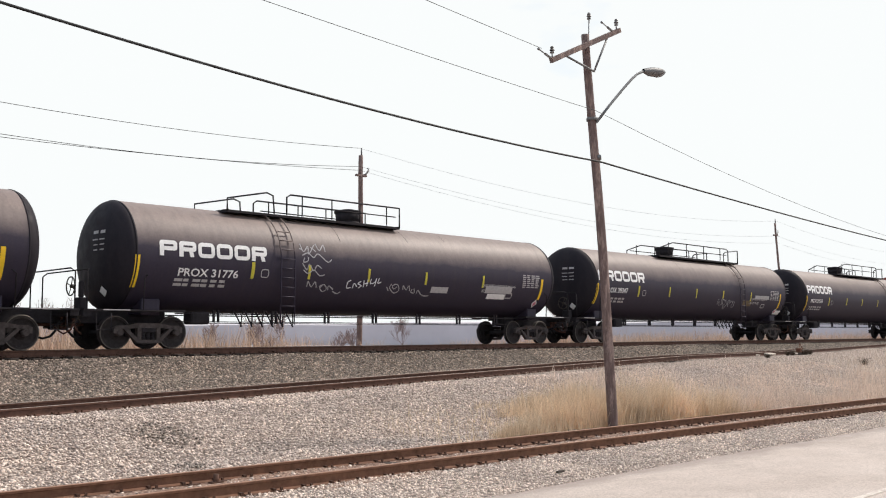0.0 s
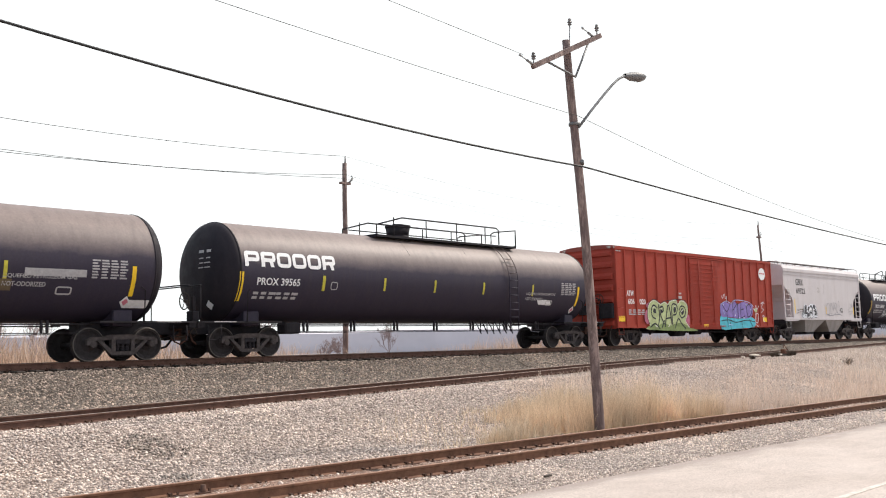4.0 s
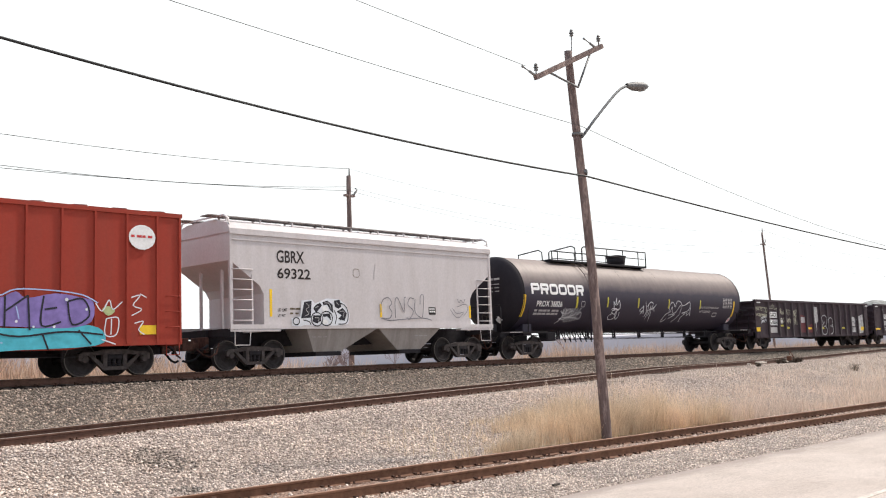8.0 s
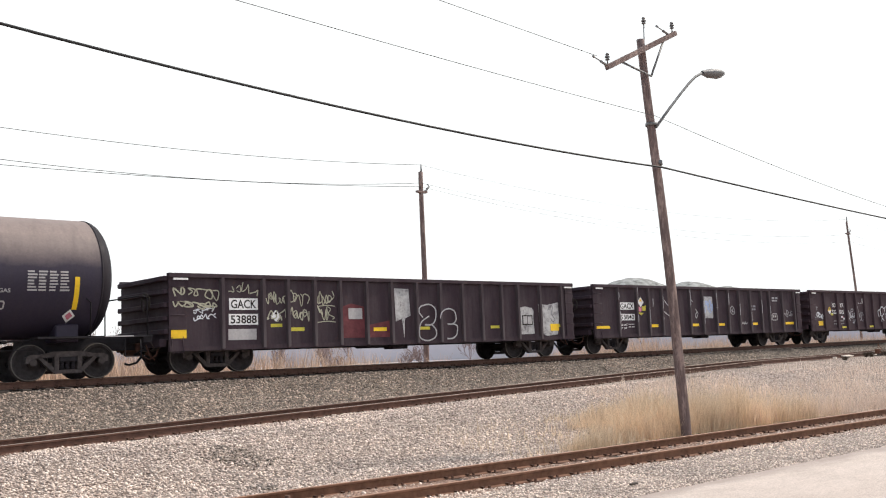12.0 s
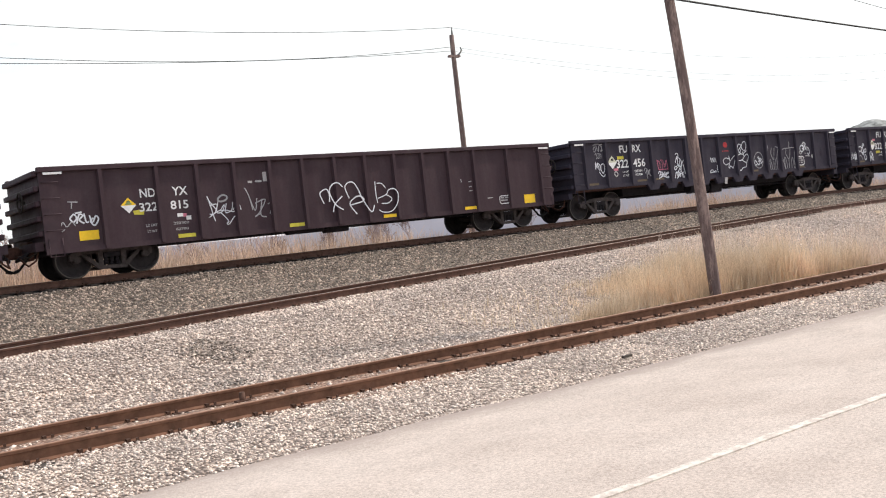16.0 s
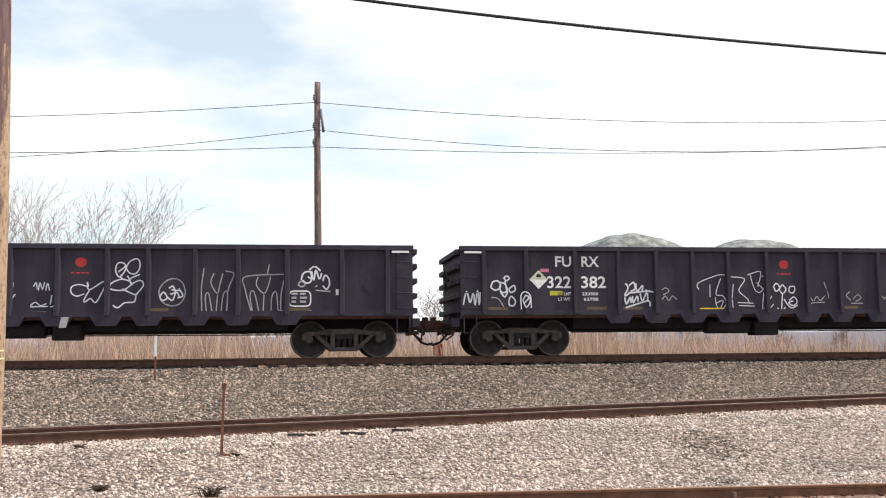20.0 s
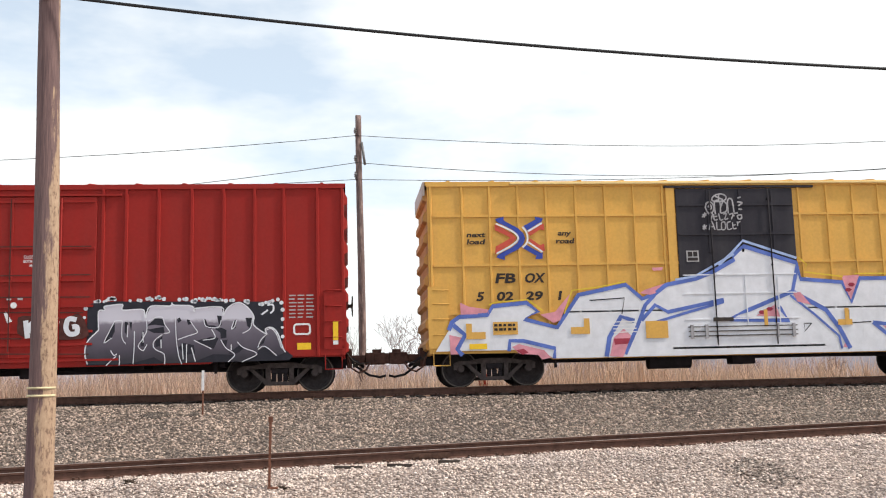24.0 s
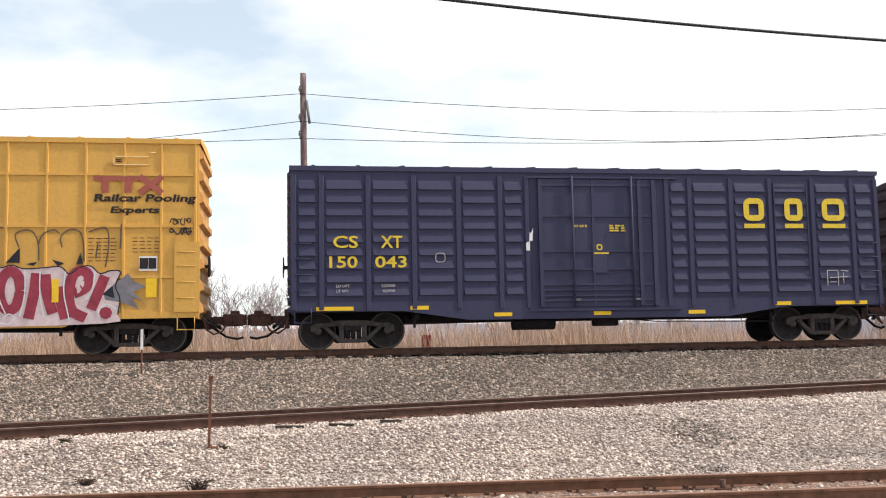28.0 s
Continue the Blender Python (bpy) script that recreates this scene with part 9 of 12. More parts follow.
    strokes(car, "spray_grey", 0.034, SIDE - 0.095, (((7.43, 4.43), (7.54, 4.4)), ((7.49, 4.49), (7.47, 4.34)), ((7.41, 4.36), (7.54, 4.46)), ((7.59, 4.44), (7.71, 4.46), (7.65, 4.28)), ((7.73, 4.44), (7.75, 4.28), (7.84, 4.29)), ((7.75, 4.37), (7.84, 4.38)), ((7.88, 4.46), (7.91, 4.28), (8, 4.29)), ((8.01, 4.43), (8.09, 4.45), (8.04, 4.29), (8.14, 4.32)), ((8.17, 4.42), (8.28, 4.45), (8.22, 4.29)), ((8.26, 4.38), (8.32, 4.39)), ((7.41, 4.12), (7.51, 4.04)), ((7.47, 4.16), (7.44, 4.01)), ((7.4, 4.04), (7.53, 4.13)), ((7.59, 4.01), (7.66, 4.25), (7.75, 4.01)), ((7.62, 4.09), (7.73, 4.1)), ((7.81, 4.23), (7.81, 4.03), (7.91, 4.02)), ((7.94, 4.2), (8.03, 4.22), (8.04, 4.04), (7.94, 4.02), (7.94, 4.2)), ((8.2, 4.23), (8.1, 4.19), (8.11, 4.02), (8.22, 4.04)), ((8.25, 4.21), (8.26, 4.04), (8.35, 4.05)), ((8.26, 4.13), (8.33, 4.14)), ((8.38, 4.23), (8.39, 4.11)), ((8.38, 4.17), (8.47, 4.24)),))
    for k, w in enumerate(("END", "CHEM", "NOWR", "MOOCH", "NEMO")):
        lettering(w, 15.72 - 0.05 * (k > 1), 16.28 + 0.07 * (k > 1), 4.05 - 0.2 * k, 4.18 - 0.2 * k, car, "spray_sky", y=SIDE - 0.05)
    bars("stencil", 14.2, 15.05, 3.14, 3.25, 1, 3, car, "letter_black", seed=12, y=SIDE - 0.05, fill=1.0)
    # yellow squares where tape and stencils were masked
    for k, (x0, x1, za, zb) in enumerate(((0.95, 1.1, 1.22, 1.62), (0.95, 1.45, 1.22, 1.4), (1.65, 2.3, 1.32, 1.65), (3.7, 4.2, 1.3, 1.48), (4.05, 4.2, 1.3, 1.7), (5.7, 6.3, 1.15, 1.6), (11.0, 11.4, 1.4, 1.55), (11.2, 11.32, 1.4, 1.85), (12.6, 13.2, 1.42, 1.56), (13.05, 13.2, 1.42, 1.88), (14.7, 15.5, 1.05, 1.6), (15.2, 15.4, 1.5, 1.9), (8.95, 9.05, 1.4, 1.85))):
        patch("masked_patch", x0, x1, za, zb, car, "yellow", y=Z - 0.010 - 0.006 * (k % 2))
    patch("reflector", 1.02, 1.48, 0.96, 1.1, car, "reflector", y=Z - 0.024)
    patch("reflector", 14.85, 15.3, 1.2, 1.32, car, "reflector", y=Z - 0.024)
    bars("stencil", 1.68, 2.28, 1.38, 1.6, 2, 5, car, "letter_black", seed=9, y=Z - 0.022)
    patch("stencil_box", 14.22, 14.76, 1.33, 1.69, car, "letter_white", y=Z - 0.028)
    patch("stencil_box", 14.26, 14.72, 1.37, 1.65, car, "letter_black", y=Z - 0.031)
    for x in (14.3, 14.51):
        patch("stencil_box", x, x + 0.17, 1.46, 1.61, car, "spray_slate", y=Z - 0.034)
    patch("tin_plate", 12.9, 13.42, 1.33, 1.55, car, "reflector_old", y=Z - 0.028)
    lettering("DANGER", 12.96, 13.36, 1.4, 1.48, car, "letter_black", y=Z - 0.034)
    strokes(car, "spray_purple", 0.04, Z - 0.034, (((14.38, 1.08), (14.2, 1.06), (14.17, 0.88), (14.34, 0.88), (14.36, 0.98), (14.28, 0.98)), ((14.42, 0.86), (14.44, 1.06), (14.58, 1.02), (14.5, 0.95), (14.62, 0.86)), ((14.8, 1.06), (14.68, 1.04), (14.68, 0.88), (14.84, 0.88)), ((14.68, 0.97), (14.8, 0.97)), ((15.62, 1.08), (15.6, 0.9), (15.74, 0.9), (15.76, 1.08)), ((15.98, 1.08), (15.84, 1.04), (15.86, 0.9), (16.0, 0.9)), ((15.86, 0.99), (15.96, 0.99)), ((16.1, 1.12), (16.1, 0.95)), ((16.2, 1.12), (16.2, 1.04), (16.28, 1.04)), ((16.28, 1.12), (16.28, 0.95))))
    patch("stencil_box", 14.3, 14.67, 1.41, 1.61, car, "letter_black", y=Z - 0.022)
    patch("stencil_box", 6.93, 7.27, 3.16, 3.46, car, "letter_dull", y=SIDE - 0.06)
    patch("stencil_box", 6.96, 7.24, 3.19, 3.27, car, "letter_black", y=SIDE - 0.064)
    patch("stencil_box", 6.97, 7.09, 3.3, 3.43, car, "letter_black", y=SIDE - 0.064)
    patch("stencil_box", 7.12, 7.23, 3.3, 3.43, car, "letter_black", y=SIDE - 0.064)
    bars("stencil", 14.75, 15.35, 2.1, 3.0, 8, 4, car, "logo_faded", seed=14, y=SIDE - 0.049, fill=0.3)
    return car


yellow_one()


def yellow_two():
    L = 16.41
    car = railcar("box_car", 262.07, "yellow box car with crimson and black graffiti", "box car")
    yellow_body(car, L, (0.1, 0.75, 1.55, 2.48, 3.43, 4.33, 5.24, 10.3, 10.9, 11.82, 12.74, 13.66, 14.58, 15.48, L - 0.1))
    part("door_post", boxes((5.95, 6.2, SIDE - 0.06, SIDE, 0.9, 5.2)), M["yellow"], car)
    door_panel(car, 6.22, 10.12, 0.98, 5.15, "door_black", (1.6, 2.4, 3.0, 3.9), (7.3, 8.6, 9.4), name="door")
    arrow_logo(car, 1.95, 3.22, 3.3, 4.42, SIDE - 0.05)
    for w, x0, x1, za, zb in (("next", 0.84, 1.35, 3.88, 4.02), ("load", 0.82, 1.34, 3.68, 3.84), ("any", 3.68, 4.12, 3.9, 4.05), ("road", 3.68, 4.25, 3.7, 3.86), ("FB", 0.78, 1.35, 2.52, 2.76), ("OX", 1.92, 2.48, 2.52, 2.76), ("50", 0.8, 1.3, 2.03, 2.25), ("54", 1.93, 2.42, 2.03, 2.25), ("7", 2.85, 3.05, 2.03, 2.25), ("Railcar Pooling", 13.85, 16.3, 3.7, 3.95), ("Experts", 14.25, 15.42, 3.42, 3.64)):
        lettering(w, x0, x1, za, zb, car, "letter_black", y=SIDE - 0.05, slant=0.2)
    faded_letters(car, 13.85, 15.5, 3.98, 4.4, SIDE - 0.05, "logo_faded")
    Y = SIDE - 0.052
    Z = SIDE - 0.06
    def line(pts, w, mat, y=Z, smooth=True, closed=False):
        bm = bmesh.new()
        ribbon(bm, smooth_line(pts, 5, closed) if smooth else pts, w, y, closed)
        part("graffiti", bm, M[mat], car)
    # crimson clouds behind, black letters with white borders
    shape("graffiti", smooth_line(((0.5, 0.75), (0.52, 1.07), (0.79, 1.26), (0.89, 1.74), (0.96, 1.94), (1.12, 1.98), (1.27, 1.86), (1.37, 1.69), (1.49, 1.4), (1.69, 0.89), (1.67, 0.75)), 3, True), car, "spray_cloud", SIDE - 0.09)
    shape("graffiti", smooth_line(((1.46, 1.43), (1.49, 1.72), (1.66, 1.87), (1.85, 1.93), (1.96, 1.75), (1.78, 1.43), (1.6, 1.12)), 3, True), car, "spray_cloud", SIDE - 0.09)
    shape("graffiti", smooth_line(((3.56, 2.1), (3.63, 2.39), (3.83, 2.47), (4, 2.36), (4.14, 2.13), (3.87, 1.93), (3.62, 1.93)), 3, True), car, "spray_cloud", SIDE - 0.09)
    shape("graffiti", smooth_line(((4.31, 2.11), (4.43, 2.38), (4.61, 2.53), (4.78, 2.47), (4.91, 2.26), (4.97, 2.14), (4.85, 1.99), (4.56, 2.05)), 3, True), car, "spray_cloud", SIDE - 0.09)
    shape("graffiti", smooth_line(((5.81, 1.86), (5.96, 2.12), (6.15, 2.28), (6.34, 2.33), (6.4, 2.03), (6.67, 1.83), (6.96, 1.92), (7.21, 2.13), (7.42, 2.13), (7.67, 1.95), (7.79, 1.71), (7.67, 1.49), (7.04, 1.43), (6.52, 1.36), (6.16, 1.51)), 3, True), car, "spray_cloud", SIDE - 0.09)
    shape("graffiti", smooth_line(((1.81, 0.72), (1.79, 1.36), (1.82, 1.66), (1.97, 1.87), (2.27, 1.99), (2.7, 1.94), (3.13, 1.93), (3.41, 2.01), (3.57, 1.88), (3.78, 1.97), (3.98, 2.16), (4.19, 2.15), (4.33, 1.98), (4.5, 2.09), (4.77, 2.1), (4.92, 1.94), (5.05, 2.16), (5.19, 2.26), (5.34, 2.16), (5.43, 1.94), (5.49, 1.65), (5.87, 1.59), (6.19, 1.48), (6.54, 1.32), (7.04, 1.45), (7.36, 1.4), (7.5, 1.16), (7.42, 0.73)), 3, True), car, "spray_dark", SIDE - 0.094)
    strokes(car, "spray_white", 0.075, SIDE - 0.098, (((1.81, 0.72), (1.79, 1.36), (1.82, 1.66), (1.97, 1.87), (2.27, 1.99), (2.7, 1.94), (3.13, 1.93), (3.41, 2.01), (3.57, 1.88), (3.78, 1.97), (3.98, 2.16), (4.19, 2.15), (4.33, 1.98), (4.5, 2.09), (4.77, 2.1), (4.92, 1.94), (5.05, 2.16), (5.19, 2.26), (5.34, 2.16), (5.43, 1.94), (5.49, 1.65), (5.87, 1.59), (6.19, 1.48), (6.54, 1.32), (7.04, 1.45), (7.36, 1.4), (7.5, 1.16)),))
    shape("graffiti", smooth_line(((2.95, 0.9), (3.03, 1.11), (3.21, 1.21), (3.4, 1.22), (3.43, 1.04), (3.29, 0.9), (3.08, 0.85)), 3, True), car, "spray_white", SIDE - 0.1)
    shape("graffiti", smooth_line(((3.91, 1.18), (4, 1.21), (4.07, 1.08), (4.26, 1.04), (4.34, 0.98), (4.2, 0.9), (4, 0.95)), 3, True), car, "spray_white", SIDE - 0.1)
    shape("graffiti", smooth_line(((4.43, 1.59), (4.56, 1.62), (4.59, 1.5), (4.48, 1.39), (4.45, 1.26), (4.65, 1.27), (4.94, 1.42), (5.06, 1.1), (4.98, 1), (4.86, 1.17), (4.36, 1.14)), 3, True), car, "spray_white", SIDE - 0.1)
    shape("graffiti", smooth_line(((5.43, 1.26), (5.58, 1.35), (5.87, 1.28), (6.09, 1.1), (6.35, 0.79), (5.8, 0.76), (5.9, 0.9), (5.7, 0.99), (5.56, 0.76), (5.48, 0.79), (5.57, 1.02)), 3, True), car, "spray_white", SIDE - 0.1)
    shape("graffiti", smooth_line(((1.82, 1.63), (1.96, 1.67), (2.42, 1.75), (2.48, 1.61), (2.4, 1.42), (2.08, 1.36), (1.88, 1.46)), 3, True), car, "spray_white", SIDE - 0.1)
    shape("graffiti", smooth_line(((2.48, 1.78), (2.92, 1.72), (3.34, 1.67), (3.56, 1.64), (3.53, 1.47), (3.02, 1.42), (2.74, 1.46), (2.66, 1.69)), 3, True), car, "spray_white", SIDE - 0.1)
    shape("graffiti", smooth_line(((5.36, 1.77), (5.57, 1.88), (6.01, 1.91), (6.14, 1.77), (6.09, 1.54), (5.79, 1.59), (5.6, 1.65), (5.43, 1.51)), 3, True), car, "spray_white", SIDE - 0.1)
    shape("graffiti", smooth_line(((7.26, 1.48), (7.48, 1.46), (7.78, 1.27), (8.12, 0.9), (8.01, 0.74), (7.51, 0.74), (7.52, 1.16)), 3, True), car, "spray_pale", SIDE - 0.1)
    shape("graffiti", smooth_line(((3.12, 0.94), (3.23, 1.02), (3.36, 1.04), (3.31, 0.91), (3.18, 0.88)), 3, True), car, "spray_dark", SIDE - 0.103)
    shape("graffiti", smooth_line(((5.5, 1.68), (5.73, 1.84), (5.91, 1.86), (5.84, 1.71), (5.6, 1.61)), 3, True), car, "spray_dark", SIDE - 0.103)
    shape("graffiti", smooth_line(((2.51, 1.72), (2.66, 1.72), (2.71, 1.46), (2.52, 1.41)), 3, True), car, "spray_dark", SIDE - 0.103)
    shape("graffiti", ((5.95, 0.81), (6.02, 0.96), (6.16, 0.76), (5.96, 0.74)), car, "spray_cloud", SIDE - 0.103)
    strokes(car, "spray_sky", 0.03, SIDE - 0.1035, (((1.88, 1.62), (2.4, 1.65)), ((1.91, 1.5), (2.37, 1.53)), ((2.99, 1.58), (3.5, 1.58)), ((3.05, 1.48), (3.46, 1.51)), ((5.43, 1.84), (6.08, 1.8)), ((5.43, 1.69), (6.08, 1.65)),))
    strokes(car, "spray_white", 0.045, SIDE - 0.104, (((2.28, 1.61), (2.29, 1.79), (2.48, 1.79), (2.46, 1.42), (2.55, 1.25)), ((2.66, 1.69), (2.88, 1.47), (3.14, 1.29)), ((3.5, 1.87), (3.61, 1.5), (3.82, 1.58)), ((4.28, 1.93), (4.32, 1.47), (4.39, 1.1)), ((4.89, 1.97), (4.94, 1.68), (5, 1.3), (5.09, 1.07)), ((5, 2.05), (5.05, 1.76), (5.08, 1.47)), ((5.53, 1.51), (5.87, 1.48), (6.16, 1.42)), ((4.43, 0.78), (4.72, 0.87), (4.86, 0.78)),))
    shape("graffiti", smooth_line(((1.88, 1.21), (2.04, 1.28), (2.44, 1.26), (2.58, 1.12), (2.65, 0.77), (1.97, 0.77)), 3, True), car, "spray_dark", SIDE - 0.105)
    strokes(car, "spray_teal", 0.085, SIDE - 0.109, (((1.93, 1.18), (2.07, 1.21), (2.12, 1.06), (2.03, 0.88), (1.91, 0.85), (1.95, 1.18)), ((2.2, 1.18), (2.18, 0.85), (2.33, 0.9), (2.25, 1.02), (2.34, 1.11), (2.2, 1.18)), ((2.41, 0.81), (2.42, 1.15), (2.51, 0.97), (2.59, 1.12), (2.66, 0.81)), ((4.57, 0.96), (4.89, 1.04)), ((4.73, 0.98), (4.72, 0.8)), ((4.95, 0.99), (4.88, 0.84), (5.02, 0.83), (4.96, 0.99)), ((5.08, 0.8), (5.13, 1.01), (5.21, 0.89), (5.29, 1.03), (5.32, 0.81)), ((5.52, 1.04), (5.39, 0.99), (5.5, 0.89), (5.34, 0.79)),))
    for x, z, r in ((1.54, 1.49, 0.056), (1.62, 1.36, 0.073), (1.71, 1.46, 0.048), (1.52, 1.3, 0.048), (1.65, 1.23, 0.065), (7.7, 1.53, 0.048), (7.81, 1.46, 0.065), (7.91, 1.34, 0.048), (7.75, 1.63, 0.04), (1.81, 1.57, 0.048),):
        shape("graffiti", [(x + r * math.cos(0.7854 * k), z + r * math.sin(0.7854 * k)) for k in range(8)], car, "spray_white", SIDE - 0.104)
    patch("reflector", 0.77, 0.96, 1.29, 1.78, car, "reflector", y=SIDE - 0.113)
    patch("reflector", 3.23, 3.31, 1.3, 1.8, car, "reflector", y=SIDE - 0.113)
    patch("reflector", 6.44, 6.55, 1.64, 2.12, car, "reflector", y=SIDE - 0.113)
    strokes(car, "spray_olive", 0.06, Y - 0.001, (((2.99, 2.86), (3.11, 2.73), (3.17, 2.44), (3.21, 2.04)), ((3.06, 2.79), (3.32, 2.68), (3.55, 2.74), (3.62, 2.91), (3.53, 3.12), (3.12, 3.16), (2.97, 3.1)),))
    strokes(car, "spray_olive", 0.035, Y - 0.001, (((3.87, 2.61), (4.11, 2.55), (4.33, 2.78), (4.37, 2.98), (3.96, 2.95)), ((4.11, 2.53), (4.29, 2.63), (4.35, 2.46)), ((4.63, 2.69), (4.73, 2.78), (4.85, 2.69), (4.71, 2.59), (4.62, 2.69)), ((4.9, 2.94), (5.2, 2.87), (5.19, 2.61), (4.98, 2.45)),))
    strokes(car, "spray_dark", 0.03, Y - 0.001, (((5.01, 2.34), (5.16, 2.3), (5.31, 2.23)), ((0.85, 1.88), (1.01, 1.94), (0.9, 1.83)),))
    line(((0.1, 4.3), (0.55, 4.35), (0.65, 4.0), (0.3, 3.8), (0.1, 3.9)), 0.05, "spray_dark", Y)
    shape("graffiti", smooth_line(((0.12, 4.25), (0.5, 4.25), (0.55, 4.0), (0.3, 3.85), (0.15, 3.6), (0.1, 3.5)), 3, True), car, "spray_white", Y + 0.002)
    strokes(car, "spray_dark", 0.035, Y - 0.001, (((0.27, 3.42), (0.4, 3.58), (0.48, 3.46), (0.4, 3.34)), ((0.49, 3.57), (0.68, 3.71), (0.69, 3.46), (0.51, 3.33)), ((0.28, 3), (0.36, 3.31), (0.64, 3.36), (0.8, 3.2), (0.7, 2.94), (0.47, 2.84), (0.32, 2.97)), ((0.37, 3.13), (0.52, 3.19), (0.54, 2.98), (0.39, 2.94)), ((0.64, 3.29), (0.7, 3.06), (0.8, 3.21)), ((0.73, 3.55), (1, 3.46), (1.03, 3.37)), ((0.08, 3.85), (0.13, 3.7), (0.24, 3.79), (0.24, 3.59)),))
    strokes(car, "spray_dark", 0.035, SIDE - 0.068, (((0.17, 2.41), (0.37, 2.41)), ((0.21, 2.5), (0.32, 2.32)), ((0.33, 2.5), (0.2, 2.32)), ((0.16, 2.18), (0.15, 2.01), (0.25, 2.05), (0.28, 2.14), (0.16, 2.18)), ((0.29, 1.99), (0.34, 2.16), (0.38, 1.99)), ((0.31, 2.06), (0.39, 2.06)), ((0.36, 2.13), (0.59, 2.15)), ((0.47, 2.15), (0.44, 1.99)), ((0.14, 1.85), (0.21, 1.91), (0.24, 1.82), (0.18, 1.76), (0.14, 1.85)), ((0.37, 1.85), (0.3, 1.85), (0.33, 1.92), (0.39, 1.9), (0.36, 1.76)), ((0.43, 1.93), (0.42, 1.89)),))
    # big crimson word with a pinkish halo, dark spikes and loops above
    shape("graffiti", smooth_line(((10.04, 0.73), (10.17, 1.2), (10.27, 1.72), (10.36, 2.05), (10.72, 2.21), (10.92, 2.3), (11.18, 2.22), (11.41, 2.35), (11.61, 2.32), (11.71, 2.13), (11.99, 2.19), (12.25, 2.1), (12.72, 2.12), (13.11, 2.14), (13.32, 1.96), (13.54, 2.11), (13.81, 2.16), (14.04, 1.97), (14.3, 2.04), (14.53, 2), (14.41, 1.67), (14.52, 1.34), (14.47, 0.95), (14.15, 0.74)), 3, True), car, "spray_blush", Y)
    strokes(car, "spray_dark", 0.03, Y - 0.002, (((10.17, 1.2), (10.27, 1.72), (10.36, 2.05), (10.72, 2.21), (10.92, 2.3), (11.18, 2.22), (11.41, 2.35), (11.61, 2.32), (11.71, 2.13), (11.99, 2.19), (12.25, 2.1), (12.72, 2.12), (13.11, 2.14), (13.32, 1.96), (13.54, 2.11), (13.81, 2.16), (14.04, 1.97), (14.3, 2.04), (14.53, 2), (14.41, 1.67), (14.52, 1.34), (14.47, 0.95)),))
    strokes(car, "spray_rosewood", 0.25, Y - 0.005, (((10.28, 0.82), (10.44, 1.42), (10.64, 1.94), (10.91, 2.12), (11.06, 1.98), (10.97, 1.71), (10.78, 1.53), (10.96, 1.32), (10.89, 0.88)), ((11.22, 2.07), (11.42, 2.19), (11.51, 2.05), (11.4, 1.92)), ((11.33, 1.72), (11.45, 1.43), (11.52, 1.12), (11.29, 1.23)), ((12.21, 1.57), (12.12, 1.23), (11.95, 1.09), (11.78, 1.23), (11.71, 1.56), (11.79, 1.9), (11.97, 2.04), (12.14, 1.9), (12.21, 1.57)), ((12.39, 0.88), (12.51, 1.51), (12.56, 1.99)), ((12.76, 1.96), (12.81, 1.48), (12.95, 1)), ((13.11, 1.66), (13.14, 1.29), (13.25, 0.87)), ((13.43, 1.48), (13.71, 1.63), (13.77, 1.93), (13.57, 2.05), (13.38, 1.86), (13.32, 1.42), (13.41, 1.06), (13.72, 0.88)), ((14.16, 1.91), (14.01, 1.51), (13.84, 1.09)),))
    for x, z, r in ((14.19, 1, 0.153),):
        shape("graffiti", [(x + r * math.cos(0.7854 * k), z + r * math.sin(0.7854 * k)) for k in range(8)], car, "spray_rosewood", Y - 0.007)
    strokes(car, "spray_white", 0.03, Y - 0.011, (((10.56, 0.88), (10.72, 1.41), (10.69, 1.65), (10.85, 1.89)), ((11.16, 2.01), (11.24, 1.65), (11.17, 1.32), (11.01, 1)), ((11.62, 2.16), (11.64, 1.8), (11.72, 1.35), (11.87, 1)), ((12.28, 2.07), (12.3, 1.51), (12.19, 0.94)), ((12.64, 2.02), (12.65, 1.45), (12.76, 0.91)), ((13.23, 2.02), (13.2, 1.51), (13.34, 0.85)), ((13.92, 2.03), (13.87, 1.57), (13.73, 1.33)), ((14.03, 0.91), (14.04, 1.09), (14.23, 1.21), (14.45, 1.09)), ((10.47, 0.91), (11.53, 0.97)), ((11.8, 0.88), (11.93, 1), (12.08, 0.91), (11.95, 0.76), (11.77, 0.79)),))
    shape("graffiti", smooth_line(((11.86, 1.8), (11.98, 1.85), (12.07, 1.62), (12, 1.33), (11.88, 1.36), (11.84, 1.56)), 3, True), car, "spray_blush", Y - 0.009)
    shape("graffiti", smooth_line(((13.5, 1.84), (13.63, 1.89), (13.67, 1.69), (13.52, 1.48)), 3, True), car, "spray_blush", Y - 0.009)
    shape("graffiti", smooth_line(((10.75, 1.59), (10.82, 1.77), (10.91, 1.72), (10.84, 1.5), (10.71, 1.17)), 3, True), car, "spray_steel", Y - 0.009)
    patch("reflector", 12.92, 13.08, 1.27, 1.84, car, "reflector", y=Y - 0.013)
    shape("graffiti", ((10.79, 2.26), (10.92, 2.98), (10.98, 2.29)), car, "spray_dark", Y - 0.001)
    shape("graffiti", ((10.55, 2.5), (10.83, 2.29), (10.73, 2.2)), car, "spray_dark", Y - 0.001)
    shape("graffiti", ((11.84, 2.25), (12.16, 2.62), (12.16, 2.24)), car, "spray_dark", Y - 0.001)
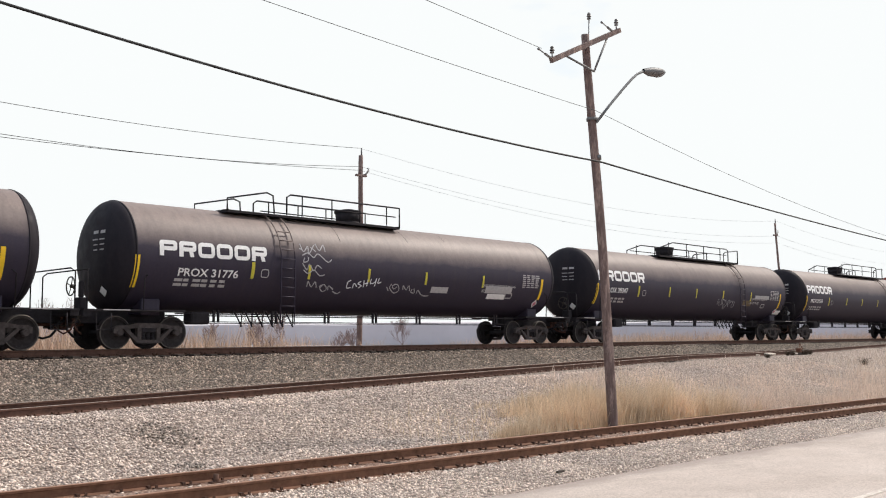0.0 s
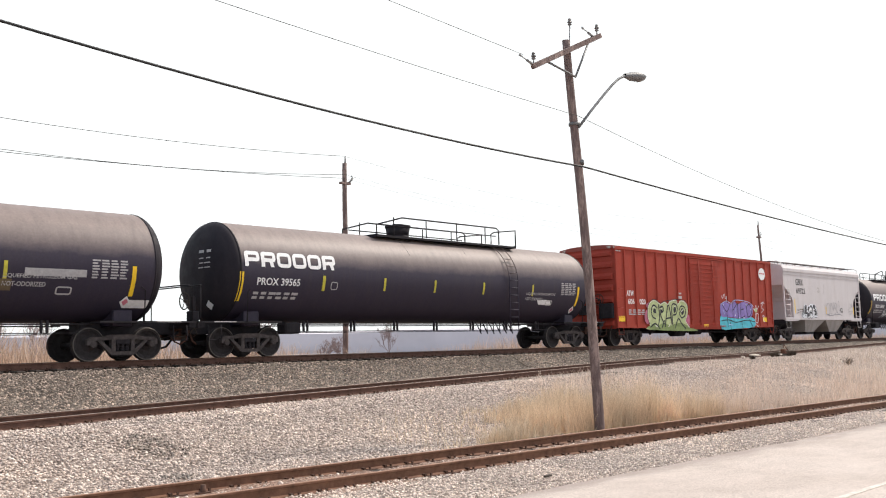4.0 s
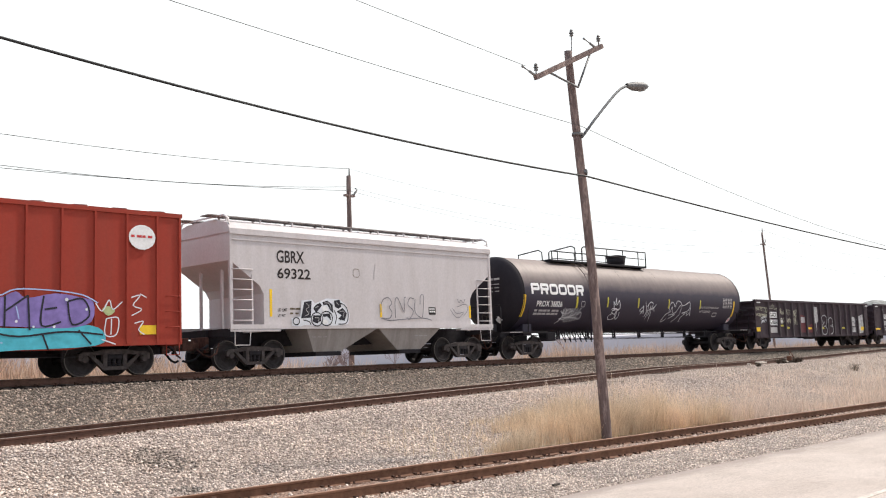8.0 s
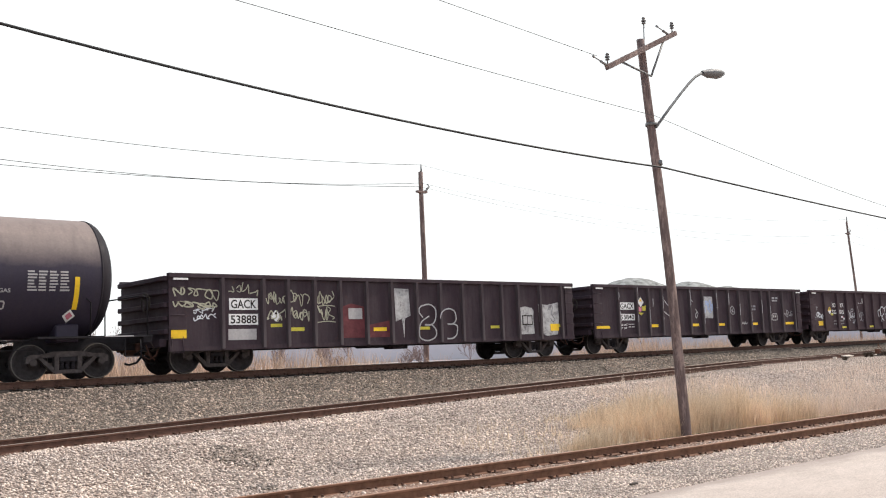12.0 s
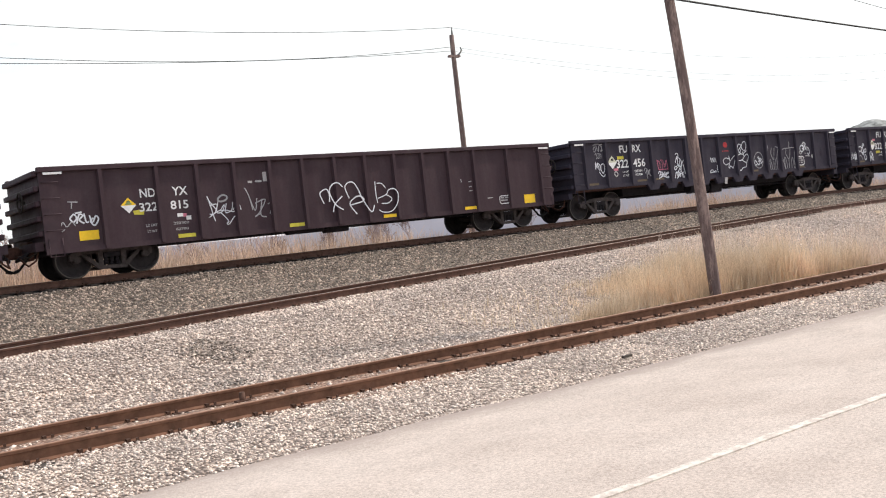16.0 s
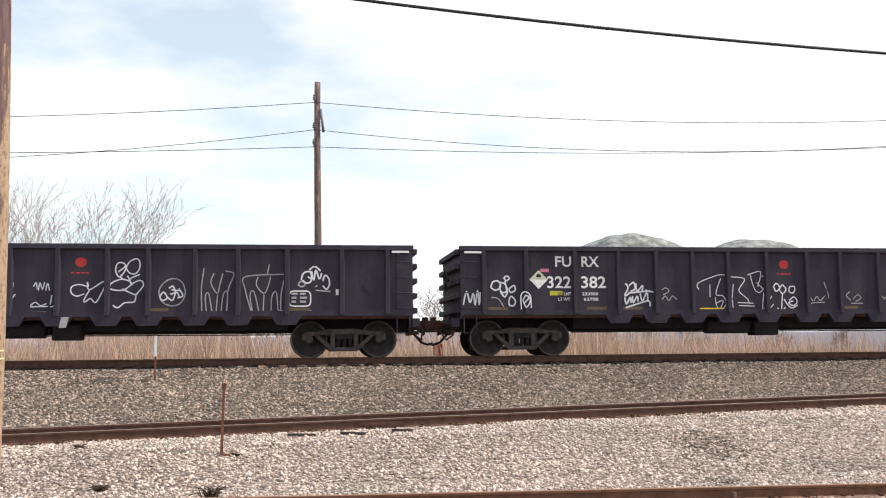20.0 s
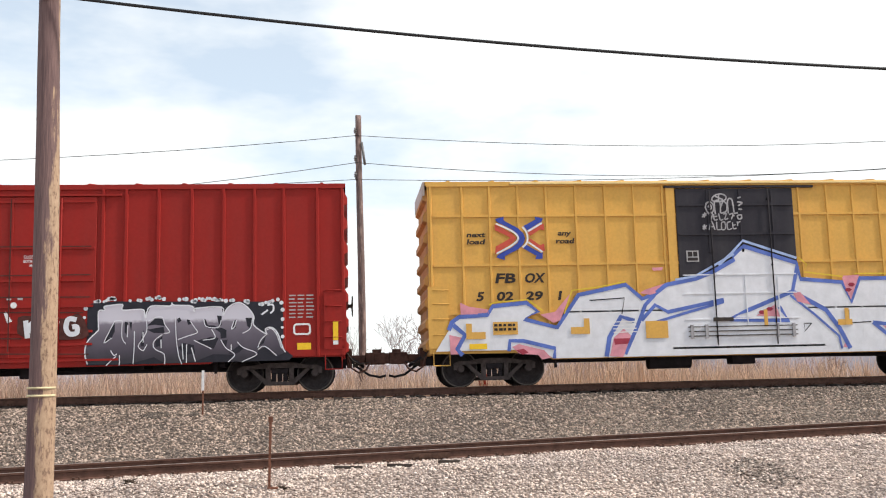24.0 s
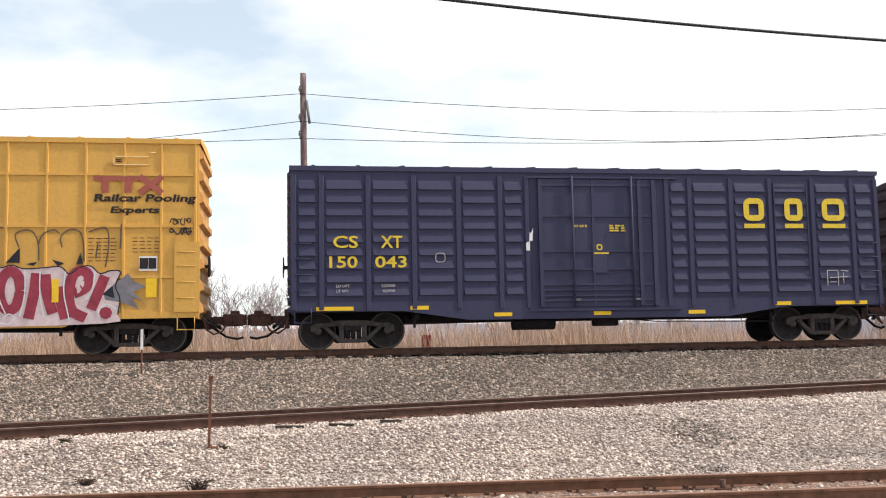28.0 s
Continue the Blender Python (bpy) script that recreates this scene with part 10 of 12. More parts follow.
    shape("graffiti", ((13.47, 2.19), (13.57, 2.49), (13.64, 2.22)), car, "spray_dark", Y - 0.001)
    shape("graffiti", ((12.91, 2.32), (13.2, 2.23), (13.05, 2.15)), car, "spray_dark", Y - 0.001)
    shape("graffiti", ((11.01, 2.29), (11.17, 2.46), (11.1, 2.25)), car, "spray_dark", Y - 0.001)
    shape("graffiti", ((12.3, 2.21), (12.57, 2.27), (12.49, 2.17)), car, "spray_dark", Y - 0.001)
    strokes(car, "tape_brown", 0.035, Y + 0.001, (((10.64, 2.29), (10.61, 2.81), (10.73, 3.1), (10.87, 2.99)), ((11.14, 2.73), (11.27, 3), (11.51, 3.12), (11.77, 3.11)), ((12.14, 2.62), (12.04, 2.92), (12.22, 3.04), (12.45, 3), (12.58, 2.71), (12.6, 2.29)), ((12.58, 2.68), (12.68, 2.94), (12.92, 3.05), (13.07, 2.97)), ((13.14, 2.62), (13.1, 2.87), (13.29, 3.05), (13.53, 3.02), (13.63, 2.78), (13.66, 2.27)), ((13.76, 3), (14.15, 3.11), (14.24, 2.73), (14.16, 2.12)), ((13.93, 2.34), (13.98, 2.72)), ((14.53, 3.19), (14.51, 2.58)),))
    shape("graffiti", ((14.12, 1.48), (14.41, 1.73), (14.7, 1.97), (14.84, 1.77), (15.15, 1.64), (14.84, 1.52), (15.04, 1.28), (14.79, 1.37), (14.98, 1.08), (14.58, 1.25), (14.17, 1.32)), car, "spray_slate", Y - 0.001)
    shape("graffiti", ((14.11, 1.45), (14.34, 1.67), (14.39, 1.36)), car, "spray_dark", Y - 0.003)
    patch("reflector", 15.13, 15.39, 1.37, 1.84, car, "reflector", y=Y - 0.006)
    patch("stencil_box", 14.96, 15.4, 2.03, 2.39, car, "letter_white", y=SIDE - 0.05)
    patch("stencil_box", 14.98, 15.18, 2.08, 2.35, car, "letter_black", y=SIDE - 0.055)
    patch("stencil_box", 15.19, 15.38, 2.08, 2.35, car, "letter_black", y=SIDE - 0.055)
    tag(15.7, 16.2, 2.9, 3.4, car, "spray_dark", 161, 0.03, 5, y=Y, strokes=2)
    door = [o for o in car.children if o.name.split(".")[0] == "door"][0]
    for z in (1.08, 1.2, 1.34):
        part("door_rod", boxes((6.4, 10.4, SIDE - 0.118, SIDE - 0.1, z - 0.012, z + 0.012)), M["grime"], door)
    for x in (7.0, 8.0, 8.9, 9.85):
        part("rod_guide", boxes((x - 0.05, x + 0.05, SIDE - 0.125, SIDE - 0.07, 1.02, 1.42)), M["grime"], door)
    part("door_handle", boxes((8.75, 9.35, SIDE - 0.13, SIDE - 0.08, 1.98, 2.06), (8.98, 9.06, SIDE - 0.13, SIDE - 0.08, 1.5, 2.0), bevel=0.01), M["grime"], door)
    ring_shape(8.05, 8.25, 2.14, 2.34, 0.035, car, "letter_white", SIDE - 0.1, name="stencil_box")
    patch("tin_plate", 8.42, 8.62, 1.78, 2.02, car, "letter_dull", y=SIDE - 0.1)
    patch("tin_plate", 9.42, 9.5, 1.42, 1.98, car, "letter_white", y=SIDE - 0.1)
    patch("reflector", 9.6, 9.72, 1.35, 1.92, car, "reflector", y=SIDE - 0.1)
    lettering("CLOSE AND LOCK", 8.4, 9.55, 3.3, 3.4, car, y=SIDE - 0.056)
    lettering("BOTH DOORS BEFORE", 8.3, 9.65, 3.17, 3.26, car, y=SIDE - 0.056)
    lettering("MOVING CAR", 8.55, 9.4, 3.04, 3.13, car, y=SIDE - 0.056)
    bars("stencil", 6.5, 6.95, 3.05, 3.25, 3, 3, car, "letter_white", seed=3, y=SIDE - 0.056)
    bars("stencil", 7.45, 8.15, 2.3, 2.42, 1, 5, car, "letter_white", seed=5, y=SIDE - 0.056)
    patch("tin_plate", 8.35, 8.5, 2.15, 2.28, car, "mark_red", y=SIDE - 0.056)
    bars("stencil", 13.75, 14.45, 2.2, 2.85, 7, 4, car, "rust_dark", seed=6, y=SIDE - 0.049, fill=0.22)
    bars("stencil", 14.8, 15.5, 2.42, 2.86, 5, 4, car, "rust_dark", seed=7, y=SIDE - 0.049, fill=0.22)
    return car


yellow_two()


def bead_mesh(w, h):
    """One long horizontal bead pressed into a side sheet."""
    bm = bmesh.new()
    za, zb = 0.075, h - 0.03
    v = [bm.verts.new(p) for p in ((0.03, 0, za), (w - 0.03, 0, za), (w - 0.03, 0, zb), (0.03, 0, zb), (0.05, -0.062, za + 0.004), (w - 0.05, -0.062, za + 0.004), (w - 0.07, -0.02, zb - 0.06), (0.07, -0.02, zb - 0.06))]
    for f in ((4, 5, 6, 7), (0, 1, 5, 4), (1, 2, 6, 5), (2, 3, 7, 6), (3, 0, 4, 7)):
        bm.faces.new([v[i] for i in f])
    bmesh.ops.recalc_face_normals(bm, faces=bm.faces[:])
    return mesh_of("bead", bm, "navy")


def navy_boxcar():
    L = 16.36
    car = railcar("box_car", 280.74, "navy blue ribbed box car with yellow lettering", "box car")
    z0, z1 = 0.95, 4.72
    posts = (0.08, 0.78, 1.98, 3.17, 4.35, 5.47, 6.2, 10.1, 10.76, 11.95, 13.1, 14.36, 15.55, L - 0.08)
    box_body(car, L, z0, z1, "navy", "navy", posts, ribs=14, post_w=0.16, post_y=0.06, post_z=(1.0, 4.48), end_rows=14,
             sill=((0.0, 0.98), (0.0, 1.2), (L, 1.2), (L, 0.98), (L - 2.9, 0.95), (L - 4.6, 0.7), (4.6, 0.7), (2.9, 0.95)))
    for a, b in zip(posts, posts[1:]):
        if b - a < 2:
            w, h = b - a - 0.18, (4.38 - 1.28) / 9
            sheet = part("side_panel", boxes((a + 0.1, b - 0.1, SIDE - 0.004, SIDE, 1.26, 4.4)), M["navy"], car)
            bead = bead_mesh(w, h)
            for k in range(9):
                put("bead", bead, None, sheet, m=pose(a + 0.09, SIDE - 0.003, 1.28 + h * k))
    door_panel(car, 6.5, 9.8, 1.0, 4.42, "navy", (4.26, 3.43, 2.48, 1.6, 1.18), (8.0,), name="door")
    for x in (6.55, 9.3, 9.7):
        part("door_stile", boxes((x - 0.05, x + 0.05, SIDE - 0.11, SIDE - 0.05, 1.02, 4.4)), M["navy"], car)
    for x in (7.42, 9.07):
        bm = bmesh.new()
        tube(bm, (x, SIDE - 0.14, 1.0), (x, SIDE - 0.14, 4.5), 0.03, n=8)
        part("door_rod", bm, M["navy"], car)
        part("rod_foot", boxes((x - 0.02, x + 0.16, SIDE - 0.15, SIDE - 0.06, 1.16, 1.22)), M["galv"], car)
    for z in (1.45, 1.3, 2.0):
        part("door_bar", boxes((6.6, 9.25, SIDE - 0.1, SIDE - 0.05, z - 0.02, z + 0.02)), M["navy"], car)
    patch("placard_board", 7.95, 8.35, 1.9, 2.7, car, "navy", y=SIDE - 0.1)
    running_gear(car, L, 1.6, 0.82, 0.98, 0.8)
    end_ladders(car, L, "navy", z0 + 0.05, (1.5, 1.9, 2.3, 2.7), (1.5, 1.9, 2.3, 2.7))
    hand_brake(car, -0.06, -0.8, 2.15, -1)
    for w, x0, x1, za, zb in (("CS", 1.08, 1.72, 2.58, 2.9), ("XT", 2.3, 2.86, 2.58, 2.9), ("150", 0.98, 1.7, 2.07, 2.37), ("043", 2.15, 2.97, 2.07, 2.37)):
        lettering(w, x0, x1, za, zb, car, "letter_yellow", y=SIDE - 0.072)
    for x0, x1 in ((12.3, 12.9), (13.5, 14.04), (14.62, 15.3)):
        ring_shape(x0, x1, 3.3, 3.93, 0.16, car, "letter_yellow", SIDE - 0.072)
        patch("logo_shape", x0, x1, 3.1, 3.22, car, "letter_yellow", y=SIDE - 0.072)
    for x in (0.64, 3.05, 5.25, 7.95, 10.6, 13.1, 14.9):
        w = 0.95 if x in (0.64, 14.9) else 0.48
        zz = 0.98 if x < 4 or x > 12 else 0.78
        patch("reflector", x, x + w, zz, zz + 0.1, car, "reflector", y=SIDE - 0.036)
    ring_shape(3.72, 3.98, 2.2, 2.45, 0.02, car, "letter_dull", SIDE - 0.072, name="stencil_box")
    for word, x0, x1, za, zb in (("LD LMT", 1.15, 1.5, 1.57, 1.64), ("LT WT", 1.16, 1.46, 1.44, 1.51), ("223300", 2.3, 2.66, 1.57, 1.64), ("62700", 2.34, 2.66, 1.44, 1.51)):
        lettering(word, x0, x1, za, zb, car, "letter_dull", y=SIDE - 0.072)
    strokes(car, "letter_dull", 0.022, SIDE - 0.072, (((14.68, 1.5), (14.68, 1.92)), ((14.68, 1.92), (15.0, 1.92)), ((15.0, 1.92), (15.0, 1.5)), ((14.75, 1.72), (15.3, 1.75)), ((15.08, 1.92), (15.32, 1.9)), ((15.16, 1.86), (15.16, 1.56)), ((14.75, 1.6), (14.95, 1.6))))
    bars("stencil", 7.46, 7.84, 3.1, 3.18, 2, 5, car, "letter_yellow", seed=7, y=SIDE - 0.089, fill=0.5)
    bars("stencil", 8.44, 8.92, 2.98, 3.18, 3, 3, car, "letter_yellow", seed=8, y=SIDE - 0.089, fill=0.6)
    # small ladder door high on the side
    for part_row in ((13.2, 14.2, 4.33, 4.36), (13.2, 14.2, 1.68, 1.71), (13.2, 13.23, 1.7, 4.34), (14.17, 14.2, 1.7, 4.34)):
        part("hatch_frame", boxes((part_row[0], part_row[1], SIDE - 0.075, SIDE - 0.05, part_row[2], part_row[3])), M["navy"], car)
    shape("chalk_mark", ((6.15, 2.5), (6.25, 2.5), (6.25, 2.75), (6.32, 2.75), (6.35, 3.1), (6.28, 2.95), (6.25, 3.0), (6.23, 2.75), (6.15, 2.7)), car, "letter_white", SIDE - 0.07)
    ring_shape(8.06, 8.22, 2.5, 2.66, 0.035, car, "letter_yellow", SIDE - 0.106, name="placard")
    patch("placard", 8.0, 8.4, 2.4, 2.44, car, "letter_yellow", y=SIDE - 0.104)
    return car


navy_boxcar()


def last_boxcar():
    L = 16.4
    car = railcar("box_car", 298.95, "dark weathered box car at the tail of the view", "box car")
    box_body(car, L, 0.9, 4.7, "brown", "brown", (0.06, 1.0, 2.2, 3.4, 4.6, 5.8, 10.2, 11.4, 12.6, 13.8, 15.0, L - 0.06), sill=((0.0, 0.9), (0.0, 1.1), (L, 1.1), (L, 0.9), (L - 4, 0.75), (4, 0.75)))
    door_panel(car, 6.4, 9.8, 1.0, 4.4, "brown", (1.6, 2.4, 3.2), (7.5,), name="door")
    running_gear(car, L, 1.7, 0.8, 0.7, 0.7)
    end_ladders(car, L, "brown", 0.95, (1.5, 1.9, 2.3, 2.7), (1.5, 1.9))
    return car


last_boxcar()


# ---------------------------------------------------------------- covered hopper
def hopper_car():
    L = 12.36
    car = railcar("covered_hopper", 97.35, "pale grey covered hopper with sloped ends and scrawls", "covered hopper")
    bm = bmesh.new()
    side = [(0.02, 4.42), (0.02, 3.42), (1.12, 2.66), (1.28, 2.4), (1.28, 1.42), (L - 1.28, 1.42), (L - 1.28, 2.4), (L - 1.12, 2.66), (L - 0.02, 3.42), (L - 0.02, 4.42)]
    slab(bm, side, SIDE, -SIDE)
    part("body", bm, M["grey"], car)
    bm = bmesh.new()
    prof = [(SIDE - 0.04, 4.3), (SIDE - 0.04, 4.42), (SIDE + 0.12, 4.62), (-0.8, 4.76), (0.8, 4.76), (-SIDE - 0.12, 4.62), (-SIDE + 0.04, 4.42), (-SIDE + 0.04, 4.3)]
    a = [bm.verts.new((-0.01, y, z)) for y, z in prof]
    b = [bm.verts.new((L + 0.01, y, z)) for y, z in prof]
    for k in range(len(prof) - 1):
        bm.faces.new((a[k], b[k], b[k + 1], a[k + 1]))
    bm.faces.new(a[::-1])
    bm.faces.new(b)
    bmesh.ops.recalc_face_normals(bm, faces=bm.faces[:])
    part("roof", bm, M["grey"], car)
    part("roof_edge", boxes((0, L, SIDE - 0.055, SIDE, 4.24, 4.3), (0.05, L - 0.05, SIDE - 0.03, SIDE, 4.06, 4.1)), M["grey"], car)
    part("side_sill", boxes((0.0, L, SIDE - 0.05, SIDE + 0.12, 1.28, 1.42), (0, L, -SIDE - 0.12, -SIDE + 0.05, 1.28, 1.42)), M["grey"], car)
    part("centre_sill", boxes((-0.1, L + 0.1, -0.35, 0.35, 0.75, 1.3), (0.0, 0.3, SIDE, -SIDE, 1.05, 1.3), (L - 0.3, L, SIDE, -SIDE, 1.05, 1.3)), M["under"], car)
    part("end_post", boxes((1.3, 1.5, SIDE + 0.15, -SIDE - 0.15, 1.2, 2.4)), M["grey"], car)
    for x in (0.06, L - 0.06):
        for y in (SIDE + 0.02, -SIDE - 0.02):
            part("corner_post", boxes((x - 0.05, x + 0.05, y - 0.04, y + 0.04, 1.2, 4.3)), M["grey"], car)
        part("end_platform", boxes((min(x, 1.9) if x < 5 else x - 1.85, 1.9 if x < 5 else x, SIDE - 0.04, SIDE + 0.2, 1.2, 1.27)), M["grey"], car)
        s = 1 if x < 5 else -1
        for y in (-0.6, 0.6):
            part("end_strut", boxes((x + s * 0.3 - 0.04, x + s * 0.3 + 0.04, y - 0.04, y + 0.04, 1.2, 3.4)), M["grey"], car)
        lad = part("ladder", boxes((x + s * 0.78 - 0.025, x + s * 0.78 + 0.025, SIDE - 0.02, SIDE + 0.02, 1.25, 3.0)), M["grey"], car)
        for k in range(6):
            z = 1.55 + 0.32 * k
            bm = bmesh.new()
            tube(bm, (x, SIDE - 0.02, z), (x + s * 0.8, SIDE - 0.02, z), 0.018, n=6)
            part("rung", bm, M["grey"], lad)
        bm = bmesh.new()
        pipe(bm, [(x + s * 0.1, SIDE - 0.02, 1.25), (x + s * 0.1, SIDE - 0.03, 0.78), (x + s * 0.65, SIDE - 0.03, 0.78), (x + s * 0.7, SIDE - 0.02, 1.25)], 0.02, 5)
        part("step", bm, M["grey"], car)
        bm = bmesh.new()
        pipe(bm, [(x, SIDE, 4.25), (x - s * 0.02, SIDE + 0.1, 4.75), (x, SIDE + 0.35, 4.88), (x, -SIDE - 0.35, 4.88), (x, -SIDE, 4.3)], 0.035, 6)
        part("roof_railing", bm, M["grey"], car)
    # outlet pockets
    for x0 in (3.0, 6.2):
        bm = bmesh.new()
        top, bot = (x0, x0 + 3.2), (x0 + 0.45, x0 + 1.65) if x0 < 5 else (x0 + 1.1, x0 + 2.3)
        v = [bm.verts.new(p) for p in ((top[0], SIDE + 0.03, 1.3), (top[1], SIDE + 0.03, 1.3), (top[1], -SIDE - 0.03, 1.3), (top[0], -SIDE - 0.03, 1.3), (bot[0], SIDE + 0.25, 0.52), (bot[1], SIDE + 0.25, 0.52), (bot[1], -SIDE - 0.25, 0.52), (bot[0], -SIDE - 0.25, 0.52))]
        for f in ((0, 3, 2, 1), (4, 5, 6, 7), (0, 1, 5, 4), (1, 2, 6, 5), (2, 3, 7, 6), (3, 0, 4, 7)):
            bm.faces.new([v[i] for i in f])
        bmesh.ops.recalc_face_normals(bm, faces=bm.faces[:])
        pk = part("outlet_pocket", bm, M["grey_pocket"], car)
        part("outlet_gate", boxes((bot[0] + 0.05, bot[1] - 0.05, SIDE + 0.2, -SIDE - 0.2, 0.38, 0.52)), M["under"], pk)
    # running boards on the roof
    for y in (-0.75, 0.75):
        part("running_board", boxes((-0.35, L + 0.35, y - 0.25, y + 0.25, 4.87, 4.9)), M["grey_pocket"], car)
        for k in range(10):
            x = 0.3 + (L - 0.6) * k / 9
            part("board_bracket", boxes((x - 0.025, x + 0.025, y - 0.24, y - 0.2, 4.66, 4.87), (x - 0.025, x + 0.025, y + 0.18, y + 0.22, 4.7, 4.87), (x - 0.02, x + 0.02, y - 0.24, y + 0.22, 4.84, 4.87)), M["grey"], car)
    for k in range(4):
        x = 1.6 + 3.05 * k
        part("roof_hatch", boxes((x - 1.3, x + 1.3, -0.4, 0.4, 4.76, 4.88), bevel=0.04), M["grey"], car)
    truck(car, 1.26)
    truck(car, L - 1.26)
    coupler(car, -0.02, -1, 0.75)
    coupler(car, L + 0.02, 1, 0.6)
    lettering("GBRX", 1.8, 2.93, 3.42, 3.83, car, "letter_black")
    lettering("69322", 1.82, 3.18, 2.9, 3.25, car, "letter_black")
    lettering("LD LMT", 1.82, 2.2, 1.84, 1.94, car, "letter_black")
    lettering("LT WT", 1.82, 2.12, 1.66, 1.75, car, "letter_black")
    bars("stencil", 2.3, 2.75, 1.66, 1.96, 2, 2, car, "tape_brown", seed=2, fill=0.4)
    ring_shape(5.05, 5.35, 3.05, 3.35, 0.02, car, "tape_brown", name="stencil_box")
    for x in (1.5, 6.28, 11.0):
        patch("reflector", x, x + 0.1, 1.67, 2.55 if x < 5 else 2.15, car, "reflector")
    W = SIDE - 0.056
    shape("graffiti", ((2.74, 2.2), (3.17, 2.24), (3.31, 2.12), (3.8, 2.29), (4.37, 2.27), (4.66, 2.08), (4.82, 1.76), (4.74, 1.43), (4.22, 1.38), (3.59, 1.38), (3.38, 1.37), (2.84, 1.4), (2.68, 1.35), (2.32, 1.38), (2.32, 1.62), (2.68, 1.68)), car, "spray_white", W)
    shape("graffiti", ((2.85, 2.16), (3.16, 2.2), (3.12, 1.64), (2.71, 1.62)), car, "spray_dark", W - 0.003)
    shape("graffiti", ((3.23, 1.93), (3.31, 2.05), (3.52, 2.14), (3.6, 2.05), (3.35, 1.8)), car, "spray_dark", W - 0.003)
    shape("graffiti", ((3.62, 2.16), (3.83, 2.22), (4.06, 2.08), (4.08, 1.79), (3.94, 1.91), (3.83, 2.08), (3.66, 2.06)), car, "spray_dark", W - 0.003)
    shape("graffiti", ((4.12, 2.22), (4.38, 2.26), (4.44, 2.01), (4.31, 1.95), (4.16, 2.01)), car, "spray_dark", W - 0.003)
    shape("graffiti", ((4.22, 1.85), (4.51, 1.98), (4.68, 1.79), (4.58, 1.54), (4.29, 1.6), (4.45, 1.73)), car, "spray_dark", W - 0.003)
    shape("graffiti", ((3.21, 1.72), (3.52, 1.72), (3.55, 1.55), (3.38, 1.45), (3.18, 1.51)), car, "spray_dark", W - 0.003)
    shape("graffiti", ((3.6, 1.76), (3.94, 1.79), (3.98, 1.55), (3.8, 1.69), (3.66, 1.66)), car, "spray_dark", W - 0.003)
    strokes(car, "spray_dark", 0.035, W - 0.005, (((2.64, 1.53), (2.61, 1.45), (2.54, 1.41), (2.45, 1.42), (2.39, 1.48), (2.39, 1.57), (2.45, 1.63), (2.53, 1.64), (2.61, 1.6), (2.64, 1.53)), ((3.62, 1.59), (3.56, 1.45), (3.41, 1.37), (3.25, 1.4), (3.14, 1.51), (3.14, 1.66), (3.24, 1.78), (3.41, 1.81), (3.56, 1.73), (3.62, 1.59)), ((4.04, 1.62), (3.98, 1.46), (3.82, 1.38), (3.64, 1.41), (3.53, 1.53), (3.53, 1.7), (3.64, 1.82), (3.82, 1.85), (3.98, 1.77), (4.04, 1.62)), ((4.22, 2.14), (4.58, 2.08), (4.74, 1.79), (4.65, 1.47), (4.29, 1.43)), ((2.81, 1.56), (3.04, 1.51), (3.11, 1.41)), ((4.11, 1.91), (4.22, 1.69), (4.15, 1.43)), ((4.36, 1.56), (4.58, 1.7), (4.51, 1.86)),))
    strokes(car, "letter_dull", 0.022, W - 0.007, (((2.94, 2.11), (3.05, 2.02), (2.92, 1.9), (3.04, 1.78), (2.87, 1.69)), ((3.69, 2.14), (3.9, 2.12), (3.99, 1.94)), ((4.22, 2.17), (4.33, 2.08)), ((4.36, 1.85), (4.55, 1.86), (4.51, 1.66)), ((3.28, 1.64), (3.45, 1.63), (3.42, 1.52)), ((3.31, 1.97), (3.45, 2.03)),))
    shape("graffiti", ((3.59, 1.97), (3.73, 2.05), (3.85, 1.97), (3.83, 1.87), (3.62, 1.86)), car, "letter_white", W - 0.0085)
    shape("graffiti", ((3.62, 1.55), (3.73, 1.6), (3.85, 1.52), (3.83, 1.43), (3.62, 1.43)), car, "letter_white", W - 0.0085)
    strokes(car, "spray_slate", 0.035, SIDE - 0.056, (((6.28, 1.84), (6.3, 2.12), (6.43, 2.32), (6.68, 2.36), (6.81, 2.17), (6.68, 2.03), (6.81, 1.84), (6.69, 1.64), (6.33, 1.64)), ((6.99, 1.64), (6.97, 2.18), (7.04, 2.37), (7.15, 2.32), (7.43, 1.85), (7.43, 2.33), (7.52, 2.41)), ((7.54, 1.66), (7.68, 1.61), (7.89, 1.9), (7.62, 2.14), (7.73, 2.38), (7.95, 2.34)), ((8, 2.34), (7.97, 1.91), (8.17, 1.71), (8.36, 1.71), (8.44, 2.45), (8.28, 2.46), (8.25, 2.15)), ((6.28, 1.64), (6.69, 1.56), (7.52, 1.61), (8.39, 1.65), (8.83, 1.57)),))
    strokes(car, "spray_slate", 0.025, SIDE - 0.056, (((10.31, 2.39), (10.37, 2.24), (10.49, 2.35), (10.62, 2.25), (10.74, 2.4)), ((10, 2.03), (10.24, 1.83), (10.61, 1.88), (10.36, 1.68), (10.12, 1.73), (9.88, 1.98)), ((10.25, 2.08), (10.74, 2.2), (10.86, 1.99), (10.61, 1.73)),))
    for x in (3.3, 8.1):
        bars("stencil", x, x + 0.7, 0.95, 1.08, 1, 3, car, "letter_dull", y=SIDE + 0.11, seed=3)
    bm = bmesh.new()
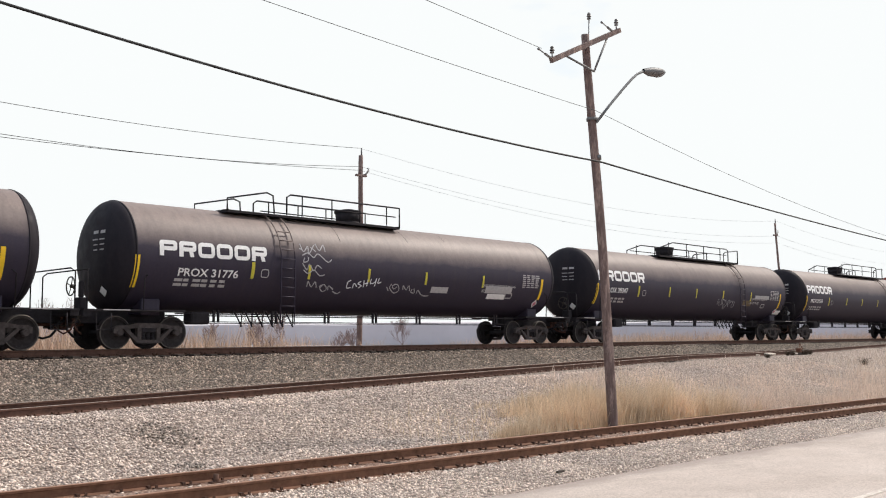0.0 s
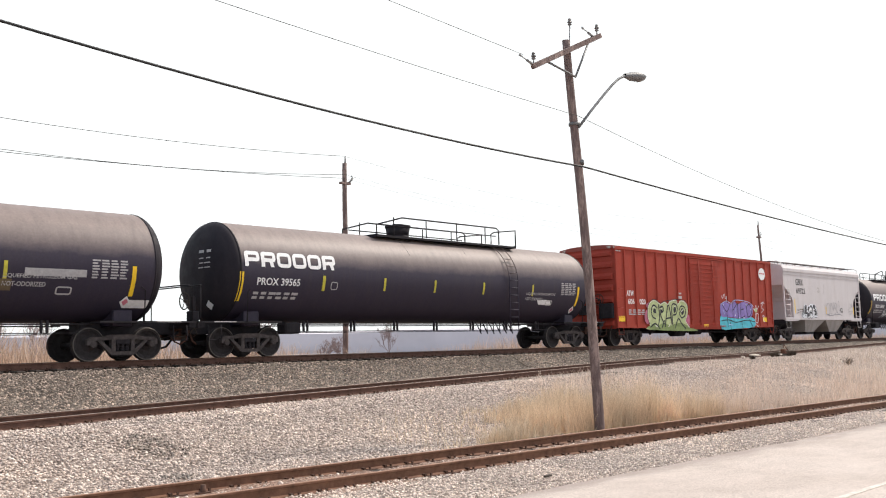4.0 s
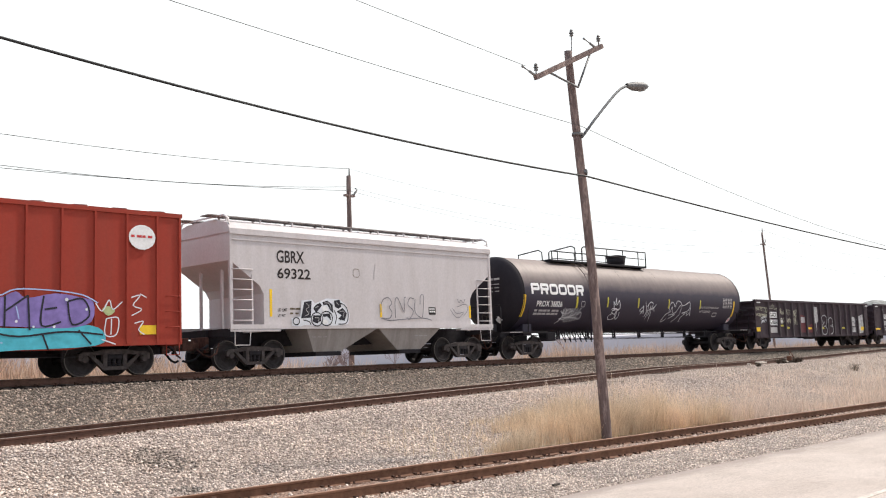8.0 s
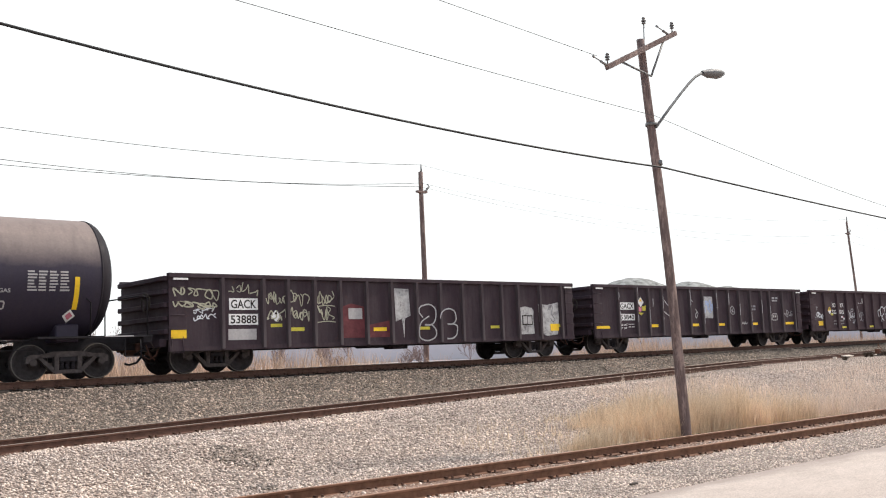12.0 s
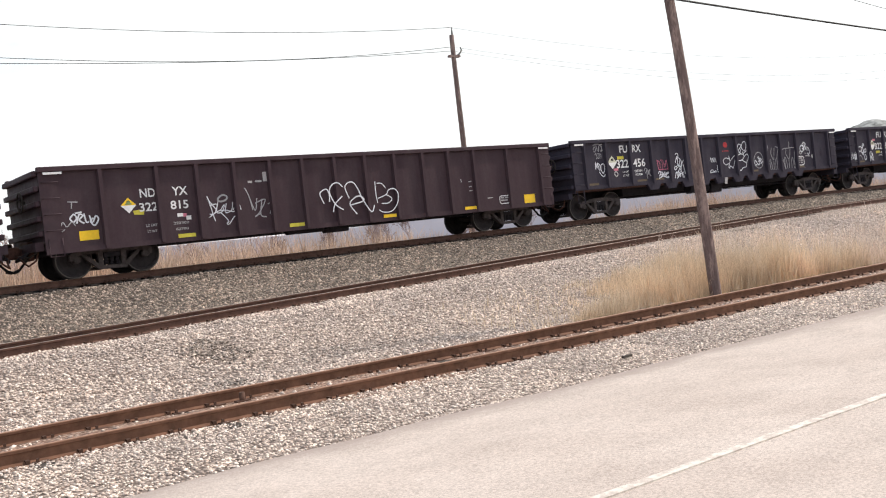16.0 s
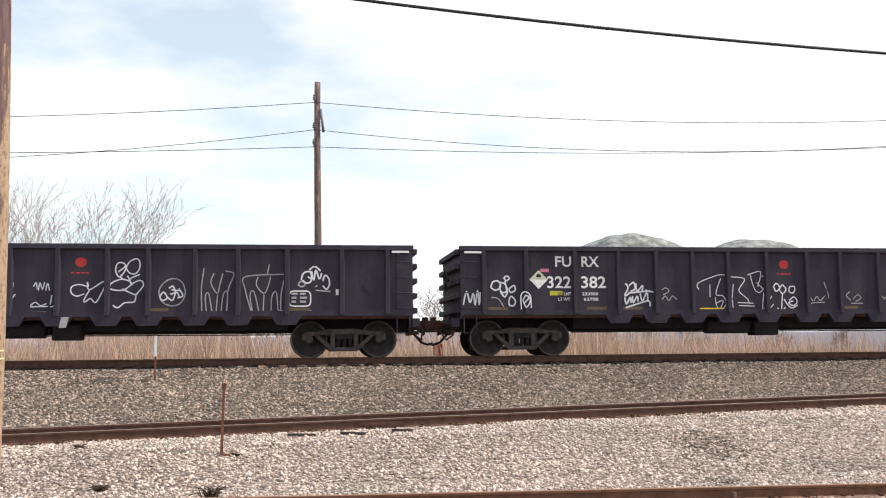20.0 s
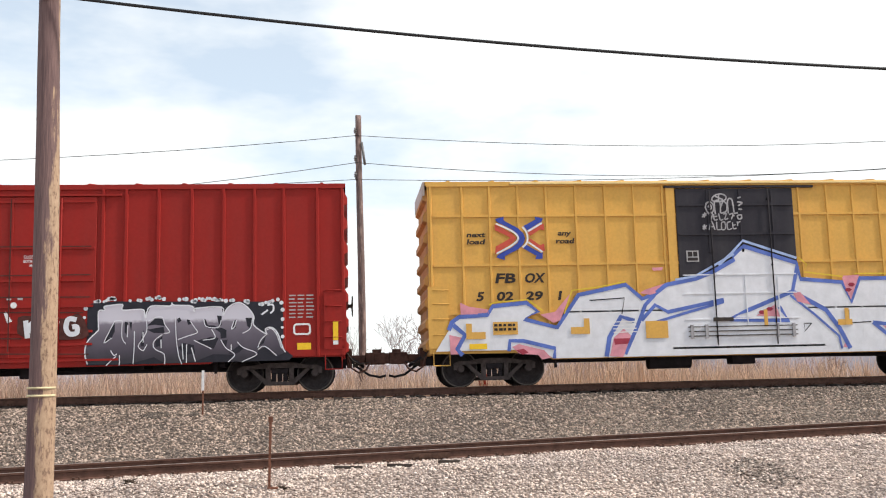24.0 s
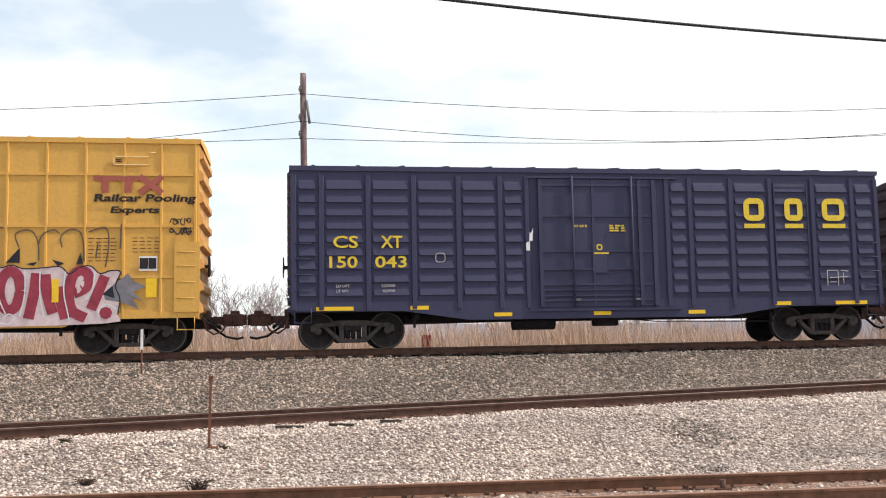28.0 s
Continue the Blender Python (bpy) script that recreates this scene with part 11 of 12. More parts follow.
    slab(bm, ((6.02, 3.05), (6.1, 3.55), (6.16, 3.6), (6.14, 3.3), (6.06, 3.0)), SIDE - 0.012, SIDE + 0.01)
    part("dent", bm, M["grey"], car, "creased dent in the side sheet")
    patch("stencil_box", 8.75, 9.12, 1.78, 2.06, car, "letter_black")
    bars("stencil", 8.79, 9.1, 1.83, 2.02, 2, 3, car, "letter_white", y=SIDE - 0.009, seed=41)
    return car


hopper_car()


# ---------------------------------------------------------------- gondolas
def gondola(u, L, mat, posts, z0, label, feet=False, load=(), load_mat="load", end_rows=5, t0=1.75, post_w=0.16, z1=2.74, post_mat=""):
    car = railcar("gondola", u, label, "gondola")
    zb = 1.1 if feet else z0
    for s in (1, -1):
        y0, y1 = (SIDE, SIDE + 0.05) if s > 0 else (-SIDE - 0.05, -SIDE)
        part("side_wall", boxes((0.0, L, y0, y1, zb, z1)), M[mat], car)
        part("top_chord", boxes((-0.02, L + 0.02, y0 - (0.1 if s > 0 else 0.02), y1 + (0.02 if s > 0 else 0.1), z1 - 0.03, z1 + 0.1), bevel=0.015), M[mat], car)
        part("side_sill", boxes((0.0, L, y0 - (0.05 if s > 0 else 0), y1 + (0 if s > 0 else 0.05), zb - 0.04, zb + 0.1)), M[mat], car)
    part("floor", boxes((0.05, L - 0.05, SIDE + 0.06, -SIDE - 0.06, 1.0, 1.12)), M["wornwood"], car)
    part("centre_sill", boxes((-0.05, L + 0.05, -0.35, 0.35, 0.66, 1.0), (3.2, L - 3.2, -0.9, 0.9, 0.72, 1.0)), M["under"], car)
    bm = bmesh.new()
    w, d = post_w, 0.11
    v = [bm.verts.new(p) for p in ((-w / 2, 0, 0), (w / 2, 0, 0), (w / 2, 0, 1), (-w / 2, 0, 1), (-w * 0.3, -d, 0), (w * 0.3, -d, 0), (w * 0.3, -d, 1), (-w * 0.3, -d, 1))]
    for f in ((4, 5, 6, 7), (0, 1, 5, 4), (1, 2, 6, 5), (2, 3, 7, 6), (3, 0, 4, 7)):
        bm.faces.new([v[i] for i in f])
    bmesh.ops.recalc_face_normals(bm, faces=bm.faces[:])
    me = mesh_of("side_post", bm, post_mat or mat)
    for x in posts:
        put("side_post", me, None, car, m=pose(x, SIDE, zb) @ Matrix.Diagonal((1, 1, z1 - zb, 1)))
        put("side_post", me, None, car, m=pose(x, -SIDE, zb, 0, 0, 180) @ Matrix.Diagonal((1, 1, z1 - zb, 1)))
    if feet:
        bm = bmesh.new()
        slab(bm, ((-0.42, 1.12), (0.42, 1.12), (0.24, 0.84), (-0.24, 0.84)), -0.06, 0.06)
        foot = mesh_of("post_foot", bm, mat)
        for x in posts:
            if 3.2 < x < L - 3.2:
                put("post_foot", foot, None, car, m=pose(x, SIDE, 0))
                put("post_foot", foot, None, car, m=pose(x, -SIDE, 0))
    for x, s in ((0.0, -1), (L, 1)):
        part("end_wall", boxes((min(x, x - s * 0.05), max(x, x - s * 0.05), SIDE, -SIDE, 0.98, z1)), M[mat], car)
        for k in range(end_rows):
            z = 1.2 + (z1 - 1.25) * k / (end_rows - 1)
            part("end_rib", boxes((min(x, x + s * 0.13), max(x, x + s * 0.13), SIDE + 0.02, -SIDE - 0.02, z - 0.07, z + 0.07), bevel=0.02), M[mat], car)
        part("end_sill", boxes((min(x, x + s * 0.2), max(x, x + s * 0.2), -1.4, 1.4, 0.78, 1.0)), M[mat], car)
        part("corner_plate", boxes((min(x, x - s * 0.42), max(x, x - s * 0.42), SIDE - 0.03, SIDE, zb, z1)), M[mat], car)
        truck(car, t0 if s < 0 else L - t0)
        coupler(car, x, s, 0.62)
        for k in range(4):
            a, b = sorted((x - s * 0.05, x - s * 0.45))
            rung(car, a, b, 1.25 + 0.4 * k, mat, SIDE - 0.09)
        bm = bmesh.new()
        a, b = sorted((x - s * 0.08, x - s * 0.42))
        pipe(bm, [(a, SIDE - 0.03, 1.05), (a, SIDE - 0.05, 0.6), (b, SIDE - 0.05, 0.6), (b, SIDE - 0.03, 1.05)], 0.018, 5)
        part("step", bm, M[mat], car)
        part("corner_tape", boxes((min(x - s * 0.1, x - s * 0.55), max(x - s * 0.1, x - s * 0.55), SIDE - 0.125, SIDE - 0.115, z1 - 0.1, z1 - 0.045)), M["letter_white"], car)
    hand_brake(car, -0.15, -0.7, 2.05, -1)
    bm = bmesh.new()
    tube(bm, (L * 0.4, -1.05, 0.75), (L * 0.47, -1.05, 0.75), 0.2, n=14)
    part("air_reservoir", bm, M["under"], car)
    part("brake_valve", boxes((L * 0.48, L * 0.52, -1.2, -0.7, 0.5, 0.9), bevel=0.03), M["under"], car)
    bm = bmesh.new()
    tube(bm, (t0 + 1.3, -1.2, 0.62), (L - t0 - 1.3, -1.2, 0.6), 0.016, n=5)
    part("brake_rod", bm, M["under"], car)
    for k, (x0, x1, h) in enumerate(load):
        bm = bmesh.new()
        nx, ny = 18, 10
        g = []
        for i in range(nx + 1):
            row = []
            for j in range(ny + 1):
                a, b = i / nx, j / ny
                hh = max(0.0, math.sin(math.pi * a)) ** 0.55 * max(0.0, math.sin(math.pi * b)) ** 0.45
                z = 2.3 + (h - 2.3) * hh + 0.09 * noise.noise((a * 7 + k, b * 5, u)) * hh
                row.append(bm.verts.new((x0 + (x1 - x0) * a, (SIDE + 0.1) + (-2 * SIDE - 0.2) * b, z)))
            g.append(row)
        for i in range(nx):
            for j in range(ny):
                bm.faces.new((g[i][j], g[i + 1][j], g[i + 1][j + 1], g[i][j + 1])).smooth = True
        part("load_mound", bm, M[load_mat], car, "heaped grey load")
    return car


def white_board(car, x0, x1, z0, z1, word):
    patch("number_board", x0, x1, z0, z1, car, "letter_white", y=SIDE - 0.006)
    h = (z1 - z0)
    lettering(word, x0 + 0.06, x1 - 0.05, z0 + 0.12 * h, z1 - 0.12 * h, car, "letter_black", y=SIDE - 0.011)


def gondola_one():
    car = gondola(132.74, 17.2, "gon_maroon", (1.66, 3.03, 3.9, 4.88, 5.86, 6.92, 7.96, 9.06, 10.14, 11.2, 12.16, 13.18, 14.06, 15.28, 16.5), 0.68, "dark weathered gondola with yellow scrawls and white boards", post_mat="post_worn")
    white_board(car, 1.9, 2.86, 1.8, 2.14, "GACK")
    white_board(car, 1.88, 2.86, 1.36, 1.68, "53888")
    patch("number_board", 1.86, 2.8, 0.92, 1.24, car, "letter_dull")
    tag(0.1, 1.55, 2.1, 2.5, car, "spray_straw", 200, 0.045, 6, y=SIDE - 0.036)
    tag(0.1, 1.5, 1.78, 2.1, car, "spray_straw", 201, 0.045, 7, y=SIDE - 0.036)
    tag(0.75, 1.5, 1.5, 1.9, car, "spray_white", 202, 0.03, 6, strokes=2)
    tag(1.85, 2.9, 2.15, 2.6, car, "spray_straw", 203, 0.035, 6)
    for k, x in enumerate((3.15, 4.0, 4.95)):
        tag(x, x + 0.7, 1.4, 2.4, car, "spray_straw", 204 + k, 0.035, 5, strokes=2)
    diamond(3.48, 1.62, 0.18, car, "letter_white", "letter_white")
    patch("reflector", 0.05, 0.52, 1.0, 1.24, car, "reflector", y=SIDE - 0.04)
    patch("reflector", 3.3, 3.7, 1.28, 1.38, car, "reflector_old")
    patch("reflector", 4.02, 4.5, 1.15, 1.26, car, "reflector_old")
    shape("graffiti", ((5.95, 0.9), (5.95, 1.9), (6.3, 2.0), (6.85, 1.9), (6.85, 0.9)), car, "worn_red", SIDE - 0.004)
    patch("chalk_mark", 6.2, 6.75, 1.5, 1.85, car, "letter_dull", y=SIDE - 0.009)
    shape("graffiti", ((7.0, 0.9), (7.0, 1.3), (7.9, 1.45), (7.9, 0.9)), car, "worn_red", SIDE - 0.004)
    patch("reflector", 7.2, 7.75, 1.1, 1.22, car, "reflector", y=SIDE - 0.009)
    shape("spilled_paint", ((8.15, 1.4), (8.12, 2.52), (8.75, 2.5), (8.8, 1.6), (8.55, 1.5), (8.5, 0.85), (8.42, 1.5)), car, "peeled", SIDE - 0.005)
    strokes(car, "spray_grey", 0.05, SIDE - 0.118, (((9.26, 1.53), (9.1, 1.7), (9.13, 1.87), (9.32, 1.95), (9.6, 1.97), (9.84, 1.8), (9.82, 1.47), (9.65, 1.29), (9.33, 1.28)), ((9.65, 1.29), (9.85, 1.06), (9.77, 0.84), (9.45, 0.74), (9.14, 0.82), (9.07, 1.01), (9.15, 1.34), (9.44, 1.53), (9.54, 1.56)), ((10.05, 1.49), (10.15, 1.72), (10.45, 1.83), (10.73, 1.73), (10.79, 1.45), (10.62, 1.3), (10.37, 1.3)), ((10.62, 1.3), (10.83, 1.22), (10.8, 0.94), (10.61, 0.8), (10.34, 0.79)),))
    shape("graffiti", ((14.05, 1.86), (14.48, 1.92), (14.85, 1.86), (14.94, 1.73), (14.9, 1.45), (14.95, 0.89), (14.15, 0.87), (14.06, 1.3)), car, "peeled", SIDE - 0.005)
    patch("stencil_box", 14.29, 14.85, 1.22, 1.59, car, "letter_black", y=SIDE - 0.012)
    patch("stencil_box", 14.34, 14.55, 1.27, 1.55, car, "letter_dull", y=SIDE - 0.017)
    patch("stencil_box", 14.58, 14.8, 1.26, 1.54, car, "letter_dull", y=SIDE - 0.017)
    shape("graffiti", ((15.19, 2.02), (15.68, 1.98), (16.33, 2.08), (16.34, 1.43), (16.24, 0.84), (15.64, 0.79), (15.22, 0.89)), car, "peeled", SIDE - 0.034)
    patch("reflector", 15.82, 16.31, 0.98, 1.25, car, "reflector", y=SIDE - 0.04)
    strokes(car, "spray_slate", 0.04, SIDE - 0.04, (((15.71, 1.76), (15.86, 1.98), (16, 1.88), (15.91, 1.63), (16.09, 1.43), (15.98, 1.33), (15.84, 1.46)),))
    for x in (9.2, 12.6, 16.0):
        patch("reflector", x, x + 0.45, 1.12, 1.22, car, "reflector_old", y=SIDE - 0.009)
    return car


def gondola_two():
    car = gondola(151.24, 16.92, "gon_maroon", (1.6, 2.86, 3.7, 4.68, 5.7, 6.8, 7.83, 8.95, 9.97, 10.93, 11.93, 12.96, 13.74, 15.0, 16.2), 0.68, "dark brown gondola heaped with grey material", load=((2.4, 7.4, 3.3), (7.3, 11.3, 3.24), (11.0, 13.6, 3.06)), post_mat="post_worn")
    white_board(car, 1.73, 2.73, 1.8, 2.1, "GACX")
    white_board(car, 1.7, 2.74, 1.35, 1.62, "53840")
    bars("stencil", 2.28, 2.72, 0.98, 1.2, 2, 2, car, "letter_dull", seed=20, fill=0.4)
    patch("reflector", 0.12, 0.98, 1.02, 1.13, car, "reflector", y=SIDE - 0.04)
    lettering("LD LMT", 1.78, 2.2, 1.12, 1.2, car)
    lettering("LT WT", 1.78, 2.16, 0.98, 1.06, car)
    diamond(3.2, 2.12, 0.22, car, "letter_white", "letter_white")
    shape("placard_mark", ((3.1, 2.15), (3.3, 2.15), (3.2, 2.28)), car, "reflector", SIDE - 0.0125)
    shape("tin_plate", ((2.95, 1.93), (2.98, 1.74), (3.22, 1.71), (3.28, 1.88), (3.1, 1.92)), car, "mark_pink")
    shape("tin_plate", ((3.3, 1.95), (3.3, 1.75), (3.52, 1.74), (3.56, 1.98), (3.4, 1.93)), car, "reflector_old")
    shape("tin_plate", ((3.0, 1.68), (3.4, 1.66), (3.2, 1.55)), car, "reflector_old")
    for x, w in ((3.9, 0.47), (6.95, 0.55), (9.1, 0.55), (12.1, 0.5), (15.3, 0.85)):
        patch("reflector", x, x + w, 1.04, 1.16, car, "reflector", y=SIDE - 0.01)
    patch("spilled_paint", 7.95, 8.72, 1.4, 2.4, car, "peeled")
    tag(7.95, 8.7, 1.5, 2.4, car, "spray_sky", 219, 0.05, 4, y=SIDE - 0.009)
    ring_shape(14.0, 14.55, 1.25, 1.6, 0.04, car, "letter_dull", name="stencil_box")
    Y = SIDE - 0.007
    strokes(car, "letter_dull", 0.045, Y, (((4.92, 2.23), (5.08, 2.06), (5.23, 1.98), (5.42, 2.02), (5.58, 2.12)), ((4.82, 1.75), (5.0, 1.63), (5.19, 1.55), (5.4, 1.47), (5.52, 1.44), (5.52, 1.6), (5.5, 1.78), (5.38, 1.7))))
    strokes(car, "letter_dull", 0.04, Y, (((7.3, 1.82), (7.4, 1.7), (7.48, 1.61), (7.4, 1.5), (7.31, 1.41), (7.26, 1.55), (7.44, 1.71)), ((6.98, 2.28), (7.04, 2.2), (7.11, 2.16))))
    strokes(car, "spray_grey", 0.035, Y, (((10.25, 1.88), (10.4, 1.95), (10.52, 1.88), (10.58, 1.74), (10.54, 1.61), (10.4, 1.57), (10.29, 1.61), (10.2, 1.74), (10.25, 1.88)), ((10.3, 1.6), (10.42, 1.78), (10.5, 1.9)), ((10.26, 1.8), (10.42, 1.7), (10.56, 1.68))))
    strokes(car, "letter_dull", 0.03, Y, (((11.15, 1.06), (11.25, 1.2), (11.36, 1.08), (11.45, 1.22), (11.56, 1.1), (11.68, 1.18)), ((11.12, 1.14), (11.4, 1.13), (11.66, 1.1))))
    tag(15.25, 16.05, 1.35, 1.95, car, "spray_grey", 226, 0.03, 3)
    bars("stencil", 14.12, 14.75, 2.15, 2.42, 2, 2, car, "spray_grey", seed=27)
    bars("stencil", 14.12, 14.5, 1.33, 1.5, 1, 2, car, "letter_dull", seed=28)
    bars("stencil", 12.0, 12.6, 1.7, 2.0, 2, 2, car, "spray_slate", seed=29)
    for x, za, zb in ((1.6, 2.2, 2.55), (1.64, 1.2, 1.75), (2.86, 1.25, 1.6), (2.9, 2.0, 2.75), (3.7, 1.1, 1.9), (3.95, 1.9, 2.3), (4.68, 1.3, 1.5), (4.7, 1.8, 2.45), (5.74, 2.1, 2.55), (5.72, 1.1, 1.75), (6.8, 1.9, 2.7), (7.83, 1.6, 2.2), (7.86, 1.1, 1.4), (8.95, 1.8, 2.6), (9.97, 2.0, 2.6), (10.93, 1.5, 2.1), (11.95, 1.2, 1.7), (12.96, 1.6, 2.3), (13.74, 1.2, 2.0)):
        q = 0.018 + 0.02 * (x * 7.3 % 1)
        shape("scrape", ((x - q, za), (x + 0.4 * q, za + 0.08), (x + q, 0.6 * za + 0.4 * zb), (x + 0.6 * q, zb), (x - 0.5 * q, zb - 0.06), (x - 0.2 * q, 0.5 * (za + zb))), car, "spray_grey", SIDE - 0.113)
    return car


def gondola_three():
    car = gondola(169.2, 17.3, "brown", (1.5, 2.98, 4.1, 5.2, 6.3, 7.36, 8.45, 9.53, 10.62, 11.72, 12.76, 13.83, 15.3, 16.8), 0.70, "brown gondola with a looping white signature")
    for w, x0, x1, za, zb in (("ND", 2.5, 2.92, 1.92, 2.15), ("YX", 3.38, 3.82, 1.92, 2.15), ("322", 2.45, 2.95, 1.55, 1.78), ("815", 3.3, 3.8, 1.55, 1.78)):
        lettering(w, x0, x1, za, zb, car)
    diamond(2.17, 1.74, 0.205, car)
    shape("placard_mark", ((2.07, 1.76), (2.27, 1.76), (2.17, 1.87)), car, "spray_olive", SIDE - 0.0125)
    shape("tin_plate", ((2.27, 1.59), (2.3, 1.49), (2.55, 1.47), (2.58, 1.58), (2.44, 1.61)), car, "reflector_old")
    patch("tin_plate", 3.46, 3.62, 1.34, 1.43, car, "letter_white")
    patch("tin_plate", 3.62, 3.72, 1.33, 1.42, car, "mark_pink")
    patch("tin_plate", 3.7, 3.84, 1.24, 1.35, car, "letter_white")
    lettering("LD LMT", 2.58, 2.88, 1.14, 1.21, car, "letter_dull")
    lettering("LT WT", 2.6, 2.86, 0.98, 1.05, car, "letter_dull")
    lettering("223300", 3.33, 3.76, 1.14, 1.21, car, "letter_dull")
    lettering("62700", 3.38, 3.74, 0.98, 1.05, car, "letter_dull")
    patch("reflector", 0.84, 1.33, 0.94, 1.18, car, "reflector")
    for x, w in ((3.4, 0.49), (6.76, 0.49), (10.03, 0.48), (13.26, 0.49), (15.95, 0.5)):
        patch("reflector", x, x + w, 0.77, 0.87 if x < 15 else 1.1, car, "reflector_old" if x < 10 else "reflector", y=SIDE - 0.056 if x < 15 else SIDE - 0.006)
    strokes(car, "spray_white", 0.04, SIDE - 0.006, (((0.65, 1.51), (0.75, 1.62), (0.82, 1.52), (0.73, 1.42), (0.65, 1.51)), ((0.81, 1.38), (0.89, 1.6), (0.98, 1.57), (0.88, 1.46), (1, 1.37)), ((1.01, 1.62), (1.05, 1.4), (1.12, 1.41)), ((1.14, 1.57), (1.2, 1.38), (1.3, 1.54), (1.36, 1.45), (1.25, 1.3), (1.15, 1.42), (1.24, 1.49)), ((0.79, 1.64), (0.96, 1.66)),))
    strokes(car, "spray_grey", 0.028, SIDE - 0.006, (((0.64, 1.94), (0.89, 1.92)), ((0.74, 1.93), (0.72, 1.76)), ((0.39, 1.29), (0.47, 1.44), (0.56, 1.32), (0.69, 1.43), (0.77, 1.33)), ((0.4, 1.19), (0.51, 1.26)),))
    strokes(car, "spray_grey", 0.05, SIDE - 0.006, (((4.65, 1.73), (4.78, 1.83), (4.93, 1.8), (4.9, 1.7), (4.72, 1.66), (4.65, 1.73)),))
    strokes(car, "spray_white", 0.026, SIDE - 0.006, (((4.35, 1.83), (4.41, 1.64), (4.49, 1.26), (4.53, 1.13)), ((4.4, 1.57), (4.62, 1.59), (4.52, 1.35), (4.37, 1.33)), ((4.66, 1.67), (4.59, 1.37), (4.76, 1.39), (4.83, 1.57), (4.71, 1.43)), ((4.9, 1.6), (4.84, 1.35), (5.03, 1.4), (5.09, 1.62)), ((5.07, 1.4), (5.26, 1.56), (5.32, 1.38)), ((4.36, 1.25), (4.63, 1.4), (4.86, 1.41), (5.11, 1.36), (5.28, 1.51)), ((4.72, 1.35), (4.91, 1.11), (4.85, 1.05), (4.92, 1.02), (5.09, 1.21), (5.26, 1.29)), ((5.17, 1.17), (5.16, 0.92)), ((4.38, 1.73), (4.6, 1.42)),))
    strokes(car, "spray_grey", 0.03, SIDE - 0.006, (((5.5, 1.99), (5.61, 1.73), (5.68, 1.35)), ((5.61, 1.73), (5.75, 1.33), (5.84, 1.68)), ((5.77, 1.54), (6.1, 1.63), (5.89, 1.29), (5.73, 1.16)), ((6, 1.65), (5.91, 1.21), (6.08, 1.13)), ((6.16, 1.49), (6.36, 1.53), (6.2, 1.22), (6.35, 1.27)), ((6.38, 1.53), (6.25, 1.05), (6.39, 1)), ((5.73, 1.16), (5.91, 1.24)),))
    patch("chalk_mark", 6.1, 6.27, 2.14, 2.41, car, "letter_dull", y=SIDE - 0.006)
    patch("chalk_mark", 5.85, 6.05, 2.13, 2.18, car, "letter_dull", y=SIDE - 0.006)
    patch("chalk_mark", 5.62, 5.75, 2.12, 2.18, car, "letter_dull", y=SIDE - 0.006)
    strokes(car, "spray_white", 0.036, SIDE - 0.118, (((7.94, 1.35), (7.83, 1.62), (7.88, 1.72), (8.06, 1.78), (8.14, 1.64), (8.13, 1.4)), ((8.58, 1.13), (8.31, 1.32), (8.16, 1.7), (8.29, 1.91), (8.49, 1.94), (8.63, 1.81)), ((8.22, 1.09), (8.31, 1.32), (8.59, 1.54)), ((8.82, 1.45), (8.71, 1.79), (8.84, 1.93), (9.02, 1.92), (9.16, 1.72), (9.28, 1.42), (9.56, 0.99), (9.69, 1.19)), ((9.04, 0.96), (8.82, 1.28), (9.03, 1.47), (9.23, 1.49), (9.32, 1.35), (8.84, 1.25)),))
    strokes(car, "spray_white", 0.03, SIDE - 0.118, (((9.8, 1.91), (9.79, 1.51), (9.82, 1.25)), ((9.86, 1.85), (10.04, 1.83), (10.17, 1.68)), ((9.84, 1.38), (10.16, 1.48), (10.27, 1.62), (10.48, 1.64), (10.61, 1.49), (10.55, 1.19), (10.31, 0.96), (9.99, 0.95), (9.85, 1.03)), ((10.16, 1.48), (10.36, 1.35), (10.23, 1.22), (9.96, 1.22)),))
    strokes(car, "letter_dull", 0.03, SIDE - 0.006, (((14.3, 1.09), (14.53, 1.1)), ((13.24, 1.8), (13.27, 1.69)), ((13.56, 1.69), (13.68, 1.7)), ((13.56, 1.52), (13.68, 1.53)), ((13.56, 1.39), (13.69, 1.4)),))
    ring_shape(14.82, 15.32, 0.85, 1.14, 0.03, car, "letter_white", name="stencil_box")
    bars("stencil", 14.89, 15.25, 0.91, 1.09, 2, 2, car, "letter_dull", seed=33, fill=0.6)
    return car


FURX_POSTS = (0.62, 1.75, 3.08, 4.28, 5.33, 6.36, 7.37, 8.48, 9.66, 10.64, 11.78, 12.84, 14.06, 15.45, 16.62)


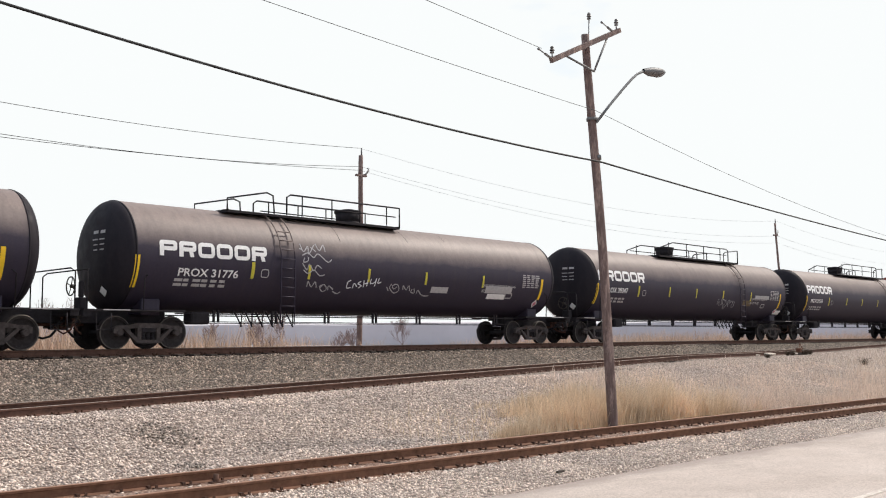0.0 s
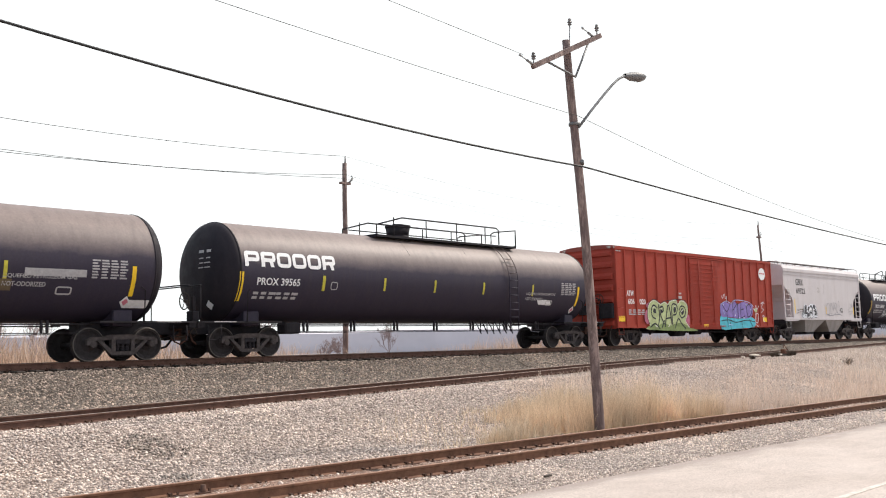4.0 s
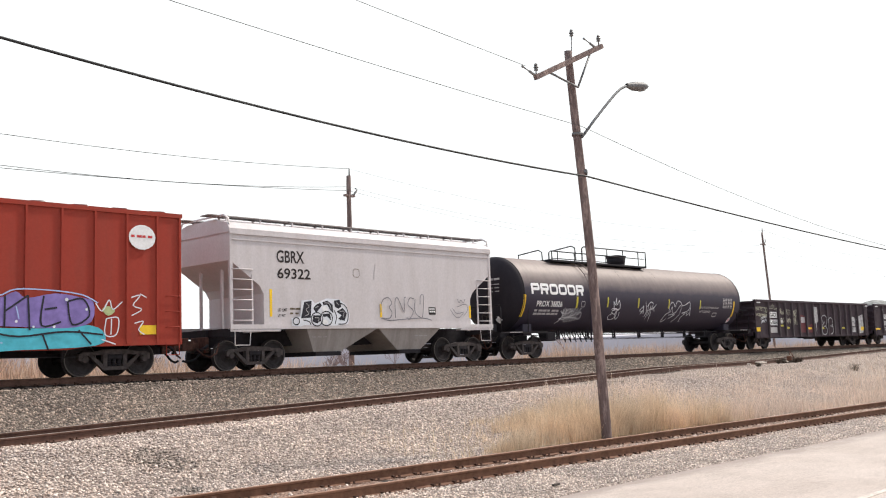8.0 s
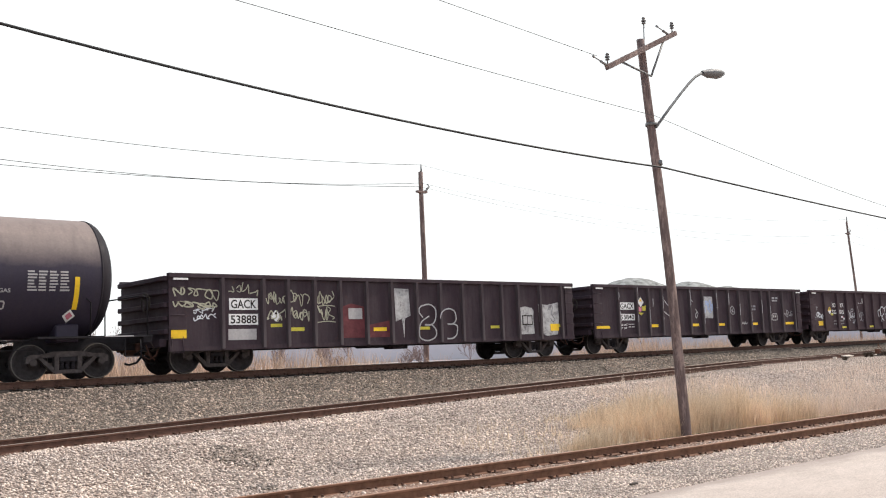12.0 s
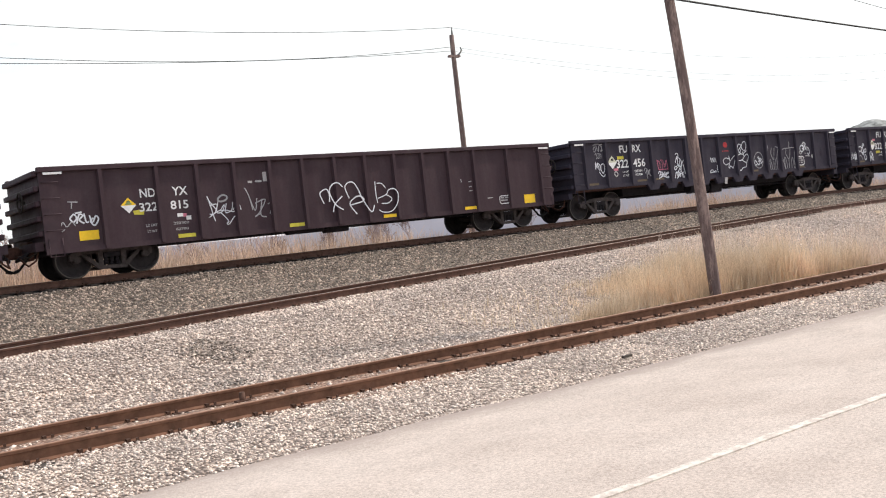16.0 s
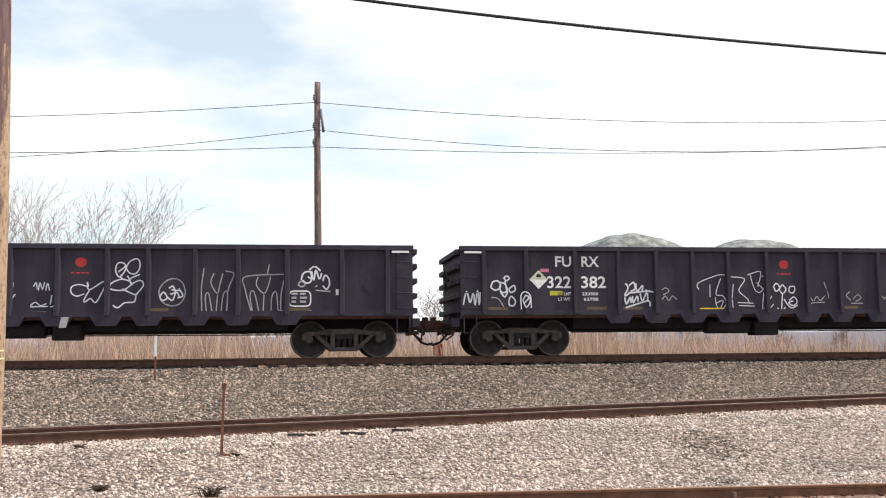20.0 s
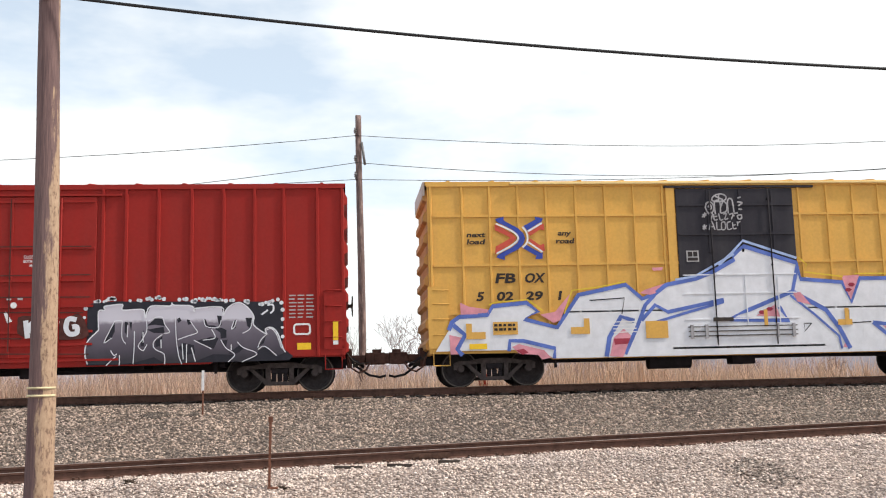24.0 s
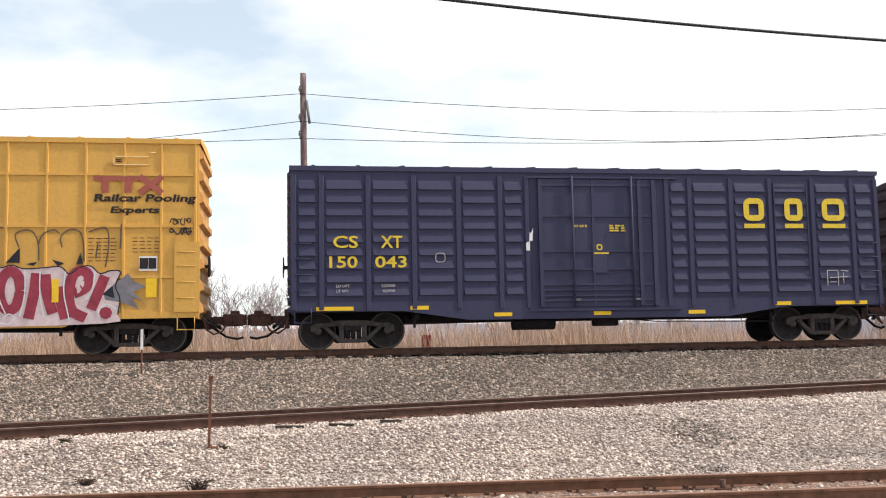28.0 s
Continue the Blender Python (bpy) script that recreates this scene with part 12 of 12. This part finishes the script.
def furx(u, L, num, label, load):
    car = gondola(u, L, "gon", FURX_POSTS, 0.72, label, feet=True, load=load, t0=1.74, z1=2.78)
    for w, x0, x1, za, zb in (("FU", 2.56, 3.0, 2.34, 2.62), ("RX", 3.28, 3.76, 2.34, 2.62), ("322", 2.33, 2.98, 1.77, 2.09), (num, 3.26, 3.94, 1.77, 2.09)):
        lettering(w, x0, x1, za, zb, car)
    diamond(2.1, 2.0, 0.25, car, "letter_white", "spray_pale")
    patch("reflector", 2.4, 2.75, 2.1 if num == "456" else 1.58, 2.22 if num == "456" else 1.7, car, "reflector_old")
    lettering("LD LMT", 2.62, 2.98, 1.58, 1.66, car)
    lettering("223300", 3.28, 3.72, 1.58, 1.66, car)
    lettering("LT WT", 2.62, 2.95, 1.44, 1.52, car)
    lettering("62700", 3.32, 3.72, 1.44, 1.52, car)
    patch("tin_plate", 2.15, 2.38, 1.68 if num == "456" else 2.2, 1.77 if num == "456" else 2.29, car, "mark_pink")
    for x in (0.72, 3.4, 4.4, 10.6, 14.1):
        patch("reflector", x, x + 0.55, 1.13, 1.28, car, "tape_brown")
    # red disc, data panel
    bm = bmesh.new()
    flat_face(bm, [(9.02 + 0.14 * math.cos(0.4488 * k), 2.42 + 0.12 * math.sin(0.4488 * k)) for k in range(14)], SIDE - 0.005)
    part("logo_shape", bm, M["mark_red"], car)
    bars("stencil", 8.8, 9.25, 2.12, 2.18, 1, 4, car, "mark_red", seed=1)
    ring_shape(14.1, 14.68, 1.3, 1.72, 0.035, car, "letter_white", name="stencil_box")
    bars("stencil", 14.18, 14.6, 1.36, 1.66, 3, 2, car, "letter_dull", seed=9, fill=0.55)
    bars("stencil", 13.85, 14.7, 1.18, 1.22, 1, 6, car, "letter_dull", seed=2)
    shape("placard_board", ((16.0, 1.85), (16.2, 1.6), (16.4, 1.85), (16.2, 2.1)), car, "gon", SIDE - 0.02)
    patch("tin_plate", 15.3, 15.5, 1.6, 1.75, car, "letter_white")
    return car


def gondola_four():
    car = furx(187.64, 17.28, "456", "dark purple-grey gondola covered in small white tags", ())
    strokes(car, "spray_grey", 0.03, SIDE - 0.006, (((1.16, 2.51), (1.22, 2.62), (1.3, 2.54), (1.23, 2.43), (1.17, 2.48)), ((1.32, 2.67), (1.4, 2.46), (1.47, 2.65), (1.43, 2.43)), ((1.49, 2.68), (1.62, 2.6), (1.55, 2.44), (1.65, 2.49)), ((1.15, 2.67), (1.37, 2.72), (1.64, 2.69)), ((1.21, 2.32), (1.28, 2.38), (1.32, 2.22), (1.25, 2.16)), ((1.34, 2.35), (1.43, 2.37), (1.42, 2.19), (1.34, 2.22)), ((1.46, 2.35), (1.53, 2.33), (1.52, 2.17)),))
    strokes(car, "spray_white", 0.036, SIDE - 0.006, (((1.18, 1.79), (1.2, 2.06), (1.26, 1.82), (1.3, 2.03), (1.36, 1.74)), ((1.33, 2), (1.43, 1.92), (1.39, 1.71)), ((1.62, 1.98), (1.5, 1.95), (1.46, 1.79), (1.54, 1.63), (1.63, 1.71), (1.66, 1.9), (1.6, 1.98)), ((1.36, 1.68), (1.47, 1.55), (1.59, 1.51), (1.66, 1.58)),))
    strokes(car, "letter_dull", 0.05, SIDE - 0.006, (((2.16, 1.59), (2.23, 1.65), (2.32, 1.61), (2.34, 1.53), (2.25, 1.47), (2.18, 1.53), (2.16, 1.59)),))
    strokes(car, "spray_grey", 0.036, SIDE - 0.006, (((3.82, 1.59), (3.9, 1.7), (3.98, 1.64), (3.88, 1.51), (3.94, 1.53)), ((3.96, 1.64), (3.99, 1.29)), ((4.03, 1.64), (4.06, 1.45), (4.16, 1.64), (4.06, 1.53), (4.21, 1.38)),))
    strokes(car, "spray_rose", 0.032, SIDE - 0.006, (((4.63, 1.98), (4.69, 1.61), (4.77, 1.62)), ((4.65, 1.95), (4.76, 1.9), (4.79, 1.65)), ((4.84, 1.93), (4.89, 1.98), (4.93, 1.7), (4.85, 1.59)), ((4.97, 1.96), (5.06, 1.68), (5.16, 1.96)), ((5, 1.79), (5.14, 1.82)), ((5.19, 1.96), (5.25, 1.59), (5.33, 1.65), (5.35, 1.96)), ((4.74, 1.59), (5.36, 1.61)),))
    strokes(car, "spray_white", 0.04, SIDE - 0.006, (((4.64, 1.45), (4.72, 1.54), (4.77, 1.43), (4.67, 1.34)), ((4.75, 1.51), (4.85, 1.48), (4.8, 1.31), (4.7, 1.29)), ((4.88, 1.51), (4.86, 1.31), (4.96, 1.45), (4.99, 1.29)), ((5.01, 1.51), (5.07, 1.31), (5.12, 1.48)), ((5.12, 1.4), (5.23, 1.48), (5.29, 1.34), (5.15, 1.29)), ((4.65, 1.26), (4.91, 1.34), (5.18, 1.26), (5.31, 1.32)), ((4.7, 1.4), (5.02, 1.4), (5.28, 1.43)),))
    strokes(car, "spray_white", 0.034, SIDE - 0.006, (((5.75, 2.16), (5.89, 2.19), (5.92, 2.08), (5.79, 1.96), (5.84, 2.08)), ((5.87, 2.05), (5.82, 1.71), (5.63, 1.65), (5.69, 1.54), (5.82, 1.65)), ((5.71, 1.82), (5.84, 2.05), (6.03, 1.94), (6.12, 1.77)), ((5.9, 1.65), (6.01, 1.91), (6.09, 1.8), (5.96, 1.6)), ((5.82, 1.6), (5.93, 1.75), (5.99, 1.51), (6.07, 1.71)), ((6.18, 1.74), (6.27, 1.37), (6.34, 1.66)), ((5.72, 1.4), (5.91, 1.54), (6.23, 1.91)), ((5.61, 1.2), (5.72, 1.46), (5.8, 1.26), (5.88, 1.48), (5.94, 1.23), (6.02, 1.51), (6.11, 1.2)), ((5.72, 1.18), (6.05, 1.4), (6.19, 1.2)), ((5.77, 1.32), (6.16, 1.43)),))
    strokes(car, "spray_white", 0.044, SIDE - 0.006, (((6.7, 2.03), (6.75, 2.16), (6.89, 2.14), (6.95, 2.03), (6.87, 1.91), (6.73, 1.94), (6.7, 2.03)), ((7.01, 2.17), (6.98, 1.97), (7.12, 2.12)), ((7.09, 2.12), (7.15, 1.95), (7.26, 2.12)), ((6.95, 1.92), (7.18, 1.97)), ((7.27, 1.86), (7.32, 1.98), (7.43, 1.92), (7.41, 1.75), (7.3, 1.72), (7.24, 1.83)), ((7.15, 1.92), (7.24, 1.69)), ((6.96, 2.29), (7.02, 2.25), (6.98, 2.19)),))
    strokes(car, "spray_white", 0.03, SIDE - 0.006, (((6.76, 1.6), (6.85, 1.69), (6.91, 1.37), (6.96, 1.66)), ((6.99, 1.69), (7.05, 1.37), (7.13, 1.66), (7.19, 1.4)), ((6.79, 1.63), (6.88, 1.4)), ((7.21, 1.63), (7.3, 1.4), (7.38, 1.66)), ((7.36, 1.4), (7.5, 1.63)), ((6.88, 1.37), (7.36, 1.43)), ((7.07, 1.54), (7.24, 1.49)),))
    strokes(car, "spray_white", 0.028, SIDE - 0.006, (((7.92, 1.81), (7.98, 1.92), (8.01, 1.75)), ((8.04, 1.72), (8.07, 1.92), (8.13, 1.75), (8.18, 1.93)), ((8.21, 1.72), (8.25, 1.9), (8.3, 1.72)), ((8.44, 1.72), (8.48, 1.55), (8.42, 1.35), (8.33, 1.32)), ((7.86, 1.35), (7.98, 1.43), (8.1, 1.35), (8.24, 1.4)), ((7.86, 1.32), (8.27, 1.33)), ((7.93, 1.19), (8.25, 1.19)), ((8.36, 1.61), (8.33, 1.38)),))
    strokes(car, "spray_white", 0.032, SIDE - 0.006, (((9.18, 1.93), (9.21, 1.82), (9, 1.87), (8.82, 1.81), (8.81, 1.67), (8.94, 1.58), (9.12, 1.64)), ((9.19, 1.92), (9.24, 1.74), (9.56, 1.94), (9.62, 1.88), (9.51, 1.61), (9.39, 1.42), (9.27, 1.52), (9.15, 1.44), (9.12, 1.49), (9.24, 1.73)),))
    strokes(car, "spray_white", 0.034, SIDE - 0.006, (((9.86, 2.32), (9.92, 2.41), (10.06, 2.39), (10.09, 2.24), (9.95, 2.06), (9.86, 2.18), (9.86, 2.32)), ((9.92, 2.18), (10.1, 2.33)), ((10.09, 2.27), (10.2, 2.45), (10.38, 2.51), (10.44, 2.33), (10.35, 2.15), (10.2, 2.15), (10.09, 2.3)), ((10.14, 2.09), (10.26, 1.85), (10.2, 2), (10.44, 2.12)), ((9.95, 2.06), (10.04, 2)), ((10.23, 1.94), (10.01, 2), (9.77, 1.91), (9.74, 1.76), (10.05, 1.73), (10.29, 1.91), (10.47, 1.97), (10.53, 1.85), (10.41, 1.68), (10.32, 1.62), (10.02, 1.76)), ((10.35, 1.62), (10.32, 1.44), (10.08, 1.41), (9.93, 1.29), (9.81, 1.35)),))
    strokes(car, "spray_grey", 0.03, SIDE - 0.006, (((11.55, 1.68), (11.49, 1.89), (11.33, 2.01), (11.12, 1.98), (10.96, 1.83), (10.91, 1.65), (10.99, 1.44), (11.18, 1.34), (11.39, 1.37), (11.52, 1.53), (11.55, 1.68)),))
    strokes(car, "spray_white", 0.036, SIDE - 0.0085, (((10.93, 1.56), (11.02, 1.68), (11.11, 1.53), (10.99, 1.47), (10.93, 1.56)), ((11.15, 1.77), (11.24, 1.83), (11.3, 1.68), (11.18, 1.62)), ((11.11, 1.56), (11.24, 1.47), (11.33, 1.68), (11.42, 1.53)), ((11.39, 1.77), (11.49, 1.59), (11.36, 1.53)), ((11.21, 1.74), (11.43, 1.71)),))
    strokes(car, "spray_grey", 0.03, SIDE - 0.006, (((12, 2.28), (11.94, 1.78), (11.96, 1.19)), ((12.07, 1.18), (12.04, 1.57), (12.12, 1.64), (12.21, 1.18)), ((12.25, 2.15), (12.17, 1.92), (12.33, 1.64), (12.39, 1.85), (12.46, 2.15)), ((12.34, 1.61), (12.31, 1.18)), ((12.43, 1.18), (12.48, 1.61), (12.58, 1.67), (12.57, 1.18)), ((12.53, 2.21), (12.74, 2.14), (12.63, 1.85), (12.59, 1.67)),))
    strokes(car, "spray_grey", 0.03, SIDE - 0.006, (((14.01, 2.13), (13.03, 2.07), (13.01, 1.78), (13.17, 1.21)), ((13.2, 1.21), (13.14, 1.61), (13.24, 1.69), (13.36, 1.21)), ((13.34, 2.07), (13.3, 1.85), (13.49, 1.64), (13.6, 1.85), (13.65, 2.07)), ((13.49, 1.61), (13.47, 1.21)), ((13.67, 1.21), (13.69, 1.58), (13.8, 1.67), (13.84, 1.21)), ((13.62, 2.39), (13.57, 2.14)), ((14.01, 2.07), (13.92, 1.64), (13.91, 1.23)),))
    strokes(car, "spray_white", 0.042, SIDE - 0.006, (((14.42, 1.98), (14.48, 2.16), (14.65, 2.19), (14.68, 1.98), (14.57, 1.9), (14.45, 1.98)), ((14.59, 2.07), (14.68, 2.01)), ((14.68, 2.21), (14.74, 1.98), (14.79, 2.24), (14.88, 2.01), (14.94, 2.16)), ((14.97, 1.95), (15.02, 2.1), (15.11, 2.04), (15.14, 1.87), (15.06, 1.75), (14.97, 1.84)), ((14.62, 2.24), (14.76, 2.33), (14.91, 2.22)),))
    strokes(car, "letter_dull", 0.04, SIDE - 0.006, (((14.34, 1.87), (14.42, 1.95), (14.52, 1.88), (14.44, 1.81), (14.34, 1.87)),))
    strokes(car, "letter_dull", 0.035, SIDE - 0.006, (((14.77, 1.81), (14.83, 1.84)), ((14.8, 1.72), (15.17, 1.69)),))
    shape("paint_dab", ((8.57, 0.8), (8.74, 0.8), (8.8, 1.06), (8.62, 1.06)), car, "letter_dull", SIDE - 0.13)
    return car


def gondola_five():
    car = furx(206.17, 17.24, "382", "dark purple-grey gondola with grey heaps showing over its rim", ((3.1, 7.2, 3.42), (6.8, 10.9, 3.28)))
    strokes(car, "spray_white", 0.04, SIDE - 0.036, (((0.07, 1.34), (0.16, 1.69), (0.25, 1.39), (0.34, 1.66), (0.38, 1.32), (0.45, 1.72), (0.49, 1.33), (0.52, 1.66)),))
    strokes(car, "spray_white", 0.04, SIDE - 0.006, (((0.81, 1.78), (0.86, 1.93), (1.01, 1.96), (1.07, 1.81), (0.94, 1.72), (0.82, 1.78)), ((1.04, 1.93), (1.19, 1.88), (1.25, 1.7), (1.09, 1.67), (1.04, 1.84)), ((1.06, 1.69), (1.18, 1.54), (1.26, 1.69)), ((1.29, 1.75), (1.43, 1.85), (1.46, 1.72), (1.34, 1.66), (1.29, 1.75)), ((1.16, 2.05), (1.25, 2.09), (1.31, 2.03), (1.22, 1.97), (1.16, 2.05)), ((1.19, 1.96), (1.25, 1.63)), ((1.29, 1.45), (1.35, 1.56), (1.46, 1.45), (1.42, 1.32), (1.3, 1.33), (1.29, 1.45)),))
    strokes(car, "spray_grey", 0.03, SIDE - 0.006, (((0.82, 1.53), (1, 1.5), (1.15, 1.29)),))
    strokes(car, "spray_white", 0.042, SIDE - 0.006, (((4.48, 1.9), (4.55, 1.78), (4.45, 1.57), (4.58, 1.63)), ((4.58, 1.84), (4.71, 1.93), (4.74, 1.75), (4.61, 1.69)), ((4.77, 1.9), (4.8, 1.69), (4.96, 1.85), (4.93, 1.67)), ((5.02, 1.72), (5.27, 1.66)), ((4.45, 1.53), (4.49, 1.35), (4.61, 1.53), (4.62, 1.38)), ((4.67, 1.56), (4.68, 1.38), (4.8, 1.56), (4.82, 1.41)), ((4.88, 1.63), (4.94, 1.43), (5.07, 1.66), (5.09, 1.44)), ((4.47, 1.25), (4.76, 1.34), (5.11, 1.43), (5.15, 1.28)), ((4.55, 1.64), (5.15, 1.7)),))
    strokes(car, "spray_grey", 0.026, SIDE - 0.006, (((5.31, 1.65), (5.37, 1.67)), ((5.5, 1.72), (5.6, 1.78), (5.69, 1.69), (5.53, 1.59)), ((5.49, 1.47), (5.59, 1.56), (5.68, 1.44), (5.78, 1.56), (5.9, 1.47)),))
    strokes(car, "spray_white", 0.024, SIDE - 0.006, (((6.54, 1.73), (6.53, 1.91), (7.12, 2.13), (7.37, 2.1)), ((6.86, 1.87), (6.85, 1.53)), ((7.18, 2.05), (7.02, 1.62), (7.22, 1.56), (7.3, 1.35), (7.14, 1.16), (7.02, 1.32), (7, 1.52)), ((7.53, 1.88), (7.48, 1.5)), ((7.44, 2.08), (7.86, 2.02), (7.68, 1.71), (7.93, 1.47), (7.96, 1.34)), ((7.48, 1.47), (7.5, 1.24)), ((7.64, 1.38), (8.09, 1.36)), ((7.67, 1.3), (8.12, 1.28)), ((7.59, 1.08), (7.83, 1.19), (8.12, 1.13)),))
    strokes(car, "spray_white", 0.024, SIDE - 0.006, (((7.95, 2.13), (8.33, 2.22), (8.23, 1.81)), ((8.03, 2.12), (8.14, 1.74), (8.32, 1.67), (8.55, 2.05), (8.35, 2.1)), ((8.2, 1.93), (8.37, 1.76)), ((8.4, 1.65), (8.35, 1.19), (8.56, 1.44), (8.48, 1.16), (8.68, 1.34)), ((8.63, 1.56), (8.38, 1.13)), ((7.02, 1.36), (7.22, 1.44), (7.15, 1.24)),))
    strokes(car, "spray_white", 0.036, SIDE - 0.006, (((8.69, 1.81), (8.77, 1.9), (8.87, 1.79), (8.76, 1.68), (8.69, 1.81)), ((8.95, 1.87), (9.05, 1.74), (8.94, 1.62), (8.86, 1.74), (8.95, 1.87)), ((9.15, 1.81), (9.3, 1.81), (9.27, 1.65), (9.14, 1.67), (9.15, 1.81)), ((8.94, 1.62), (8.89, 1.13)), ((8.78, 1.23), (8.89, 1.13), (9.01, 1.25)), ((9.13, 1.43), (9.27, 1.53), (9.36, 1.4), (9.24, 1.29), (9.11, 1.37), (9.25, 1.42)), ((8.98, 1.47), (9.17, 1.23), (9.37, 1.31)),))
    strokes(car, "spray_grey", 0.026, SIDE - 0.006, (((9.6, 1.46), (9.73, 1.53), (9.84, 1.42), (9.95, 1.54), (10.04, 1.43), (10.18, 1.56)), ((9.62, 1.31), (9.87, 1.37), (10.17, 1.38)), ((10.18, 1.93), (10.24, 1.74)), ((10.27, 1.7), (10.3, 1.49)),))
    strokes(car, "spray_grey", 0.026, SIDE - 0.006, (((10.94, 1.68), (10.82, 1.56), (10.95, 1.43)), ((11.02, 1.46), (11.16, 1.59), (11.25, 1.49), (11.08, 1.4)), ((10.96, 1.35), (11.31, 1.35)),))
    strokes(car, "spray_grey", 0.028, SIDE - 0.006, (((11.72, 1.33), (11.77, 1.68), (11.93, 1.49)), ((11.93, 1.46), (12.07, 1.58)),))
    for k, (a, b, z0, z1, n, q) in enumerate(((12.75, 13.6, 1.3, 1.55, 6, 1), (13.95, 14.9, 1.15, 2.2, 5, 2), (15.2, 15.6, 1.3, 2.0, 3, 1), (16.1, 16.5, 1.3, 2.0, 3, 1))):
        tag(a, b, z0, z1, car, "spray_grey", 330 + k, 0.024, n, strokes=q)
    patch("reflector", 6.55, 7.2, 1.12, 1.24, car, "reflector", y=SIDE - 0.01)
    strokes(car, "spray_white", 0.032, SIDE - 0.118, (((1.6, 1.21), (1.59, 1.57), (1.7, 1.67), (1.84, 1.57), (1.86, 1.24)), ((1.64, 1.45), (1.73, 1.58), (1.84, 1.45), (1.73, 1.26), (1.64, 1.45)), ((1.67, 1.36), (1.81, 1.52)),))
    return car


gondola_one()
gondola_two()
gondola_three()
gondola_four()
gondola_five()


# ---------------------------------------------------------------- what moves
def motions():
    grade = -math.degrees(math.atan(T1G))
    for car, u in CARS:
        rows = []
        for k in range(0, 29):
            x = u - speed_path(k)
            rows.append((k, pose(x, T1Y + GAUGE / 2, t1_z(x), 0, grade, 0)))
        walk(car, rows)
    # wheels roll without slip: less than a quarter turn from row to row
    step = 2 / FPS
    turns = [(min(28.0, k * step), math.degrees(speed_path(min(28.0, k * step)) / WHEEL_R)) for k in range(int(28 / step) + 1)]
    for wheel, d in ROLLING:
        walk(wheel, [(t, pose(d, 0, WHEEL_R, 0, -a % 360, 0)) for t, a in turns])


motions()
